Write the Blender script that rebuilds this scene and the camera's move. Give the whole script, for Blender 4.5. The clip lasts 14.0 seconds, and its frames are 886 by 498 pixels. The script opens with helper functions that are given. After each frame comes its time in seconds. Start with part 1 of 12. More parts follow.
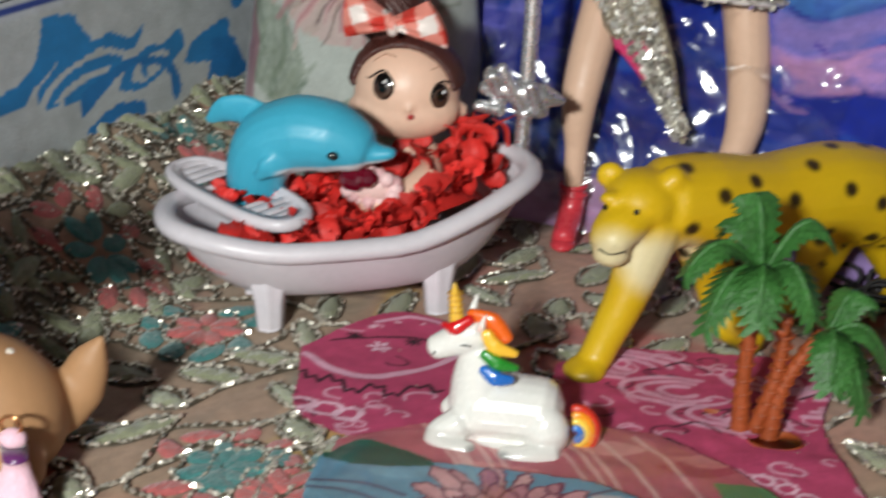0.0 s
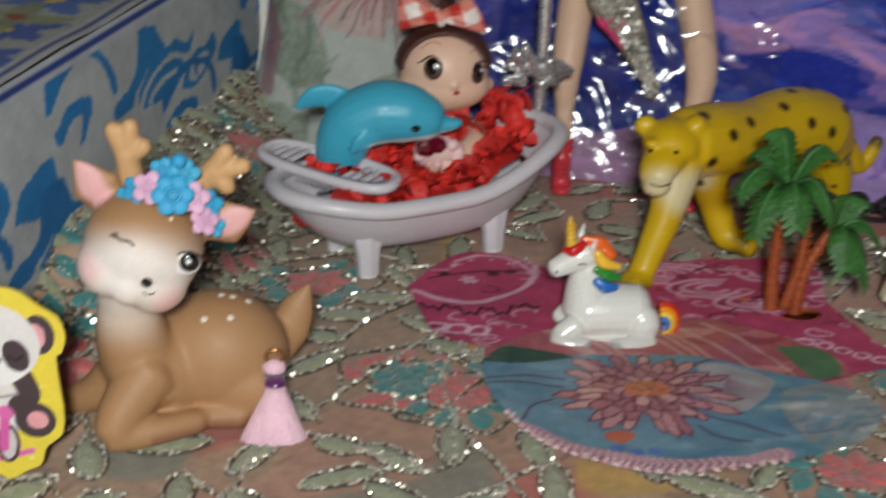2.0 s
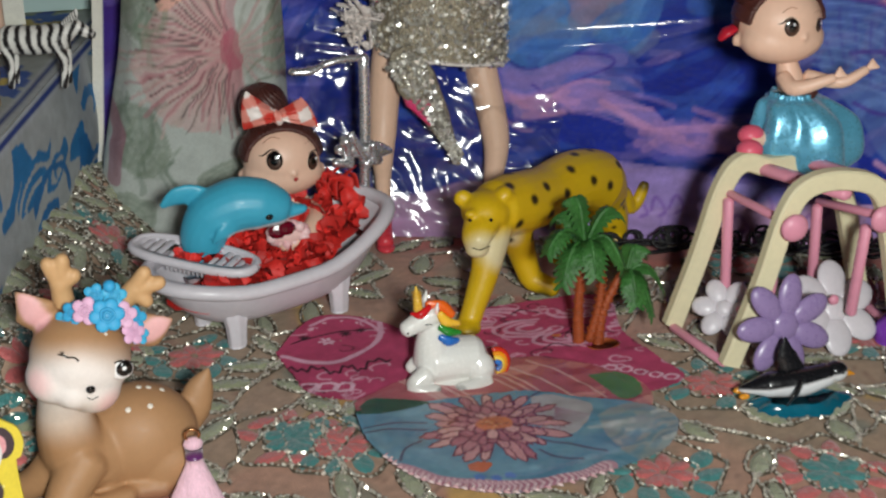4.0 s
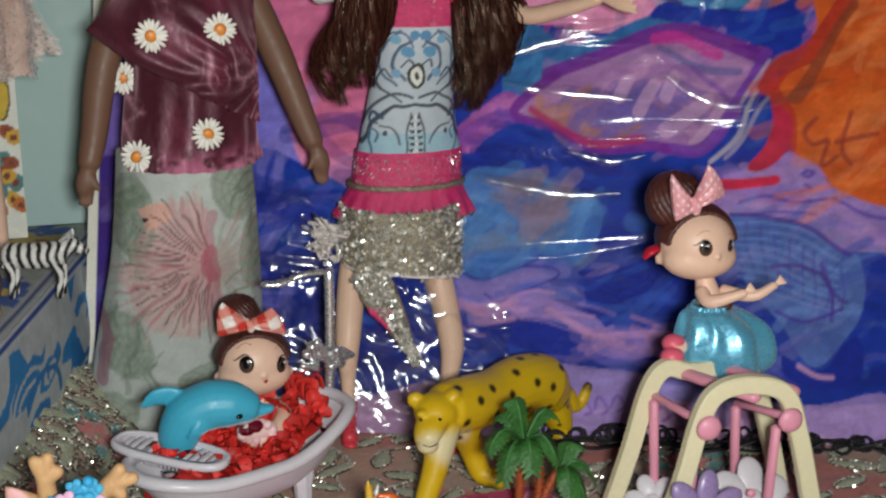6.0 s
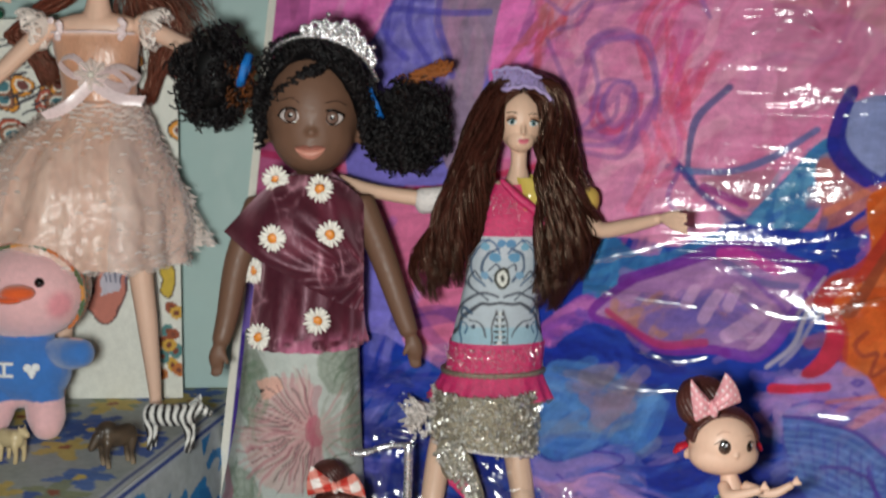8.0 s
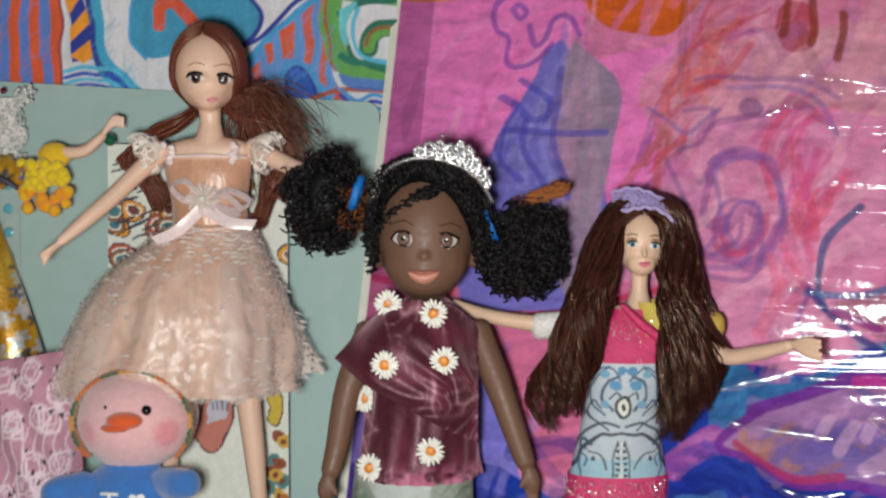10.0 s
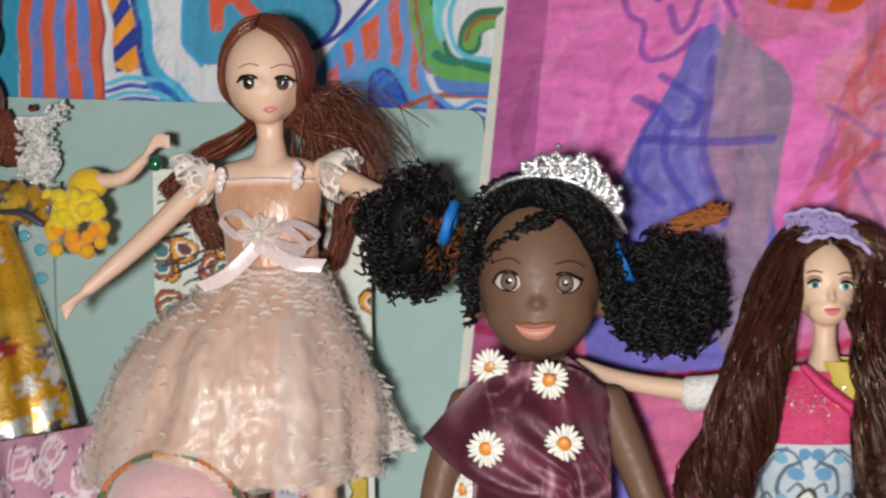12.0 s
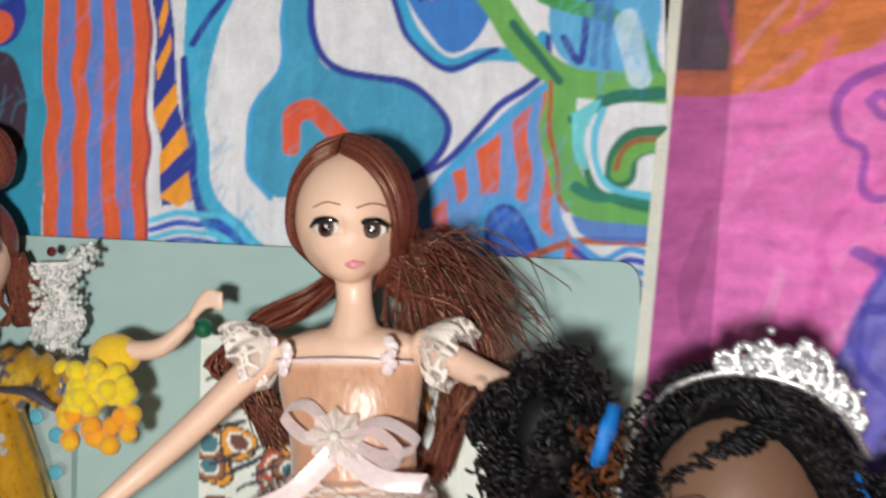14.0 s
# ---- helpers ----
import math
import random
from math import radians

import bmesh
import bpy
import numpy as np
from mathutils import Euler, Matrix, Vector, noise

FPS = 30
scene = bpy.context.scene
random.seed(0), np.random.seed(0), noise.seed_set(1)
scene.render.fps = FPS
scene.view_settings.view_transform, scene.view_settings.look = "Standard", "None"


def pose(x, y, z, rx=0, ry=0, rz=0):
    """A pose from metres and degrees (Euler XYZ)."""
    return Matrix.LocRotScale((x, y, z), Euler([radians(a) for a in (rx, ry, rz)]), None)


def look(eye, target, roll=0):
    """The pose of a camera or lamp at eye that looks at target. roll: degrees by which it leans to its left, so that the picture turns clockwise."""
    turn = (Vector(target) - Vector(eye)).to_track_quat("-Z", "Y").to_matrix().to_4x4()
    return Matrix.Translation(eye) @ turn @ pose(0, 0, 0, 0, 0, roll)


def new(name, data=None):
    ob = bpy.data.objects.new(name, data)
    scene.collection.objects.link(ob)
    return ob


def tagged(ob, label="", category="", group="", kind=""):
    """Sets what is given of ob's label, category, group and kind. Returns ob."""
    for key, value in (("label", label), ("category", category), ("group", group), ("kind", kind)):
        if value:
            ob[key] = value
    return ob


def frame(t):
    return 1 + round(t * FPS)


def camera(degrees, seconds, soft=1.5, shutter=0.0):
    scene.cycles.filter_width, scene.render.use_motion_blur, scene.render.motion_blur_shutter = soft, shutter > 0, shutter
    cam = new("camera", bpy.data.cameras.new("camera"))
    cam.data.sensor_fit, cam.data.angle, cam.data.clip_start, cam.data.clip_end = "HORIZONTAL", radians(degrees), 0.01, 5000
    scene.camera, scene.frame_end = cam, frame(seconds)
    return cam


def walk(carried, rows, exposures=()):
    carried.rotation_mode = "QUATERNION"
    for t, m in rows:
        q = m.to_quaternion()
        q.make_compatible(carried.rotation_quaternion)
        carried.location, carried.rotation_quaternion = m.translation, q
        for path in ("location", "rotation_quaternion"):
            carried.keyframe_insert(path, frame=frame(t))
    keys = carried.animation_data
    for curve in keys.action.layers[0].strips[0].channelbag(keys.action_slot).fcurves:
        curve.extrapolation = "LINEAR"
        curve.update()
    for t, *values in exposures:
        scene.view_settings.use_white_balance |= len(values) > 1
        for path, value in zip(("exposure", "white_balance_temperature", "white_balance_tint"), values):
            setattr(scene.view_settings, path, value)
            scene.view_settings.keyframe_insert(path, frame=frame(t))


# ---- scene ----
cam = camera(36.0, 14.0, soft=2.3, shutter=0.5)
PATH = [
    (0, (0.117, -0.349, 0.175), (-0.22, 1.47, -0.587), 0.9),
    (0.5, (0.099, -0.349, 0.167), (-0.318, 1.445, -0.613), 0.3),
    (1, (0.056, -0.392, 0.176), (-0.258, 1.42, -0.611), 0.7),
    (1.5, (0.032, -0.42, 0.181), (-0.142, 1.407, -0.613), 0.6),
    (2, (0.012, -0.444, 0.201), (0.078, 1.391, -0.593), 0.4),
    (2.2, (0.014, -0.445, 0.212), (0.129, 1.386, -0.586), 0.3),
    (4.3, (-0.032, -0.52, 0.26), (0.4, 1.262, -0.538), -0.7),
    (4.5, (-0.032, -0.526, 0.261), (0.402, 1.256, -0.536), -0.8),
    (5, (-0.02, -0.524, 0.275), (0.428, 1.306, -0.398), -0.6),
    (5.5, (-0.02, -0.542, 0.282), (0.418, 1.316, -0.313), -0.6),
    (6, (-0.021, -0.565, 0.288), (0.416, 1.31, -0.254), -0.4),
    (6.5, (-0.021, -0.601, 0.293), (0.423, 1.278, -0.23), -0.0),
    (7, (0.014, -0.639, 0.297), (0.301, 1.281, -0.183), 0.0),
    (7.5, (0.046, -0.665, 0.312), (0.189, 1.288, -0.095), 0.1),
    (8, (0.065, -0.672, 0.324), (0.125, 1.304, 0.017), 0.1),
    (8.2, (0.073, -0.677, 0.323), (0.101, 1.304, 0.047), 0.1),
    (10.3, (0.049, -0.626, 0.32), (-0.042, 1.369, 0.225), -0.7),
    (10.5, (0.046, -0.606, 0.314), (-0.047, 1.39, 0.24), -1.1),
    (11, (0.041, -0.552, 0.312), (-0.06, 1.444, 0.252), -1.4),
    (11.5, (0.045, -0.506, 0.318), (-0.139, 1.484, 0.252), -1.6),
    (12, (0.057, -0.467, 0.317), (-0.229, 1.511, 0.239), -1.6),
    (12.5, (0.068, -0.438, 0.317), (-0.334, 1.52, 0.262), -1.5),
    (12.9, (0.063, -0.419, 0.317), (-0.363, 1.535, 0.269), -1.9),
    (13, (0.069, -0.403, 0.32), (-0.382, 1.544, 0.259), -1.4),
    (13.5, (0.049, -0.351, 0.337), (-0.367, 1.605, 0.346), -1.7),
    (14, (0.014, -0.291, 0.345), (-0.406, 1.663, 0.43), -0.8),
]
walk(cam, [(t, look(e, g, r)) for t, e, g, r in PATH], [(0, 0.2), (0.5, -0.1), (1.0, -0.40), (2.2, -0.42), (4.5, -0.24), (6.5, -0.20), (8, -0.04), (10.5, 0.24), (13, 0.54), (14, 0.70)])


# ---- light: the phone's own lamp beside the lens, in a dark room ----
world = bpy.data.worlds.new("world")
scene.world = world
world.use_nodes = True
world.node_tree.nodes["Background"].inputs[0].default_value = (0.75, 0.85, 1.0, 1)
world.node_tree.nodes["Background"].inputs[1].default_value = 0.05
torch_data = bpy.data.lights.new("phone_torch", "POINT")
torch_data.energy, torch_data.color, torch_data.shadow_soft_size = 15.8, (0.965, 1.0, 0.965), 0.026
torch = new("phone_torch", torch_data)
torch.location = (0.01, -0.61, 0.295)


# ---- colours and materials ----
def lin(r, g, b):
    """Linear colour from 0..255 display values."""
    return tuple(((c / 255) / 12.92 if c / 255 <= 0.04045 else ((c / 255 + 0.055) / 1.055) ** 2.4) for c in (r, g, b))


def material(name, col=(200, 200, 200), rough=0.5, metal=0.0, coat=0.0, spec=0.5, attr=False, vary=0.12, scale=60.0, bump=0.0,
             bump_scale=200.0, stretch=(1, 1, 1), sheen=0.0, clear=0.0, alpha=1.0, coat_bump=0.0, coat_scale=20.0, coat_rough=0.06, island=0.0, holes=0.0, hole_scale=300.0):
    m = bpy.data.materials.new(name)
    m.use_nodes = True
    nt = m.node_tree
    nd, lk = nt.nodes, nt.links
    p = nd["Principled BSDF"]
    base = lin(*col)
    co = nd.new("ShaderNodeTexCoord")
    mp = nd.new("ShaderNodeMapping")
    mp.inputs["Scale"].default_value = stretch
    lk.new(co.outputs["Object"], mp.inputs[0])
    n1 = nd.new("ShaderNodeTexNoise")
    n1.inputs["Scale"].default_value, n1.inputs["Detail"].default_value = scale, 4
    lk.new(mp.outputs[0], n1.inputs["Vector"])
    n2 = nd.new("ShaderNodeTexNoise")
    n2.inputs["Scale"].default_value, n2.inputs["Detail"].default_value = scale * 7, 2
    lk.new(mp.outputs[0], n2.inputs["Vector"])
    add = nd.new("ShaderNodeMath")
    add.operation = "ADD"
    lk.new(n1.outputs[0], add.inputs[0]), lk.new(n2.outputs[0], add.inputs[1])
    val = nd.new("ShaderNodeMapRange")
    val.inputs[1].default_value, val.inputs[2].default_value = 0.6, 1.4
    val.inputs[3].default_value, val.inputs[4].default_value = 1 - vary, 1 + vary
    lk.new(add.outputs[0], val.inputs[0])
    last = val.outputs[0]
    if island:
        geo = nd.new("ShaderNodeNewGeometry")
        r = nd.new("ShaderNodeMapRange")
        r.inputs[3].default_value, r.inputs[4].default_value = 1 - island, 1 + island
        lk.new(geo.outputs["Random Per Island"], r.inputs[0])
        mul = nd.new("ShaderNodeMath")
        mul.operation = "MULTIPLY"
        lk.new(last, mul.inputs[0]), lk.new(r.outputs[0], mul.inputs[1])
        last = mul.outputs[0]
    mix = nd.new("ShaderNodeVectorMath")
    mix.operation = "MULTIPLY"
    if attr:
        at = nd.new("ShaderNodeVertexColor")
        at.layer_name = "Col"
        lk.new(at.outputs["Color"], mix.inputs[0])
    else:
        mix.inputs[0].default_value = base
    lk.new(last, mix.inputs[1])
    lk.new(mix.outputs[0], p.inputs["Base Color"])
    rr = nd.new("ShaderNodeMapRange")
    rr.inputs[1].default_value, rr.inputs[2].default_value = 0.3, 0.7
    rr.inputs[3].default_value, rr.inputs[4].default_value = max(rough - 0.08, 0.02), min(rough + 0.08, 1)
    lk.new(n2.outputs[0], rr.inputs[0]), lk.new(rr.outputs[0], p.inputs["Roughness"])
    p.inputs["Metallic"].default_value = metal
    p.inputs["Specular IOR Level"].default_value = spec
    p.inputs["Coat Weight"].default_value, p.inputs["Coat Roughness"].default_value = coat, coat_rough
    p.inputs["Sheen Weight"].default_value = sheen
    p.inputs["Transmission Weight"].default_value = clear
    p.inputs["Alpha"].default_value = alpha
    if holes:
        # open lace: threads along cell borders and in solid motifs
        cells = nd.new("ShaderNodeTexVoronoi")
        cells.feature = "DISTANCE_TO_EDGE"
        cells.inputs["Scale"].default_value = hole_scale
        lk.new(mp.outputs[0], cells.inputs["Vector"])
        net = nd.new("ShaderNodeMapRange")
        net.inputs[1].default_value, net.inputs[2].default_value, net.inputs[3].default_value, net.inputs[4].default_value = 0.08, 0.16, 1.0, 0.0
        lk.new(cells.outputs["Distance"], net.inputs[0])
        big = nd.new("ShaderNodeTexNoise")
        big.inputs["Scale"].default_value, big.inputs["Detail"].default_value = hole_scale * 0.55, 1
        lk.new(mp.outputs[0], big.inputs["Vector"])
        motif = nd.new("ShaderNodeMapRange")
        motif.inputs[1].default_value, motif.inputs[2].default_value = 0.50, 0.56
        lk.new(big.outputs[0], motif.inputs[0])
        most = nd.new("ShaderNodeMath")
        most.operation = "MAXIMUM"
        lk.new(net.outputs[0], most.inputs[0]), lk.new(motif.outputs[0], most.inputs[1])
        al = nd.new("ShaderNodeMapRange")
        al.inputs[3].default_value, al.inputs[4].default_value = 1 - holes, 1.0
        lk.new(most.outputs[0], al.inputs[0]), lk.new(al.outputs[0], p.inputs["Alpha"])
    if bump:
        b = nd.new("ShaderNodeBump")
        b.inputs["Strength"].default_value, b.inputs["Distance"].default_value = bump, 0.001
        n3 = nd.new("ShaderNodeTexNoise")
        n3.inputs["Scale"].default_value, n3.inputs["Detail"].default_value = bump_scale, 4
        lk.new(mp.outputs[0], n3.inputs["Vector"]), lk.new(n3.outputs[0], b.inputs["Height"]), lk.new(b.outputs[0], p.inputs["Normal"])
    if coat_bump:
        b = nd.new("ShaderNodeBump")
        b.inputs["Strength"].default_value, b.inputs["Distance"].default_value = coat_bump, 0.01
        n4 = nd.new("ShaderNodeTexNoise")
        n4.inputs["Scale"].default_value, n4.inputs["Detail"].default_value, n4.inputs["Distortion"].default_value = coat_scale, 3, 0.6
        lk.new(mp.outputs[0], n4.inputs["Vector"]), lk.new(n4.outputs[0], b.inputs["Height"]), lk.new(b.outputs[0], p.inputs["Coat Normal"])
    return m


# ---- shaping ----
def cat(pts, per=6):
    """A smooth line through the points."""
    p = np.array(pts, float)
    p = np.vstack([2 * p[0] - p[1], p, 2 * p[-1] - p[-2]])
    out = []
    for i in range(1, len(p) - 2):
        for k in range(per):
            t = k / per
            a, b, c, d = p[i - 1], p[i], p[i + 1], p[i + 2]
            out.append(0.5 * (2 * b + (c - a) * t + (2 * a - 5 * b + 4 * c - d) * t * t + (3 * b - a - 3 * c + d) * t ** 3))
    out.append(p[-2])
    return np.array(out)


class Shape:
    """Gathers pieces of one mesh: vertices, faces, material slots and a colour per vertex."""

    def __init__(self):
        self.v, self.f, self.m, self.c, self.n = [], [], [], [], 0

    def add(self, verts, faces, mat=0, col=(200, 200, 200)):
        verts = np.asarray(verts, float).reshape(-1, 3)
        c = np.asarray(col, float)
        if c.ndim == 1:
            c = np.tile(lin(*c), (len(verts), 1))
        self.v.append(verts), self.c.append(c)
        self.f += [tuple(int(i) + self.n for i in q) for q in faces]
        self.m += [mat] * len(faces)
        self.n += len(verts)

    def grid(self, arr, mat=0, col=(200, 200, 200), loop_u=False, loop_v=False):
        a = np.asarray(arr, float)
        nu, nv = a.shape[:2]
        i, j = np.meshgrid(np.arange(nu if loop_u else nu - 1), np.arange(nv if loop_v else nv - 1), indexing="ij")
        i2, j2 = (i + 1) % nu, (j + 1) % nv
        q = np.stack([i * nv + j, i2 * nv + j, i2 * nv + j2, i * nv + j2], -1).reshape(-1, 4)
        c = np.asarray(col, float)
        self.add(a.reshape(-1, 3), q.tolist(), mat, c.reshape(-1, 3) if c.ndim == 3 else c)

    def ball(self, c, r, mat=0, col=(200, 200, 200), rot=(0, 0, 0), seg=16, rings=10):
        r = (r, r, r) if np.isscalar(r) else r
        th = np.linspace(0, 2 * np.pi, seg, endpoint=False)
        ph = np.linspace(0, np.pi, rings + 1)[1:-1]
        v = [(0, 0, 1)] + [(math.sin(b) * math.cos(a), math.sin(b) * math.sin(a), math.cos(b)) for b in ph for a in th] + [(0, 0, -1)]
        f = [(0, 1 + j, 1 + (j + 1) % seg) for j in range(seg)]
        for i in range(rings - 2):
            f += [(1 + i * seg + j, 1 + (i + 1) * seg + j, 1 + (i + 1) * seg + (j + 1) % seg, 1 + i * seg + (j + 1) % seg) for j in range(seg)]
        e = len(v) - 1
        f += [(1 + (rings - 2) * seg + j, e, 1 + (rings - 2) * seg + (j + 1) % seg) for j in range(seg)]
        R = np.array(Euler([radians(a) for a in rot]).to_matrix())
        self.add((np.array(v) * r) @ R.T + np.array(c), f, mat, col)

    def tube(self, pts, rad, mat=0, col=(200, 200, 200), seg=10, per=5, flat=1.0, up=None, close=False):
        """A rounded rod along a smooth line; rad: one radius or one per point; flat: its thickness across up."""
        p = cat(pts, per) if per > 1 else np.array(pts, float)
        rad = np.full(len(pts), rad, float) if np.isscalar(rad) else np.array(rad, float)
        r = np.interp(np.linspace(0, len(pts) - 1, len(p)), np.arange(len(pts)), rad)
        t = np.gradient(p, axis=0)
        t /= np.linalg.norm(t, axis=1)[:, None] + 1e-12
        if not close:
            p = np.vstack([p[0] - t[0] * r[0] * 0.55, p[0] - t[0] * r[0] * 0.3, p, p[-1] + t[-1] * r[-1] * 0.3, p[-1] + t[-1] * r[-1] * 0.55])
            r = np.concatenate([[r[0] * 0.3, r[0] * 0.8], r, [r[-1] * 0.8, r[-1] * 0.3]])
            t = np.vstack([t[:1], t[:1], t, t[-1:], t[-1:]])
        u = np.array(up if up is not None else ((0, 0, 1) if abs(t[0][2]) < 0.9 else (1, 0, 0)), float)
        rings, th = [], np.linspace(0, 2 * np.pi, seg, endpoint=False)
        for i in range(len(p)):
            u = u - t[i] * (u @ t[i])
            u /= np.linalg.norm(u) + 1e-12
            w = np.cross(t[i], u)
            rings.append(p[i] + r[i] * (np.cos(th)[:, None] * w + flat * np.sin(th)[:, None] * u))
        n0 = self.n
        self.grid(np.array(rings), mat, col, loop_v=True)
        if not close:
            k = len(p)
            self.f += [tuple(n0 + j for j in range(seg)), tuple(n0 + (k - 1) * seg + j for j in reversed(range(seg)))]
            self.m += [mat, mat]

    def lathe(self, rows, mat=0, col=(200, 200, 200), seg=32, wave=None, cap=True):
        """Rings, each (cx, cy, z, rx, ry); wave(angle, k) scales ring k."""
        th = np.linspace(0, 2 * np.pi, seg, endpoint=False)
        a = []
        for k, (cx, cy, z, rx, ry) in enumerate(rows):
            w = wave(th, k / (len(rows) - 1)) if wave else 1.0
            a.append(np.stack([cx + rx * w * np.cos(th), cy + ry * w * np.sin(th), np.full(seg, z)], -1))
        n0 = self.n
        self.grid(np.array(a), mat, col, loop_v=True)
        if cap:
            k = len(rows)
            self.f += [tuple(n0 + j for j in reversed(range(seg))), tuple(n0 + (k - 1) * seg + j for j in range(seg))]
            self.m += [mat, mat]

    def disc(self, c, r, nrm, mat=0, col=(200, 200, 200), thick=0.0004, seg=16, rx=1.0, turn=0.0):
        """A thin domed button that faces nrm."""
        q = Vector(nrm).to_track_quat("Z", "Y").to_matrix()
        s = Shape()
        s.ball((0, 0, 0), (r * rx, r, thick), rot=(0, 0, turn), seg=seg, rings=6)
        self.add(s.v[0] @ np.array(q).T + np.array(c), s.f, mat, col)

    def slab(self, outline, z0, z1, mat=0, col=(200, 200, 200)):
        """An upright prism over an outline in x, y."""
        o = np.array(outline, float)
        k = len(o)
        v = np.vstack([np.c_[o, np.full(k, z0)], np.c_[o, np.full(k, z1)]])
        f = [tuple(reversed(range(k))), tuple(range(k, 2 * k))] + [(i, (i + 1) % k, k + (i + 1) % k, k + i) for i in range(k)]
        self.add(v, f, mat, col)

    def moved(self, m):
        m = np.array(m)
        self.v = [v @ m[:3, :3].T + m[:3, 3] for v in self.v]
        return self

    def join(self, other, mat=0):
        self.v += other.v
        self.c += other.c
        self.f += [tuple(i + self.n for i in q) for q in other.f]
        self.m += [k + mat for k in other.m]
        self.n += other.n
        return self

    def data(self, name, mats, smooth=True):
        me = bpy.data.meshes.new(name)
        v = np.vstack(self.v)
        me.from_pydata(v.tolist(), [], self.f)
        for m in mats:
            me.materials.append(m)
        me.polygons.foreach_set("material_index", np.array(self.m, np.int32))
        me.polygons.foreach_set("use_smooth", np.full(len(self.f), smooth))
        at = me.color_attributes.new("Col", "FLOAT_COLOR", "POINT")
        at.data.foreach_set("color", np.c_[np.vstack(self.c), np.ones(len(v))].ravel())
        me.update()
        return me


def fuse(shape, voxel, smooth=4, paint=None):
    """One soft closed skin round all pieces of a shape; paint(points) gives its colours."""
    ob = new("skin", shape.data("skin", []))
    r = ob.modifiers.new("skin", "REMESH")
    r.mode, r.voxel_size, r.adaptivity = "VOXEL", voxel, 0
    if smooth:
        s = ob.modifiers.new("soft", "SMOOTH")
        s.factor, s.iterations = 0.5, smooth
    me = bpy.data.meshes.new_from_object(ob.evaluated_get(bpy.context.evaluated_depsgraph_get()))
    old = ob.data
    bpy.data.objects.remove(ob)
    v = np.empty(len(me.vertices) * 3)
    me.vertices.foreach_get("co", v)
    v = v.reshape(-1, 3)
    out = Shape()
    col = paint(v) if paint else (200, 200, 200)
    out.add(v, [tuple(p.vertices) for p in me.polygons], 0, col)
    bpy.data.meshes.remove(me), bpy.data.meshes.remove(old)
    return out


def thing(name, data=None, label="", category="", group="", kind="", at=None):
    ob = new(name, data)
    if at is not None:
        ob.matrix_basis = at
    return tagged(ob, label, category, group, kind)


def part(name, shape, mats, parent, label="", smooth=True):
    ob = new(name, shape.data(name, mats if isinstance(mats, list) else [mats], smooth))
    ob.parent = parent
    return tagged(ob, label)


# ---- hand-drawn colour fields ----
def ramp(x, a, b):
    t = np.clip((x - a) / (b - a + 1e-9), 0, 1)
    return t * t * (3 - 2 * t)


def vnoise(x, y, seed=0):
    """Smooth value noise, 0 to 1."""
    rs = np.random.RandomState(seed)
    tab = rs.rand(64, 64)
    xi, yi = np.floor(x).astype(int), np.floor(y).astype(int)
    fx, fy = x - xi, y - yi
    fx, fy = fx * fx * (3 - 2 * fx), fy * fy * (3 - 2 * fy)
    g = lambda i, j: tab[i % 64, j % 64]
    return (g(xi, yi) * (1 - fx) + g(xi + 1, yi) * fx) * (1 - fy) + (g(xi, yi + 1) * (1 - fx) + g(xi + 1, yi + 1) * fx) * fy


def inside(x, y, pts):
    r = np.zeros(x.shape, bool)
    p = np.array(pts, float)
    for (x0, y0), (x1, y1) in zip(p, np.roll(p, -1, 0)):
        if y0 != y1:
            r ^= ((y0 > y) != (y1 > y)) & (x < (x1 - x0) * (y - y0) / (y1 - y0) + x0)
    return r


def away(x, y, pts, smooth=True, close=False):
    """Distance to a line."""
    p = np.array(list(pts) + ([pts[0]] if close else []), float)
    if smooth and len(p) > 2:
        p = cat(p, 6)
    d = np.full(x.shape, 9.0)
    for (x0, y0), (x1, y1) in zip(p[:-1], p[1:]):
        dx, dy = x1 - x0, y1 - y0
        t = np.clip(((x - x0) * dx + (y - y0) * dy) / (dx * dx + dy * dy + 1e-12), 0, 1)
        d = np.minimum(d, np.hypot(x - x0 - t * dx, y - y0 - t * dy))
    return d


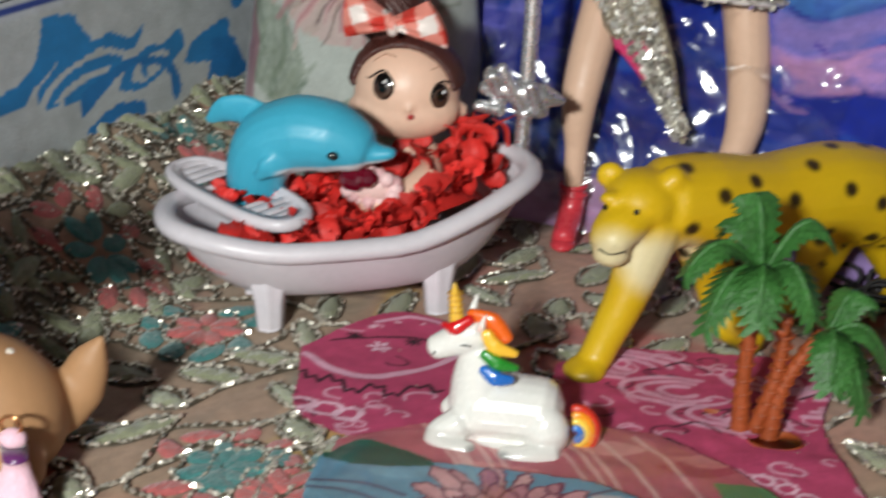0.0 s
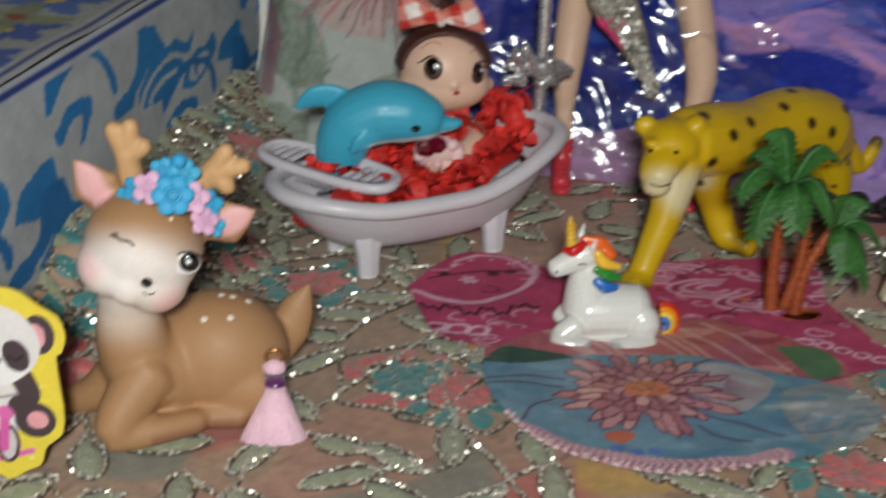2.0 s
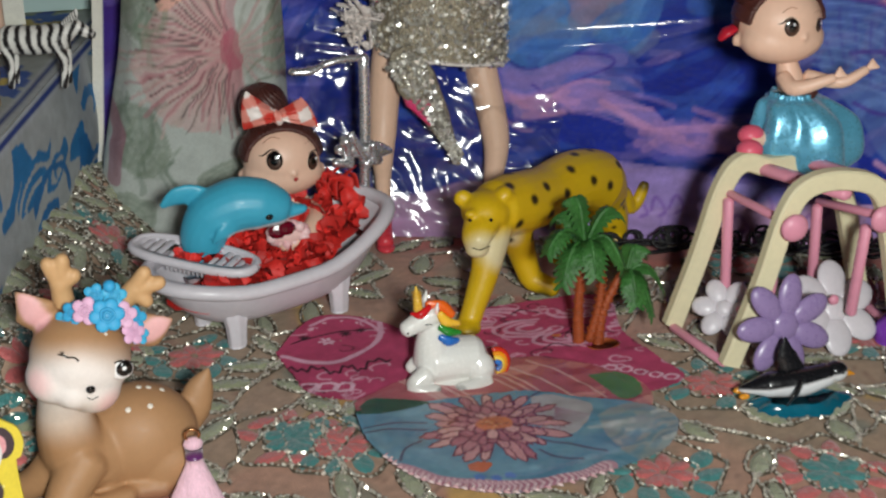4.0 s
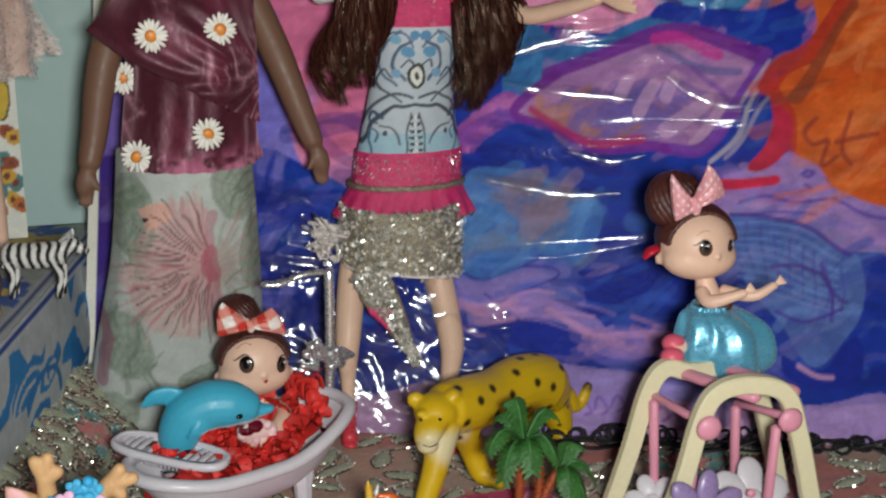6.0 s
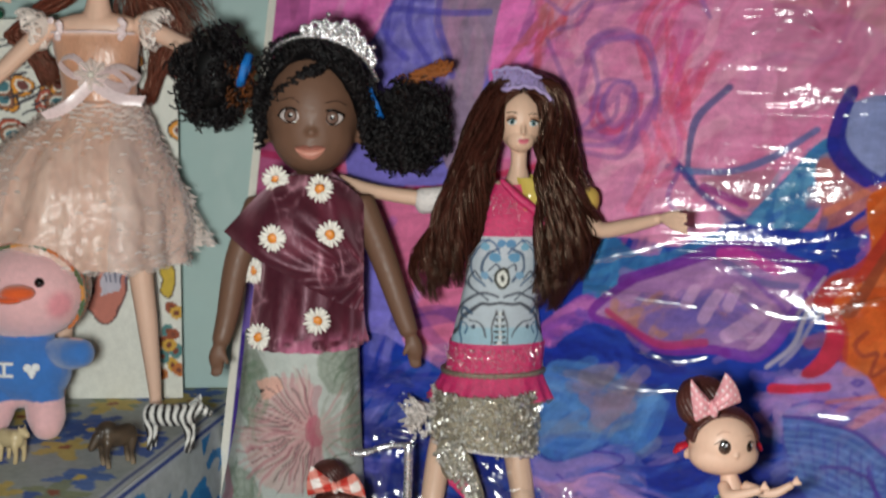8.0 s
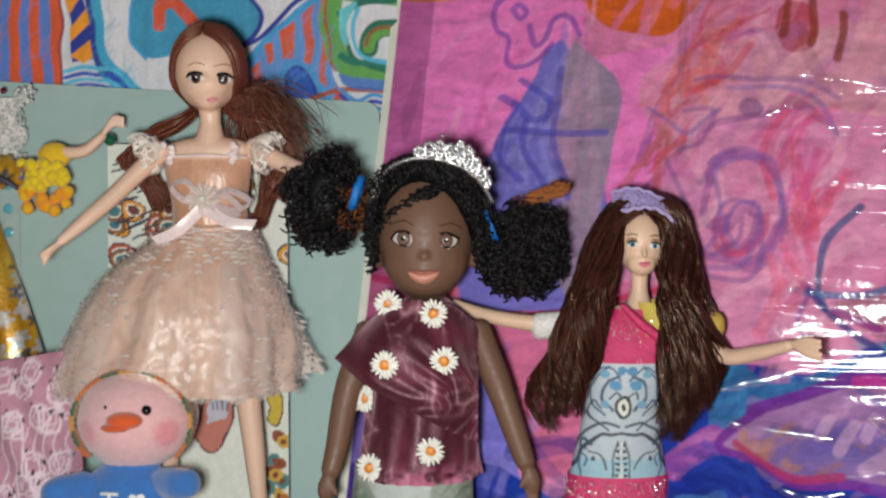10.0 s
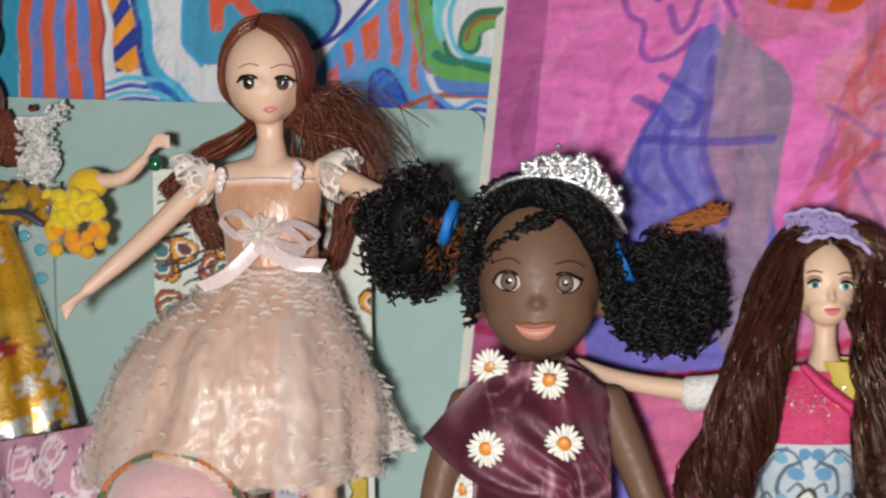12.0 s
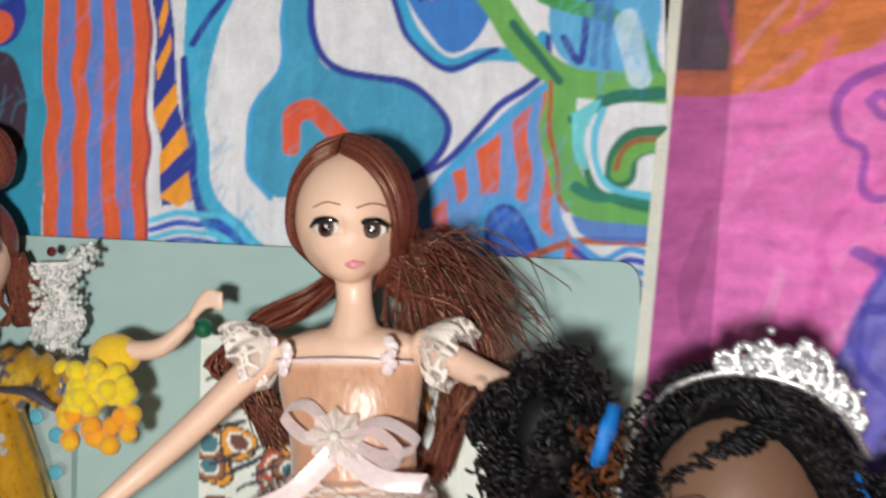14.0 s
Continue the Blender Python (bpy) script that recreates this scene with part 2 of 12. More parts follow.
class Art:
    """A colour sheet over x, y to which shapes and strokes are laid on in turn."""

    def __init__(self, x, y, base, wob=0.0, freq=60.0):
        self.x = x + wob * (vnoise(x * freq, y * freq, 3) - 0.5)
        self.y = y + wob * (vnoise(x * freq + 7, y * freq + 3, 4) - 0.5)
        self.c = np.tile(np.array(lin(*base)), x.shape + (1,))

    def near(self, p, pad):
        """The samples in the box round the points."""
        p = np.asarray(p, float)
        lo_, hi_ = p.min(0) - pad, p.max(0) + pad
        return (self.x > lo_[0]) & (self.x < hi_[0]) & (self.y > lo_[1]) & (self.y < hi_[1])

    def lay(self, box, weight, col):
        w = np.asarray(weight, float)[..., None]
        self.c[box] = self.c[box] * (1 - w) + np.array(lin(*col)) * w

    def put(self, mask, col, a=1.0):
        w = (np.asarray(mask, float) * a)[..., None]
        self.c = self.c * (1 - w) + np.array(lin(*col)) * w

    def fill(self, pts, col, a=1.0, soft=True, edge=None, width=0.002):
        p = cat(list(pts) + [pts[0]], 6)[:-1] if soft else pts
        b = self.near(p, width)
        x, y = self.x[b], self.y[b]
        self.lay(b, inside(x, y, p) * a, col)
        if edge:
            self.lay(b, away(x, y, p, False, True) < width / 2, edge)

    def line(self, pts, width, col, a=1.0, smooth=True):
        b = self.near(cat(pts, 6) if smooth and len(pts) > 2 else pts, width)
        d = away(self.x[b], self.y[b], pts, smooth)
        self.lay(b, ramp(-d, -width / 2 - 0.0004, -width / 2 + 0.0002) * a, col)

    def strokes(self, pts, n, angle, length, width, cols, a, seed):
        """Loose pen strokes inside an outline."""
        rs_ = np.random.RandomState(seed)
        p = np.array(pts, float)
        lo_, hi_ = p.min(0), p.max(0)
        q = lo_ + (hi_ - lo_) * rs_.rand(n * 2, 2)
        q = q[inside(q[:, 0], q[:, 1], p)][:n]
        for k, c in enumerate(q):
            t = radians(angle + 16 * rs_.randn())
            d = np.array((math.cos(t), math.sin(t))) * length * (0.3 + 0.5 * rs_.rand())
            w = np.array((-d[1], d[0])) * 0.3 * rs_.randn()
            self.line([c - d, c + w, c + d], width * (0.5 + 0.9 * rs_.rand()), cols[rs_.randint(len(cols))], a * (0.5 + 0.5 * rs_.rand()))

    def oval(self, cx, cy, rx, ry, col, a=1.0, turn=0.0):
        t = radians(turn)
        b = self.near([(cx, cy)], max(rx, ry))
        dx, dy = self.x[b] - cx, self.y[b] - cy
        u, v = dx * math.cos(t) + dy * math.sin(t), -dx * math.sin(t) + dy * math.cos(t)
        self.lay(b, ((u / rx) ** 2 + (v / ry) ** 2 < 1) * a, col)

    def hatch(self, amount, sx, sy, seed=1):
        h = vnoise(self.x * sx, self.y * sy, seed) * 0.6 + vnoise(self.x * sx * 2.7, self.y * sy * 2.7, seed + 1) * 0.4
        self.c = np.clip(self.c * (1 + amount * (h - 0.5) * 2)[..., None], 0, 1)


# ---- materials ----
M_ROOM = material("room_wall", (96, 92, 88), 0.9, vary=0.1, scale=3, bump=0.2, bump_scale=80)
M_CLOTH = material("embroidered_net_cloth", attr=True, rough=0.75, vary=0.22, scale=220, bump=0.35, bump_scale=1400, sheen=0.15)
M_SHEET = material("crayon_picture_under_film", attr=True, rough=0.55, vary=0.1, scale=90, coat=0.16, coat_rough=0.09, spec=0.08)


def wrinkle_film(m):
    """Long level creases and small dents in the clear film that lies over the drawing."""
    nd, lk = m.node_tree.nodes, m.node_tree.links
    co = nd.new("ShaderNodeTexCoord")
    part_ = nd.new("ShaderNodeSeparateXYZ")
    lk.new(co.outputs["Object"], part_.inputs[0])
    rise = nd.new("ShaderNodeMapRange")
    rise.inputs[1].default_value, rise.inputs[2].default_value, rise.inputs[3].default_value, rise.inputs[4].default_value = 0.03, 0.20, 0.45, 0.8
    lk.new(part_.outputs["Z"], rise.inputs[0])
    lean_ = nd.new("ShaderNodeMath")
    lean_.operation = "MULTIPLY"
    lean_.inputs[1].default_value = 7.0
    lk.new(part_.outputs["Z"], lean_.inputs[0])
    total = lean_.outputs[0]
    for scale, stretch, detail, twist, weight, lifted in ((1.0, (3.6, 1, 15), 0.6, 1.3, 0.80, True), (1.0, (8, 1, 62), 1.2, 0.9, 0.054, False), (1.0, (150, 1, 190), 1.5, 0.6, 0.004, False), (1.0, (46, 1, 34), 1.6, 1.2, 0.04, None)):
        mp = nd.new("ShaderNodeMapping")
        mp.inputs["Scale"].default_value = stretch
        lk.new(co.outputs["Object"], mp.inputs[0])
        n = nd.new("ShaderNodeTexNoise")
        n.inputs["Scale"].default_value, n.inputs["Detail"].default_value, n.inputs["Distortion"].default_value = scale, detail, twist
        lk.new(mp.outputs[0], n.inputs["Vector"])
        mul = nd.new("ShaderNodeMath")
        mul.operation = "MULTIPLY"
        mul.inputs[1].default_value = weight
        lk.new(n.outputs[0], mul.inputs[0])
        out = mul.outputs[0]
        if lifted is None:
            # only where the film is slack, high at one side
            slack = nd.new("ShaderNodeMapRange")
            slack.inputs[1].default_value, slack.inputs[2].default_value = 0.17, 0.26
            both = nd.new("ShaderNodeMath")
            lk.new(part_.outputs["X"], both.inputs[0]), lk.new(part_.outputs["Z"], both.inputs[1])
            half_ = nd.new("ShaderNodeMath")
            half_.operation = "MULTIPLY"
            half_.inputs[1].default_value = 0.5
            lk.new(both.outputs[0], half_.inputs[0]), lk.new(half_.outputs[0], slack.inputs[0])
            m2 = nd.new("ShaderNodeMath")
            m2.operation = "MULTIPLY"
            lk.new(out, m2.inputs[0]), lk.new(slack.outputs[0], m2.inputs[1])
            out = m2.outputs[0]
        elif lifted:
            m2 = nd.new("ShaderNodeMath")
            m2.operation = "MULTIPLY"
            lk.new(out, m2.inputs[0]), lk.new(rise.outputs[0], m2.inputs[1])
            out = m2.outputs[0]
        if total is None:
            total = out
        else:
            s_ = nd.new("ShaderNodeMath")
            lk.new(total, s_.inputs[0]), lk.new(out, s_.inputs[1])
            total = s_.outputs[0]
    b = nd.new("ShaderNodeBump")
    b.inputs["Strength"].default_value, b.inputs["Distance"].default_value = 1.0, 0.028
    lk.new(total, b.inputs["Height"]), lk.new(b.outputs[0], nd["Principled BSDF"].inputs["Coat Normal"])


wrinkle_film(M_SHEET)
M_PAPER = material("felt_pen_paper", attr=True, rough=0.7, vary=0.09, scale=150, bump=0.1, bump_scale=500)
M_GREEN = material("pale_green_card", (168, 192, 188), 0.6, vary=0.05, scale=12, bump=0.12, bump_scale=160)
M_CARD = material("white_card", (226, 224, 214), 0.65, vary=0.05, scale=40)
M_BOX = material("printed_box_fabric", attr=True, rough=0.7, vary=0.12, scale=160, bump=0.3, bump_scale=900)

# ---- the room round the toys ----
def block(name, lo, hi, mat, label, category="wall", kind="structure"):
    s = Shape()
    s.slab([(lo[0], lo[1]), (hi[0], lo[1]), (hi[0], hi[1]), (lo[0], hi[1])], lo[2], hi[2])
    ob = thing(name, s.data(name, [mat], False), label, category, kind=kind)
    return ob


block("wall_north", (-1.5, 1.2, -0.7), (1.5, 1.3, 1.7), M_ROOM, "plain dim plaster wall of the room", "wall")
block("wall_south", (-1.5, -1.9, -0.7), (1.5, -1.8, 1.7), M_ROOM, "plain dim plaster wall of the room", "wall")
block("wall_east", (1.5, -1.9, -0.7), (1.6, 1.3, 1.7), M_ROOM, "plain dim plaster wall of the room", "wall")
block("wall_west", (-1.6, -1.9, -0.7), (-1.5, 1.3, 1.7), M_ROOM, "plain dim plaster wall of the room", "wall")
block("ceiling", (-1.6, -1.9, 1.7), (1.6, 1.3, 1.8), M_ROOM, "plain dim ceiling of the room", "ceiling")
block("floor", (-1.6, -1.9, -0.8), (1.6, 1.3, -0.7), M_ROOM, "plain dark floor of the room", "floor")
block("bed_base", (-0.9, -0.95, -0.7), (0.9, 0.9, -0.012), M_ROOM, "plain dark bed under the embroidered cloth", "bed")

# ---- the embroidered cloth: a printed ground that heaps up against the box ----
BOX_A, BOX_D = np.array((-0.1065, -0.088)), np.array((0.2135, 0.9769))
BOX_N = np.array((BOX_D[1], -BOX_D[0]))


def cloth_height(x, y):
    off = (x - BOX_A[0]) * BOX_N[0] + (y - BOX_A[1]) * BOX_N[1]
    along = (x - BOX_A[0]) * BOX_D[0] + (y - BOX_A[1]) * BOX_D[1]
    near = ramp(-off, -0.056, 0.004) * ramp(along, -0.03, 0.06) * (1 - 0.2 * ramp(along, 0.22, 0.31))
    fold = 0.85 + 0.25 * vnoise(along * 38 + off * 20, off * 60, 5) + 0.10 * vnoise(along * 110, off * 90, 6)
    ripple = 0.0012 * (vnoise(x * 45, y * 45, 8) - 0.6) + 0.0006 * (vnoise(x * 140, y * 140, 9) - 0.6)
    return 0.038 * near * fold + ripple * ramp(y, -0.6, -0.2) - 0.0006


def cloth_colour(x, y):
    a = Art(x, y, (174, 144, 122), 0.012, 40)
    n1, n2, n3 = vnoise(x * 26, y * 26, 11), vnoise(x * 21 + 5, y * 21, 12), vnoise(x * 33, y * 33 + 9, 13)
    a.put(ramp(n1, 0.52, 0.7), (196, 142, 124), 0.8)
    a.put(ramp(n2, 0.66, 0.78), (190, 92, 88), 0.75)
    a.put(ramp(n3, 0.74, 0.84), (112, 128, 120), 0.7)
    a.put(ramp(vnoise(x * 17 + 2, y * 17 + 4, 16), 0.5, 0.75), (136, 124, 98), 0.35)
    a.put(ramp(vnoise(x * 30 + 3, y * 30 + 8, 14), 0.88, 0.93), (198, 160, 84), 0.8)
    a.put((np.abs(vnoise(x * 60, y * 60, 15) - 0.5) < 0.012), (122, 84, 74), 0.5)
    a.hatch(0.16, 700, 700, 21)
    return a.c


s = Shape()
gx = np.concatenate([np.linspace(-0.9, -0.32, 14)[:-1], np.arange(-0.32, 0.46, 0.0022), np.linspace(0.46, 0.9, 12)[1:]])
gy = np.concatenate([np.linspace(-0.95, -0.32, 14)[:-1], np.arange(-0.32, 0.36, 0.0022), np.linspace(0.36, 0.9, 12)[1:]])
X, Y = np.meshgrid(gx, gy, indexing="ij")
s.grid(np.stack([X, Y, cloth_height(X, Y)], -1), 0, cloth_colour(X, Y))
cloth = thing("ground", s.data("ground", [M_CLOTH]), "embroidered pink and olive net cloth with silver beading", "cloth", kind="structure")

# ---- the big crayon picture under clear film ----
PIC_O, PIC_U = Vector((0.09, 0.0932, 0.0)), Vector((0.9524, -0.3048, 0)).normalized()
PIC_N = Vector((0.32, 1, -0.33)).normalized()
PIC_V = (Vector((0, 0, 1)) - PIC_N * PIC_N.z).normalized()
PIC = Matrix.Identity(4)
for k, axis in enumerate((PIC_U, -PIC_N, PIC_V)):
    PIC.col[k] = (*axis, 0)
PIC.col[3] = (*PIC_O, 1)
# local x runs along the picture, z up it, y towards the viewer


def picture_colour(u, v):
    a = Art(u, v, (216, 134, 174), 0.010, 34)
    a.fill([(-0.16, 0.55), (-0.16, 0.262), (-0.09, 0.25), (0.01, 0.27), (0.03, 0.40), (0.06, 0.55)], (238, 124, 194))
    a.fill([(-0.02, 0.40), (0.06, 0.42), (0.20, 0.40), (0.30, 0.36), (0.30, 0.50), (0.0, 0.50)], (216, 128, 156), 0.7)
    a.fill([(0.03, 0.34), (0.10, 0.37), (0.2, 0.36), (0.26, 0.33), (0.28, 0.40), (0.15, 0.42), (0.02, 0.40)], (214, 150, 160), 0.6)
    # orange marks along the top
    a.fill([(-0.145, 0.447), (-0.122, 0.445), (-0.099, 0.448), (-0.087, 0.458), (-0.064, 0.468), (-0.065, 0.497), (-0.151, 0.510)], (222, 130, 80))
    a.fill([(-0.031, 0.457), (-0.026, 0.442), (-0.006, 0.427), (0.020, 0.421), (0.038, 0.427), (0.050, 0.450)], (214, 98, 42))
    a.fill([(-0.153, 0.505), (-0.149, 0.460), (-0.124, 0.458), (-0.126, 0.501)], (84, 100, 94), 0.95, False)
    a.fill([(0.096, 0.420), (0.102, 0.406), (0.116, 0.408), (0.119, 0.431), (0.101, 0.436)], (172, 40, 50), 0.7)
    # pink whorls
    for ring in ([(0.052, 0.320), (0.075, 0.342), (0.103, 0.324), (0.105, 0.293), (0.086, 0.272), (0.072, 0.285), (0.077, 0.307), (0.091, 0.300)], [(0.054, 0.282), (0.089, 0.276), (0.105, 0.303), (0.094, 0.336), (0.065, 0.337), (0.057, 0.306), (0.074, 0.294), (0.085, 0.312)],
                 [(0.017, 0.336), (0.027, 0.377), (0.051, 0.413), (0.087, 0.420)], [(0.015, 0.307), (0.044, 0.344), (0.079, 0.365), (0.119, 0.370)]):
        a.line(ring, 0.0045, (150, 84, 150), 0.65)
    # left: rose and lavender fields
    a.fill([(-0.15, 0.15), (-0.15, 0.262), (-0.06, 0.258), (0.05, 0.262), (0.07, 0.20), (0.03, 0.17), (-0.03, 0.15), (-0.07, 0.20)], (212, 110, 150))
    a.fill([(-0.15, 0.02), (-0.15, 0.22), (-0.085, 0.235), (-0.06, 0.20), (-0.035, 0.145), (-0.01, 0.12), (-0.02, 0.08)], (124, 116, 206))
    a.line([(-0.15, 0.262), (-0.09, 0.252), (-0.02, 0.245), (0.04, 0.262)], 0.005, (196, 48, 84), 0.9)
    # blue water, dark bands between paler fields
    a.fill([(-0.15, 0.14), (-0.05, 0.15), (0.02, 0.12), (0.05, 0.20), (0.10, 0.215), (0.2, 0.21), (0.24, 0.25), (0.31, 0.26), (0.31, 0.0), (-0.15, 0.0)], (20, 50, 152))
    # pale lilac shore with scribbles
    a.fill([(-0.15, -0.01), (-0.15, 0.012), (0.02, 0.022), (0.09, 0.036), (0.14, 0.034), (0.2, 0.022), (0.31, 0.018), (0.31, -0.01)], (190, 150, 192))
    a.fill([(0.09, 0.030), (0.16, 0.042), (0.22, 0.036), (0.2, 0.022), (0.12, 0.018)], (150, 128, 204), 0.7)
    rs = np.random.RandomState(5)
    for k in range(16):
        x0 = 0.06 + 0.22 * rs.rand()
        z0 = 0.004 + 0.022 * rs.rand()
        a.line([(x0, z0), (x0 + 0.004, z0 + 0.005), (x0 + 0.008, z0), (x0 + 0.005, z0 - 0.003)], 0.0014, (138, 84, 160), 0.7)
    for k in range(26):
        x0, z0 = -0.12 + 0.38 * rs.rand(), 0.03 + 0.08 * rs.rand()
        a.line([(x0, z0), (x0 + 0.03, z0 - 0.004), (x0 + 0.07, z0 + 0.002)], 0.003, ((18, 34, 128), (60, 84, 172), (120, 112, 176))[k % 3], 0.35)
    royal = [(18, 40, 132), (30, 70, 160), (70, 116, 186), (116, 118, 178), (22, 48, 146)]
    a.strokes([(-0.15, 0.03), (0.28, 0.03), (0.28, 0.11), (0.05, 0.13), (-0.15, 0.14)], 190, 4, 0.05, 0.0065, royal, 0.32, 301)
    # pink pen strokes; the palest ones paint in the film's whitish glare
    a.strokes([(0.03, 0.2), (0.28, 0.2), (0.28, 0.5), (0.03, 0.5)], 260, 52, 0.04, 0.0065, [(236, 160, 196), (200, 80, 130), (222, 120, 170), (180, 110, 170), (244, 184, 206)], 0.34, 306)
    a.strokes([(-0.12, 0.22), (0.03, 0.2), (0.03, 0.5), (-0.12, 0.5)], 80, 66, 0.04, 0.0036, [(242, 150, 204), (222, 88, 172), (238, 130, 196), (246, 176, 216)], 0.45, 307)
    # lavender cone with its grey shaded side
    a.fill([(-0.036, 0.414), (-0.046, 0.410), (-0.049, 0.393), (-0.058, 0.375), (-0.067, 0.357), (-0.079, 0.338), (-0.089, 0.314), (-0.087, 0.243), (0.003, 0.248), (-0.001, 0.323), (-0.019, 0.386)], (122, 112, 196), soft=False)
    a.fill([(-0.028, 0.412), (-0.002, 0.394), (0.005, 0.366), (0.002, 0.336), (-0.008, 0.295), (0.001, 0.254), (-0.021, 0.253), (-0.034, 0.344), (-0.035, 0.387)], (152, 128, 156))
    a.strokes([(-0.036, 0.411), (-0.049, 0.391), (-0.067, 0.355), (-0.079, 0.337), (-0.062, 0.308), (-0.030, 0.308)], 60, 70, 0.03, 0.004, [(142, 132, 214), (108, 100, 196), (160, 150, 216)], 0.35, 320)
    a.strokes([(-0.033, 0.411), (-0.020, 0.405), (-0.009, 0.378), (-0.005, 0.313), (-0.026, 0.313)], 50, 80, 0.03, 0.004, [(176, 150, 170), (150, 124, 150), (190, 140, 176)], 0.4, 321)
    for loop in ([(-0.061, 0.375), (-0.048, 0.364), (-0.038, 0.366), (-0.038, 0.375), (-0.050, 0.384), (-0.058, 0.390)], [(-0.063, 0.358), (-0.043, 0.356), (-0.022, 0.354), (-0.001, 0.354)], [(-0.051, 0.362), (-0.050, 0.343), (-0.043, 0.329), (-0.038, 0.316)],
                 [(-0.067, 0.357), (-0.072, 0.348), (-0.067, 0.338), (-0.056, 0.329)], [(-0.069, 0.380), (-0.060, 0.371), (-0.065, 0.360), (-0.068, 0.342)], [(-0.034, 0.395), (-0.033, 0.374), (-0.031, 0.341), (-0.026, 0.318)]):
        a.line(loop, 0.0042, (78, 72, 176), 0.65)
    for loop in ([(-0.060, 0.458), (-0.073, 0.452), (-0.081, 0.441), (-0.080, 0.426), (-0.071, 0.420), (-0.071, 0.405), (-0.062, 0.400), (-0.049, 0.405), (-0.042, 0.412)], [(-0.070, 0.442), (-0.066, 0.446), (-0.061, 0.441), (-0.065, 0.436), (-0.070, 0.442)], [(-0.058, 0.431), (-0.052, 0.415), (-0.046, 0.418), (-0.043, 0.430), (-0.033, 0.429), (-0.025, 0.417)]):
        a.line(loop, 0.0036, (140, 78, 176), 0.75)
    a.strokes([(-0.13, 0.03), (-0.02, 0.06), (-0.05, 0.2), (-0.13, 0.22)], 60, 60, 0.04, 0.0060, [(110, 96, 196), (150, 140, 214), (84, 76, 186)], 0.35, 308)
    a.strokes([(-0.15, 0.03), (0.28, 0.03), (0.28, 0.09), (0.12, 0.11), (-0.02, 0.17), (-0.10, 0.12)], 70, 2, 0.07, 0.0090, [(16, 32, 126), (22, 46, 148)], 0.60, 310)
    # teal and magenta patches beside the lens shape
    a.fill([(0.067, 0.197), (0.079, 0.216), (0.102, 0.207), (0.134, 0.217), (0.16, 0.222), (0.177, 0.219), (0.137, 0.211), (0.105, 0.196), (0.093, 0.18), (0.083, 0.166), (0.069, 0.17)], (44, 100, 158))
    a.strokes([(0.067, 0.197), (0.079, 0.216), (0.102, 0.207), (0.134, 0.217), (0.16, 0.222), (0.177, 0.219), (0.137, 0.211), (0.105, 0.196), (0.093, 0.18), (0.083, 0.166), (0.069, 0.17)], 26, 50, 0.02, 0.004, [(70, 140, 190), (26, 70, 140)], 0.45, 331)
    a.fill([(0.045, 0.16), (0.071, 0.179), (0.094, 0.167), (0.092, 0.153), (0.064, 0.145), (0.046, 0.147)], (148, 76, 156))
    a.strokes([(0.045, 0.16), (0.071, 0.179), (0.094, 0.167), (0.092, 0.153), (0.064, 0.145), (0.046, 0.147)], 18, 20, 0.02, 0.004, [(190, 110, 180), (110, 60, 160)], 0.5, 332)
    # ship-like arc, its sails and the round window
    a.fill([(0.134, 0.255), (0.175, 0.259), (0.163, 0.233)], (172, 108, 132), 0.85)
    a.fill([(0.16, 0.222), (0.175, 0.249), (0.191, 0.267), (0.207, 0.283), (0.215, 0.276), (0.206, 0.257), (0.189, 0.225)], (62, 122, 170))
    a.strokes([(0.16, 0.222), (0.175, 0.249), (0.191, 0.267), (0.207, 0.283), (0.215, 0.276), (0.206, 0.257), (0.189, 0.225)], 30, 35, 0.02, 0.004, [(110, 170, 204), (40, 84, 150)], 0.5, 333)
    a.fill([(0.199, 0.228), (0.202, 0.263), (0.212, 0.269), (0.231, 0.252), (0.208, 0.225)], (168, 98, 108))
    a.strokes([(0.199, 0.228), (0.202, 0.263), (0.212, 0.269), (0.231, 0.252), (0.208, 0.225)], 18, 50, 0.02, 0.004, [(190, 120, 120), (140, 76, 96)], 0.5, 334)
    a.fill([(0.215, 0.301), (0.213, 0.281), (0.225, 0.259), (0.238, 0.255), (0.246, 0.277), (0.243, 0.301)], (120, 144, 190), 0.9)
    a.line([(0.217, 0.307), (0.212, 0.294), (0.212, 0.279), (0.222, 0.262), (0.234, 0.253)], 0.01, (34, 34, 138), 0.95)
    a.line([(0.243, 0.303), (0.246, 0.281), (0.241, 0.262), (0.234, 0.253)], 0.008, (36, 52, 150), 0.95)
    a.fill([(0.248, 0.299), (0.256, 0.299), (0.258, 0.253), (0.247, 0.252)], (20, 40, 150))
    a.line([(0.147, 0.307), (0.13, 0.289), (0.124, 0.268), (0.128, 0.257), (0.132, 0.25)], 0.0042, (66, 84, 134), 0.85)
    a.line([(0.112, 0.263), (0.13, 0.26), (0.153, 0.26), (0.17, 0.267), (0.187, 0.278), (0.199, 0.287)], 0.0046, (76, 104, 158), 0.85)
    a.line([(0.114, 0.268), (0.132, 0.25), (0.151, 0.233), (0.162, 0.227)], 0.004, (44, 54, 128), 0.85)
    a.line([(0.139, 0.249), (0.15, 0.243), (0.162, 0.238)], 0.0055, (146, 40, 130), 0.85)
    a.line([(0.119, 0.261), (0.118, 0.241), (0.129, 0.226)], 0.003, (104, 70, 150), 0.6)
    a.line([(0.065, 0.301), (0.068, 0.285), (0.08, 0.279), (0.095, 0.288), (0.096, 0.302)], 0.0032, (190, 60, 110), 0.6)
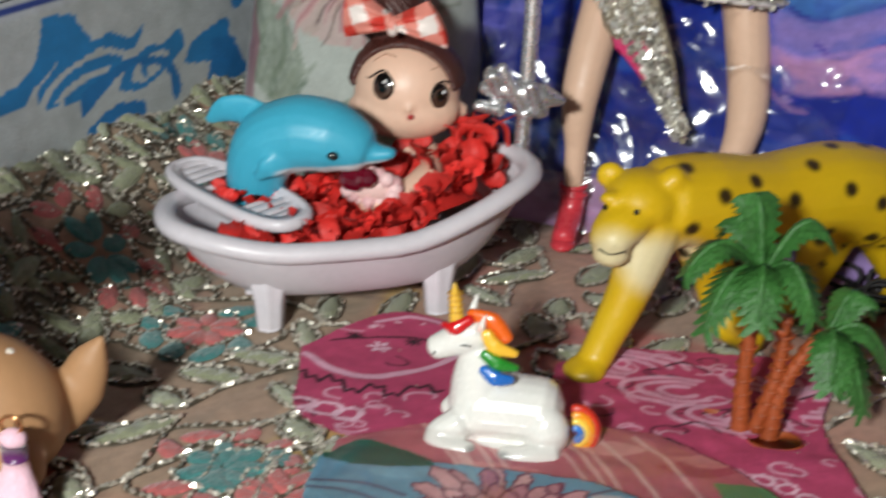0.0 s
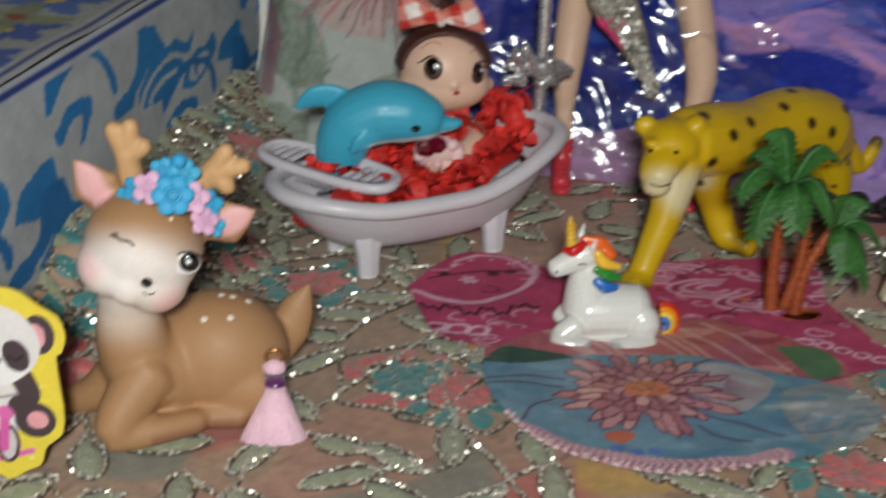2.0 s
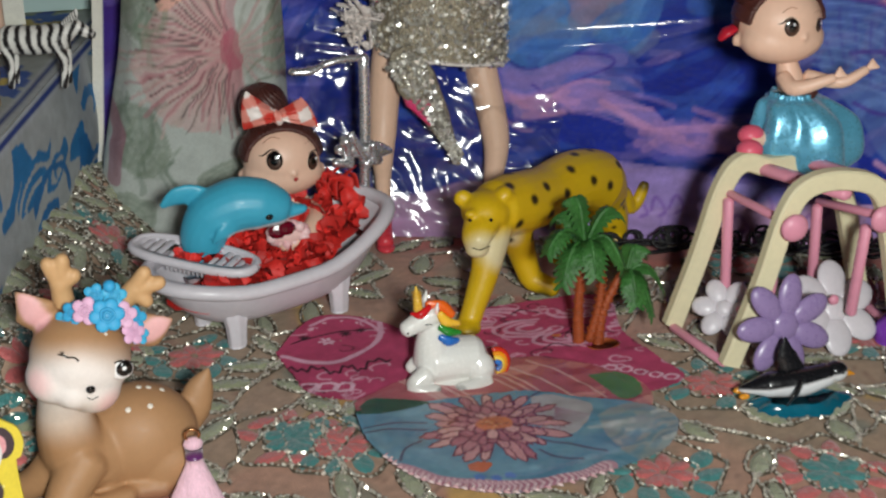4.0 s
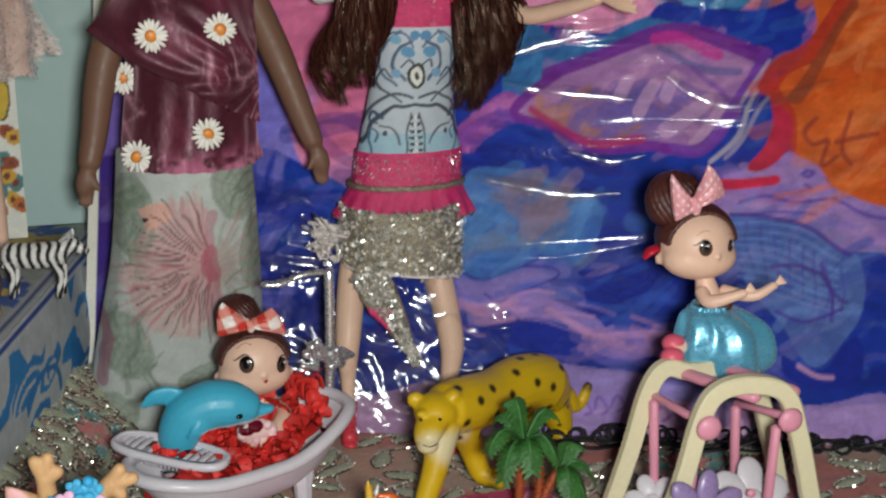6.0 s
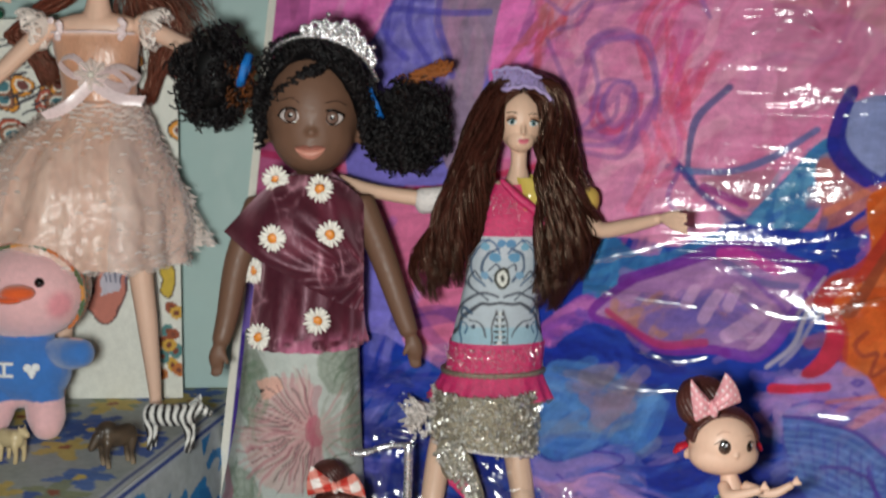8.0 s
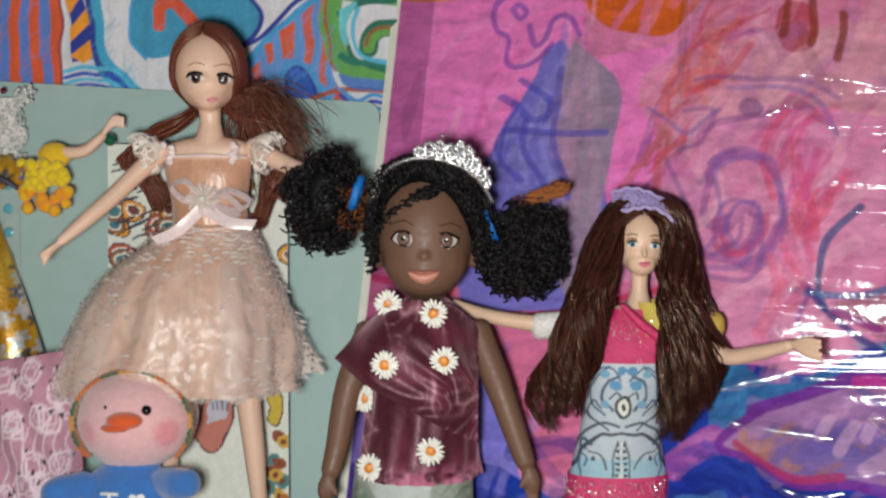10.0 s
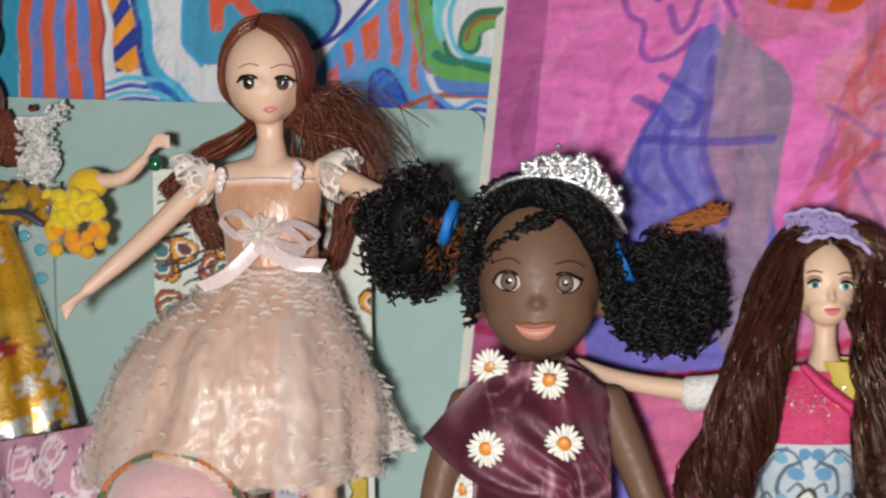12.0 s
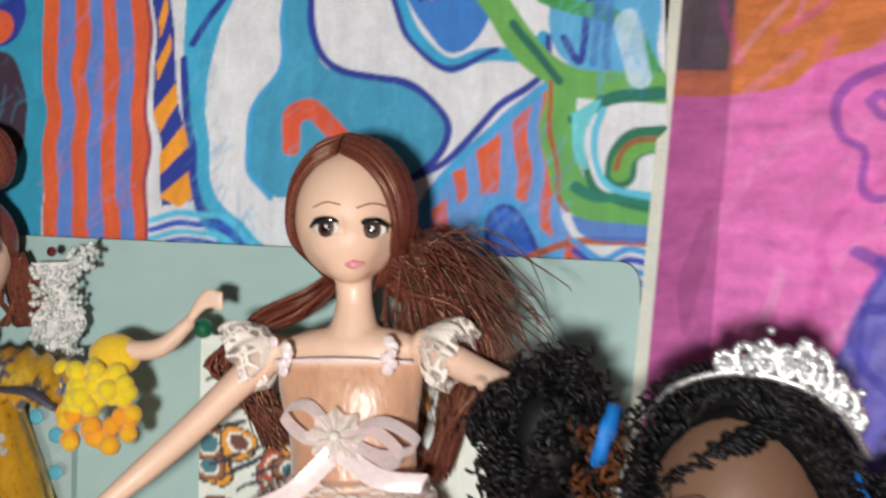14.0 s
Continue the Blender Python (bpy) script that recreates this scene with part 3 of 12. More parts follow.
    a.line([(0.068, 0.301), (0.071, 0.289), (0.08, 0.28), (0.092, 0.288), (0.093, 0.302)], 0.0032, (190, 60, 110), 0.6)
    a.line([(0.071, 0.302), (0.074, 0.292), (0.08, 0.282), (0.089, 0.288), (0.09, 0.302)], 0.0032, (140, 84, 150), 0.6)
    # dark blue water round the lens shape
    a.fill([(0.145, 0.219), (0.159, 0.227), (0.189, 0.227), (0.208, 0.23), (0.23, 0.246), (0.243, 0.253), (0.247, 0.248), (0.226, 0.231), (0.222, 0.22), (0.221, 0.205), (0.215, 0.185), (0.217, 0.168), (0.205, 0.151), (0.191, 0.143), (0.172, 0.143), (0.18, 0.149), (0.196, 0.163), (0.208, 0.185), (0.209, 0.204), (0.19, 0.212), (0.168, 0.217)], (22, 46, 150))
    a.strokes([(0.145, 0.219), (0.159, 0.227), (0.189, 0.227), (0.208, 0.23), (0.23, 0.246), (0.243, 0.253), (0.247, 0.248), (0.226, 0.231), (0.222, 0.22), (0.221, 0.205), (0.215, 0.185), (0.217, 0.168), (0.205, 0.151), (0.191, 0.143), (0.172, 0.143), (0.18, 0.149), (0.196, 0.163), (0.208, 0.185), (0.209, 0.204), (0.19, 0.212), (0.168, 0.217)], 46, 30, 0.022, 0.005, [(40, 84, 170), (16, 30, 128)], 0.45, 335)
    a.fill([(0.055, 0.14), (0.064, 0.153), (0.079, 0.162), (0.103, 0.16), (0.119, 0.146), (0.134, 0.139), (0.123, 0.131), (0.103, 0.135), (0.078, 0.138), (0.061, 0.134)], (18, 42, 148))
    a.strokes([(0.055, 0.14), (0.064, 0.153), (0.079, 0.162), (0.103, 0.16), (0.119, 0.146), (0.134, 0.139), (0.123, 0.131), (0.103, 0.135), (0.078, 0.138), (0.061, 0.134)], 26, -8, 0.025, 0.005, [(34, 66, 168), (14, 28, 120)], 0.5, 336)
    # lens shape
    a.fill([(0.076, 0.169), (0.099, 0.19), (0.118, 0.202), (0.142, 0.212), (0.163, 0.214), (0.183, 0.21), (0.203, 0.203), (0.206, 0.191), (0.197, 0.177), (0.186, 0.165), (0.174, 0.155), (0.153, 0.149), (0.13, 0.151), (0.108, 0.155), (0.088, 0.162)], (154, 108, 164))
    a.strokes([(0.076, 0.169), (0.099, 0.19), (0.118, 0.202), (0.142, 0.212), (0.163, 0.214), (0.183, 0.21), (0.203, 0.203), (0.206, 0.191), (0.197, 0.177), (0.186, 0.165), (0.174, 0.155), (0.153, 0.149), (0.13, 0.151), (0.108, 0.155), (0.088, 0.162)], 60, 25, 0.02, 0.004, [(176, 128, 178), (136, 92, 160), (190, 140, 180)], 0.4, 337)
    a.strokes([(0.085, 0.171), (0.107, 0.182), (0.13, 0.175), (0.148, 0.167), (0.146, 0.157), (0.118, 0.157), (0.097, 0.162)], 40, 40, 0.012, 0.006, [(176, 122, 104), (160, 104, 104), (110, 90, 160)], 0.7, 338)
    a.strokes([(0.121, 0.179), (0.146, 0.182), (0.17, 0.186), (0.175, 0.172), (0.148, 0.16), (0.122, 0.163)], 36, 20, 0.018, 0.005, [(96, 82, 160), (120, 96, 168)], 0.55, 339)
    a.line([(0.142, 0.168), (0.149, 0.183)], 0.007, (196, 154, 194), 0.65)
    a.line([(0.156, 0.177), (0.16, 0.19)], 0.007, (196, 154, 194), 0.65)
    a.line([(0.155, 0.159), (0.18, 0.182)], 0.007, (196, 154, 194), 0.65)
    a.line([(0.17, 0.156), (0.187, 0.176)], 0.007, (196, 154, 194), 0.65)
    a.line([(0.132, 0.177), (0.135, 0.186)], 0.007, (196, 154, 194), 0.65)
    a.line([(0.095, 0.19), (0.121, 0.203), (0.145, 0.211), (0.17, 0.215), (0.187, 0.21), (0.204, 0.202)], 0.0075, (104, 30, 138), 0.9)
    a.line([(0.147, 0.209), (0.163, 0.211), (0.183, 0.204)], 0.006, (186, 48, 140), 0.8)
    a.line([(0.149, 0.205), (0.17, 0.198), (0.194, 0.195)], 0.0036, (96, 90, 146), 0.8)
    a.line([(0.17, 0.197), (0.185, 0.188), (0.192, 0.179)], 0.0026, (120, 70, 160), 0.7)
    a.line([(0.206, 0.204), (0.2, 0.188), (0.187, 0.169), (0.172, 0.155), (0.155, 0.15)], 0.0062, (108, 50, 156), 0.9)
    a.line([(0.155, 0.15), (0.13, 0.151), (0.108, 0.155), (0.09, 0.163), (0.076, 0.169), (0.099, 0.19)], 0.0055, (110, 36, 140), 0.9)
    a.line([(0.088, 0.171), (0.101, 0.16), (0.117, 0.155), (0.143, 0.154)], 0.0045, (170, 44, 100), 0.85)
    a.line([(0.177, 0.149), (0.194, 0.165), (0.204, 0.184)], 0.0022, (170, 160, 176), 0.8)
    a.line([(0.184, 0.151), (0.199, 0.167), (0.211, 0.181)], 0.0018, (150, 140, 170), 0.8)
    a.line([(0.197, 0.179), (0.203, 0.19), (0.208, 0.2)], 0.0018, (176, 166, 180), 0.7)
    # lilac field beside the sail, with pen scribbles
    a.fill([(0.184, 0.142), (0.205, 0.149), (0.218, 0.156), (0.232, 0.148), (0.239, 0.133), (0.279, 0.119), (0.28, 0.099), (0.229, 0.101), (0.191, 0.111), (0.184, 0.129)], (146, 116, 182))
    a.strokes([(0.184, 0.142), (0.205, 0.149), (0.218, 0.156), (0.232, 0.148), (0.239, 0.133), (0.279, 0.119), (0.28, 0.099), (0.229, 0.101), (0.191, 0.111), (0.184, 0.129)], 50, -8, 0.03, 0.005, [(170, 134, 190), (120, 100, 178), (160, 110, 176)], 0.45, 340)
    a.line([(0.222, 0.143), (0.225, 0.145), (0.228, 0.144), (0.225, 0.141), (0.222, 0.143)], 0.0018, (84, 60, 160), 0.75)
    a.line([(0.224, 0.136), (0.227, 0.133), (0.222, 0.132)], 0.0018, (84, 60, 160), 0.75)
    a.line([(0.195, 0.127), (0.208, 0.13), (0.222, 0.125), (0.239, 0.127)], 0.0018, (84, 60, 160), 0.75)
    a.line([(0.198, 0.118), (0.212, 0.121), (0.229, 0.117)], 0.0018, (84, 60, 160), 0.75)
    a.line([(0.239, 0.126), (0.253, 0.119), (0.266, 0.117)], 0.0018, (84, 60, 160), 0.75)
    # orange sail and its red edge
    a.fill([(0.288, 0.119), (0.266, 0.123), (0.254, 0.126), (0.239, 0.133), (0.23, 0.148), (0.217, 0.155), (0.216, 0.171), (0.21, 0.183), (0.221, 0.202), (0.228, 0.219), (0.229, 0.251), (0.287, 0.251)], (200, 86, 32))
    a.strokes([(0.288, 0.119), (0.266, 0.123), (0.254, 0.126), (0.239, 0.133), (0.23, 0.148), (0.217, 0.155), (0.216, 0.171), (0.21, 0.183), (0.221, 0.202), (0.228, 0.219), (0.229, 0.251), (0.287, 0.251)], 60, 35, 0.04, 0.005, [(212, 104, 44), (184, 70, 26), (218, 122, 70)], 0.5, 341)
    a.line([(0.246, 0.237), (0.234, 0.218), (0.225, 0.206), (0.214, 0.197), (0.209, 0.186)], 0.0095, (172, 46, 34), 0.9)
    a.line([(0.247, 0.23), (0.232, 0.206), (0.22, 0.18)], 0.0055, (138, 62, 38), 0.85)
    a.line([(0.211, 0.186), (0.217, 0.172), (0.216, 0.157)], 0.0055, (176, 44, 40), 0.8)
    a.line([(0.228, 0.171), (0.223, 0.164), (0.227, 0.159), (0.234, 0.161)], 0.0022, (150, 56, 40), 0.8)
    a.line([(0.235, 0.16), (0.232, 0.148), (0.24, 0.153)], 0.0022, (150, 56, 40), 0.8)
    a.line([(0.245, 0.173), (0.242, 0.157), (0.247, 0.148)], 0.0022, (150, 56, 40), 0.8)
    a.line([(0.239, 0.16), (0.259, 0.162)], 0.0022, (150, 56, 40), 0.8)
    a.fill([(0.211, 0.18), (0.218, 0.172), (0.217, 0.162), (0.21, 0.151), (0.2, 0.144), (0.194, 0.147), (0.205, 0.16), (0.211, 0.169)], (182, 36, 66))
    a.line([(0.182, 0.137), (0.194, 0.137), (0.209, 0.139)], 0.0055, (198, 36, 70))
    # blue oval and the water under it
    a.fill([(0.049, 0.111), (0.053, 0.134), (0.078, 0.136), (0.103, 0.129), (0.121, 0.124), (0.124, 0.109), (0.112, 0.094), (0.086, 0.097), (0.067, 0.087), (0.049, 0.093)], (58, 104, 174))
    a.strokes([(0.049, 0.111), (0.053, 0.134), (0.078, 0.136), (0.103, 0.129), (0.121, 0.124), (0.124, 0.109), (0.112, 0.094), (0.086, 0.097), (0.067, 0.087), (0.049, 0.093)], 60, 25, 0.022, 0.005, [(84, 136, 198), (40, 80, 166), (110, 120, 150), (100, 150, 204)], 0.45, 342)
    a.strokes([(0.07, 0.131), (0.101, 0.131), (0.108, 0.12), (0.086, 0.108)], 14, 20, 0.014, 0.008, [(118, 112, 132), (132, 112, 140)], 0.6, 343)
    a.fill([(0.049, 0.089), (0.067, 0.085), (0.09, 0.095), (0.109, 0.093), (0.116, 0.079), (0.087, 0.069), (0.05, 0.068)], (90, 104, 182), 0.9)
    a.strokes([(0.049, 0.089), (0.067, 0.085), (0.09, 0.095), (0.109, 0.093), (0.116, 0.079), (0.087, 0.069), (0.05, 0.068)], 30, 10, 0.03, 0.005, [(140, 118, 186), (60, 84, 172)], 0.5, 344)
    a.line([(0.062, 0.078), (0.071, 0.072), (0.094, 0.083), (0.098, 0.089), (0.079, 0.09)], 0.0014, (60, 44, 150), 0.8)
    a.fill([(0.115, 0.087), (0.145, 0.093), (0.17, 0.086), (0.173, 0.07), (0.151, 0.065), (0.115, 0.061)], (24, 46, 150))
    a.strokes([(0.115, 0.087), (0.145, 0.093), (0.17, 0.086), (0.173, 0.07), (0.151, 0.065), (0.115, 0.061)], 26, 5, 0.03, 0.005, [(50, 84, 176), (18, 32, 130)], 0.5, 345)
    a.fill([(0.049, 0.068), (0.071, 0.075), (0.104, 0.069), (0.117, 0.063), (0.117, 0.057), (0.068, 0.061), (0.05, 0.062)], (140, 116, 186), 0.85)
    a.strokes([(0.049, 0.068), (0.071, 0.075), (0.104, 0.069), (0.117, 0.063), (0.117, 0.057), (0.068, 0.061), (0.05, 0.062)], 20, -4, 0.03, 0.003, [(196, 140, 184), (160, 124, 190)], 0.6, 346)
    a.fill([(0.049, 0.061), (0.068, 0.06), (0.104, 0.055), (0.124, 0.054), (0.124, 0.041), (0.087, 0.044), (0.064, 0.053)], (22, 40, 144))
    a.fill([(0.115, 0.06), (0.139, 0.057), (0.163, 0.058), (0.16, 0.046), (0.136, 0.042), (0.116, 0.048)], (146, 114, 182), 0.85)
    a.strokes([(0.115, 0.06), (0.139, 0.057), (0.163, 0.058), (0.16, 0.046), (0.136, 0.042), (0.116, 0.048)], 18, 0, 0.03, 0.004, [(190, 136, 184), (110, 96, 176)], 0.5, 347)
    # cross-hatched blue house
    a.fill([(0.19, 0.121), (0.209, 0.118), (0.226, 0.111), (0.244, 0.1), (0.255, 0.092), (0.256, 0.059), (0.23, 0.04), (0.215, 0.057), (0.198, 0.078), (0.192, 0.094)], (76, 100, 168))
    a.strokes([(0.19, 0.121), (0.209, 0.118), (0.226, 0.111), (0.244, 0.1), (0.255, 0.092), (0.256, 0.059), (0.23, 0.04), (0.215, 0.057), (0.198, 0.078), (0.192, 0.094)], 60, 30, 0.02, 0.004, [(100, 130, 190), (60, 80, 160), (110, 110, 170)], 0.45, 348)
    a.line([(0.192, 0.12), (0.19, 0.104), (0.195, 0.086)], 0.0012, (66, 70, 156), 0.6)
    a.line([(0.191, 0.116), (0.215, 0.114), (0.245, 0.099)], 0.0012, (112, 140, 196), 0.5)
    a.line([(0.199, 0.116), (0.197, 0.101), (0.201, 0.084)], 0.0012, (66, 70, 156), 0.6)
    a.line([(0.191, 0.111), (0.215, 0.109), (0.245, 0.095)], 0.0012, (112, 140, 196), 0.5)
    a.line([(0.206, 0.113), (0.205, 0.097), (0.207, 0.081)], 0.0012, (66, 70, 156), 0.6)
    a.line([(0.191, 0.107), (0.215, 0.104), (0.245, 0.09)], 0.0012, (112, 140, 196), 0.5)
    a.line([(0.212, 0.109), (0.212, 0.094), (0.214, 0.078)], 0.0012, (66, 70, 156), 0.6)
    a.line([(0.191, 0.103), (0.215, 0.099), (0.245, 0.086)], 0.0012, (112, 140, 196), 0.5)
    a.line([(0.219, 0.106), (0.219, 0.09), (0.22, 0.075)], 0.0012, (66, 70, 156), 0.6)
    a.line([(0.192, 0.098), (0.215, 0.094), (0.245, 0.081)], 0.0012, (112, 140, 196), 0.5)
    a.line([(0.226, 0.102), (0.227, 0.087), (0.227, 0.072)], 0.0012, (66, 70, 156), 0.6)
    a.line([(0.192, 0.094), (0.215, 0.089), (0.245, 0.077)], 0.0012, (112, 140, 196), 0.5)
    a.line([(0.232, 0.099), (0.234, 0.083), (0.233, 0.069)], 0.0012, (66, 70, 156), 0.6)
    a.line([(0.192, 0.089), (0.215, 0.084), (0.245, 0.073)], 0.0012, (112, 140, 196), 0.5)
    a.line([(0.239, 0.095), (0.241, 0.08), (0.239, 0.067)], 0.0012, (66, 70, 156), 0.6)
    a.line([(0.192, 0.085), (0.215, 0.079), (0.245, 0.068)], 0.0012, (112, 140, 196), 0.5)
    a.line([(0.246, 0.092), (0.248, 0.077), (0.246, 0.064)], 0.0012, (66, 70, 156), 0.6)
    a.line([(0.192, 0.08), (0.215, 0.074), (0.246, 0.064)], 0.0012, (112, 140, 196), 0.5)
    a.line([(0.237, 0.094), (0.242, 0.077), (0.241, 0.059)], 0.002, (70, 44, 140), 0.75)
    a.line([(0.209, 0.09), (0.224, 0.092), (0.237, 0.089)], 0.002, (70, 44, 140), 0.75)
    a.line([(0.212, 0.065), (0.224, 0.059), (0.233, 0.06), (0.247, 0.067)], 0.002, (70, 44, 140), 0.75)
    a.line([(0.191, 0.121), (0.212, 0.118), (0.229, 0.109), (0.249, 0.097)], 0.002, (70, 44, 140), 0.75)
    a.line([(0.237, 0.089), (0.245, 0.074), (0.249, 0.071)], 0.002, (70, 44, 140), 0.75)
    a.fill([(0.215, 0.044), (0.233, 0.039), (0.256, 0.052), (0.256, 0.032), (0.221, 0.033)], (20, 38, 140))
    a.line([(0.223, 0.04), (0.23, 0.037), (0.239, 0.036)], 0.002, (200, 150, 190), 0.7)
    # pale shore fields and pink streaks low in the water
    a.fill([(0.051, 0.029), (0.088, 0.039), (0.128, 0.037), (0.149, 0.029), (0.145, 0.006), (0.071, 0.003)], (146, 124, 186), 0.8)
    a.fill([(0.224, 0.021), (0.259, 0.025), (0.279, 0.023), (0.279, 0.006), (0.227, 0.005)], (150, 124, 186), 0.8)
    for k in range(9):
        q = [(0.057, 0.019)][0]
        a.line([(q[0] + 0.009 * k, q[1] - 0.002), (q[0] + 0.004 + 0.009 * k, q[1] + 0.004), (q[0] + 0.007 + 0.009 * k, q[1] - 0.003), (q[0] + 0.003 + 0.009 * k, q[1] - 0.005)], 0.0013, (110, 70, 160), 0.7)
    # red and brown marks, arches and a whorl in the pink field
    a.strokes([(0.015, 0.333), (0.029, 0.385), (0.057, 0.427), (0.077, 0.426), (0.056, 0.377), (0.035, 0.329)], 34, 62, 0.034, 0.0036, [(206, 70, 84), (196, 96, 96), (222, 120, 120)], 0.6, 312)
    a.strokes([(0.093, 0.366), (0.109, 0.373), (0.133, 0.319), (0.125, 0.284), (0.095, 0.228), (0.077, 0.235), (0.114, 0.295)], 40, 66, 0.034, 0.0044, [(214, 72, 112), (222, 96, 130), (206, 84, 150)], 0.6, 313)
    for pts in ([(0.060, 0.333), (0.078, 0.345), (0.095, 0.333), (0.105, 0.312), (0.108, 0.291)], [(0.065, 0.267), (0.082, 0.266), (0.093, 0.280), (0.093, 0.300), (0.082, 0.312), (0.069, 0.310), (0.065, 0.297)], [(0.067, 0.280), (0.081, 0.287), (0.082, 0.299)], [(0.049, 0.388), (0.081, 0.391), (0.110, 0.389), (0.132, 0.378)], [(0.043, 0.369), (0.063, 0.367), (0.060, 0.349), (0.041, 0.343)], [(0.032, 0.336), (0.039, 0.319), (0.046, 0.308)]):
        a.line(pts, 0.0030, (120, 84, 150), 0.5)
    for q in [(0.103, 0.426), (0.118, 0.420), (0.133, 0.411)]:
        a.line([(q[0] + 0.003, q[1] + 0.014), (q[0], q[1]), (q[0] - 0.003, q[1] - 0.010)], 0.0046, (140, 60, 44), 0.85)
    a.oval(*[(0.083, 0.372)][0], 0.007, 0.007, (140, 90, 140), 0.7)
    for pts in ([(0.020, 0.373), (0.047, 0.354), (0.066, 0.368)], [(0.044, 0.277), (0.062, 0.284), (0.068, 0.303), (0.061, 0.326), (0.076, 0.339), (0.095, 0.339), (0.105, 0.319), (0.105, 0.287)], [(0.063, 0.271), (0.081, 0.274), (0.092, 0.290), (0.089, 0.309), (0.077, 0.310), (0.071, 0.293)], [(0.069, 0.383), (0.093, 0.387), (0.118, 0.378), (0.139, 0.354)]):
        a.line(pts, 0.0030, (124, 92, 168), 0.5)
    a.hatch(0.24, 70, 190, 31)
    a.hatch(0.10, 420, 260, 35)
    # the tinted margin where the film overlaps
    a.put(u < -0.124 + 0.004 * (v - 0.3), (100, 40, 92), 0.42)
    a.put(u < -0.1475, (232, 228, 216))
    return a.c


pic = thing("picture_panel", None, "large crayon picture in pink, blue and orange under wrinkled clear film", "picture", at=PIC)
nu, nv = 440, 480


def fine(fn, x, y):
    """Colours of a regular grid, averaged over four finer samples for clean edges."""
    dx, dy = (x[1, 0] - x[0, 0]) / 4, (y[0, 1] - y[0, 0]) / 4
    return sum(fn(x + i * dx, y + j * dy) for i in (-1, 1) for j in (-1, 1)) / 4


U_, V_ = np.meshgrid(np.linspace(-0.153, 0.281, nu), np.linspace(0.0, 0.52, nv), indexing="ij")
ridge = V_ + 0.05 * (vnoise(U_ * 7, V_ * 7, 44) - 0.5) + 0.12 * (U_ - 0.1) * (vnoise(U_ * 3, V_ * 3, 46) - 0.5)
film = 0.0020 * (vnoise(U_ * 6, ridge * 26, 41) - 0.5) + 0.0010 * (vnoise(U_ * 20 + ridge * 14, ridge * 40, 43) - 0.5)
film *= ramp(U_, -0.146, -0.12)
s = Shape()
s.grid(np.stack([U_, film, V_], -1), 0, fine(picture_colour, U_, V_))
part("sheet", s, M_SHEET, pic, "crayon drawing under glossy film")
s = Shape()
s.slab([(-0.153, -0.009), (0.281, -0.009), (0.281, -0.0035), (-0.153, -0.0035)], 0.0, 0.52)
part("backing_board", s, M_CARD, pic, "white backing board")

# ---- felt-pen wave picture, pale green card and doodle card on the box ----
WAVE_Y = 0.262


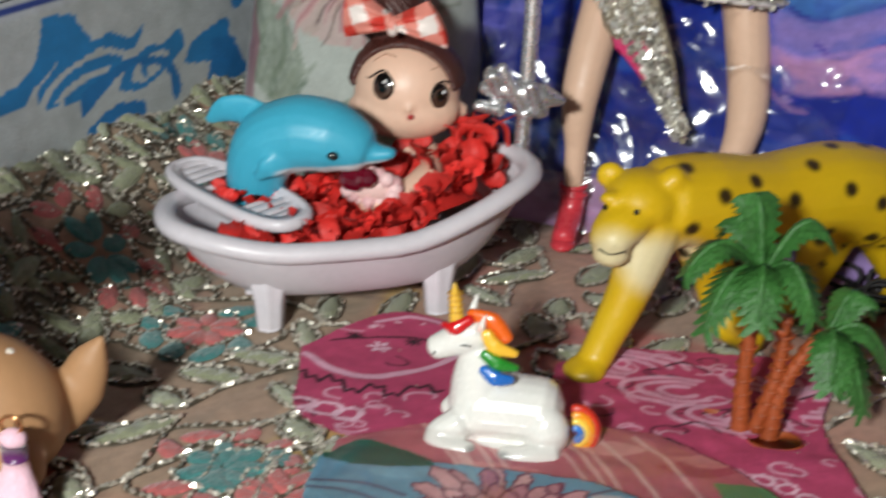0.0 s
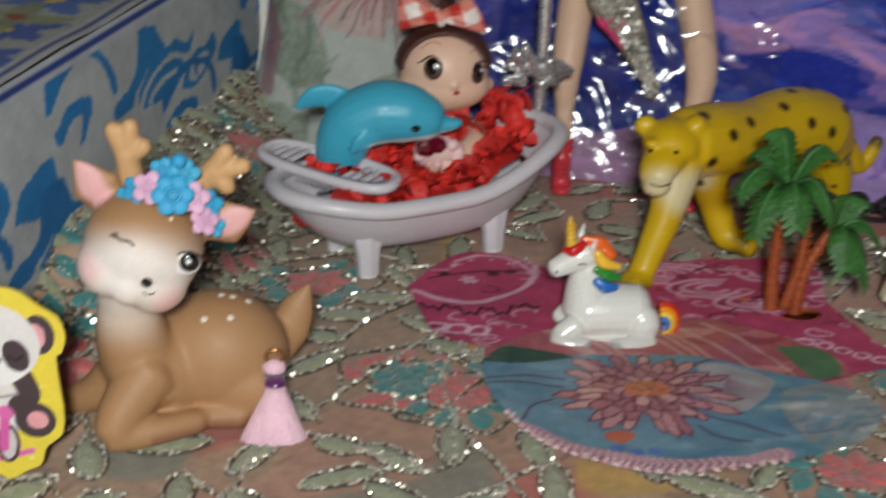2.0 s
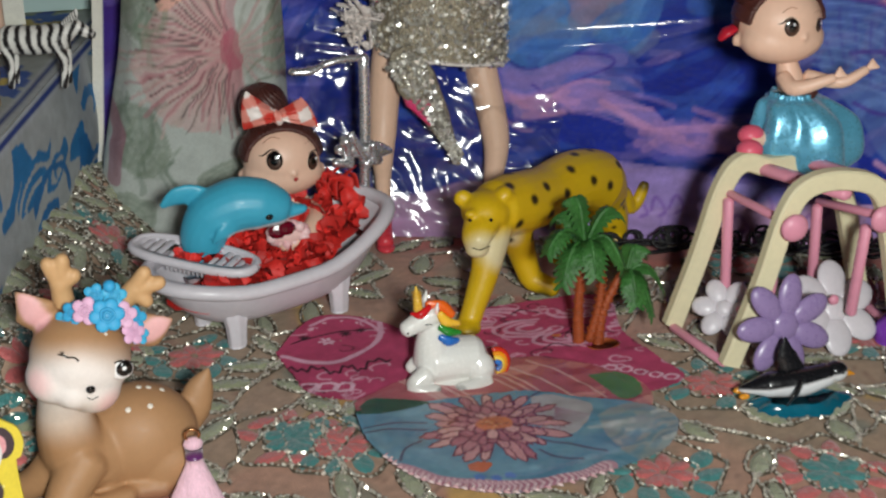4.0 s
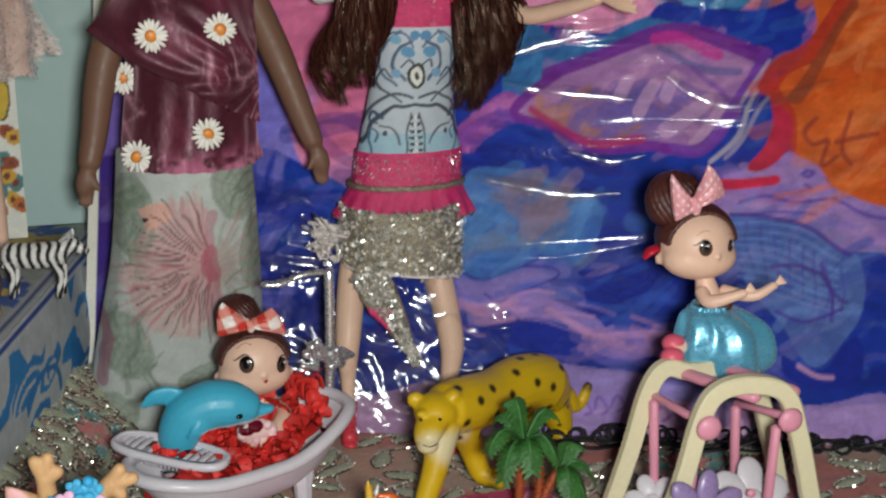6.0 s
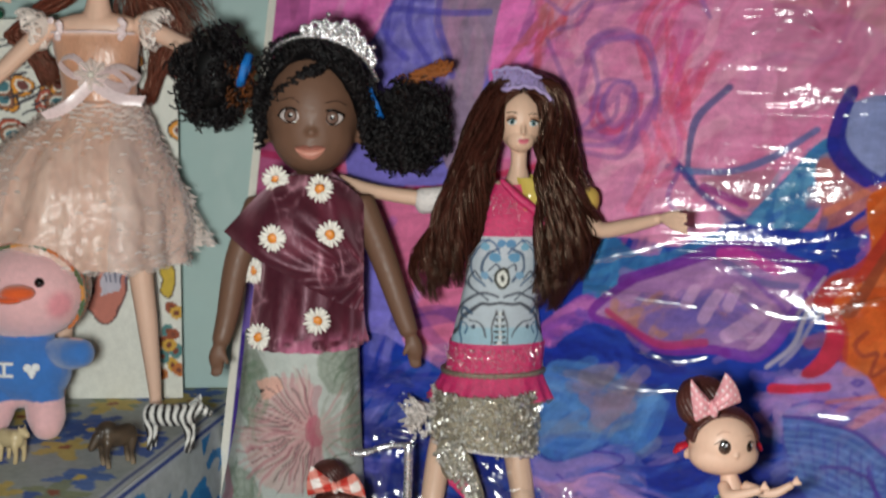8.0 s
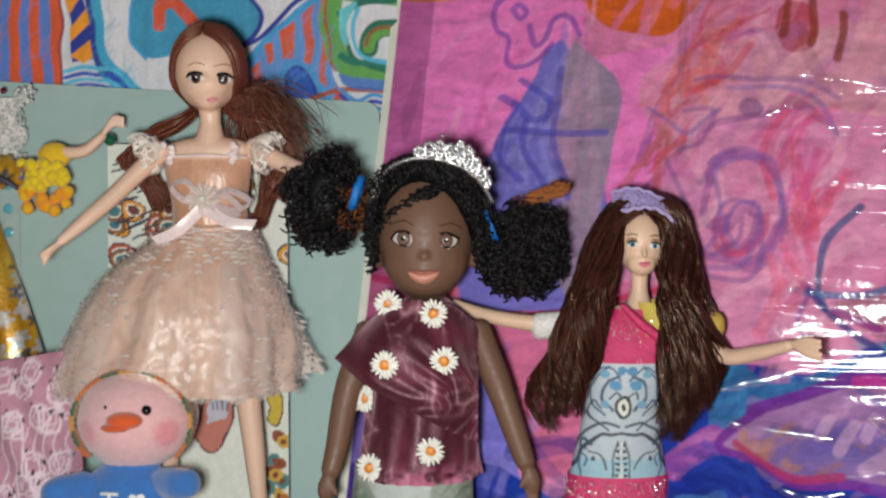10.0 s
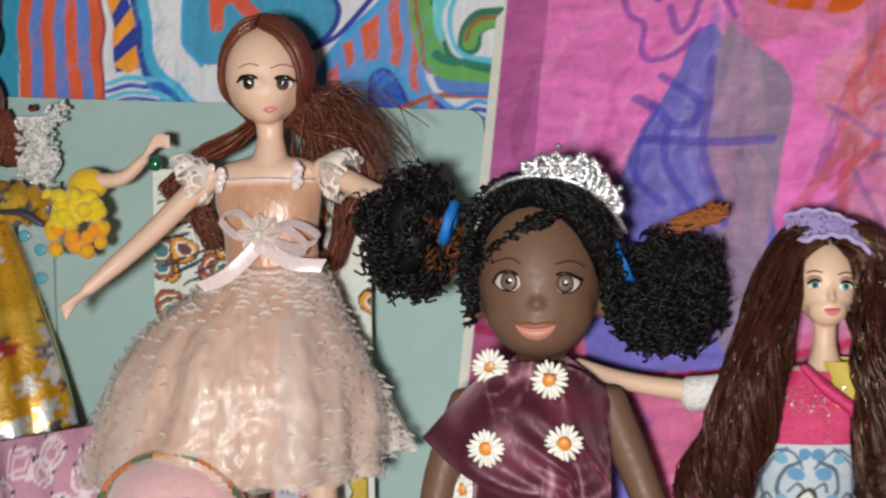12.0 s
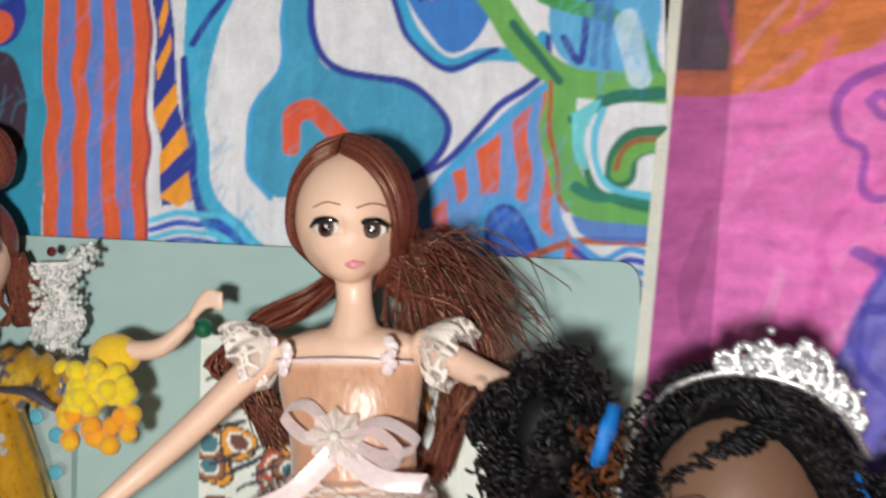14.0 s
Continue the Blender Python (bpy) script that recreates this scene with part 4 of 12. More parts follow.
def wave_colour(x, z):
    a = Art(x, z, (222, 220, 226), 0.0035, 60)
    navy, mid, sky, teal, orange = (34, 52, 150), (52, 110, 196), (98, 150, 214), (62, 152, 190), (222, 92, 50)
    a.fill([(-0.3642, 0.4999), (-0.2836, 0.4946), (-0.2865, 0.3734), (-0.3638, 0.3752)], (44, 148, 182), soft=False)
    a.oval(*[(-0.3072, 0.4373)][0], 0.014, 0.026, (62, 40, 60))
    a.oval(*[(-0.3072, 0.4808)][0], 0.012, 0.015, navy)
    a.oval(*[(-0.3072, 0.4743)][0], 0.006, 0.007, orange)
    for k in range(7):
        c = (orange, (92, 130, 206))[k % 2]
        a.fill([([(-0.2822, 0.4843)][0][0] + 0.0071 * k - 0.0035, 0.34), ([(-0.2822, 0.4843)][0][0] + 0.0071 * k + 0.0036, 0.34), ([(-0.2822, 0.4843)][0][0] + 0.0071 * k + 0.0036, 0.6), ([(-0.2822, 0.4843)][0][0] + 0.0071 * k - 0.0035, 0.6)], c, soft=False)
    x0, x1 = [(-0.2358, 0.4565)][0][0], [(-0.2258, 0.4560)][0][0]
    a.line([(-0.2356, 0.4915), (-0.2368, 0.3698)], 0.0016, (150, 60, 80))
    a.fill([(-0.2340, 0.4964), (-0.2255, 0.4958), (-0.2212, 0.4359), (-0.2144, 0.3938), (-0.2288, 0.3918), (-0.2325, 0.4315)], (38, 56, 150), soft=False)
    for q in ([(-0.2324, 0.4514), (-0.2257, 0.4659), (-0.2244, 0.4584), (-0.2311, 0.4438)], [(-0.2325, 0.4315), (-0.2219, 0.4434), (-0.2212, 0.4347), (-0.2312, 0.4215)], [(-0.2318, 0.4129), (-0.2194, 0.4260), (-0.2176, 0.4173), (-0.2300, 0.4042)], [(-0.2301, 0.3955), (-0.2169, 0.4062), (-0.2144, 0.3950), (-0.2209, 0.3911)], [(-0.2320, 0.4713), (-0.2261, 0.4834), (-0.2257, 0.4759), (-0.2315, 0.4638)]):
        a.fill(q, (244, 156, 42), soft=False)
    a.fill([(-0.2137, 0.4950), (-0.1942, 0.4937), (-0.2075, 0.4427), (-0.2065, 0.4009), (-0.1874, 0.3760), (-0.1749, 0.3637), (-0.1952, 0.3641), (-0.2131, 0.3889), (-0.2180, 0.4309), (-0.2178, 0.4655)], (60, 170, 210))
    a.line([(-0.2179, 0.4531), (-0.2168, 0.4185), (-0.2105, 0.3888), (-0.1901, 0.3664)], 0.0035, navy)
    a.line([(-0.2139, 0.4603), (-0.2021, 0.4794), (-0.1994, 0.4916)], 0.003, navy)
    a.fill([(-0.1995, 0.4694), (-0.1878, 0.4785), (-0.1763, 0.4827), (-0.1740, 0.4581), (-0.1896, 0.4272), (-0.1910, 0.4053), (-0.1797, 0.3903), (-0.1823, 0.3807), (-0.2002, 0.3861), (-0.2078, 0.4083), (-0.2081, 0.4353)], (224, 222, 228))
    a.fill([(-0.1724, 0.4923), (-0.1740, 0.4533), (-0.1896, 0.4247), (-0.1897, 0.4052), (-0.1771, 0.3927), (-0.1495, 0.3966), (-0.1200, 0.3957), (-0.1027, 0.4163), (-0.1050, 0.4283), (-0.1243, 0.4411), (-0.1489, 0.4471), (-0.1588, 0.4573), (-0.1610, 0.4915)], teal)
    a.line([(-0.1737, 0.4875), (-0.1745, 0.4533), (-0.1896, 0.4247), (-0.1897, 0.4052), (-0.1797, 0.3927)], 0.0022, (60, 160, 214))
    a.line([(-0.1615, 0.4867), (-0.1588, 0.4597), (-0.1464, 0.4475), (-0.1218, 0.4398), (-0.1050, 0.4283), (-0.1015, 0.4163), (-0.1102, 0.4024), (-0.1212, 0.3957)], 0.0032, navy)
    a.line([(-0.1706, 0.4154), (-0.1692, 0.4275), (-0.1603, 0.4307), (-0.1517, 0.4207), (-0.1468, 0.4133)], 0.0085, (222, 84, 50))
    a.fill([(-0.1261, 0.4892), (-0.1165, 0.4694), (-0.1023, 0.4507), (-0.0877, 0.4582), (-0.0849, 0.4864)], (52, 120, 200))
    a.line([(-0.1262, 0.4844), (-0.1167, 0.4598), (-0.1023, 0.4459), (-0.0879, 0.4487), (-0.0689, 0.4501), (-0.0618, 0.4567)], 0.0055, (50, 160, 206))
    a.line([(-0.1262, 0.4796), (-0.1191, 0.4576), (-0.1023, 0.4443), (-0.0807, 0.4507)], 0.0022, navy)
    for k in range(4):
        a.line([([(-0.1140, 0.4740)][0][0] + 0.005 * k, 0.475), ([(-0.1140, 0.4740)][0][0] + 0.005 * k, 0.60)], 0.0022, (navy, orange)[k % 2])
    a.fill([(-0.1202, 0.3744), (-0.1152, 0.3861), (-0.1005, 0.4045), (-0.0812, 0.4225), (-0.0621, 0.4380), (-0.0565, 0.4238), (-0.0557, 0.4005), (-0.0516, 0.3727), (-0.0405, 0.3541), (-0.1205, 0.3555)], sky)
    a.line([(-0.1249, 0.3946), (-0.1029, 0.4045), (-0.0811, 0.4272), (-0.0620, 0.4427), (-0.0594, 0.4566)], 0.0028, navy)
    a.line([(-0.1166, 0.3743), (-0.1104, 0.3883), (-0.0933, 0.4089), (-0.0621, 0.4357)], 0.003, (60, 160, 214))
    for q in ([(-0.1006, 0.3997), (-0.0946, 0.4019), (-0.0936, 0.3901), (-0.0972, 0.3879)], [(-0.0897, 0.4099), (-0.0789, 0.4177), (-0.0805, 0.3921), (-0.0876, 0.3911)], [(-0.0741, 0.4210), (-0.0674, 0.4289), (-0.0688, 0.3894), (-0.0735, 0.3883)], [(-0.0633, 0.4334), (-0.0586, 0.4355), (-0.0586, 0.3729), (-0.0631, 0.3776)], [(-0.1080, 0.3858), (-0.1019, 0.3904), (-0.1010, 0.3715), (-0.1094, 0.3694)], [(-0.0962, 0.3714), (-0.0892, 0.3619), (-0.0940, 0.3574)], [(-0.0532, 0.3739), (-0.0450, 0.3565), (-0.0577, 0.3562)]):
        a.fill(q, orange, soft=False)
    a.fill([(-0.0916, 0.3620), (-0.0889, 0.3806), (-0.0817, 0.3898), (-0.0699, 0.3882), (-0.0609, 0.3729), (-0.0576, 0.3590)], (72, 160, 220))
    a.fill([(-0.0873, 0.3619), (-0.0854, 0.3782), (-0.0782, 0.3855), (-0.0701, 0.3813), (-0.0657, 0.3615)], (30, 90, 196), edge=navy)
    a.line([(-0.0762, 0.3617), (-0.0633, 0.3672), (-0.0471, 0.3703), (-0.0175, 0.3707)], 0.003, (176, 84, 50))
    for k in range(5):
        a.line([(q[0], q[1] - 0.0042 * k) for q in [(-0.2346, 0.3858), (-0.2183, 0.3890), (-0.2002, 0.3824), (-0.1875, 0.3712), (-0.1723, 0.3660)]], 0.0024, ((90, 190, 226), (40, 84, 190))[k % 2])
        a.line([(q[0], q[1] - 0.0042 * k) for q in [(-0.0517, 0.3704), (-0.0403, 0.3632), (-0.0288, 0.3676), (-0.0165, 0.3650)]], 0.0024, ((70, 150, 214), (40, 64, 176))[k % 2])
    a.fill([(-0.0503, 0.3819), (-0.0161, 0.3821), (-0.0164, 0.3718), (-0.0447, 0.3714)], (44, 110, 196), 0.9)
    a.fill([(-0.0554, 0.4845), (-0.0583, 0.4565), (-0.0435, 0.4394), (-0.0185, 0.4336), (-0.0135, 0.4540), (-0.0175, 0.4819)], (88, 168, 214))
    a.line([(-0.0524, 0.4562), (-0.0457, 0.4465), (-0.0404, 0.4788)], 0.003, navy)
    a.line([(-0.0615, 0.4731), (-0.0384, 0.4647), (-0.0226, 0.4545), (-0.0150, 0.4357)], 0.0055, (62, 150, 76))
    a.line([(-0.0874, 0.4795), (-0.0747, 0.4598), (-0.0620, 0.4450), (-0.0436, 0.4348), (-0.0140, 0.4315)], 0.012, (104, 168, 82))
    a.line([(-0.0551, 0.4354), (-0.0567, 0.4145), (-0.0535, 0.3958), (-0.0399, 0.3850), (-0.0150, 0.3832)], 0.0125, (100, 166, 84))
    a.line([(-0.0391, 0.4276), (-0.0461, 0.4210), (-0.0486, 0.4095), (-0.0420, 0.3931), (-0.0308, 0.3859), (-0.0150, 0.3832)], 0.0035, (22, 110, 84))
    a.line([(-0.0140, 0.4293), (-0.0345, 0.4274), (-0.0507, 0.4212)], 0.005, (24, 108, 90))
    a.fill([(-0.0519, 0.4236), (-0.0391, 0.4276), (-0.0463, 0.4141), (-0.0454, 0.4002), (-0.0510, 0.4050)], (110, 206, 216), 0.9)
    a.line([(-0.0305, 0.3978), (-0.0292, 0.4056), (-0.0235, 0.4104), (-0.0133, 0.4118)], 0.0118, (30, 110, 84))
    a.line([(-0.0301, 0.3985), (-0.0286, 0.4046), (-0.0228, 0.4090), (-0.0133, 0.4100)], 0.0070, (104, 164, 74))
    a.line([(-0.0314, 0.4006), (-0.0294, 0.4074), (-0.0234, 0.4113), (-0.0133, 0.4121)], 0.0022, (150, 92, 52))
    a.line([(-0.0501, 0.3934), (-0.0398, 0.3885), (-0.0285, 0.3877), (-0.0149, 0.3859)], 0.004, (28, 120, 100))
    a.line([(-0.0387, 0.4230), (-0.0421, 0.4139), (-0.0405, 0.4023), (-0.0329, 0.3917), (-0.0149, 0.3877)], 0.003, (92, 190, 220))
    for pts in ([(-0.0383, 0.4717), (-0.0390, 0.4554), (-0.0406, 0.4439)], [(-0.0349, 0.4691), (-0.0340, 0.4528), (-0.0354, 0.4413)]):
        a.line(pts, 0.0035, (52, 92, 180), 0.7)
    a.line([(-0.0270, 0.4594), (-0.0238, 0.4500), (-0.0230, 0.4361)], 0.010, (206, 222, 238), 0.8)
    a.line([(-0.0746, 0.4622), (-0.0642, 0.4498), (-0.0563, 0.4377)], 0.0034, (24, 100, 84))
    a.line([(-0.0602, 0.4379), (-0.0596, 0.4193), (-0.0570, 0.3936), (-0.0514, 0.3842)], 0.0016, (176, 70, 44), 0.9)
    # beyond the part that is seen plainly: more of the same waves
    a.put((x < [(-0.2358, 0.4565)][0][0] - 0.085), (120, 70, 60), 0.6)
    for pts, cols, sd in (([(-0.1725, 0.4776), (-0.1740, 0.4533), (-0.1896, 0.4247), (-0.1897, 0.4052), (-0.1771, 0.3927), (-0.1200, 0.3957), (-0.1027, 0.4163), (-0.1243, 0.4411), (-0.1588, 0.4573)], [(96, 178, 206), (40, 128, 172), (74, 160, 196)], 401), ([(-0.2138, 0.4801), (-0.1995, 0.4793), (-0.2075, 0.4427), (-0.2065, 0.4009), (-0.1874, 0.3760), (-0.1952, 0.3641), (-0.2131, 0.3889), (-0.2180, 0.4309)], [(104, 190, 220), (50, 150, 200)], 402), ([(-0.3642, 0.4999), (-0.2836, 0.4946), (-0.2865, 0.3734), (-0.3638, 0.3752)], [(70, 166, 194), (34, 130, 168)], 403), ([(-0.2822, 0.4843), (-0.2389, 0.4817), (-0.2394, 0.3699), (-0.2824, 0.3708)], [(230, 110, 66), (110, 146, 212), (206, 80, 44)], 404), ([(-0.1153, 0.3837), (-0.0621, 0.4357), (-0.0516, 0.3727), (-0.1154, 0.3719)], [(120, 166, 220), (84, 136, 206)], 405), ([(-0.0557, 0.4704), (-0.0178, 0.4681), (-0.0140, 0.4334), (-0.0435, 0.4394)], [(120, 190, 224), (70, 150, 204)], 406)):
        a.strokes(pts, 60, 60, 0.014, 0.0016, cols, 0.24, sd)
    a.hatch(0.12, 260, 60, 51)
    a.hatch(0.07, 700, 700, 55)
    return a.c


wave = thing("wave_picture", None, "felt-pen picture of blue waves with orange stripes and green vines", "picture")
X, Z = np.meshgrid(np.linspace(-0.40, -0.012, 420), np.linspace(0.33, 0.54, 230), indexing="ij")
s = Shape()
s.grid(np.stack([X, np.full(X.shape, WAVE_Y) + 0.0015 * vnoise(X * 8, Z * 8, 3), Z], -1), 0, fine(wave_colour, X, Z))
part("sheet", s, M_PAPER, wave, "coloured drawing paper")
s = Shape()
s.slab([(-0.40, WAVE_Y + 0.004), (-0.012, WAVE_Y + 0.004), (-0.012, WAVE_Y + 0.009), (-0.40, WAVE_Y + 0.009)], 0.088, 0.54)
part("backing_board", s, M_CARD, wave)


def rounded(x0, z0, x1, z1, r, k=6):
    out = []
    for cx, cz, a0 in ((x1 - r, z1 - r, 0), (x0 + r, z1 - r, 90), (x0 + r, z0 + r, 180), (x1 - r, z0 + r, 270)):
        out += [(cx + r * math.cos(radians(a0 + 90 * i / k)), cz + r * math.sin(radians(a0 + 90 * i / k))) for i in range(k + 1)]
    return out


# pale green card leans back; its top edge falls towards the right
s = Shape()
s.slab(rounded(-0.315, 0.0, -0.0235, 0.274, 0.008), -0.003, 0.003)
up = Matrix(((1, 0, 0, 0), (0, math.sin(radians(4)), -math.cos(radians(4)), 0.2375), (0, math.cos(radians(4)), math.sin(radians(4)), 0.088), (0, 0, 0, 1)))
for v in s.v:
    v[:, 1] += np.where(v[:, 1] > 0.1, (-v[:, 0] - 0.0235) * 0.065, 0)
green = thing("green_card_folder", s.data("green_card_folder", [M_GREEN], False), "pale green cardboard folder leaning behind the dolls", "folder", at=up)

# ---- the printed fabric box ----
def box_top_colour(a_, b_):
    a = Art(a_, b_, (166, 172, 168), 0.012, 40)
    rs = np.random.RandomState(9)
    for k in range(150):
        cx, cy = -0.25 + 0.6 * rs.rand(), 0.02 + 0.30 * rs.rand()
        col, n = (((48, 88, 168), 6), ((206, 180, 92), 5), ((140, 148, 110), 4), ((70, 110, 180), 6))[k % 4]
        for i in range(n):
            t = 360 / n * i + 20 * k
            a.oval(cx + 0.011 * math.cos(radians(t)), cy + 0.011 * math.sin(radians(t)), 0.0105, 0.0056, col, 0.9, t)
        a.oval(cx, cy, 0.004, 0.004, (216, 190, 96) if n == 6 else (150, 84, 60))
    a.put(b_ < 0.009, (186, 190, 192))
    for k in (0.0025, 0.0052):
        a.put(np.abs(b_ - k) < 0.0009, (40, 62, 130))
    a.hatch(0.14, 300, 300, 61)
    return a.c


def box_side_colour(a_, z):
    a = Art(a_, z, (178, 184, 186), 0.003, 60)
    for k in range(-5, 6):
        o, c, d = 0.0900 * k, ((36, 122, 182), (32, 112, 174))[k % 2], (0.0, -0.027)[k % 2]
        f = lambda pts: [(o + x, y + d) for x, y in pts]
        # curled plumes, a slanting ribbon and ringed leaves
        a.fill(f([(0.0485, 0.0805), (0.0572, 0.0821), (0.0663, 0.0843), (0.0755, 0.0848), (0.0894, 0.0818), (0.097, 0.0764), (0.1008, 0.0688), (0.0979, 0.0647), (0.0953, 0.0672), (0.0939, 0.0726), (0.0891, 0.0778), (0.0827, 0.0806), (0.0735, 0.0819), (0.0641, 0.0797), (0.0577, 0.0764), (0.047, 0.0717)]), c)
        a.fill(f([(0.0487, 0.0662), (0.0548, 0.0683), (0.061, 0.0704), (0.0701, 0.0705), (0.0784, 0.0682), (0.0786, 0.0645), (0.0749, 0.0616), (0.0689, 0.0582), (0.0652, 0.0578), (0.0683, 0.0613), (0.0703, 0.0642), (0.0662, 0.0657), (0.0601, 0.0648), (0.0508, 0.0615)]), c)
        a.fill(f([(0.123, 0.0815), (0.1212, 0.0749), (0.1185, 0.0684), (0.1104, 0.0638), (0.102, 0.0626), (0.095, 0.0605), (0.0938, 0.0565), (0.1011, 0.0558), (0.1102, 0.0554), (0.1148, 0.0595), (0.1209, 0.0619), (0.1288, 0.0662), (0.1357, 0.0732), (0.1384, 0.0787)]), c)
        a.fill(f([(0.1188, 0.0516), (0.1248, 0.0574), (0.1363, 0.0611), (0.149, 0.0625), (0.1586, 0.0595), (0.1558, 0.054), (0.1465, 0.0491), (0.1331, 0.0511)]), c)
        a.fill(f([(0.1382, 0.0775), (0.1454, 0.0682), (0.1541, 0.0691), (0.1637, 0.0651), (0.172, 0.0686), (0.1644, 0.0609), (0.1493, 0.065), (0.1386, 0.0633), (0.1272, 0.0607), (0.1203, 0.0573), (0.1164, 0.054), (0.1178, 0.0591), (0.1266, 0.0643)]), c)
        a.fill(f([(0.1553, 0.0489), (0.1611, 0.0554), (0.1712, 0.0599), (0.1832, 0.0604), (0.1928, 0.0633), (0.1948, 0.0561), (0.1853, 0.051), (0.1723, 0.0469), (0.1607, 0.047)]), c)
        a.fill(f([(0.1935, 0.0488), (0.1991, 0.0552), (0.2099, 0.0586), (0.2251, 0.0599), (0.221, 0.0478), (0.2077, 0.0467)]), c)
        a.fill(f([(0.1242, 0.0527), (0.13, 0.0562), (0.1401, 0.0582), (0.1508, 0.0584), (0.151, 0.0564), (0.1418, 0.0549), (0.1315, 0.0519)]), (178, 184, 186))
        a.fill(f([(0.1622, 0.0506), (0.1673, 0.0553), (0.1781, 0.0574), (0.1837, 0.0554), (0.1779, 0.0503), (0.1682, 0.0485)]), (178, 184, 186))
        a.line(f([(0.1703, 0.0507), (0.1696, 0.0532), (0.1755, 0.0548)]), 0.0022, c)
        a.line(f([(0.1302, 0.0525), (0.1376, 0.0544), (0.1461, 0.0552)]), 0.0022, c)
    a.put(z > 0.082, (178, 184, 190))
    a.put(np.abs(z - 0.0845) < 0.001, (40, 62, 130))
    a.hatch(0.16, 90, 160, 63)
    return a.c


box = thing("storage_box", None, "low box covered in blue and white printed fabric", "box")
S0, S1, W_ = -0.34, 0.345, 0.34


def on_box(a_, b_, z):
    return np.stack([BOX_A[0] + BOX_D[0] * a_ - BOX_N[0] * b_, BOX_A[1] + BOX_D[1] * a_ - BOX_N[1] * b_, z], -1)


A_, B_ = np.meshgrid(np.linspace(S0, S1, 300), np.linspace(0.0015, W_, 150), indexing="ij")
s = Shape()
s.grid(on_box(A_, B_, 0.087 + 0.0014 * vnoise(A_ * 30, B_ * 30, 7)), 0, box_top_colour(A_, B_))
part("lid_cloth", s, M_BOX, box, "printed blue and yellow flowered cover")
A_, Z_ = np.meshgrid(np.linspace(S0, S1, 620), np.linspace(-0.005, 0.087, 96), indexing="ij")
s = Shape()
bulge = 0.004 * np.sin(np.clip(Z_ / 0.087, 0, 1) * np.pi) * (0.5 + vnoise(A_ * 16, Z_ * 20, 3)) - 0.0015 * ramp(Z_, 0.083, 0.087)
s.grid(on_box(A_, -bulge, Z_), 0, box_side_colour(A_, Z_))
part("side_cloth", s, M_BOX, box, "white fabric side with blue swirls")
s = Shape()
c0 = [tuple(on_box(np.array(p), np.array(q), np.array(0.0))[:2]) for p, q in ((S0 + 0.002, 0.004), (S1 - 0.002, 0.004), (S1 - 0.002, W_), (S0 + 0.002, W_))]
s.slab(c0, -0.005, 0.0855)
part("carcass", s, M_CARD, box, smooth=False)


# ---- toys on the cloth ----
M_TOY = material("painted_vinyl_toy", attr=True, rough=0.42, vary=0.05, scale=120, spec=0.45, bump=0.03, bump_scale=500)
M_GLOSS = material("glazed_resin_toy", attr=True, rough=0.22, vary=0.04, scale=120, coat=0.6, coat_rough=0.12)
M_BLACK = material("glossy_black_paint", (14, 12, 12), 0.12, vary=0.0, coat=1.0)
M_WHITE = material("white_plastic", (214, 208, 214), 0.38, vary=0.05, scale=70, bump=0.03)
M_CHROME = material("chromed_plastic", (222, 222, 224), 0.26, metal=0.8, vary=0.06, bump=0.15, bump_scale=260)
M_RED = material("red_crepe_paper", (206, 44, 38), 0.6, vary=0.18, scale=140, island=0.28, bump=0.25, bump_scale=700)
M_HAIR = material("dark_doll_hair", (74, 36, 30), 0.42, vary=0.35, scale=90, stretch=(1, 1, 0.2), bump=0.5, bump_scale=900, spec=0.6)
M_SKIN = material("pale_doll_vinyl", (234, 194, 170), 0.45, vary=0.03, scale=60)
M_FABRIC = material("printed_cotton", attr=True, rough=0.85, vary=0.14, scale=260, bump=0.35, bump_scale=1600)
M_PINK = material("pink_plastic", (226, 150, 172), 0.4, vary=0.05)
M_CREAM = material("cream_yellow_plastic", (226, 216, 180), 0.5, vary=0.05)
M_PURPLE = material("purple_plastic", (146, 124, 170), 0.3, vary=0.05)
M_SATIN = material("blue_satin", (96, 176, 208), 0.30, metal=0.35, vary=0.08, scale=60, sheen=0.2, spec=1.0, bump=0.25, bump_scale=260)
M_MATTE = material("matt_vinyl_toy", attr=True, rough=0.56, vary=0.05, scale=120, spec=0.4, bump=0.03, bump_scale=500)
M_TEAL = material("teal_clear_resin", (16, 96, 118), 0.15, vary=0.15, coat=0.6)
M_LEAF = material("green_plastic_leaf", (54, 104, 46), 0.5, vary=0.5, scale=160, bump=0.8, bump_scale=500)
M_TRUNK = material("orange_brown_plastic", (156, 74, 36), 0.45, vary=0.3, scale=160)
M_YARN = material("pink_brushed_thread", (236, 192, 208), 0.8, vary=0.2, scale=300, stretch=(1, 1, 0.15), bump=0.7, bump_scale=900, sheen=0.3)
M_RIBBON = material("purple_satin_ribbon", (92, 34, 96), 0.3, vary=0.1, sheen=0.3)
M_GOLD = material("gold_wire", (226, 168, 116), 0.22, metal=1.0, vary=0.05)
M_GEM = material("dark_red_gem", (96, 8, 30), 0.08, coat=1.0, vary=0.2, scale=300)


def close_to(P, pts, r, soft=0.25):
    """1 near any of the points, 0 beyond r."""
    d = np.full(len(P), 9.0)
    for q in pts:
        d = np.minimum(d, np.linalg.norm(P - np.array(q), axis=1))
    return ramp(-d, -r * (1 + soft), -r * (1 - soft))


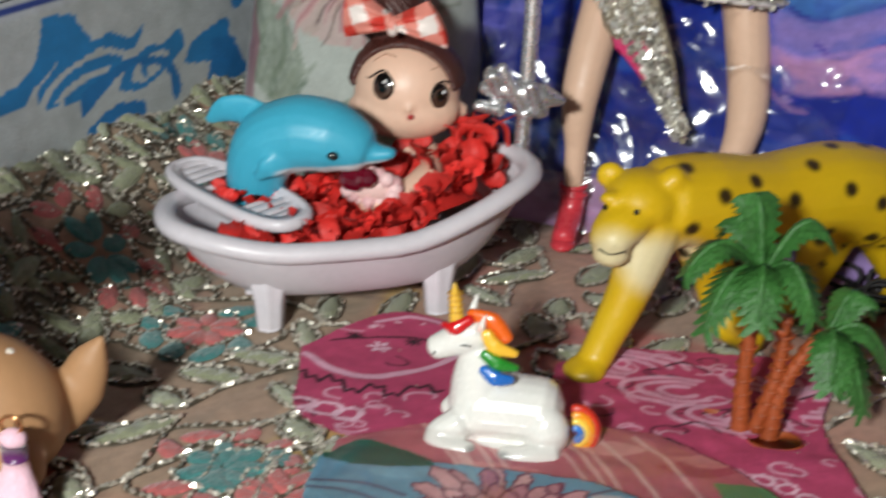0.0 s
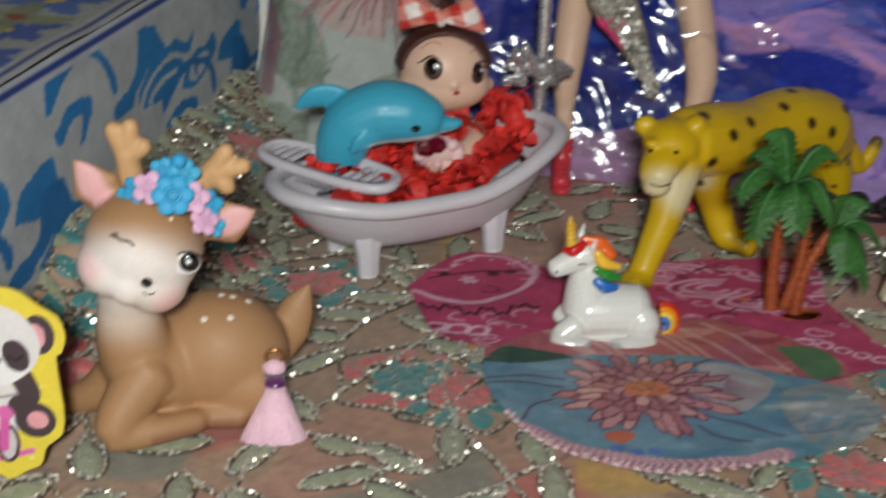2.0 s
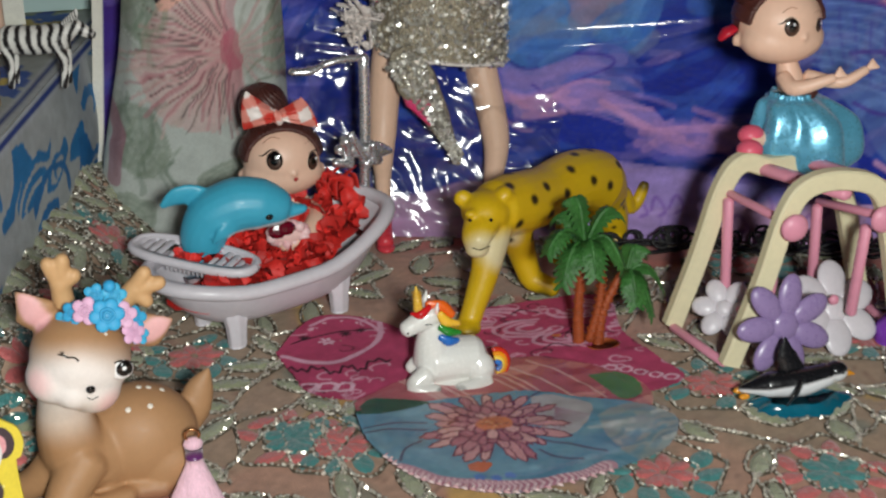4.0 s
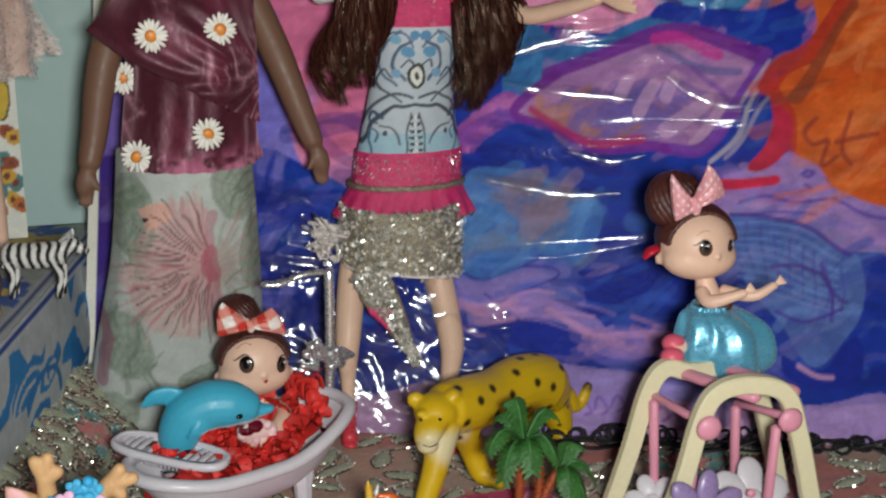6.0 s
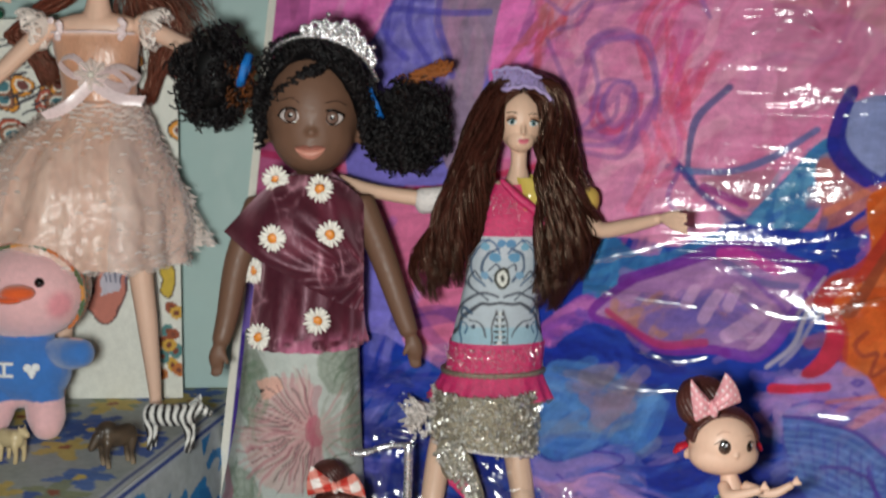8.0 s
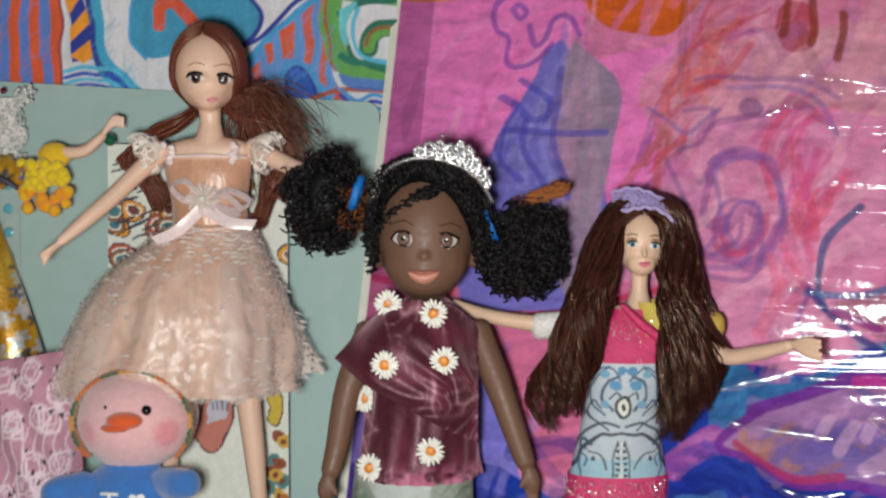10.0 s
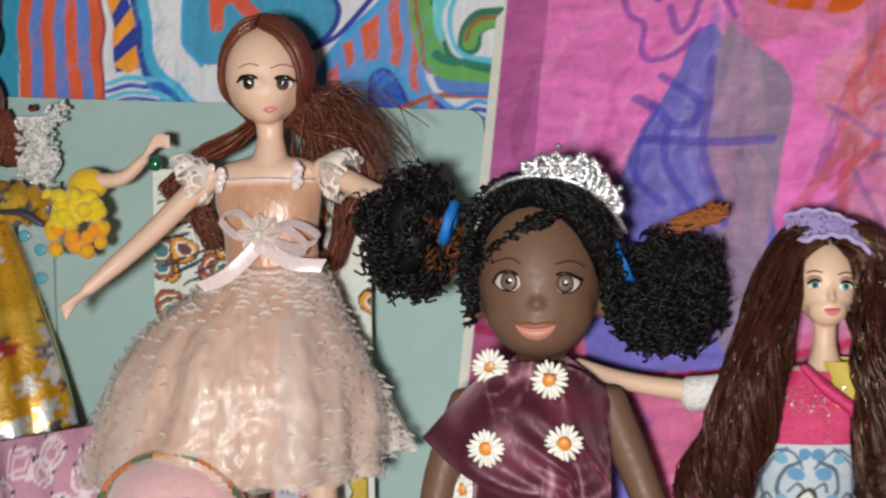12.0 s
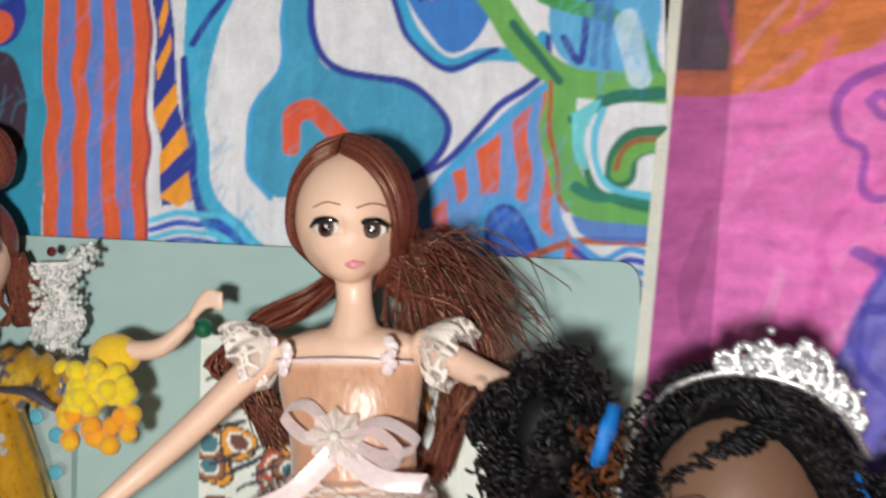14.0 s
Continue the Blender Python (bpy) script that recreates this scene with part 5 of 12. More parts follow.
def blend(base, *layers):
    """Colours of points: a base, then (weights, colour) laid on in turn."""
    c = np.tile(np.array(lin(*base)), (len(layers[0][0]), 1))
    for w, col in layers:
        w = np.clip(np.asarray(w, float), 0, 1)[:, None]
        c = c * (1 - w) + np.array(lin(*col)) * w
    return c


def front(c, r, x, z):
    """The point at x, z on the near side of an egg, with its outward normal."""
    u, w = (x - c[0]) / r[0], (z - c[2]) / r[2]
    y = c[1] - r[1] * math.sqrt(max(1 - u * u - w * w, 0.02))
    n = Vector((u / r[0], (y - c[1]) / r[1] ** 2, w / r[2])).normalized()
    return Vector((x, y, z)), n


def eye(s, c, r, x, z, size, white, black, iris=None, tall=1.25, rx=1.0, brow=None):
    """A painted eye on an egg-shaped head; material slots of white, iris and black."""
    p, n = front(c, r, x, z)
    if white is not None:
        s.disc(p, size * 1.0, n, white, thick=size * 0.16, rx=1.45, col=(236, 230, 226))
    if iris:
        s.disc(p + n * size * 0.10, size * 0.82, n, 0, thick=size * 0.2, col=iris, rx=1 / tall)
    s.disc(p + n * size * 0.2, size * (0.48 if iris else 0.9), n, black, thick=size * 0.2, rx=1 / tall)
    s.disc(p + n * size * 0.38 + Vector((size * 0.2, 0, size * 0.3)), size * 0.2, n, 0, thick=size * 0.12, col=(250, 250, 250))
    if brow:
        q = [front(c, r, x + dx * size, z + dz * size) for dx, dz in brow]
        s.tube([a + b * 0.0001 for a, b in q], size * 0.11, black, seg=5, per=3)


def skin_at(x, z, verts):
    """The point of a figure nearest to the viewer at x, z."""
    d = np.hypot(verts[:, 0] - x, verts[:, 2] - z)
    q = verts[d < max(0.0014, d.min() * 1.3)]
    return Vector((x, q[:, 1].min(), z))


# -- bathtub --
TUB = pose(0.0185, 0.021, 0, 0, 0, 26)


def tub_ring(k, th, inner):
    """k 0 at the foot of the bowl, 1 at the rim."""
    g = k ** 0.55
    L, W = 0.026 + 0.027 * g, 0.012 + 0.0155 * g
    z = 0.0085 + 0.0195 * k
    if inner:
        L, W, z = L - 0.0022, W - 0.0022, z + 0.0022 * (1 - k)
    c, s_ = np.cos(th), np.sin(th)
    e = 0.82
    x, y = L * np.sign(c) * np.abs(c) ** e, W * np.sign(s_) * np.abs(s_) ** e
    lift = k ** 2 * (0.0125 * ramp(x, 0.008, 0.056) + 0.004 * ramp(-x, 0.02, 0.055))
    return np.stack([x + 0.004 * lift / 0.0125 * (x > 0), y, z + lift], -1)


tub = thing("toy_bathtub", None, "white plastic doll bathtub on four legs filled with red paper", "bathtub", at=TUB)
th = np.linspace(0, 2 * np.pi, 56, endpoint=False)
s = Shape()
rows = [np.zeros((56, 3)) + (0, 0, 0.0085)] + [tub_ring(k, th, False) for k in np.linspace(0, 1, 14)] + [tub_ring(k, th, True) for k in np.linspace(1, 0, 14)] + [np.zeros((56, 3)) + (0, 0, 0.011)]
s.grid(np.array(rows), 0, loop_v=True)
part("bowl", s, M_WHITE, tub, "white plastic bowl")
s = Shape()
rim = tub_ring(1.0, np.linspace(0, 2 * np.pi, 57), False)
s.tube(rim + (0, 0, 0.0002), 0.0033, per=1, close=True, up=(0, 0, 1), flat=0.9, seg=14)
part("rim", s, M_WHITE, tub)
for fx, fy in ((-0.0255, -0.0135), (0.0255, -0.0135), (-0.0255, 0.0135), (0.0255, 0.0135)):
    s = Shape()
    o = 1 if fy > 0 else -1
    s.lathe([(fx, fy, 0.0, 0.0038, 0.0032), (fx, fy, 0.0012, 0.0040, 0.0034), (fx, fy, 0.009, 0.0045, 0.0038), (fx, fy - o * 0.0002, 0.016, 0.0060, 0.0042), (fx, fy - o * 0.001, 0.0235, 0.0078, 0.0040)], seg=36,
            wave=lambda a, k: 1 + (0.03 + 0.05 * k) * np.cos(a * 7))
    part("leg", s, M_WHITE, tub)

# -- bath tray across the tub --
tray = thing("bath_tray", None, "white slatted plastic bath tray resting across the tub", "tray", at=pose(-0.0125, 0.0135, 0.0355, 2, 4, -33))
a = np.linspace(0, 2 * np.pi, 41)
oval_ = np.stack([0.0275 * np.sign(np.cos(a)) * np.abs(np.cos(a)) ** 0.7, 0.0098 * np.sign(np.sin(a)) * np.abs(np.sin(a)) ** 0.7, np.zeros(41)], -1)
s = Shape()
s.tube(oval_, 0.0017, per=1, close=True, flat=1.2)
s.tube([(-0.009, -0.0092, -0.0008), (-0.009, 0.0092, -0.0008)], 0.0010, per=1)
s.tube([(0.009, -0.0092, -0.0008), (0.009, 0.0092, -0.0008)], 0.0010, per=1)
s.grid(np.stack([oval_ + (0, 0, 0.0012), oval_ * (0.86, 0.74, 1) + (0, 0, 0.0014), oval_ * (0.84, 0.70, 1) - (0, 0, 0.0006)], 0))
part("frame", s, M_WHITE, tray)
for x in (-0.0215, -0.0175, -0.0135, 0.0135, 0.0175, 0.0215):
    s = Shape()
    s.tube([(x, -0.008, 0.0004), (x, 0.008, 0.0004)], 0.0017, per=1, flat=0.4, up=(0, 0, 1))
    part("slat", s, M_WHITE, tray)
s = Shape()
s.grid(np.array([[(-0.009, -0.009, 0), (-0.009, 0.009, 0)], [(-0.008, -0.008, -0.0045), (-0.008, 0.008, -0.0045)], [(0.008, -0.008, -0.0045), (0.008, 0.008, -0.0045)], [(0.009, -0.009, 0), (0.009, 0.009, 0)]]))
for k in range(9):
    x = -0.008 + 0.002 * k
    s.tube([(x, -0.0092, 0), (x, -0.0082, -0.0045)], 0.0005, per=1, seg=6)
part("basket", s, M_WHITE, tray)


def petal(s, c, size, rs, mat=0):
    """A crumpled scrap of paper."""
    g = np.linspace(-1, 1, 5)
    x, y = np.meshgrid(g, g, indexing="ij")
    z = 0.5 * (rs.rand() - 0.3) * (x * x + y * y) + 0.20 * rs.randn(5, 5)
    w = size * (1 - 0.3 * np.abs(x * y))
    p = np.stack([x * w, y * w * 0.8, z * size], -1).reshape(-1, 3)
    R = np.array(Euler((rs.rand() * 2.2 - 1.1, rs.rand() * 2.2 - 1.1, rs.rand() * 6.28)).to_matrix())
    s.grid((p @ R.T + c).reshape(5, 5, 3), mat)


rs = np.random.RandomState(3)
s = Shape()
mr, mt = np.meshgrid(np.linspace(0, 1, 12), np.linspace(0, 2 * np.pi, 40, endpoint=False), indexing="ij")
mx, my = 0.0485 * mr * np.cos(mt) + 0.001, 0.0235 * mr * np.sin(mt)
mz = 0.0235 + 0.0150 * ramp(mx, 0.004, 0.032) * (1 - 0.75 * ramp(mx, 0.034, 0.046)) + 0.0035 * vnoise(mx * 320, my * 320, 4) - 0.003 * mr ** 3 - 0.003 * ramp(-mx, 0.015, 0.04)
s.grid(np.stack([mx, my, mz], -1), 0, loop_v=True)
for k in range(170):
    r, t = math.sqrt(rs.rand()), rs.rand() * 6.28
    x, y = 0.0475 * r * math.cos(t) + 0.002, 0.021 * r * math.sin(t)
    if (x < -0.03 and rs.rand() < 0.6) or (x > 0.037 and rs.rand() < 0.8):
        continue
    z = 0.0275 + 0.0165 * ramp(np.array(x), 0.006, 0.034) * (0.5 + 0.5 * rs.rand()) + 0.004 * rs.rand() + (0.004 if y > 0 else 0)
    petal(s, np.array((x, y, float(z))), 0.0040 + 0.0026 * rs.rand(), rs)
# longer curls at the high end
for k in range(12):
    x, y = 0.036 + 0.018 * rs.rand(), 0.006 + 0.012 * rs.rand()
    p0 = np.array((x, y, 0.042))
    s.tube([p0, p0 + (0.002 * rs.randn(), 0.002, 0.006), p0 + (0.007 * rs.randn(), 0.003, 0.009)], [0.0022, 0.0026, 0.0008], flat=0.22, per=4, seg=8)
petals = thing("paper_petals", s.data("paper_petals", [M_RED]), "crumpled red crepe paper petals filling the tub", "petals", kind="stuff", at=TUB)
s = Shape()
for k in range(26):
    petal(s, np.array((0.007 * (rs.rand() * 2 - 1), 0.006 * (rs.rand() * 2 - 1), -0.0015 + 0.003 * rs.rand())), 0.0022, rs)
thing("paper_petals", s.data("paper_petals", [M_RED]), "small red paper scraps heaped on the tray", "petals", kind="stuff", at=pose(-0.0125, 0.0135, 0.0355, 2, 4, -33))

# -- tub mixer tap --
tap = thing("toy_shower_tap", None, "chromed plastic shower tap standing at the end of the tub", "tap")
s = Shape()
s.tube([(0.0660, 0.056, 0.036), (0.0675, 0.058, 0.070), (0.0682, 0.060, 0.1005)], 0.0024, seg=12)
part("pole", s, M_CHROME, tap)
s = Shape()
s.tube([(0.0682, 0.060, 0.1000), (0.058, 0.0585, 0.1003), (0.050, 0.058, 0.0985)], 0.0019, seg=10, flat=0.8)
s.tube([(0.051, 0.058, 0.0988), (0.044, 0.058, 0.0965), (0.0365, 0.058, 0.0965)], [0.0016, 0.0034, 0.0026], seg=10, flat=0.6, up=(0, 0, 1))
part("spout", s, M_CHROME, tap)
s = Shape()
s.tube([(0.054, 0.054, 0.0612), (0.060, 0.055, 0.0608), (0.072, 0.056, 0.0590), (0.0788, 0.057, 0.0575)], [0.0022, 0.0040, 0.0040, 0.0012], seg=12)
s.tube([(0.0575, 0.050, 0.0670), (0.0590, 0.056, 0.0560)], [0.0030, 0.0026], seg=8)
s.tube([(0.0600, 0.051, 0.0690), (0.0660, 0.054, 0.0560)], [0.0016, 0.0026], seg=8)
s.tube([(0.0690, 0.050, 0.0640), (0.0720, 0.056, 0.0540)], [0.0020, 0.0028], seg=8)
s.tube([(0.0525, 0.052, 0.0560), (0.0600, 0.054, 0.0545)], [0.0018, 0.0026], seg=8)
part("mixer_handle", s, M_CHROME, tap)
s = Shape()
s.ball((0.0672, 0.056, 0.0535), (0.0034, 0.0034, 0.0026))
part("collar", s, M_CHROME, tap)

# -- blue dolphin --
s = Shape()
s.tube([(-0.0070, 0.022, 0.026), (-0.0082, 0.020, 0.039), (-0.0035, 0.0185, 0.0495), (0.0065, 0.018, 0.0540), (0.0165, 0.0175, 0.0535), (0.0245, 0.017, 0.0512)], [0.0076, 0.0094, 0.0108, 0.0114, 0.0106, 0.0076], seg=20)
s.tube([(0.0225, 0.017, 0.0500), (0.0295, 0.0165, 0.0500), (0.0340, 0.016, 0.0505)], [0.0056, 0.0036, 0.0022], seg=14, flat=0.8, up=(0, 0, 1))
s.tube([(-0.0030, 0.020, 0.0560), (-0.0110, 0.021, 0.0590), (-0.0175, 0.021, 0.0585), (-0.0235, 0.022, 0.0545)], [0.0052, 0.0050, 0.0046, 0.0016], flat=0.40, seg=14, up=(0, 1, 0.35))
s.tube([(0.0040, 0.0095, 0.0485), (-0.0005, 0.0075, 0.0460), (-0.0045, 0.0080, 0.0420)], [0.0040, 0.0036, 0.0010], flat=0.4, seg=12, up=(0, 1, 0.3))
dolphin = fuse(s, 0.0007, 6, lambda P: blend((66, 170, 200), (ramp(-(P[:, 2] - 0.0465 - 0.11 * (P[:, 0] - 0.006)), 0.0, 0.0014) * ramp(P[:, 0], 0.0, 0.004), (226, 232, 236))))
p = Vector((0.0185, 0.0078, 0.0512))
dolphin.disc(p, 0.0013, (0.1, -1, 0.1), 1, thick=0.0006, rx=1.3)
thing("toy_dolphin", dolphin.data("toy_dolphin", [M_TOY, M_BLACK]), "glossy light blue vinyl dolphin leaning in the tub", "toy dolphin")


# -- the big-headed small dolls --
def small_doll_head(s, c, r, eyes, bun, bun_r, turn=0.0):
    """Slots: 0 painted, 1 hair, 2 black, 3 skin."""
    h = Shape()
    h.ball(c, r, seg=28, rings=20)
    h.ball((c[0], c[1] - r[1] * 0.22, c[2] - r[2] * 0.36), (r[0] * 1.04, r[1] * 0.76, r[2] * 0.62), seg=22, rings=14)
    h.ball((c[0] + r[0] * 0.22, c[1] - r[1] * 0.98, c[2] - r[2] * 0.18), (r[0] * 0.07, r[1] * 0.09, r[2] * 0.07))
    for o in (-1, 1):
        h.ball((c[0] + o * r[0] * 1.02, c[1] + r[1] * 0.05, c[2] - r[2] * 0.42), (r[0] * 0.13, r[1] * 0.12, r[2] * 0.17))
    skin = fuse(h, 0.0009, 5)
    skin.m = [3] * len(skin.f)
    s.join(skin)
    # hair: a cap over crown and back, with combed locks
    g = Shape()
    rs_ = np.random.RandomState(4)
    for k in range(46):
        a0 = radians(-80 + 160 * k / 45)
        line_ = []
        for q in np.linspace(0, 1, 6):
            el = radians(58 + 90 * q)
            d = Vector((math.sin(a0) * 1.02, -math.cos(el) * 0.95, math.sin(el) * math.cos(a0) * 1.03))
            d.normalize()
            line_.append((c[0] + d.x * r[0] * 1.04, c[1] + d.y * r[1] * 1.04 + 0.0012, c[2] + max(d.z, -0.2) * r[2] * 1.05))
        g.tube(line_, 0.0013 * (0.9 + 0.3 * rs_.rand()), 1, seg=6, per=3)
    g.ball((c[0], c[1] + r[1] * 0.28, c[2] + r[2] * 0.06), (r[0] * 1.03, r[1] * 0.95, r[2] * 1.0), 1, seg=24, rings=16)
    for k in range(22):
        t = 6.28 * k / 22
        b = Vector(bun)
        g.tube([b + Vector((math.cos(t + q * 1.2) * bun_r * math.sin(q * 1.5 + 0.15), math.sin(t + q * 1.2) * bun_r * math.sin(q * 1.5 + 0.15), bun_r * math.cos(q * 1.7))) for q in np.linspace(0, 1.7, 5)], bun_r * 0.2, 1, seg=6, per=3)
    g.ball(bun, bun_r * 0.93, 1)
    s.join(g)
    for x, z, sz in eyes:
        p, n = front(c, r, x, z)
        s.disc(p, sz * 1.02, n, 2, thick=sz * 0.16, rx=0.86)
        s.disc(p + n * sz * 0.12 + Vector((0, 0, -sz * 0.16)), sz * 0.78, n, 0, thick=sz * 0.08, rx=0.9, col=(74, 50, 38))
        s.disc(p + n * sz * 0.16 + Vector((0, 0, -sz * 0.02)), sz * 0.50, n, 2, thick=sz * 0.08, rx=0.9)
        s.disc(p + n * sz * 0.22 + Vector((sz * 0.22, 0, sz * 0.36)), sz * 0.15, n, 0, thick=sz * 0.1, col=(250, 250, 250))
        o = -1 if x < c[0] + 0.3 * r[0] else 1
        lash = [front(c, r, x + o * sz * dx, z + sz * dz) for dx, dz in ((-0.45, 0.90), (0.15, 1.06), (0.75, 0.72), (1.15, 0.42), (1.50, 0.42))]
        s.tube([a + b * 0.0001 for a, b in lash], [sz * 0.03, sz * 0.09, sz * 0.11, sz * 0.08, sz * 0.02], 2, seg=5, per=3)
        brow = [front(c, r, x + sz * dx, z + sz * dz) for dx, dz in ((-0.75 * o, 2.0), (0.1 * o, 2.1), (1.0 * o, 1.55))]
        s.tube([a for a, b in brow], sz * 0.05, 0, (176, 126, 102), seg=5, per=3)
    return s


def bow(s, knot, loops, y, cloth, mat=0):
    """Two stuffed loops that fan out from a knot; loops: the upper and lower corner of each outer edge."""
    k = np.array(knot, float)
    for top, low in loops:
        t_, b_ = np.array(top, float), np.array(low, float)
        u, v = np.meshgrid(np.linspace(0, 1, 26), np.linspace(-1, 1, 25), indexing="ij")
        edge = (t_ + b_)[None, None] / 2 + (t_ - b_)[None, None] / 2 * v[..., None]
        side = k + (t_ - b_) / 2 * 0.22 * v[..., None]
        grow = u ** 0.85
        p = side * (1 - grow[..., None]) + edge * grow[..., None]
        p = p - ((edge - k) * (0.10 * (v * v) * u)[..., None])
        puff = 0.0036 * np.sin(np.clip(u * 0.9 + 0.05, 0, 1) * np.pi) ** 0.8 * (1 - v ** 4) + 0.0007 * np.cos(v * 9 + u * 3) * (1 - u) + 0.0004
        for o in (-1, 1):
            s.grid(np.stack([p[..., 0], y + o * puff, p[..., 1]], -1)[:: -o], mat, cloth(p[..., 0], p[..., 1])[:: -o])
    g = Shape()
    w_ = np.linalg.norm(np.array(loops[0][0]) - np.array(loops[0][1]))
    for i in range(3):
        g.ball((k[0] + 0.0008 * (i - 1), y - 0.0014, k[1] + 0.0006 * math.cos(i * 2)), (0.0016, 0.0026, 0.17 * w_), seg=12, rings=8)
    v_ = np.vstack(g.v)
    s.add(v_, g.f, mat, cloth(v_[:, 0], v_[:, 2]))


def gingham(x, z):
    n_ = (np.sin(x * 620 + z * 220) > 0.15).astype(float) + (np.sin(z * 620 - x * 220) > 0.15)
    return np.where((n_ == 0)[..., None], np.array(lin(238, 226, 220)), np.where((n_ == 1)[..., None], np.array(lin(226, 140, 126)), np.array(lin(206, 62, 52))))


def dotted(x, z):
    return np.where((np.sin(x * 1500) * np.sin(z * 1500) > 0.62)[..., None], np.array(lin(244, 226, 228)), np.array(lin(226, 156, 164)))


s = Shape()
small_doll_head(s, (0.0298, 0.056, 0.0592), (0.0168, 0.0150, 0.0160), [(*[(0.0254, 0.0629)][0], 0.0041), (*[(0.0421, 0.0599)][0], 0.0039)], (0.0240, 0.062, 0.0805), 0.0092)
MO = [(0.0338, 0.0541)][0]
p, n = front((0.0298, 0.056, 0.0592), (0.0168, 0.0150, 0.0160), *MO)
s.disc(p + n * 0.0009, 0.0011, n, 0, (176, 60, 60), thick=0.0004)
for q, r_ in (((0.0335, 0.052, 0.036), (0.0085, 0.007, 0.0095)),):
    s.ball(q, r_, 3)
s.tube([(0.0405, 0.044, 0.0395), (0.0405, 0.032, 0.0375), (0.0330, 0.023, 0.0335), (0.0245, 0.020, 0.0330)], [0.0035, 0.0046, 0.0042, 0.0026], 3, seg=12)
for k in range(16):
    s.ball((0.0270 + 0.0070 * math.cos(k * 0.42), 0.0200 + 0.001 * math.sin(k * 2.1), 0.0380 + 0.0042 * math.sin(k * 0.42)), (0.0026, 0.0022, 0.0024), 0, ((236, 200, 200), (226, 180, 182))[k % 2], seg=9, rings=6)
s.ball((0.0270, 0.0205, 0.0380), (0.0075, 0.0030, 0.0048), 0, (232, 196, 190))
bow(s, (0.0278, 0.0818), [((0.0142, 0.0950), (0.0118, 0.0765)), ((0.0395, 0.0900), (0.0465, 0.0745))], 0.0440, gingham)
bath_doll = thing("bathing_doll", s.data("bathing_doll", [M_TOY, M_HAIR, M_BLACK, M_SKIN]), "big-eyed vinyl doll with dark bun and red bow in tub", "doll")
s = Shape()
s.ball((0.0222, 0.0158, 0.0415), (0.0042, 0.0020, 0.0036), seg=9, rings=5)
s.ball((0.0262, 0.0155, 0.0425), (0.0036, 0.0020, 0.0032), seg=8, rings=5)
thing("gem_pendant", s.data("gem_pendant", [M_GEM], False), "dark red heart-shaped plastic gem among the petals", "gem")

# -- fawn --
hc = (-0.0548, -0.1155, 0.0590)
TILT = radians(24)


def on_head(x, y, z):
    """A point of the tilted head from its own axes: x to its side, y to the back, z to the crown."""
    return (hc[0] + x * math.cos(TILT) + z * math.sin(TILT), hc[1] + y, hc[2] - x * math.sin(TILT) + z * math.cos(TILT))


s = Shape()
s.ball(on_head(0, 0, 0.0022), (0.0156, 0.0150, 0.0142), rot=(0, 24, 0), seg=28, rings=18)
for o in (-1, 1):
    s.ball(on_head(o * 0.0054, -0.0046, -0.0046), (0.0094, 0.0092, 0.0084), rot=(0, 24, 0), seg=20, rings=14)
s.ball(on_head(0.0005, -0.0100, -0.0058), (0.0062, 0.0056, 0.0050), rot=(0, 24, 0), seg=18, rings=12)
s.tube([on_head(-0.001, 0.005, -0.006), (-0.0615, -0.106, 0.0400), (-0.0612, -0.104, 0.0260), (-0.0575, -0.100, 0.0150)], [0.0088, 0.0084, 0.0108, 0.0140], seg=20)
s.ball((-0.0400, -0.0925, 0.0172), (0.0205, 0.0165, 0.0186), seg=28, rings=18)
s.ball((-0.0540, -0.0975, 0.0155), (0.0130, 0.0145, 0.0150), seg=22, rings=14)
s.ball((-0.0330, -0.0905, 0.0150), (0.0128, 0.0145, 0.0152), seg=22, rings=14)
s.ball((-0.0312, -0.1020, 0.0098), (0.0112, 0.0066, 0.0096), rot=(0, 18, 0), seg=20, rings=14)
s.tube([(-0.0655, -0.1020, 0.0170), (-0.0735, -0.1010, 0.0095), (-0.0830, -0.0985, 0.0046)], [0.0074, 0.0058, 0.0042], seg=14)
s.tube([(-0.0570, -0.1085, 0.0200), (-0.0640, -0.1150, 0.0110), (-0.0668, -0.1185, 0.0056)], [0.0085, 0.0068, 0.0054], seg=14)
s.tube([(-0.0668, -0.1180, 0.0048), (-0.0560, -0.1150, 0.0044), (-0.0440, -0.1095, 0.0042)], [0.0050, 0.0044, 0.0036], seg=14)
s.tube([(-0.0440, -0.1060, 0.0038), (-0.0320, -0.1065, 0.0036)], [0.0040, 0.0034], seg=12, per=3)
s.tube([(-0.0250, -0.0830, 0.0110), (-0.0205, -0.0815, 0.0190), (-0.0172, -0.0805, 0.0265), (-0.0138, -0.0800, 0.0330)], [0.0050, 0.0066, 0.0050, 0.0008], seg=14, flat=0.75, up=(0, 1, 0))
EARS = (((-0.0630, 0.0705), (-0.0660, 0.0760), (-0.0705, 0.0838)), ((-0.0400, 0.0645), (-0.0325, 0.0660), (-0.0246, 0.0692)))
for base_, mid_, tip in EARS:
    s.tube([(q[0], y, q[1]) for q, y in zip((base_, mid_, tip), (-0.1105, -0.1120, -0.1130))], [0.0050, 0.0074, 0.0009], seg=16, flat=0.40, up=(0.1, 1, 0.2))


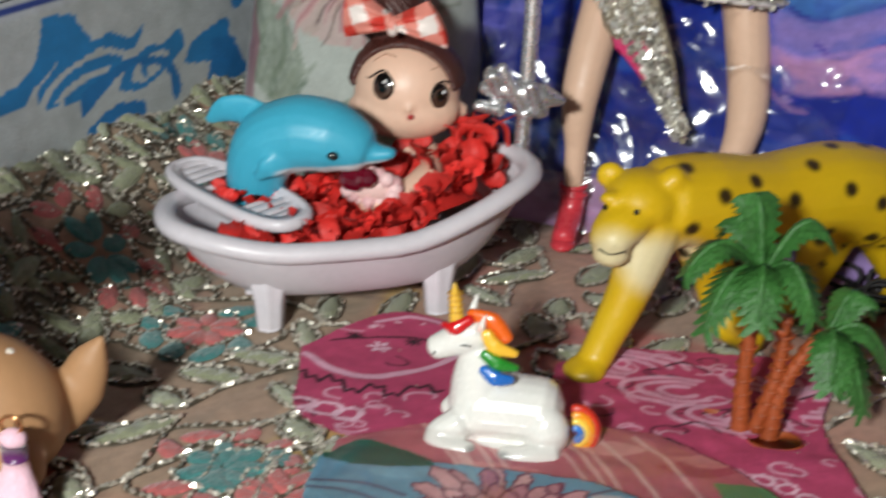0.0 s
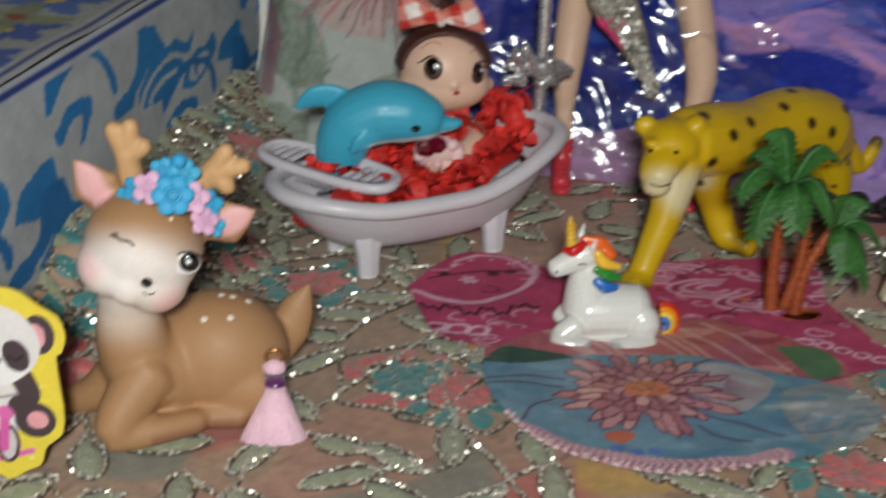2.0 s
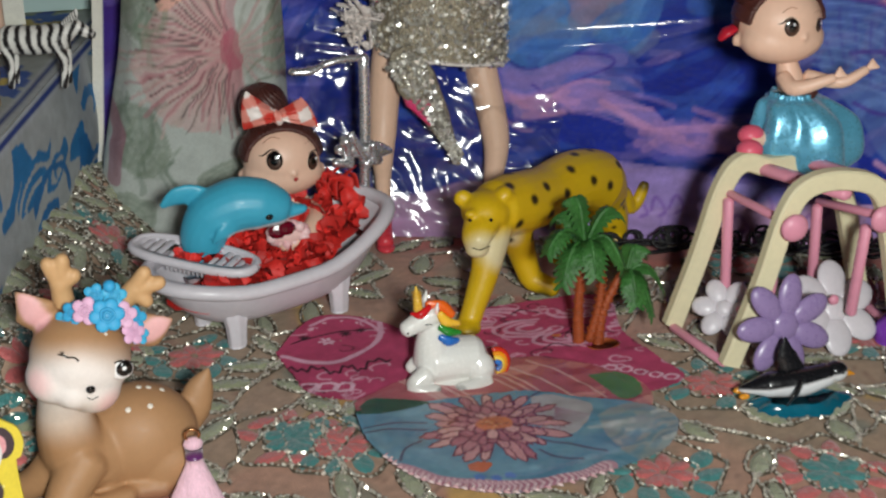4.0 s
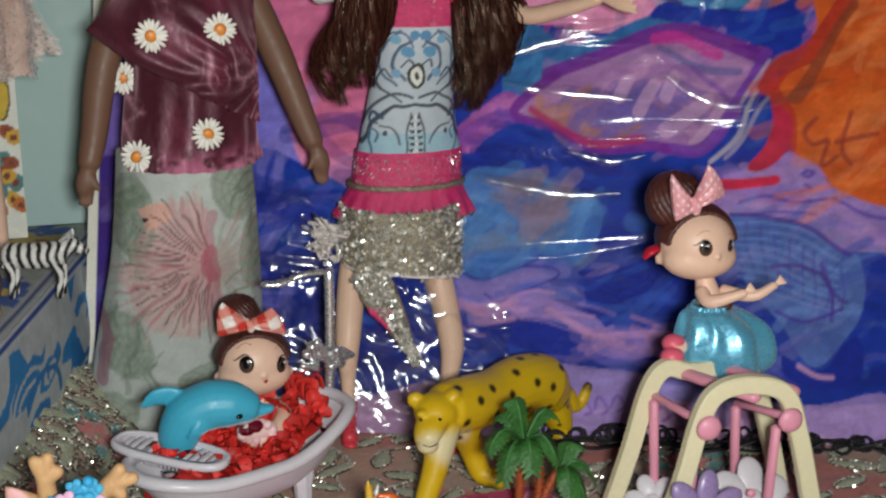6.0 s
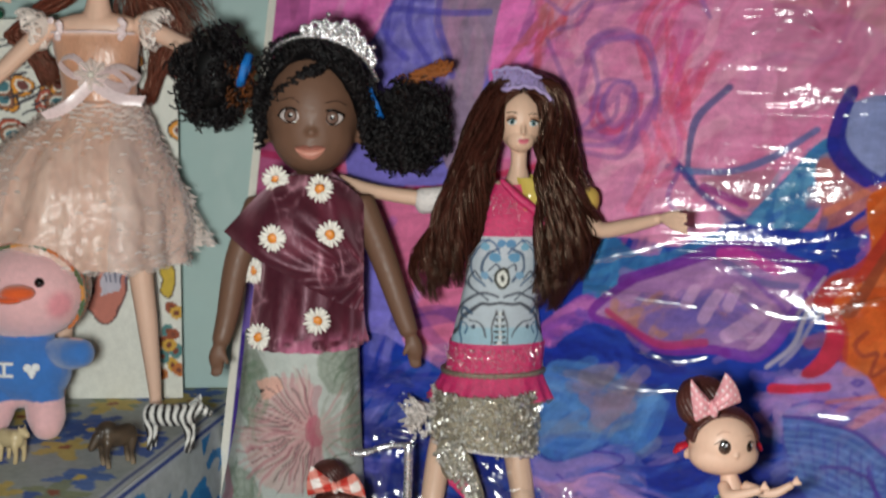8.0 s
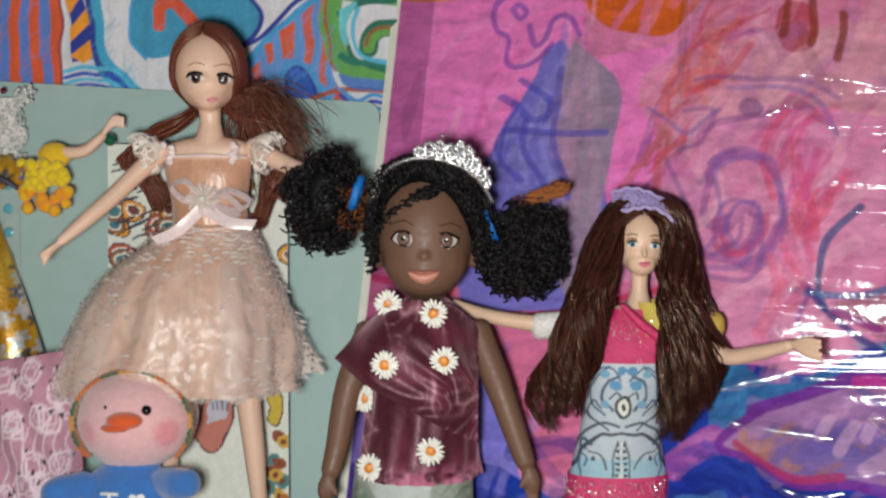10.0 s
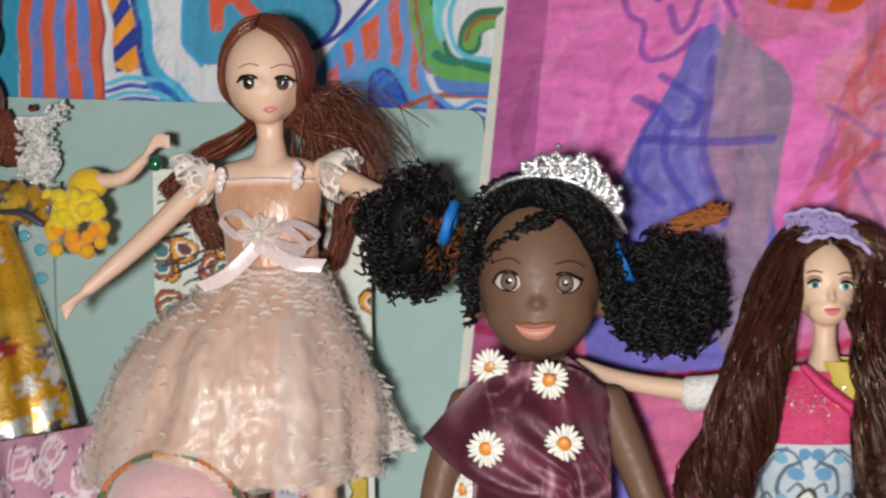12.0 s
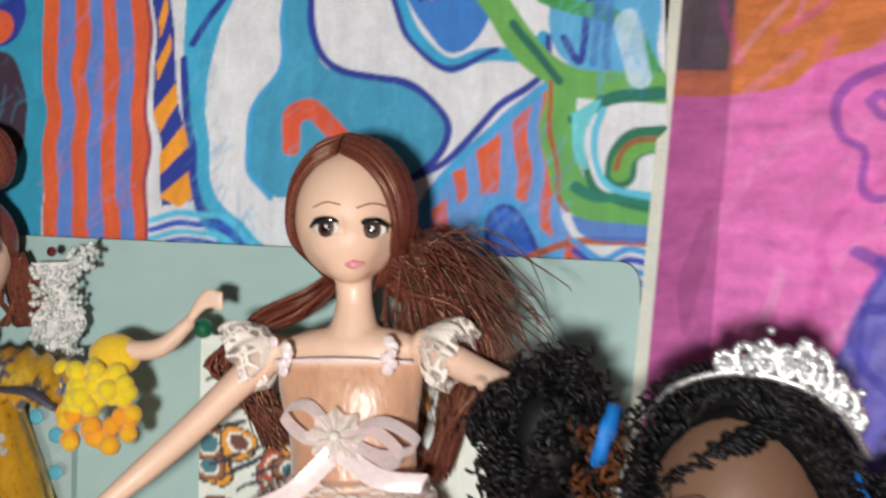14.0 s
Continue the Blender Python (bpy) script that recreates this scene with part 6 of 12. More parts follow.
def fawn_paint(P):
    d = np.sqrt(((P[:, 0] - hc[0] + 0.0015) / 0.0185) ** 2 + ((P[:, 2] - hc[2] + 0.0042) / 0.0142) ** 2)
    face = ramp(-d, -1.25, -0.6) * ramp(-P[:, 1], 0.108, 0.120) * ramp(P[:, 2], 0.038, 0.044)
    throat = ramp(P[:, 2], 0.026, 0.044) * ramp(-P[:, 1], 0.104, 0.112) * ramp(-P[:, 2], -0.056, -0.048)
    ear = np.maximum(*[close_to(P, [Vector((m[0], -0.1140, m[1])).lerp(Vector((t[0], -0.1140, t[1])), q) for q in (-0.25, 0.0, 0.25, 0.5)], 0.0038, 0.3) for b, m, t in EARS]) * ramp(-P[:, 1], 0.1125, 0.1140)
    cheek = close_to(P, [on_head(-0.0112, -0.0115, -0.0050), on_head(0.0120, -0.0110, -0.0058)], 0.0042, 0.7)
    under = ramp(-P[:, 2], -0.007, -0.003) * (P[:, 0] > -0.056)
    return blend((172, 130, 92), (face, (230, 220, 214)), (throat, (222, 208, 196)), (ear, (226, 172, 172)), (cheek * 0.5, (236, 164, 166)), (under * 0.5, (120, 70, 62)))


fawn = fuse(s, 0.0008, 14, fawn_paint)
fv = np.vstack(fawn.v)


def near_skin(x, z):
    """The skin point that lies nearest to x, z on the viewer's side, with its outward normal."""
    d = np.hypot(fv[:, 0] - x, fv[:, 2] - z) + 0.06 * (fv[:, 1] - fv[:, 1].min())
    p = fv[d.argmin()]
    near_pts = fv[np.linalg.norm(fv - p, axis=1) < 0.0035]
    _, _, axes = np.linalg.svd(near_pts - near_pts.mean(0))
    n = Vector(axes[2])
    return Vector(p), n if n.y < 0 else -n


fx = [(-0.0412, 0.0600), (-0.0560, 0.0679), (-0.0514, 0.0564), (-0.0309, 0.0530), (-0.0348, 0.0472), (-0.0284, 0.0473), (-0.0230, 0.0502), (-0.0271, 0.0540), (-0.0459, 0.0734), (-0.0419, 0.0733), (-0.0437, 0.0716), (-0.0451, 0.0707), (-0.0404, 0.0720)]
pe = skin_at(*fx[0], fv)
fawn.disc(pe + Vector((-0.0004, -0.0004, -0.0004)), 0.0032, (0.3, -1, 0.05), 1, (238, 234, 232), thick=0.0008, rx=1.12)
fawn.disc(pe + Vector((0.0003, -0.0011, 0.0002)), 0.0026, (0.3, -1, 0.05), 2, thick=0.0008)
fawn.disc(pe + Vector((0.0003, -0.0020, 0.0008)), 0.0007, (0.3, -1, 0.05), 1, (250, 250, 250), thick=0.0003)
fawn.tube([pe + Vector(q) for q in ((-0.0040, -0.0003, 0.0006), (-0.0022, -0.0011, 0.0027), (0.0008, -0.0013, 0.0031), (0.0030, -0.0006, 0.0018), (0.0046, 0.0004, 0.0012))], 0.00028, 2, seg=5)
pw = skin_at(*fx[1], fv)
fawn.tube([pw + Vector(q) for q in ((-0.0020, -0.0001, 0.0009), (-0.0008, -0.0004, 0.0), (0.0010, -0.0004, -0.0003), (0.0022, -0.0003, -0.0016))], 0.00034, 2, seg=5)
for q in ((-0.0026, 0.0022), (-0.0018, 0.0022), (-0.0034, 0.0016)):
    fawn.tube([pw + Vector((-0.0022, -0.0004, 0.0008)), pw + Vector((q[0], -0.0008, q[1]))], 0.00022, 2, seg=5, per=2)
pn = skin_at(*fx[2], fv)
fawn.ball(pn, (0.0015, 0.0011, 0.0013), 2)
fawn.tube([pn + Vector(q) for q in ((-0.002, 0.0006, -0.0024), (0, 0.0, -0.0034), (0.002, 0.0006, -0.003))], 0.00018, 2, seg=5)
back_ = [near_skin(*q) for q in [(-0.0379, 0.0387), (-0.0422, 0.0324), (-0.0351, 0.0324), (-0.0291, 0.0357), (-0.0337, 0.0399)]] + [near_skin(*q) for q in fx[8:]]
for k, (p, n) in enumerate(back_):
    fawn.disc(p, 0.0010 if k < 5 else 0.0006, n, 1, (236, 226, 212), thick=0.0003)
# antlers
for root, fork, tips in (((-0.0574, 0.0760), (-0.0577, 0.0838), ((-0.0606, 0.0902), (-0.0562, 0.0910), (-0.0532, 0.0856))), ((-0.0412, 0.0730), (-0.0351, 0.0792), ((-0.0322, 0.0842), (-0.0280, 0.0803), (-0.0324, 0.0745)))):
    g = Shape()
    v0, v1 = Vector((root[0], -0.108, root[1])), Vector((fork[0], -0.1085, fork[1]))
    g.tube([v0, v0.lerp(v1, 0.6), v1], [0.0036, 0.0033, 0.0034], seg=12)
    for t_ in tips:
        g.tube([v1.lerp(v0, 0.15), Vector((t_[0], -0.1095, t_[1]))], [0.0030, 0.0024], seg=12, per=4)
        g.ball((t_[0], -0.1095, t_[1]), 0.0023, seg=10, rings=7)
    horn = fuse(g, 0.0006, 3)
    horn.c = [np.tile(lin(200, 158, 112), (len(q), 1)) for q in horn.c]
    horn.m = [1] * len(horn.f)
    fawn.join(horn)
# flower crown: moulded flowers pressed on the brow
def blossom(c, r, nrm, col, n_):
    q_ = np.array(Vector(nrm).to_track_quat("Z", "Y").to_matrix())
    g = Shape()
    for i in range(n_):
        t = 6.283 * i / n_
        g.ball((r * 0.60 * math.cos(t), r * 0.60 * math.sin(t), 0), (r * 0.46, r * 0.44, r * 0.16), rot=(0, 0, math.degrees(t)), seg=12, rings=8)
    for i, (rr_, h_) in enumerate(((0.40, 0.13), (0.20, 0.18))):
        a_ = np.linspace(0, 6.283, 15)
        g.tube(np.stack([r * rr_ * np.cos(a_) * (1 + 0.1 * np.cos(3 * a_ + i)), r * rr_ * np.sin(a_), np.full(15, r * h_)], -1), r * 0.09, per=1, close=True, seg=6)
    g.ball((0, 0, r * 0.04), (r * 0.5, r * 0.5, r * 0.14), seg=12, rings=8)
    for v_, f0 in [(np.vstack(g.v), g.f)]:
        dip = np.clip(np.hypot(v_[:, 0], v_[:, 1]) / r, 0, 1)
        tone = np.outer(0.82 + 0.18 * dip, np.array(lin(*col)))
        fawn.add(v_ @ q_.T + np.array(c), f0, 1, tone)


for x, z, y, r, col, n_ in ((-0.0580, 0.0752, -0.1195, 0.0040, (66, 172, 214), 5), (-0.0550, 0.0785, -0.1205, 0.0040, (56, 160, 208), 5), (-0.0508, 0.0800, -0.1235, 0.0046, (226, 178, 208), 5),
                           (-0.0474, 0.0828, -0.1190, 0.0038, (62, 168, 212), 5), (-0.0440, 0.0785, -0.1250, 0.0056, (58, 164, 212), 6), (-0.0412, 0.0822, -0.1195, 0.0042, (70, 176, 216), 5),
                           (-0.0388, 0.0765, -0.1220, 0.0046, (228, 182, 212), 5), (-0.0352, 0.0735, -0.1190, 0.0042, (60, 166, 212), 5), (-0.0362, 0.0700, -0.1215, 0.0040, (222, 174, 206), 5), (-0.0342, 0.0675, -0.1185, 0.0034, (66, 172, 214), 5)):
    blossom((-0.0470 + 0.90 * (x + 0.0470), y + 0.0016, z - 0.0010), r * 0.92, (0.5 * (x + 0.047) / 0.012, -1, 0.45), col, n_)
top = [(-0.0428, 0.0850)][0]
fawn.ball((top[0], -0.119, top[1]), 0.0020, 1, (54, 160, 210))
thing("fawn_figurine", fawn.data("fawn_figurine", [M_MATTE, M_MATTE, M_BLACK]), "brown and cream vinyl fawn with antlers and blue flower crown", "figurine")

# -- tassel charm like a tiny gown --
charm = thing("tassel_charm", None, "tiny pink tassel charm with purple ribbon leaning by the fawn", "charm", at=pose(-0.0010, 0.0068, -0.0026))
CX, CY = -0.0213, -0.1175
s = Shape()
s.lathe([(CX - 0.0008, CY - 0.003, 0.0035, 0.0092, 0.0045), (CX - 0.0005, CY - 0.002, 0.009, 0.0068, 0.004), (CX, CY, 0.0165, 0.0032, 0.0028), (CX, CY, 0.0195, 0.0026, 0.0024)], seg=40, wave=lambda a, k: 1 + 0.04 * np.cos(a * 13) * (1 - k))
part("skirt_threads", s, M_YARN, charm, "brushed pale pink threads")
s = Shape()
s.lathe([(CX, CY, 0.0190, 0.0029, 0.0027), (CX, CY, 0.0228, 0.0030, 0.0027)], seg=24)
part("ribbon", s, M_RIBBON, charm, "purple satin ribbon")
s = Shape()
s.ball((CX, CY, 0.0242), (0.0033, 0.0024, 0.0024))
part("thread_knot", s, M_YARN, charm)
s = Shape()
a = np.linspace(0, 2 * np.pi, 25)
s.tube(np.stack([CX + 0.0024 * np.cos(a), CY + 0 * a, 0.0275 + 0.0022 * np.sin(a)], -1), 0.00045, per=1, close=True, seg=8)
part("ring", s, M_GOLD, charm, "small copper-gold ring")

# -- die-cut card with a panda print --
def card_outline(pts):
    return cat(list(pts) + [pts[0]], 5)[:-1]


out = card_outline([(-0.1238, 0.0490), (-0.1163, 0.0525), (-0.1032, 0.0543), (-0.0948, 0.0538), (-0.0880, 0.0524), (-0.0828, 0.0482), (-0.0782, 0.0447), (-0.0768, 0.0395), (-0.0781, 0.0348), (-0.0796, 0.0335), (-0.0795, 0.0254), (-0.0791, 0.0175), (-0.0802, 0.0110), (-0.0846, 0.0071), (-0.0865, 0.0020), (-0.0904, 0.0001), (-0.0952, -0.0024), (-0.0990, -0.0009), (-0.1103, -0.0035), (-0.1226, -0.0030), (-0.1299, -0.0010), (-0.1305, 0.0143), (-0.1288, 0.0350)])
lo, hi = out.min(0), out.max(0)
gx, gz = np.meshgrid(np.linspace(lo[0], hi[0], 260), np.linspace(lo[1], hi[1], 280), indexing="ij")
art = Art(gx, gz, (228, 204, 66))
rs = np.random.RandomState(2)
for k in range(60):
    art.oval(lo[0] + (hi[0] - lo[0]) * rs.rand(), lo[1] + (hi[1] - lo[1]) * rs.rand(), 0.0006, 0.0006, (238, 226, 140))
fur, dark, rose = (220, 214, 212), (70, 54, 58), (222, 156, 160)
for x in (-0.0836, -0.1112):
    art.oval(x, 0.0401, 0.0042, 0.0056, dark), art.oval(x - 0.0008, 0.0396, 0.0026, 0.0036, rose)
art.oval(-0.0978, 0.0190, 0.0098, 0.0086, fur)
for pts in ([(-0.0888, 0.0275), (-0.0876, 0.0230), (-0.0905, 0.0196)], [(-0.1072, 0.0268), (-0.1052, 0.0222), (-0.1012, 0.0186)]):
    art.line(pts, 0.0058, dark)
for x, z in ((-0.0867, 0.0154), (-0.1066, 0.0126)):
    art.oval(x, z, 0.0054, 0.0052, dark), art.oval(x + 0.0006, z, 0.0028, 0.0026, rose)
art.oval(-0.0972, 0.0374, 0.0138, 0.0118, fur)
art.oval(-0.0970, 0.0310, 0.0092, 0.0056, (232, 228, 226))
art.oval(-0.0899, 0.0342, 0.0034, 0.0046, dark, turn=14), art.oval(-0.1034, 0.0364, 0.0042, 0.0048, dark, turn=-14)
art.oval(-0.1030, 0.0366, 0.0020, 0.0025, (24, 20, 22)), art.oval(-0.1024, 0.0376, 0.0007, 0.0008, (250, 250, 250))
art.line([(-0.0918, 0.0340), (-0.0900, 0.0330), (-0.0882, 0.0342)], 0.0005, (34, 26, 28))
art.oval(-0.0968, 0.0356, 0.0024, 0.0019, (62, 50, 54))
art.line([(-0.0968, 0.0340), (-0.0968, 0.0318)], 0.0005, (90, 74, 76))
art.line([(-0.1006, 0.0330), (-0.0990, 0.0310), (-0.0970, 0.0305), (-0.0952, 0.0312), (-0.0940, 0.0332)], 0.0006, (84, 66, 70))
art.line([(-0.1000, 0.0228), (-0.0960, 0.0222), (-0.0905, 0.0232)], 0.0005, (150, 140, 140))
for a_, b_, w_ in (((-0.1290, 0.0050), (-0.0926, 0.0081), 0.0026), ((-0.1250, 0.0090), (-0.0955, 0.0110), 0.0016), ((-0.1013, 0.0030), (-0.0885, 0.0062), 0.0015)):
    art.line([a_, b_], w_, (216, 104, 168))
art.oval(-0.0945, 0.0084, 0.0031, 0.0058, dark, turn=-6), art.oval(-0.0945, 0.0084, 0.0021, 0.0046, (206, 194, 196), turn=-6)
art.oval(-0.1100, 0.0052, 0.0031, 0.0056, dark, turn=-6), art.oval(-0.1100, 0.0052, 0.0021, 0.0044, (206, 194, 196), turn=-6)
art.line([(-0.0944, 0.0186), (-0.0952, 0.0120), (-0.0958, 0.0074)], 0.0024, (210, 92, 160)), art.oval(-0.0944, 0.0176, 0.0022, 0.0020, (216, 104, 168))
keep = inside(gx, gz, out)
idx = -np.ones(gx.shape, int)
s = Shape()
near_, far_ = np.stack([gx, np.full(gx.shape, -0.0006), gz], -1), np.stack([gx, np.full(gx.shape, 0.0006), gz], -1)
cell = keep[:-1, :-1] & keep[1:, :-1] & keep[1:, 1:] & keep[:-1, 1:]
nz = gx.shape[1]
ii, jj = np.nonzero(cell)
q = np.stack([ii * nz + jj, (ii + 1) * nz + jj, (ii + 1) * nz + jj + 1, ii * nz + jj + 1], -1)
s.add(near_.reshape(-1, 3), q.tolist(), 0, art.c.reshape(-1, 3))
k = len(out)
s.add(np.vstack([np.c_[out[:, 0], np.full(k, -0.0005), out[:, 1]], np.c_[out[:, 0], np.full(k, 0.0005), out[:, 1]]]),
      [tuple(range(k)), tuple(reversed(range(k, 2 * k)))] + [(i, k + i, k + (i + 1) % k, (i + 1) % k) for i in range(k)], 0, (230, 206, 70))
low = lo[1]
thing("die_cut_card", s.data("die_cut_card", [M_PAPER], False), "yellow scalloped card printed with a panda on a pink bike", "card", at=pose(0.0028, -0.1335, 0.0004, -2, 0, 0) @ Matrix.Diagonal((0.982, 0.982, 0.982, 1)) @ Matrix.Translation((0, 0, -low)))


# -- unicorn --
s = Shape()
s.tube([(0.0715, -0.053, 0.0098), (0.0790, -0.053, 0.0102), (0.0885, -0.053, 0.0100)], [0.0088, 0.0088, 0.0086], seg=20)
s.tube([(0.0722, -0.053, 0.0110), (0.0716, -0.053, 0.0180), (0.0722, -0.053, 0.0262)], [0.0082, 0.0066, 0.0048], seg=18)
s.ball((0.0700, -0.0535, 0.0298), (0.0054, 0.0046, 0.0048), seg=18, rings=12)
s.tube([(0.0690, -0.0538, 0.0292), (0.0640, -0.0545, 0.0270), (0.0608, -0.055, 0.0256)], [0.0046, 0.0036, 0.0031], seg=18)
s.tube([(0.0680, -0.0590, 0.0078), (0.0628, -0.0610, 0.0046), (0.0655, -0.0630, 0.0032), (0.0715, -0.0640, 0.0028)], [0.0042, 0.0034, 0.0030, 0.0026], seg=12)
s.tube([(0.0660, -0.0500, 0.0080), (0.0632, -0.0500, 0.0062)], [0.0034, 0.0024], seg=12, per=3)
s.tube([(0.0795, -0.0640, 0.0026), (0.0860, -0.0632, 0.0028), (0.0915, -0.0610, 0.0030)], [0.0024, 0.0030, 0.0034], seg=12)
s.ball((0.0894, -0.0580, 0.0072), (0.0058, 0.0052, 0.0070), seg=18, rings=12)
s.ball((0.0800, -0.0545, 0.0024), (0.0165, 0.0080, 0.0026))
for x, y, z in ((0.0724, -0.0566, 0.0325), (0.0695, -0.0500, 0.0350)):
    s.tube([(x, y, z), (x + 0.0010, y, z + 0.0042)], [0.0021, 0.0005], seg=8, flat=0.6)
unicorn = fuse(s, 0.0005, 5, lambda P: blend((230, 228, 222), (close_to(P, [(0.0722, -0.0655, 0.0028), (0.0738, -0.0655, 0.0026), (0.0785, -0.0655, 0.0022), (0.0802, -0.0655, 0.0022)], 0.0024), (150, 150, 146)), (close_to(P, [(0.0722, -0.0590, 0.0336)], 0.0013), (226, 176, 160))))
unicorn.tube([(0.0662, -0.0545, 0.0335), (0.0657, -0.0545, 0.0385), (0.0654, -0.0545, 0.0430)], [0.0020, 0.0014, 0.0004], 1, (232, 186, 70), seg=12)
for k in range(5):
    unicorn.tube([(0.0661 + 0.0017 * math.cos(a) - 0.00012 * k, -0.0545 + 0.0017 * math.sin(a), 0.0345 + 0.0015 * k) for a in np.linspace(0, 6.28, 9)], 0.0003, 1, (214, 160, 50), seg=5, per=1)
for pts, r_, col in (([(0.0630, -0.0565, 0.0330), (0.0662, -0.0580, 0.0328), (0.0700, -0.0570, 0.0352)], [0.0006, 0.0018, 0.0012], (206, 26, 30)),
                     ([(0.0695, -0.0550, 0.0356), (0.0750, -0.0552, 0.0342), (0.0788, -0.0560, 0.0302)], [0.0014, 0.0024, 0.0018], (232, 100, 26)),
                     ([(0.0738, -0.0575, 0.0322), (0.0762, -0.0580, 0.0288), (0.0812, -0.0575, 0.0272)], [0.0014, 0.0022, 0.0010], (244, 190, 60)),
                     ([(0.0735, -0.0590, 0.0272), (0.0772, -0.0592, 0.0250), (0.0815, -0.0580, 0.0236)], [0.0013, 0.0019, 0.0010], (40, 136, 44)),
                     ([(0.0735, -0.0592, 0.0232), (0.0768, -0.0596, 0.0212), (0.0805, -0.0585, 0.0206)], [0.0013, 0.0021, 0.0012], (40, 110, 196))):
    unicorn.tube(pts, r_, 1, col, seg=12, flat=0.7, up=(0, 1, 0))
for k, col in enumerate(((206, 50, 30), (240, 150, 30), (244, 206, 80), (60, 120, 200))):
    r0 = 0.0062 - 0.0015 * k
    unicorn.tube([(0.0965 + r0 * math.sin(a) * 0.80, -0.0545 - 0.0006 * k, 0.0066 + r0 * math.cos(a)) for a in np.linspace(-0.2, 3.0, 7)], 0.0011, 1, col, seg=8)
unicorn.tube([(0.0680, -0.0588, 0.0288), (0.0692, -0.0594, 0.0292), (0.0703, -0.0588, 0.0287)], 0.00022, 2, seg=5)
unicorn.disc((0.0613, -0.0580, 0.0257), 0.0004, (-0.4, -1, 0), 2)
thing("unicorn_figurine", unicorn.data("unicorn_figurine", [M_GLOSS, M_GLOSS, M_BLACK]), "small glazed white unicorn with rainbow mane lying down", "figurine")

# -- spotted yellow big cat --
s = Shape()
s.tube([(0.112, 0.004, 0.047), (0.122, 0.012, 0.045), (0.140, 0.026, 0.042), (0.158, 0.040, 0.041), (0.172, 0.050, 0.036), (0.180, 0.054, 0.028)], [0.0120, 0.0135, 0.0128, 0.0145, 0.0155, 0.0110], seg=20)
s.ball((0.1070, 0.0000, 0.0480), (0.0104, 0.0115, 0.0088), rot=(0, 8, -24), seg=22, rings=14)
s.tube([(0.1052, -0.0040, 0.0470), (0.1010, -0.0105, 0.0432), (0.0990, -0.0140, 0.0405)], [0.0078, 0.0070, 0.0058], seg=16, flat=0.78, up=(0, 0, 1))
s.ball((0.1000, -0.0130, 0.0372), (0.0052, 0.0046, 0.0036))
for x, y, z in ((0.0975, 0.0020, 0.0540), (0.1160, -0.0010, 0.0535)):
    s.ball((x, y, z), (0.0040, 0.0026, 0.0036), rot=(0, -30 if x < 0.1 else 30, 0))
for x, z in ((0.0988, 0.0508), (0.1058, 0.0508)):
    s.ball((x, -0.0078, z), (0.0034, 0.0026, 0.0018))
s.tube([(0.1140, -0.002, 0.0560), (0.1185, 0.004, 0.0470), (0.1160, 0.000, 0.0370)], [0.0036, 0.0048, 0.0036], seg=12)
s.tube([(0.110, 0.000, 0.042), (0.1055, -0.006, 0.025), (0.0995, -0.010, 0.010), (0.0965, -0.012, 0.003)], [0.0090, 0.0062, 0.0050, 0.0048], seg=14)
s.ball((0.0950, -0.015, 0.0030), (0.0062, 0.0066, 0.0034))
s.tube([(0.122, 0.012, 0.036), (0.128, 0.018, 0.020), (0.132, 0.016, 0.007)], [0.0085, 0.0062, 0.0052], seg=14)
s.tube([(0.132, 0.016, 0.007), (0.141, 0.010, 0.0040)], [0.0052, 0.0044], seg=12)
s.tube([(0.176, 0.054, 0.030), (0.183, 0.056, 0.017), (0.186, 0.056, 0.007), (0.184, 0.052, 0.0035)], [0.0110, 0.0085, 0.0055, 0.0050], seg=14)
s.tube([(0.162, 0.046, 0.028), (0.158, 0.044, 0.014), (0.152, 0.038, 0.0045)], [0.0090, 0.0062, 0.0048], seg=14)
s.tube([(0.184, 0.058, 0.030), (0.192, 0.062, 0.024), (0.195, 0.064, 0.016), (0.200, 0.066, 0.018), (0.2035, 0.066, 0.0265)], [0.0036, 0.0034, 0.0034, 0.0034, 0.0026], seg=12)


def scatter(P, keep, gap, n, seed):
    """Evenly spread points picked from a skin."""
    pool = P[keep][np.random.RandomState(seed).permutation(keep.sum())]
    got = []
    for q in pool:
        if all(np.linalg.norm(q - o) > gap for o in got):
            got.append(q)
        if len(got) >= n:
            break
    return got


def cat_paint(P):
    white = np.maximum(close_to(P, [(0.1010, -0.0145, 0.0385), (0.1045, -0.0125, 0.0370)], 0.0066, 0.35), close_to(P, [(0.1105, -0.0065, 0.0330), (0.117, 0.0, 0.030)], 0.0085, 0.4))
    back_ = (P[:, 0] > 0.116) & (P[:, 0] < 0.192) & (P[:, 2] > 0.026)
    sp = np.maximum(close_to(P, scatter(P, back_, 0.0120, 34, 12), 0.0022, 0.45), close_to(P, scatter(P, (P[:, 2] > 0.012) & ~back_ & (P[:, 0] > 0.12), 0.0075, 20, 13), 0.0011, 0.4))
    dirt = np.maximum(close_to(P, [(0.2035, 0.066, 0.0275)], 0.0045, 0.4), close_to(P, [(0.0925, -0.018, 0.001), (0.0960, -0.020, 0.001), (0.137, 0.010, 0.0015), (0.145, 0.008, 0.002)], 0.0038, 0.5))
    shade = vnoise(P[:, 0] * 120, P[:, 2] * 120, 5)
    return blend((214, 176, 22), (shade * 0.3, (196, 150, 14)), (white * 0.85, (216, 206, 170)), (sp, (46, 34, 12)), (dirt * 0.8, (34, 28, 18)))


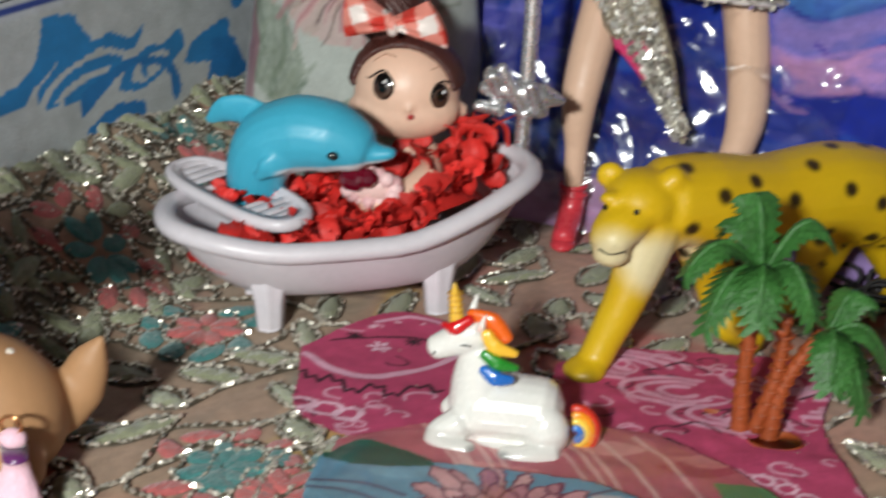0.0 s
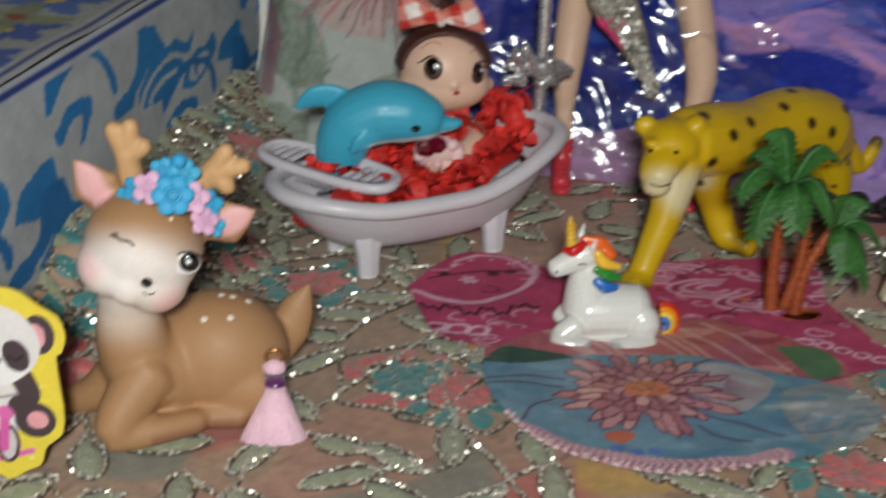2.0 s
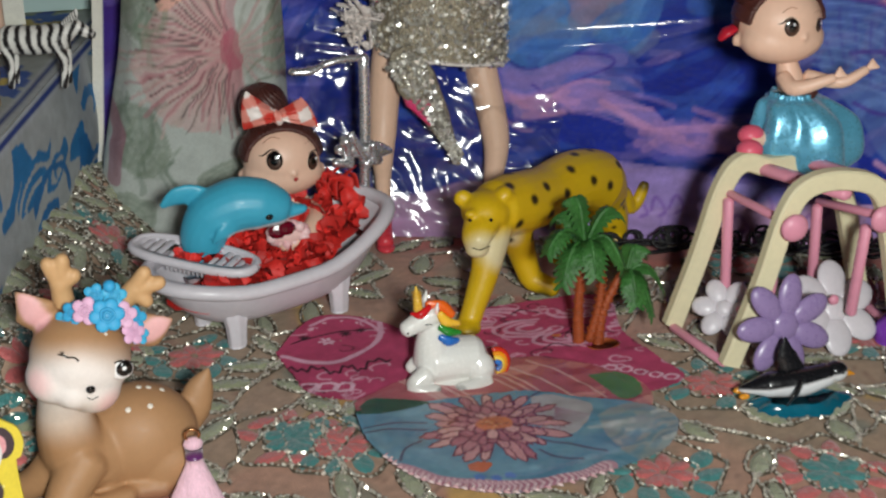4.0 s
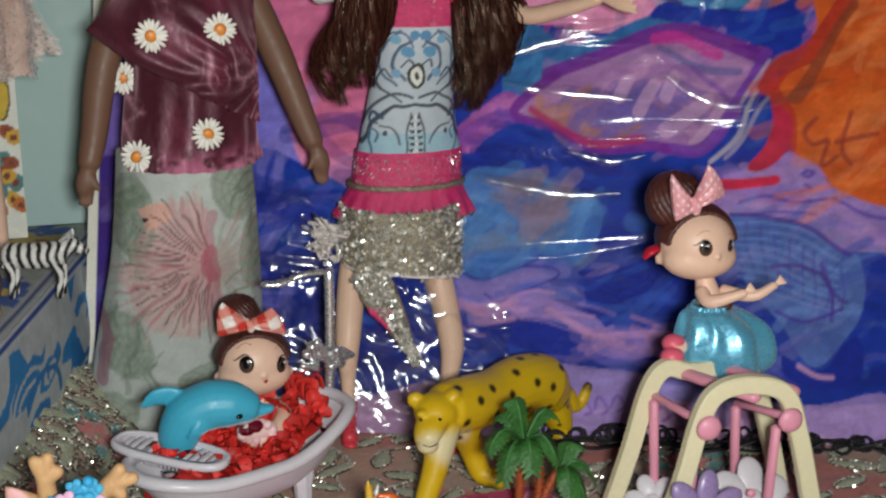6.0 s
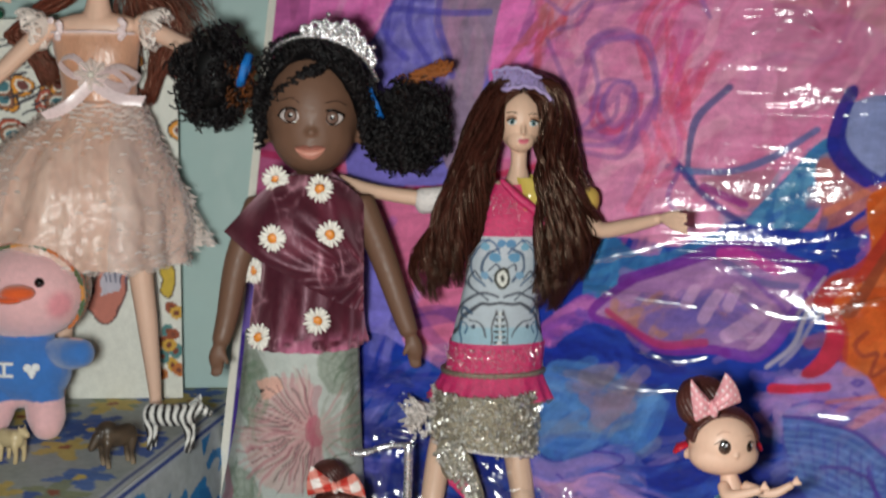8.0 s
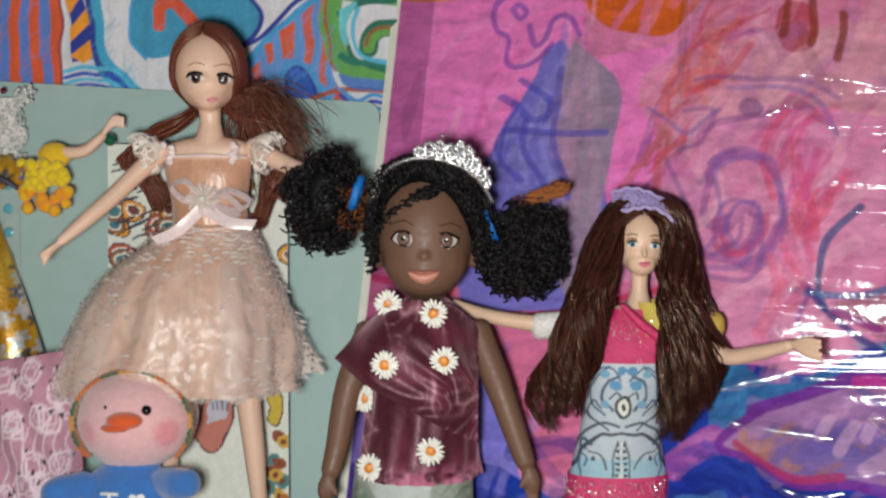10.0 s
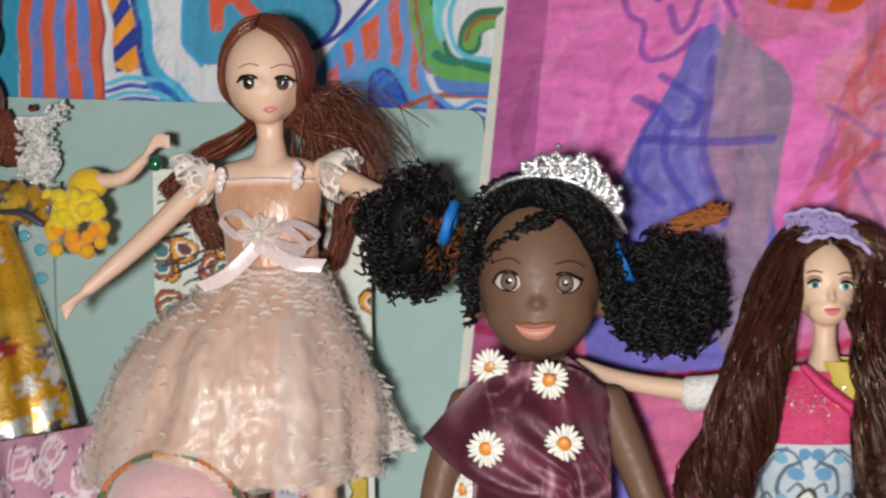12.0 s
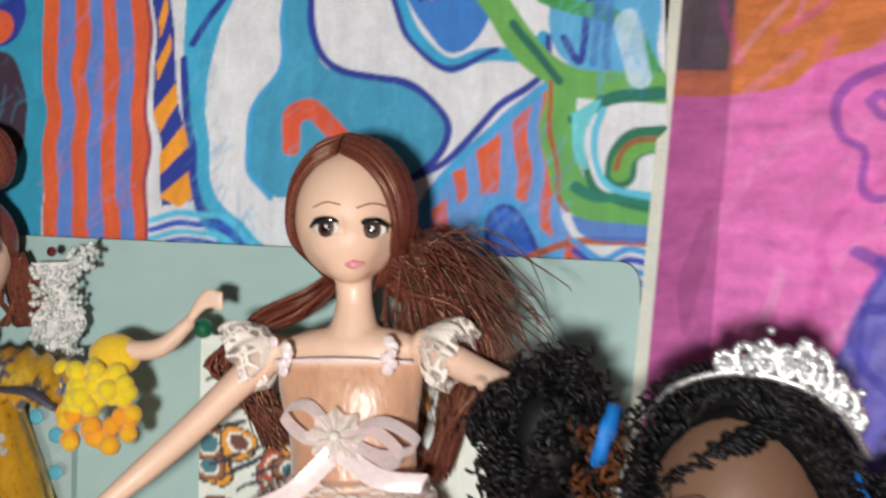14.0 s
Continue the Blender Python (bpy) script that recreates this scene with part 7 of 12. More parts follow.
bigcat = fuse(s, 0.0009, 5, cat_paint)
bv = np.vstack(bigcat.v)
for x, z in ((0.0975, 0.0492), (0.1058, 0.0492)):
    bigcat.disc(skin_at(x, z, bv), 0.0008, (-0.3, -1, 0.2), 1, thick=0.0005)
pm = skin_at(0.1000, 0.0405, bv)
bigcat.tube([pm + Vector((-0.003, 0.0008, -0.0008)), pm + Vector((0.0, -0.0001, -0.0016)), pm + Vector((0.004, 0.0012, -0.0010))], 0.00025, 1, seg=5)
thing("big_cat_figurine", bigcat.data("big_cat_figurine", [M_TOY, M_BLACK]), "yellow plastic cheetah with black spots walking on the cloth", "figurine")


# -- toy palm tree --
def frond(s, base_, tip, width, sag, n=9):
    """A leaf with a raised rib and notched edges."""
    b, t = Vector(base_), Vector(tip)
    side = (t - b).cross(Vector((0, 0, 1))).normalized()
    mid_ = [b.lerp(t, q) + Vector((0, 0, sag * math.sin(q * 2.7) * 1.25)) for q in np.linspace(0, 1, 13)]
    s.tube(mid_, [0.0009] * 10 + [0.0007, 0.0005, 0.0003], seg=6, per=1)
    for i in range(1, 13):
        q = i / 12
        p, d = mid_[i], (mid_[i] - mid_[i - 1]).normalized()
        w = width * (0.30 + 0.70 * math.sin(min(q * 0.86 + 0.10, 1) * 2.9) ** 0.8)
        for o in (-1, 1):
            tip_ = p + side * o * w + d * w * 0.45 - Vector((0, 0, w * 0.50))
            a_, c_ = p - d * 0.0022, p + d * 0.0016
            m1, m2 = a_.lerp(tip_, 0.62) - d * 0.0004, c_.lerp(tip_, 0.62) + d * 0.0010
            ridge_ = p.lerp(tip_, 0.5) + Vector((0, 0, 0.0008))
            s.add([tuple(v) for v in (a_, m1, tip_, m2, c_, ridge_)], [(0, 1, 5), (1, 2, 5), (2, 3, 5), (3, 4, 5), (4, 0, 5)])


palm = thing("toy_palm_tree", None, "small plastic palm with green fronds and orange-brown trunks", "toy palm")
s = Shape()
s.lathe([(0.1300, -0.034, 0.0, 0.0085, 0.0065), (0.1300, -0.034, 0.0018, 0.0082, 0.0062), (0.1300, -0.034, 0.0024, 0.0072, 0.0054)], seg=24)
s.lathe([(0.1450, -0.041, 0.0, 0.0080, 0.0060), (0.1450, -0.041, 0.0018, 0.0078, 0.0058), (0.1450, -0.041, 0.0024, 0.0068, 0.0050)], seg=24)
part("base", s, M_TRUNK, palm)
for pts, r_ in (([(0.1365, -0.037, 0.001), (0.1362, -0.036, 0.018), (0.1376, -0.036, 0.0430)], [0.0026, 0.0019, 0.0016]),
                ([(0.1435, -0.040, 0.001), (0.1455, -0.039, 0.016), (0.1530, -0.038, 0.0310)], [0.0025, 0.0019, 0.0016]),
                ([(0.1400, -0.040, 0.004), (0.1440, -0.039, 0.020), (0.1450, -0.038, 0.034)], [0.0019, 0.0016, 0.0012])):
    s = Shape()
    s.tube(pts, r_, seg=10, per=8)
    for k in range(9):
        q = cat(pts, 10)[k * 2 + 1]
        s.tube([q + np.array((0.0022 * math.cos(a), 0.0022 * math.sin(a), 0)) for a in np.linspace(0, 6.28, 9)], 0.00045, per=1, seg=5, close=True)
    part("trunk", s, M_TRUNK, palm)
for k, tip in enumerate(((0.1175, -0.046, 0.0430), (0.1235, -0.050, 0.0285), (0.1335, -0.030, 0.0585), (0.1545, -0.034, 0.0515), (0.1515, -0.048, 0.0340), (0.1370, -0.054, 0.0330), (0.1290, -0.022, 0.0470))):
    s = Shape()
    frond(s, (0.1378, -0.037, 0.0440), Vector((0.1378, -0.037, 0.0440)).lerp(Vector(tip), 0.88), 0.0068, 0.0085)
    part("frond", s, M_LEAF, palm)
for k, tip in enumerate(((0.1715, -0.040, 0.0200), (0.1655, -0.046, 0.0100), (0.1640, -0.030, 0.0330), (0.1560, -0.050, 0.0180))):
    s = Shape()
    frond(s, (0.1550, -0.038, 0.0310), Vector((0.1550, -0.038, 0.0310)).lerp(Vector(tip), 0.90), 0.0064, 0.0068)
    part("frond", s, M_LEAF, palm)
for q in ((0.1405, -0.040, 0.0335), (0.1375, -0.041, 0.0345), (0.1440, -0.040, 0.0320)):
    s = Shape()
    s.ball(q, 0.0020)
    part("coconut", s, M_TRUNK, palm)


# -- doll swing --
def arch(pts, w=0.0040, deep=0.0030):
    """A bent flat bar: its broad face towards the viewer, with softened edges."""
    p = cat(pts, 8)
    d = np.gradient(p, axis=0)
    d[:, 1] = 0
    d /= np.linalg.norm(d, axis=1)[:, None]
    n = np.stack([-d[:, 2], np.zeros(len(d)), d[:, 0]], -1)
    prof = [(-1, -0.7), (-0.8, -1), (0.8, -1), (1, -0.7), (1, 0.7), (0.8, 1), (-0.8, 1), (-1, 0.7)]
    s = Shape()
    s.grid(np.array([[p[i] + n[i] * w * a + np.array((0, deep * b, 0)) for a, b in prof] for i in range(len(p))]), loop_v=True)
    k = len(p)
    s.f += [tuple(range(8)), tuple(reversed(range((k - 1) * 8, k * 8)))]
    s.m += [0, 0]
    return s


swing = thing("doll_swing", None, "cream and pink plastic doll swing with flower seats", "swing")
FA = [(0.1870, -0.0008), (0.1980, 0.0359), (0.2054, 0.0643), (0.2129, 0.0748), (0.2272, 0.0767), (0.2426, 0.0711), (0.2503, 0.0521), (0.2620, 0.0048)]
BA = [(0.1787, 0.0004), (0.1886, 0.0338), (0.1965, 0.0623), (0.2045, 0.0722), (0.2169, 0.0695)]
part("front_arch", arch([(q[0], -0.071, max(q[1], 0.003)) for q in FA]), M_CREAM, swing, "cream arch", smooth=False)
back = [(q[0], -0.033, max(q[1], 0.003)) for q in BA] + [(0.2400, -0.030, 0.0690), (0.2500, -0.030, 0.058), (0.2590, -0.030, 0.030), (0.2655, -0.030, 0.003)]
part("back_arch", arch(back), M_CREAM, swing, "cream arch", smooth=False)


def bar(a, b, r=0.0021, name="bar", mat=None, label=""):
    s = Shape()
    s.tube([a, b], r, seg=10, per=2, flat=0.8)
    return part(name, s, mat or M_PINK, swing, label)


J1, J2 = [(0.2064, 0.0609), (0.2435, 0.0607)]
B1, B2 = [(0.1987, 0.0603), (0.2384, 0.0531)]
bar((0.1780, -0.036, 0.0030), (0.1855, -0.070, 0.0030), 0.0021, "foot_bar")
bar((0.2655, -0.032, 0.0030), (0.2650, -0.068, 0.0030), 0.0021, "foot_bar")
bar((0.2130, -0.034, 0.0690), (0.2300, -0.070, 0.0700), 0.0034, "top_bar")
bar((0.2330, -0.034, 0.0700), (0.2480, -0.070, 0.0705), 0.0034, "top_bar")
bar((B1[0], -0.036, B1[1]), (J1[0], -0.072, J1[1]), 0.0021, "cross_bar")
bar((B2[0], -0.036, B2[1]), (J2[0], -0.072, J2[1]), 0.0021, "cross_bar")
HA = [(0.1972, 0.0581), (0.1989, 0.0167), (0.2367, 0.0514), (0.2379, 0.0172)]
HF = [(0.2039, 0.0556), (0.2034, 0.0261), (0.2415, 0.0539), (0.2394, 0.0178)]
for q in ((HA[0], HA[1], -0.038), (HA[2], HA[3], -0.038), (HF[0], HF[1], -0.068), (HF[2], HF[3], -0.068)):
    bar((q[0][0], q[2], q[0][1]), (q[1][0], q[2], q[1][1]), 0.0027, "hanger")
for j in (J1, J2):
    s = Shape()
    s.disc((j[0], -0.0765, j[1]), 0.0056, (0, -1, 0), thick=0.0026, seg=24)
    part("joint_cap", s, M_PINK, swing)


def flower(c, r, nrm, petals_, mat, name, label, thick=0.0022, turn=0.0):
    q = np.array(Vector(nrm).to_track_quat("Z", "Y").to_matrix())
    g = Shape()
    for k in range(petals_):
        t = 2 * math.pi * k / petals_ + turn
        h = Shape()
        h.ball((r * 0.60 * math.cos(t), r * 0.60 * math.sin(t), 0.0006), (r * 0.42, r * (0.33 if petals_ < 7 else 0.25), thick), rot=(0, 0, math.degrees(t)), seg=16, rings=10)
        g.join(h)
    g.ball((0, 0, 0.0006), (r * 0.3, r * 0.3, thick * 1.1))
    g.v = [v @ q.T + np.array(c) for v in g.v]
    return part(name, g, mat, swing, label)


PF = [(0.2031, 0.0233)][0]
flower((PF[0], -0.082, PF[1]), 0.0200, (0.05, -1, 0.25), 7, M_PURPLE, "flower_seat", "lilac plastic flower", turn=0.45)
W1, W2 = [(0.1958, 0.0136)][0], [(0.2376, 0.0151)][0]
flower((W1[0], -0.045, W1[1]), 0.0130, (-0.35, -0.6, 0.6), 6, M_WHITE, "flower_seat", "white plastic flower")
flower((W2[0], -0.058, W2[1]), 0.0200, (0.1, -0.75, 0.6), 6, M_WHITE, "flower_seat", "white plastic flower", turn=0.3)
for q, r_ in (((W2[0] - 0.004, -0.064, W2[1] + 0.007), 0.0022), ((W1[0] + 0.004, -0.051, W1[1] + 0.002), 0.0018)):
    s = Shape()
    s.ball(q, (r_, r_ * 0.75, r_))
    part("flower_centre", s, M_PINK, swing)

# -- doll sitting on the swing --
s = Shape()
hc2 = (0.2265, -0.010, 0.1225)
small_doll_head(s, hc2, (0.0170, 0.0165, 0.0165), [(0.2240, 0.1240, 0.0035), (0.2372, 0.1232, 0.0026)], (0.2165, -0.006, 0.1420), 0.0112)
p, n = front(hc2, (0.0170, 0.0165, 0.0165), 0.2345, 0.1145)
s.disc(p, 0.0007, n, 0, (170, 70, 70), thick=0.0003)
bow(s, (0.2172, 0.1442), [((0.2050, 0.1605), (0.2080, 0.1370)), ((0.2235, 0.1640), (0.2325, 0.1480))], -0.0270, dotted)
s.tube([(0.2115, -0.004, 0.1200), (0.2060, -0.006, 0.1185), (0.2035, -0.006, 0.1160)], [0.0026, 0.0034, 0.0020], 0, (190, 30, 50), seg=10, flat=0.5)
s.tube([(0.2420, 0.000, 0.1200), (0.2470, 0.000, 0.1180), (0.2490, 0.000, 0.1150)], [0.0026, 0.0034, 0.0020], 0, (190, 30, 50), seg=10, flat=0.5)
s.tube([(0.2290, -0.014, 0.108), (0.2305, -0.016, 0.100), (0.2325, -0.018, 0.090)], [0.0040, 0.0056, 0.0055], 3, seg=14)
s.tube([(0.2255, -0.020, 0.1020), (0.2270, -0.028, 0.0995), (0.2400, -0.034, 0.1045)], [0.0032, 0.0032, 0.0020], 3, seg=12)
s.tube([(0.2370, -0.018, 0.1010), (0.2480, -0.026, 0.1000), (0.2575, -0.028, 0.1050)], [0.0030, 0.0026, 0.0018], 3, seg=12)
for c0 in ((0.2405, -0.034, 0.1050), (0.2580, -0.028, 0.1055)):
    for k in range(4):
        s.tube([c0, (c0[0] + 0.002 + 0.0006 * k, c0[1] - 0.0006 * k, c0[2] + 0.0036 - 0.0009 * k)], [0.0009, 0.0006], 3, seg=6, per=2)
s.ball((0.2365, -0.0235, 0.0960), (0.0030, 0.0020, 0.0030), 1)
# puffed satin skirt with deep soft folds
SK = [(0.2130, 0.0813), (0.2600, 0.0771), (0.2385, 0.0618), (0.2310, 0.0950)]
sx, sr, sz0, sz1 = (SK[0][0] + SK[1][0]) / 2, (SK[1][0] - SK[0][0]) / 2, SK[2][1], SK[3][1]
sh_ = sz1 - sz0
rows = [(sx, -0.020, sz0 + 0.004, sr * 0.40, 0.008), (sx, -0.021, sz0 + 0.0005, sr * 0.66, 0.013), (sx + 0.001, -0.021, sz0 + sh_ * 0.16, sr * 0.94, 0.018), (sx, -0.021, sz0 + sh_ * 0.42, sr * 1.0, 0.019), (sx - 0.0005, -0.020, sz0 + sh_ * 0.70, sr * 0.88, 0.0175), (SK[3][0] + 0.001, -0.019, sz0 + sh_ * 0.90, sr * 0.62, 0.0125), (SK[3][0], -0.018, sz1 - 0.0015, sr * 0.40, 0.009), (SK[3][0], -0.018, sz1 + 0.0005, sr * 0.36, 0.008)]
rows = [tuple(r) for r in cat(rows, 5)]


def satin_fold(a, k):
    """Three deep soft folds that start at the gathers, with finer ones between."""
    deep = -0.24 * np.abs(np.sin(a * 3 + 0.9 + 0.5 * np.sin(a * 2) + 0.5 * math.sin(4 * k))) ** 3 * (0.4 + 0.6 * math.sin(min(k * 1.05, 1) * 3.14))
    return 1.03 + deep + 0.045 * np.cos(a * 7 + 3.2 * math.sin(3 * k)) * math.sin(k * 3.14) + 0.05 * k ** 3 * np.cos(a * 17)


s.lathe(rows, 4, seg=150, wave=satin_fold)
for o in ((0.2085, -0.030, 0.0760), (0.2115, -0.024, 0.0800)):
    s.ball(o, (0.0055, 0.0050, 0.0042), 0, (228, 96, 120))
s.tube([(0.2100, -0.027, 0.0780), (0.2200, -0.024, 0.0790)], 0.0032, 3, seg=10, per=2)
thing("seated_doll", s.data("seated_doll", [M_TOY, M_HAIR, M_BLACK, M_SKIN, M_SATIN]), "big-eyed vinyl doll in blue satin skirt sitting on the swing", "doll")

# -- penguin on its clear base --
s = Shape()
s.tube([(0.1800, -0.096, 0.0062), (0.190, -0.098, 0.0078), (0.203, -0.100, 0.0085), (0.2130, -0.101, 0.0110)], [0.0012, 0.0048, 0.0056, 0.0042], seg=16)
s.ball((0.2160, -0.101, 0.0118), (0.0046, 0.0040, 0.0040))
penguin = fuse(s, 0.0005, 3, lambda P: blend((22, 22, 26), (ramp(-(P[:, 2] - 0.0104 - 0.16 * (P[:, 0] - 0.2)), 0.0, 0.0010) * ramp(-P[:, 1], 0.094, 0.098), (224, 224, 226)), (close_to(P, [(0.2175, -0.1052, 0.0112)], 0.0018), (224, 224, 226))))
penguin.tube([(0.2192, -0.1015, 0.0112), (0.2232, -0.102, 0.0102)], [0.0018, 0.0004], 0, (226, 150, 40), seg=8, per=3)
penguin.tube([(0.2000, -0.098, 0.0120), (0.1975, -0.096, 0.0185), (0.1970, -0.095, 0.0250)], [0.0050, 0.0040, 0.0006], 0, (24, 24, 28), seg=10, flat=0.35, up=(0, 1, 0))
penguin.tube([(0.2000, -0.1045, 0.0100), (0.1960, -0.108, 0.0075), (0.1930, -0.109, 0.0045)], [0.0030, 0.0024, 0.0006], 0, (24, 24, 28), seg=10, flat=0.35, up=(0, 1, 0.4))
for q in ((0.1810, -0.098, 0.0040), (0.1805, -0.094, 0.0045)):
    penguin.ball(q, (0.0022, 0.0014, 0.0012), 0, (226, 150, 40))
penguin.disc((0.2168, -0.1050, 0.0128), 0.0005, (0.1, -1, 0.2), 1)
penguin.lathe([(0.2020, -0.1020, 0.0004, 0.0200, 0.0105), (0.2020, -0.1020, 0.0020, 0.0185, 0.0098), (0.2020, -0.1015, 0.0034, 0.0130, 0.0065)], 2, seg=30, wave=lambda a, k: 1 + 0.07 * np.cos(a * 5) + 0.04 * np.cos(a * 9))
thing("penguin_figurine", penguin.data("penguin_figurine", [M_GLOSS, M_BLACK, M_TEAL]), "small black and white penguin on a teal clear base", "figurine")

# -- purple toy piano --
piano = thing("toy_piano", None, "small purple plastic toy piano with white keys", "toy piano")
PP = [(0.2686, -0.0727)][0]
s = Shape()
s.lathe([(PP[0], PP[1] + 0.008, 0.0005, 0.0130, 0.0095), (PP[0], PP[1] + 0.008, 0.003, 0.0140, 0.0105), (PP[0], PP[1] + 0.008, 0.0085, 0.0135, 0.0100), (PP[0], PP[1] + 0.009, 0.0120, 0.0090, 0.0070)], seg=32, wave=lambda a, k: 1 + 0.06 * np.cos(a * 4))
part("case", s, material("purple_glossy_plastic", (120, 58, 168), 0.25, vary=0.05), piano)
for k in range(5):
    s = Shape()
    x = PP[0] - 0.0045 + 0.0024 * k
    s.slab([(x, PP[1] - 0.0040), (x + 0.0020, PP[1] - 0.0040), (x + 0.0020, PP[1] + 0.001), (x, PP[1] + 0.001)], 0.0030, 0.0062)
    part("key", s, M_WHITE, piano, smooth=False)


# ---- cloth cut-outs lying on the net ----
def cutout(name, outline, colour, label, z=0.0016, step=0.0006, edge=None, mats=None):
    """A thin scrap of printed cotton of that outline, slightly wavy."""
    out = cat(list(outline) + [outline[0]], 6)[:-1]
    lo, hi = out.min(0), out.max(0)
    x, y = np.meshgrid(np.arange(lo[0], hi[0] + step, step), np.arange(lo[1], hi[1] + step, step), indexing="ij")
    art = Art(x, y, (150, 60, 96), 0.0015, 120)
    colour(art)
    art.hatch(0.10, 900, 900, 71)
    d = away(x, y, out, False, True)
    keep = inside(x, y, out)
    snap = keep | (d < step * 0.8)
    cell = snap[:-1, :-1] & snap[1:, :-1] & snap[1:, 1:] & snap[:-1, 1:]
    n2 = x.shape[1]
    ii, jj = np.nonzero(cell)
    h = z + 0.0012 * vnoise(x * 60, y * 60, 17) + 0.0006 * vnoise(x * 200, y * 200, 18)
    s = Shape()
    q = np.stack([ii * n2 + jj, (ii + 1) * n2 + jj, (ii + 1) * n2 + jj + 1, ii * n2 + jj + 1], -1)
    s.add(np.stack([x, y, h], -1).reshape(-1, 3), q.tolist(), 0, art.c.reshape(-1, 3))
    s.add(np.stack([x, y, h - 0.0007], -1).reshape(-1, 3), q[:, ::-1].tolist(), 0, art.c.reshape(-1, 3))
    if edge:
        edge(s, out, z)
    return thing(name, s.data(name, mats or [M_FABRIC]), label, "fabric scrap", group="cloth cut-outs")


def bandana_left(a):
    a.c[:] = lin(186, 68, 106)
    paisley(a, 0.02, 0.10, -0.065, 0.005, 36, 82)
    o = [(0.0175, -0.0163), (0.0372, 0.0012), (0.0540, 0.0061), (0.0606, -0.0117)]
    a.line([(0.0174, -0.0207), (0.0317, -0.0301), (0.0455, -0.0265), (0.0586, -0.0116), (0.0617, -0.0001)], 0.0022, (222, 170, 192))
    a.line([(0.0322, 0.0038), (0.0439, 0.0096), (0.0558, 0.0026), (0.0608, -0.0094)], 0.0014, (222, 170, 192))
    c = [(0.0369, -0.0119)][0]
    for k in range(6):
        t = 1.047 * k
        a.oval(c[0] + 0.0022 * math.cos(t), c[1] + 0.0022 * math.sin(t), 0.0015, 0.0008, (226, 186, 204), 1, math.degrees(t))
    zig = [(0.0182, -0.0294), (0.0239, -0.0339), (0.0296, -0.0333), (0.0351, -0.0394), (0.0411, -0.0347), (0.0465, -0.0392), (0.0528, -0.0320), (0.0583, -0.0356)]
    z2 = []
    for i, (x0, y0) in enumerate(cat(zig, 3)):
        z2.append((x0, y0 + (0.0016 if i % 2 else -0.0016)))
    a.line(z2, 0.0010, (46, 18, 34), smooth=False)
    a.line([(0.0225, -0.0111), (0.0307, -0.0079), (0.0451, -0.0040), (0.0572, -0.0046)], 0.0008, (46, 18, 34))
    for q in [(0.0287, -0.0069), (0.0459, -0.0063), (0.0522, -0.0043)]:
        for k in range(4):
            t = 0.8 * k
            a.line([(q[0] - 0.0022 * math.cos(t), q[1] - 0.0022 * math.sin(t)), (q[0] + 0.0022 * math.cos(t), q[1] + 0.0022 * math.sin(t))], 0.0006, (40, 16, 30))
    for q in [(0.0244, -0.0473), (0.0309, -0.0488), (0.0373, -0.0507)]:
        dd = np.hypot((a.x - q[0]) / 1.3, a.y - q[1])
        a.put(np.abs(dd - 0.0030) < 0.0007, (224, 180, 198))
    for q in [(0.0320, 0.0005), (0.0384, 0.0050), (0.0457, 0.0056), (0.0517, 0.0028)]:
        a.oval(q[0], q[1], 0.0008, 0.0008, (230, 190, 204))


def paisley(a, x0, x1, y0, y1, n, seed):
    """Fine pale curls and dark dashes of a bandana print."""
    r2 = np.random.RandomState(seed)
    for k in range(n):
        c = np.array((x0 + (x1 - x0) * r2.rand(), y0 + (y1 - y0) * r2.rand()))
        t0, r_ = 6.28 * r2.rand(), 0.0014 + 0.0024 * r2.rand()
        a.line([c + r_ * (0.4 + 0.15 * i) * np.array((1.5 * math.cos(t0 + i * 0.8), math.sin(t0 + i * 0.8))) for i in range(6)], 0.0006, (226, 176, 196) if k % 4 else (60, 20, 42), 0.85)


def bandana_right(a):
    a.c[:] = lin(186, 68, 106)
    paisley(a, 0.085, 0.185, -0.065, 0.0, 90, 81)
    rs = np.random.RandomState(8)
    for k in range(5):
        c = (0.108 + 0.013 * k, -0.008 - 0.012 * (k % 3))
        for r_ in (0.0035, 0.0065, 0.0095):
            t = np.linspace(0.2, 4.6, 9) + k
            a.line([(c[0] + r_ * 1.6 * math.cos(q), c[1] + r_ * 0.8 * math.sin(q)) for q in t], 0.0016, (222, 166, 190), 0.9)
    for k in range(10):
        x0, y0 = 0.095 + 0.075 * rs.rand(), -0.05 + 0.045 * rs.rand()
        a.line([(x0, y0), (x0 + 0.006, y0 + 0.003), (x0 + 0.012, y0 - 0.001)], 0.0007, (48, 18, 36))
    for k in range(7):
        q = (0.142 + 0.005 * k, -0.060 - 0.0035 * k)
        dd = np.hypot((a.x - q[0]) / 1.2, a.y - q[1])
        a.put(np.abs(dd - 0.0020) < 0.0005, (224, 180, 198))


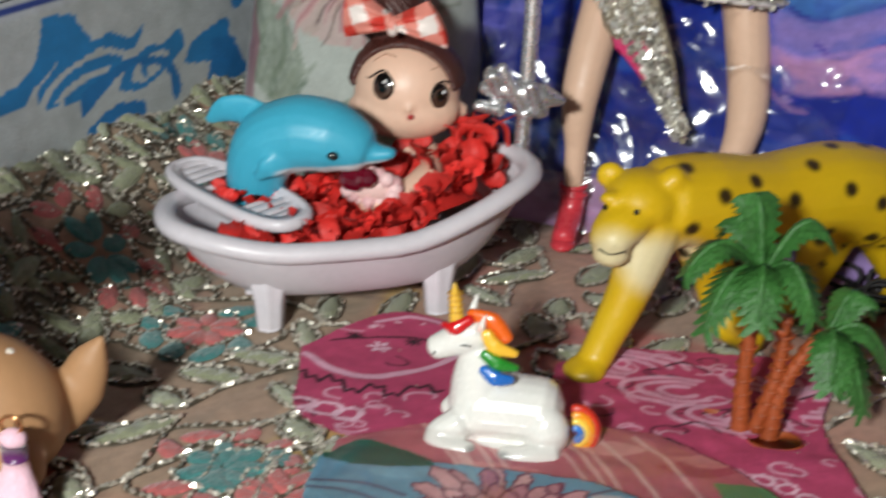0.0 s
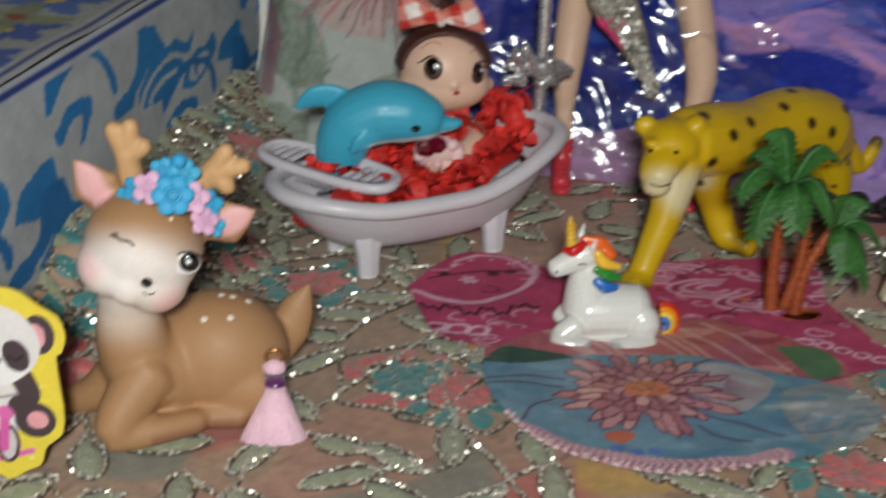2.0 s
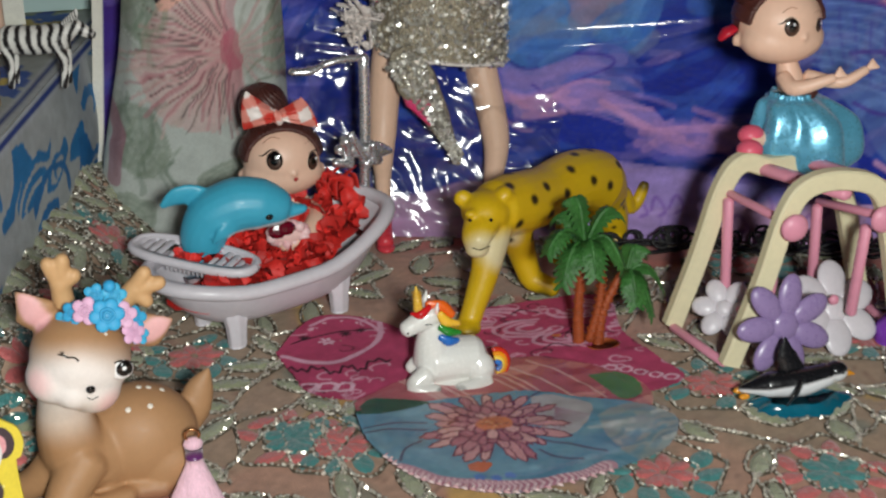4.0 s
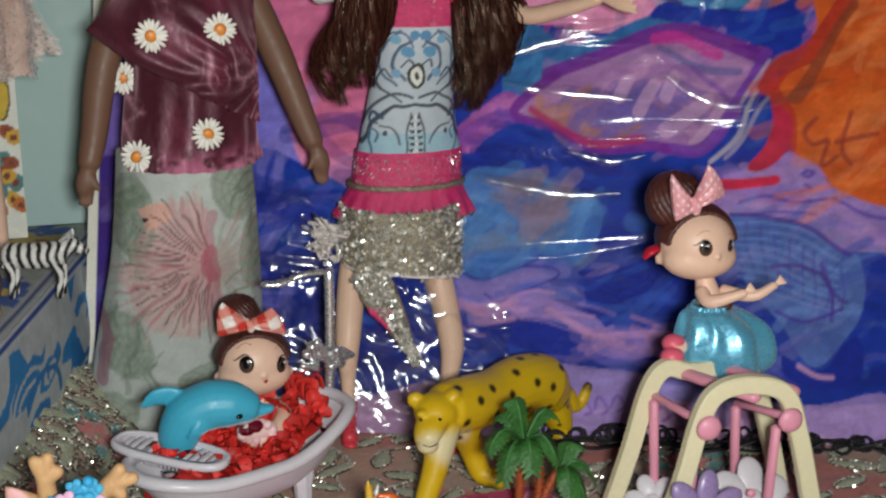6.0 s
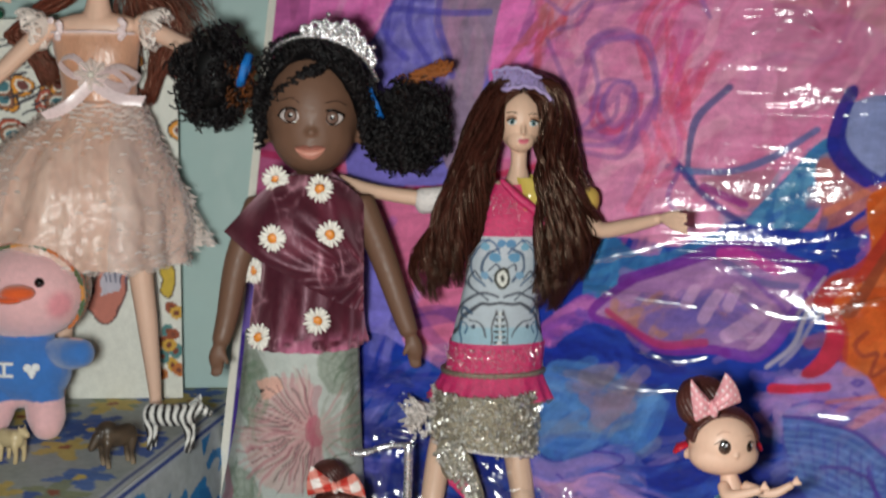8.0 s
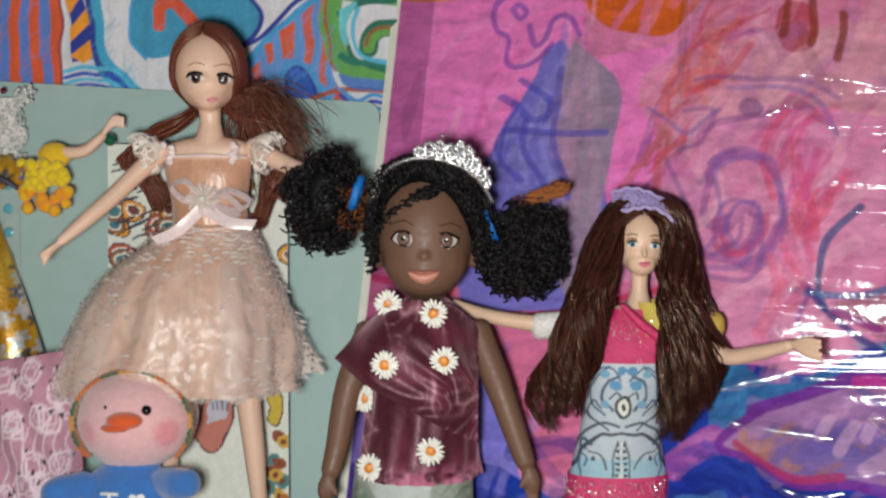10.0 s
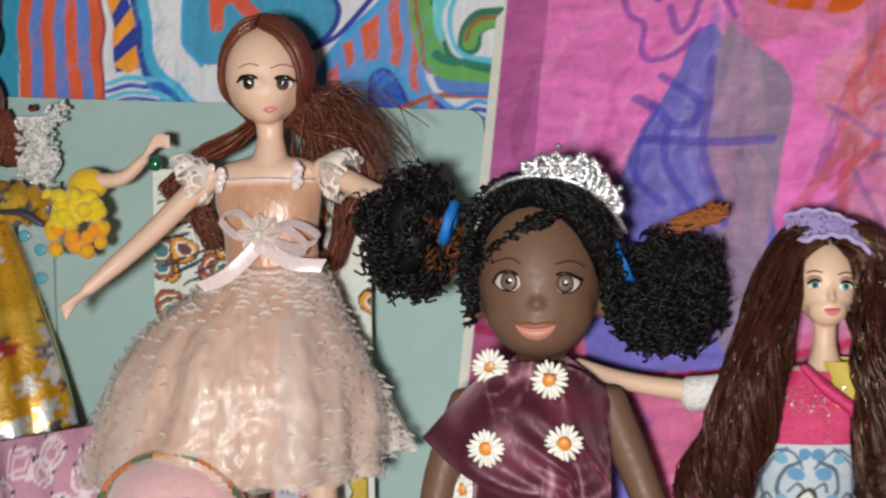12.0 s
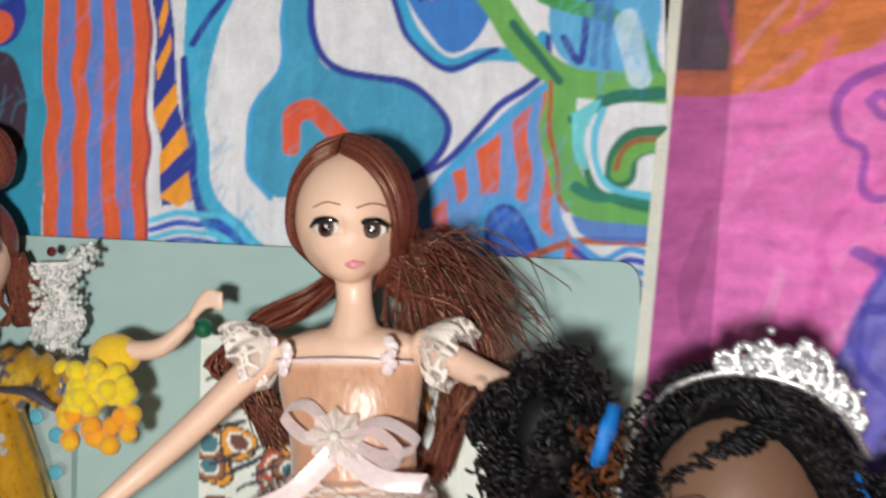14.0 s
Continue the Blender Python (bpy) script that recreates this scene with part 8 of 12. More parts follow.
def pink_piece(a):
    a.c[:] = lin(184, 96, 106)
    rs = np.random.RandomState(14)
    for k in range(26):
        x0, y0 = 0.035 + 0.115 * rs.rand(), -0.095 + 0.05 * rs.rand()
        a.fill([(x0, y0), (x0 + 0.010, y0 + 0.004), (x0 + 0.020, y0 + 0.001), (x0 + 0.010, y0 - 0.003)], ((216, 150, 146), (168, 66, 84), (208, 128, 128))[k % 3], 0.8)
    for k in range(12):
        x0 = 0.045 + 0.09 * rs.rand()
        a.line([(x0, -0.05), (x0 + 0.012, -0.066), (x0 + 0.02, -0.085)], 0.0008, (226, 186, 178), 0.8)
    a.fill([(0.0393, -0.0696), (0.0469, -0.0648), (0.0634, -0.0717), (0.0536, -0.0758)], (24, 84, 62))
    a.fill([(0.1300, -0.0660), (0.1439, -0.0673), (0.1466, -0.0827), (0.1367, -0.0871)], (88, 128, 84))


def round_piece(a):
    a.c[:] = lin(106, 150, 172)
    rs = np.random.RandomState(15)
    out_ = [(0.030, -0.070), (0.160, -0.070), (0.160, -0.145), (0.030, -0.145)]
    a.strokes(out_, 110, 12, 0.016, 0.0050, [(86, 134, 164), (132, 170, 186), (98, 146, 178), (120, 160, 176)], 0.5, 401)
    # pale bloom, veins and the clear, colourless end of the disc
    a.fill([(0.1030, -0.0800), (0.1144, -0.0820), (0.1230, -0.0930), (0.1110, -0.1085), (0.1000, -0.1010)], (196, 180, 178), 0.75)
    for k in range(9):
        a.line([(0.1100, -0.0900), (0.1040 + 0.002 * k, -0.1060 + 0.001 * k)], 0.0006, (150, 110, 130), 0.6)
    a.fill([(0.1230, -0.1000), (0.1320, -0.0950), (0.1540, -0.0940), (0.1560, -0.1290), (0.1300, -0.1320), (0.1220, -0.1180)], (168, 166, 158), 0.7)
    a.strokes([(0.1180, -0.1020), (0.1500, -0.1000), (0.1480, -0.1260), (0.1230, -0.1280)], 26, 20, 0.010, 0.0022, [(60, 128, 160), (206, 208, 206), (140, 160, 160), (84, 150, 176)], 0.6, 402)
    for pts in ([(0.0387, -0.0873), (0.0521, -0.0862), (0.0611, -0.0891)], [(0.0387, -0.0905), (0.0480, -0.0900), (0.0600, -0.0935)], [(0.0950, -0.0858), (0.1028, -0.0803), (0.1106, -0.0762)], [(0.0991, -0.1107), (0.1069, -0.1158), (0.1175, -0.1231)], [(0.0960, -0.1160), (0.1010, -0.1230), (0.1090, -0.1260)], [(0.0560, -0.1000), (0.0500, -0.1060), (0.0470, -0.1120)]):
        a.line(pts, 0.0010, (84, 52, 84), 0.75)
    # shaggy chrysanthemum
    c = np.array((0.0838, -0.0965))
    for ring, (n_, r0) in enumerate(((23, 0.0262), (19, 0.0205), (15, 0.0150), (11, 0.0098))):
        for k in range(n_):
            t = 2 * math.pi * (k + 0.4 * ring) / n_ + 0.10 * rs.randn()
            r_ = r0 * (0.86 + 0.24 * rs.rand())
            d, w = np.array((math.cos(t), math.sin(t) * 0.98)), np.array((-math.sin(t), math.cos(t)))
            wd = 0.0019 + 0.0006 * rs.rand()
            pts = [c + d * r_ * 0.25, c + d * r_ * 0.62 + w * wd, c + d * r_ * 0.90 + w * wd * 0.8, c + d * r_, c + d * r_ * 0.88 - w * wd * 0.9, c + d * r_ * 0.6 - w * wd]
            a.fill([tuple(q) for q in pts], ((206, 150, 152), (190, 130, 136), (214, 166, 162), (182, 118, 128))[rs.randint(4)], soft=False, edge=(118, 58, 76), width=0.0007)
    a.oval(c[0] + 0.0006, c[1] + 0.0008, 0.0068, 0.0046, (206, 124, 86))
    for k in range(16):
        a.oval(c[0] + 0.0050 * rs.randn() * 0.6, c[1] + 0.0035 * rs.randn() * 0.6, 0.0007, 0.0006, ((224, 158, 112), (170, 92, 66))[k % 2])
    a.fill([(0.0690, -0.1195), (0.0730, -0.1180), (0.0775, -0.1205), (0.0740, -0.1245), (0.0695, -0.1235)], (204, 102, 58), 0.95)
    # dark green corner, pink braid and small blue flowers along the near rim
    a.fill([(0.0360, -0.0660), (0.0482, -0.0670), (0.0646, -0.0760), (0.0542, -0.0785), (0.0375, -0.0765)], (34, 84, 66))
    rim_ = [(0.0450, -0.1165), (0.0573, -0.1265), (0.0713, -0.1325), (0.0849, -0.1362), (0.1028, -0.1362), (0.1150, -0.1325)]
    a.line(rim_, 0.0060, (206, 150, 164), 0.9)
    for i, q in enumerate(cat(rim_, 14)):
        a.line([(q[0] - 0.0008, q[1] - 0.0026), (q[0] + 0.0006, q[1]), (q[0] - 0.0008, q[1] + 0.0026)], 0.0008, ((236, 210, 214), (176, 104, 128))[i % 2], 0.85)
    for q in ((0.0712, -0.1278), (0.0764, -0.1295), (0.0815, -0.1290)):
        for k in range(5):
            a.oval(q[0] + 0.0012 * math.cos(1.26 * k), q[1] + 0.0012 * math.sin(1.26 * k), 0.0010, 0.0008, (96, 130, 196))


def lace(s, out, z):
    """A braided trim round the near rim."""
    n = len(out)
    for i in range(n):
        if out[i][1] < -0.106 and out[i][0] < 0.118:
            q = out[i]
            for k in range(2):
                s.ball((q[0] + 0.0006 * k, q[1] - 0.0006 + 0.0012 * k, z + 0.0006), (0.0014, 0.0005, 0.0005), 0, ((206, 160, 164), (222, 196, 196))[(i + k) % 2], rot=(0, 0, 40 if k else -40), seg=8, rings=5)


cutout("bandana_scrap", [(0.0155, -0.0171), (0.0248, -0.0006), (0.0346, 0.0110), (0.0461, 0.0115), (0.0580, 0.0040), (0.0689, -0.0098), (0.0741, -0.0322), (0.0674, -0.0561), (0.0522, -0.0610), (0.0377, -0.0592), (0.0234, -0.0500), (0.0200, -0.0357)], bandana_left, "magenta bandana scrap with white and black paisley", 0.0012)
cutout("bandana_scrap", [(0.0869, -0.0115), (0.0997, -0.0005), (0.1270, 0.0040), (0.1610, 0.0020), (0.1572, -0.0310), (0.1638, -0.0600), (0.1660, -0.0759), (0.1463, -0.0803), (0.1256, -0.0648), (0.1050, -0.0541), (0.0887, -0.0340)], bandana_right, "magenta bandana scrap with swirling white paisley", 0.0012)
cutout("floral_scrap", [(0.0390, -0.0650), (0.0631, -0.0525), (0.0879, -0.0468), (0.1120, -0.0468), (0.1345, -0.0597), (0.1480, -0.0759), (0.1457, -0.0942), (0.1258, -0.1109), (0.0831, -0.1076), (0.0506, -0.0904), (0.0398, -0.0788)], pink_piece, "dusty pink floral cotton scrap", 0.0026)
DISC = [(0.0377, -0.0760), (0.0464, -0.0700), (0.0639, -0.0748), (0.0818, -0.0740), (0.1043, -0.0756), (0.1205, -0.0845), (0.1332, -0.0900), (0.1436, -0.0966), (0.1500, -0.1080), (0.1420, -0.1220), (0.1269, -0.1300), (0.1083, -0.1358), (0.0836, -0.1391), (0.0668, -0.1336), (0.0522, -0.1240), (0.0436, -0.1095), (0.0385, -0.0940)]
cutout("floral_scrap", DISC, round_piece, "round blue floral cotton scrap with pink lace rim", 0.0042, edge=lace)


def pink_round(a):
    a.c[:] = lin(200, 150, 160)
    c = [(0.1252, -0.1733)][0]
    a.oval(c[0], c[1], 0.0180, 0.0120, (214, 176, 180)), a.oval(c[0], c[1], 0.0120, 0.0080, (176, 96, 122)), a.oval(c[0], c[1], 0.007, 0.005, (226, 190, 190))
    a.oval(c[0] - 0.022, c[1] + 0.004, 0.007, 0.006, (96, 128, 92))


cutout("floral_scrap", [(0.1045, -0.1591), (0.1182, -0.1550), (0.1323, -0.1559), (0.1447, -0.1611), (0.1522, -0.1720), (0.1417, -0.1860), (0.1198, -0.1866), (0.1044, -0.1760)], pink_round, "pink and green floral cotton scrap", 0.0014)


# ---- the standing dolls ----
M_DARKSKIN = material("dark_doll_vinyl", (116, 85, 68), 0.52, vary=0.04, scale=50, spec=0.4)
M_CURL = material("black_curly_doll_hair", attr=True, rough=0.46, vary=0.2, scale=300, spec=0.3)
M_VELVET = material("burgundy_crushed_velvet", attr=True, rough=0.46, vary=0.22, scale=55, sheen=0.5, bump=1.0, bump_scale=70, spec=0.6, stretch=(1, 1, 0.7))
M_VELVET.node_tree.nodes["Principled BSDF"].inputs["Sheen Tint"].default_value = (1.0, 0.55, 0.68, 1)
M_VELVET.node_tree.nodes["Principled BSDF"].inputs["Specular Tint"].default_value = (1.0, 0.62, 0.74, 1)
M_PRINT = material("printed_gown_cotton", attr=True, rough=0.7, vary=0.1, scale=160, bump=0.2, bump_scale=700)
M_GLITTER = material("silver_gold_glitter", (166, 156, 136), 0.40, metal=0.6, vary=0.6, scale=500, bump=1.0, bump_scale=1100)
M_FLECK = material("bright_glitter_fleck", (246, 242, 232), 0.32, metal=0.8, vary=0.3, scale=400, island=0.55)
M_PINKGLITTER = material("hot_pink_glitter_cloth", (214, 44, 108), 0.4, vary=0.35, scale=420, bump=0.7, bump_scale=1500, spec=0.8)
M_BROWNHAIR = material("long_brown_doll_hair", (60, 30, 24), 0.28, vary=0.35, scale=300, island=0.75, spec=0.65)
M_REDBROWN = material("chestnut_doll_hair", (104, 54, 42), 0.3, vary=0.2, scale=150, island=0.45, spec=0.5)
for hair_ in (M_BROWNHAIR, M_REDBROWN):
    hair_.node_tree.nodes["Principled BSDF"].inputs["Specular Tint"].default_value = (1.0, 0.72, 0.52, 1)
M_PEACH = material("peach_crushed_satin", attr=True, rough=0.36, vary=0.12, scale=90, sheen=0.3, bump=1.0, bump_scale=150, spec=0.75, stretch=(1, 1, 0.45))
M_LACE = material("white_net_lace", (230, 220, 214), 0.5, vary=0.15, scale=220, bump=0.8, bump_scale=700, holes=0.92, hole_scale=300)
M_RUFFLE = material("white_lace_ruffle", (236, 228, 224), 0.5, vary=0.15, scale=260, bump=0.8, bump_scale=800, holes=0.2, hole_scale=600)
M_WHITESATIN = material("white_satin_ribbon", (236, 214, 214), 0.3, vary=0.06, sheen=0.4)
M_GOLDCLOTH = material("yellow_brocade_satin", attr=True, rough=0.34, vary=0.22, scale=70, bump=0.8, bump_scale=90, spec=0.8, metal=0.25)
M_SILVER = material("silver_plated_plastic", (228, 228, 230), 0.24, metal=0.85, vary=0.1, bump=0.5, bump_scale=900)
M_POM = material("yellow_pompon_wool", attr=True, rough=0.9, vary=0.12, scale=400, bump=0.5, bump_scale=1200, sheen=0.3)


def combed(c, r, o, q, out, e0, e1, px):
    """A lock from the parting round one side of a head: q 0 at the brow, 1 at the back."""
    e = radians(e0 + (e1 - e0) * q)
    a, b = np.array((px * o, -math.cos(e), math.sin(e))), np.array((0.96 * o, -0.55 + 1.0 * q, -0.42))
    pts = []
    for k in range(5):
        w = k / 4
        d = a * (1 - w) + b * w + np.array((0.14 * o * math.sin(w * 3.14), 0, 0.10 * math.sin(w * 3.14)))
        d /= np.linalg.norm(d)
        pts.append(np.array(c) + d * np.array(r) * out)
    return pts


def curl(s, p, d, length, rad, thick, mat, col, rs, turns=2.2):
    """A springy ringlet."""
    d = Vector(d).normalized()
    u = d.orthogonal().normalized()
    w = d.cross(u)
    ph = rs.rand() * 6.28
    n = 11
    pts = []
    for i in range(n):
        q = i / (n - 1)
        a = ph + q * turns * 6.28
        pts.append(Vector(p) + d * length * q + (u * math.cos(a) + w * math.sin(a)) * rad * (0.5 + 0.5 * q))
    s.tube(pts, thick, mat, col, seg=4, per=2)


def lips(s, c, verts, half, up, low, smile, bulge, mat, top, under):
    """A full mouth on a face: two soft lips that meet in a curved groove."""
    u, v = np.meshgrid(np.linspace(-1, 1, 25), np.linspace(0, 1, 7), indexing="ij")
    flat = 1 - u * u
    for o, tall, col in ((1, up, top), (-1, low, under)):
        prof = flat ** 0.75 * (1 - 0.28 * np.exp(-(u / 0.16) ** 2)) if o > 0 else flat ** 0.65
        x, z = c[0] + half * u, c[1] + smile * u * u + o * tall * prof * v
        y = np.array([[skin_at(a, b, verts).y for a, b in zip(ra, rb)] for ra, rb in zip(x, z)])
        y = y.min() * 0.35 + y * 0.65 - bulge * np.sin(np.clip(v * 0.92 + 0.12, 0, 1) * np.pi) * flat ** 0.5
        s.grid(np.stack([x, y, z], -1), mat, col)


# -- doll with two curly bunches --
s = Shape()
bc, br = (0.0125, 0.138, 0.2805), (0.0280, 0.0320, 0.0380)
h = Shape()
soft_ = Shape()
soft_.ball(bc, br, seg=32, rings=24)
soft_.ball((0.0130, 0.1245, 0.2615), (0.0200, 0.0200, 0.0168))
soft_.ball((0.0130, 0.1265, 0.2670), (0.0246, 0.0210, 0.0195))
h.join(fuse(soft_, 0.0012, 26))
h.ball((0.0135, 0.1085, 0.2703), (0.0038, 0.0046, 0.0034))
for o in (-1, 1):
    h.ball((0.0135 + o * 0.0036, 0.1105, 0.2697), (0.0026, 0.0030, 0.0022))
h.ball((0.0135, 0.110, 0.2755), (0.0026, 0.004, 0.008))
for x in (-0.0165, 0.0410):
    h.ball((x, 0.138, 0.2690), (0.0045, 0.006, 0.0085))
h.tube([(0.0135, 0.132, 0.250), (0.0125, 0.130, 0.235)], 0.0100, seg=16, per=3)
for arm in ([(-0.019, 0.127, 0.2270), (-0.0310, 0.120, 0.1950), (-0.0375, 0.115, 0.1620), (-0.0410, 0.111, 0.1480)], [(0.041, 0.124, 0.2280), (0.0535, 0.116, 0.1980), (0.0640, 0.110, 0.1680), (0.0690, 0.107, 0.1540)]):
    h.tube(arm, [0.0085, 0.0080, 0.0066, 0.0056], seg=14)
for hand, dx in (((-0.0430, 0.110, 0.1400), -1), ((0.0718, 0.106, 0.1455), 1)):
    h.ball(hand, (0.0052, 0.0042, 0.0085), rot=(0, dx * -14, 0))
    for k in range(3):
        h.tube([(hand[0] + 0.0022 * (k - 1), hand[1], hand[2] - 0.005), (hand[0] + 0.0022 * (k - 1) + dx * 0.001, hand[1] - 0.001, hand[2] - 0.0125 + 0.001 * abs(k - 1))], [0.0019, 0.0014], seg=8, per=2)
    h.tube([(hand[0] - dx * 0.003, hand[1] - 0.002, hand[2] + 0.002), (hand[0] - dx * 0.006, hand[1] - 0.003, hand[2] - 0.004)], [0.0020, 0.0015], seg=8, per=2)
head = fuse(h, 0.0011, 5)
head.m = [1] * len(head.f)
hv = np.vstack(head.v)
s.join(head)
EY = [(0.0018, 0.2800), (0.0254, 0.2787)]
for k, q in enumerate(EY):
    p = skin_at(q[0], q[1], hv)
    n = Vector((-0.12 if k == 0 else 0.12, -1, 0.05)).normalized()
    s.disc(p, 0.0043, n, 0, (190, 178, 174), thick=0.0011, rx=1.5)
    s.disc(p - Vector((0, 0.0006, 0)), 0.0041, n, 2, thick=0.0009)
    s.disc(p - Vector((0, 0.0008, 0)), 0.0037, n, 0, (108, 80, 68), thick=0.0010)
    s.disc(p - Vector((0, 0.0013, 0)), 0.0018, n, 2, thick=0.0007)
    s.disc(p - Vector((-0.0004, 0.0017, -0.0006)), 0.0007, n, 0, (250, 250, 250), thick=0.0004)
    s.tube([p + Vector(t_) for t_ in ((-0.0070, 0.0008, -0.0004), (-0.004, -0.0008, 0.0034), (0.001, -0.0012, 0.0040), (0.0070, 0.0008, 0.0008))], 0.0007, 2, seg=6)
    s.tube([p + Vector(t_) for t_ in ((-0.0066, 0.0008, -0.0010), (-0.002, -0.0003, -0.0040), (0.003, -0.0003, -0.0040), (0.0066, 0.0008, -0.0006))], 0.0003, 2, seg=5)
    s.tube([skin_at(q[0] + dx, q[1] + dz, hv) for dx, dz in (((-0.0068, 0.0080), (0.0004, 0.0098), (0.0052, 0.0072)) if k == 0 else ((-0.0038, 0.0082), (0.0028, 0.0092), (0.0082, 0.0064)))], 0.0003, 0, (58, 40, 34), seg=5)
lips(s, (0.0128, 0.2600), hv, 0.0088, 0.0032, 0.0050, 0.0016, 0.0019, 0, (158, 98, 84), (206, 142, 124))
# hair
rs = np.random.RandomState(21)
s.ball((0.0138, 0.1445, 0.2885), (0.0315, 0.0320, 0.0370), 3, (14, 12, 14), seg=28, rings=20)
def scalp(x, y):
    """Height of the crown over x, y."""
    r2 = 1 - ((x - 0.0145) / 0.0335) ** 2 - ((y - 0.141) / 0.0340) ** 2
    return 0.2835 + 0.0425 * math.sqrt(max(r2, 0.0))


# wavy locks swept from the parting down both sides of the crown
INK = ((12, 10, 12), (18, 15, 17), (26, 22, 23), (20, 16, 18))
for k in range(760):
    o = -1 if k % 5 < 3 else 1
    q, w = rs.rand(), rs.rand()
    y0 = 0.1160 + 0.046 * q
    x0 = 0.0270 - 0.010 * q
    x1 = 0.0145 + o * (0.0325 + 0.002 * w)
    z1 = (0.2800 if o < 0 else 0.2850) + 0.020 * rs.rand() - 0.006 * (1 - q)
    ph, amp = 6.28 * rs.rand(), 0.0014 + 0.0012 * rs.rand()
    line_ = []
    for j in range(15):
        v = j / 14
        x, y = x0 + (x1 - x0) * v ** 0.85, y0 + 0.016 * v * (1 - 0.6 * q)
        z = min(max(scalp(x, y), z1), scalp(x, y) + 0.0015 + 0.02 * v ** 3) * (1 - v ** 4) + z1 * v ** 4
        line_.append((x + amp * math.sin(ph + 24 * v), y - 0.0012 - amp * math.cos(ph + 21 * v), z + amp * math.cos(ph + 24 * v)))
    s.tube(line_, [0.0004] + [0.00065] * 13 + [0.0003], 3, INK[k % 4], seg=4, per=2)
for k in range(260):
    # loose curls over the crown and down before the ears
    o, q = (-1 if k % 2 else 1), rs.rand()
    if k % 3:
        x, z, y = 0.0130 + o * (0.0262 + 0.0030 * rs.rand()), 0.2690 + 0.034 * q, 0.1300 - 0.008 * q + 0.002 * rs.randn()
        curl(s, (x, y, z), (0.35 * o, -0.10, -0.8), 0.007 + 0.006 * rs.rand(), 0.0018 + 0.0008 * rs.rand(), 0.0006, 3, INK[k % 4], rs, 1.5 + rs.rand())
    else:
        x, y = 0.0130 + 0.026 * (2 * rs.rand() - 1), 0.118 + 0.030 * rs.rand()
        curl(s, (x, y - 0.001, scalp(x, y) - 0.0005), (0.8 * (1 if x > 0.026 else -1), -0.3, 0.0), 0.010, 0.0018, 0.0006, 3, INK[k % 4], rs, 2.0)
# the curly fringe along the hairline and before the ears
for k in range(330):
    o, q = (-1 if k % 3 else 1), rs.rand()
    x = 0.0255 - 0.0400 * q + 0.0012 * rs.randn() if o < 0 else 0.0262 + 0.0175 * q + 0.0010 * rs.randn()
    z = 0.3085 - (0.0240 * q ** 1.5 if o < 0 else 0.0300 * q ** 1.4) + 0.0030 * rs.rand()
    y = 0.1130 + 0.0190 * q ** 1.6 + 0.001 * rs.randn() - 0.0012
    curl(s, (x, y, z), (0.9 * o, -0.12, -0.55 - 0.5 * q), 0.008 + 0.008 * rs.rand(), 0.0015 + 0.0008 * rs.rand(), 0.00055, 3, INK[k % 4], rs, 1.4 + rs.rand())
for c, rr, n_ in (((-0.0475, 0.146, 0.3020), (0.0200, 0.0175, 0.0290), 1000), ((0.0680, 0.146, 0.2725), (0.0250, 0.0190, 0.0260), 1200)):
    s.ball(c, (rr[0] * 0.72, rr[1] * 0.72, rr[2] * 0.72), 3, (10, 9, 10), seg=20, rings=14)
    # tufts of ringlets that share one direction, so that the outline stays uneven
    tufts = [(Vector(rs.randn(3)).normalized(), Vector(rs.randn(3)) * 0.35, 0.75 + 0.5 * rs.rand()) for i in range(46)]
    for k in range(n_):
        t_, sway, grow = tufts[k % 46]
        d = (t_ + Vector(rs.randn(3)) * 0.22).normalized()
        if d.y > 0.55:
            continue
        fill = 0.62 + 0.26 * rs.rand()
        p = Vector((c[0] + d.x * rr[0] * fill, c[1] + d.y * rr[1] * fill, c[2] + d.z * rr[2] * fill))
        q = d * 0.9 + sway + Vector((0, -0.1, -0.55)) + Vector(rs.randn(3)) * 0.25
        brown = (c[0] < 0 and d.x > 0.55 and -0.6 < d.z < 0.35) or (c[0] > 0 and d.z > 0.86 and d.x > 0.1)
        col = ((112, 62, 28), (88, 48, 22))[k % 2] if brown and k % 3 else INK[k % 4]
        curl(s, p, q, (0.006 + 0.006 * rs.rand()) * grow, 0.0018 + 0.0013 * rs.rand(), 0.00055 + 0.00015 * rs.rand(), 3, col, rs, 1.8 + 1.2 * rs.rand())
for k in range(90):
    curl(s, (0.0690 + 0.012 * rs.rand(), 0.140, 0.2985 + 0.005 * rs.rand()), (0.9 + 0.2 * rs.randn(), -0.2, 0.35), 0.016, 0.0012, 0.0005, 3, ((140, 80, 38), (164, 96, 48))[k % 2], rs)
for bx, bz, tilt in ((-0.0262, 0.3050, 0.35), (0.0490, 0.2860, -0.45)):
    for k in range(3):
        s.tube([(bx + tilt * 0.008 * math.sin(t) + 0.0013 * (k - 1), 0.1310 - 0.0065 * math.cos(t), bz + 0.0085 * math.sin(t) + 0.0007 * math.sin(5 * t + k)) for t in np.linspace(0, 6.283, 25)], 0.0011, 0, ((24, 112, 196), (34, 128, 208), (20, 98, 178))[k], seg=6, per=1, close=True)


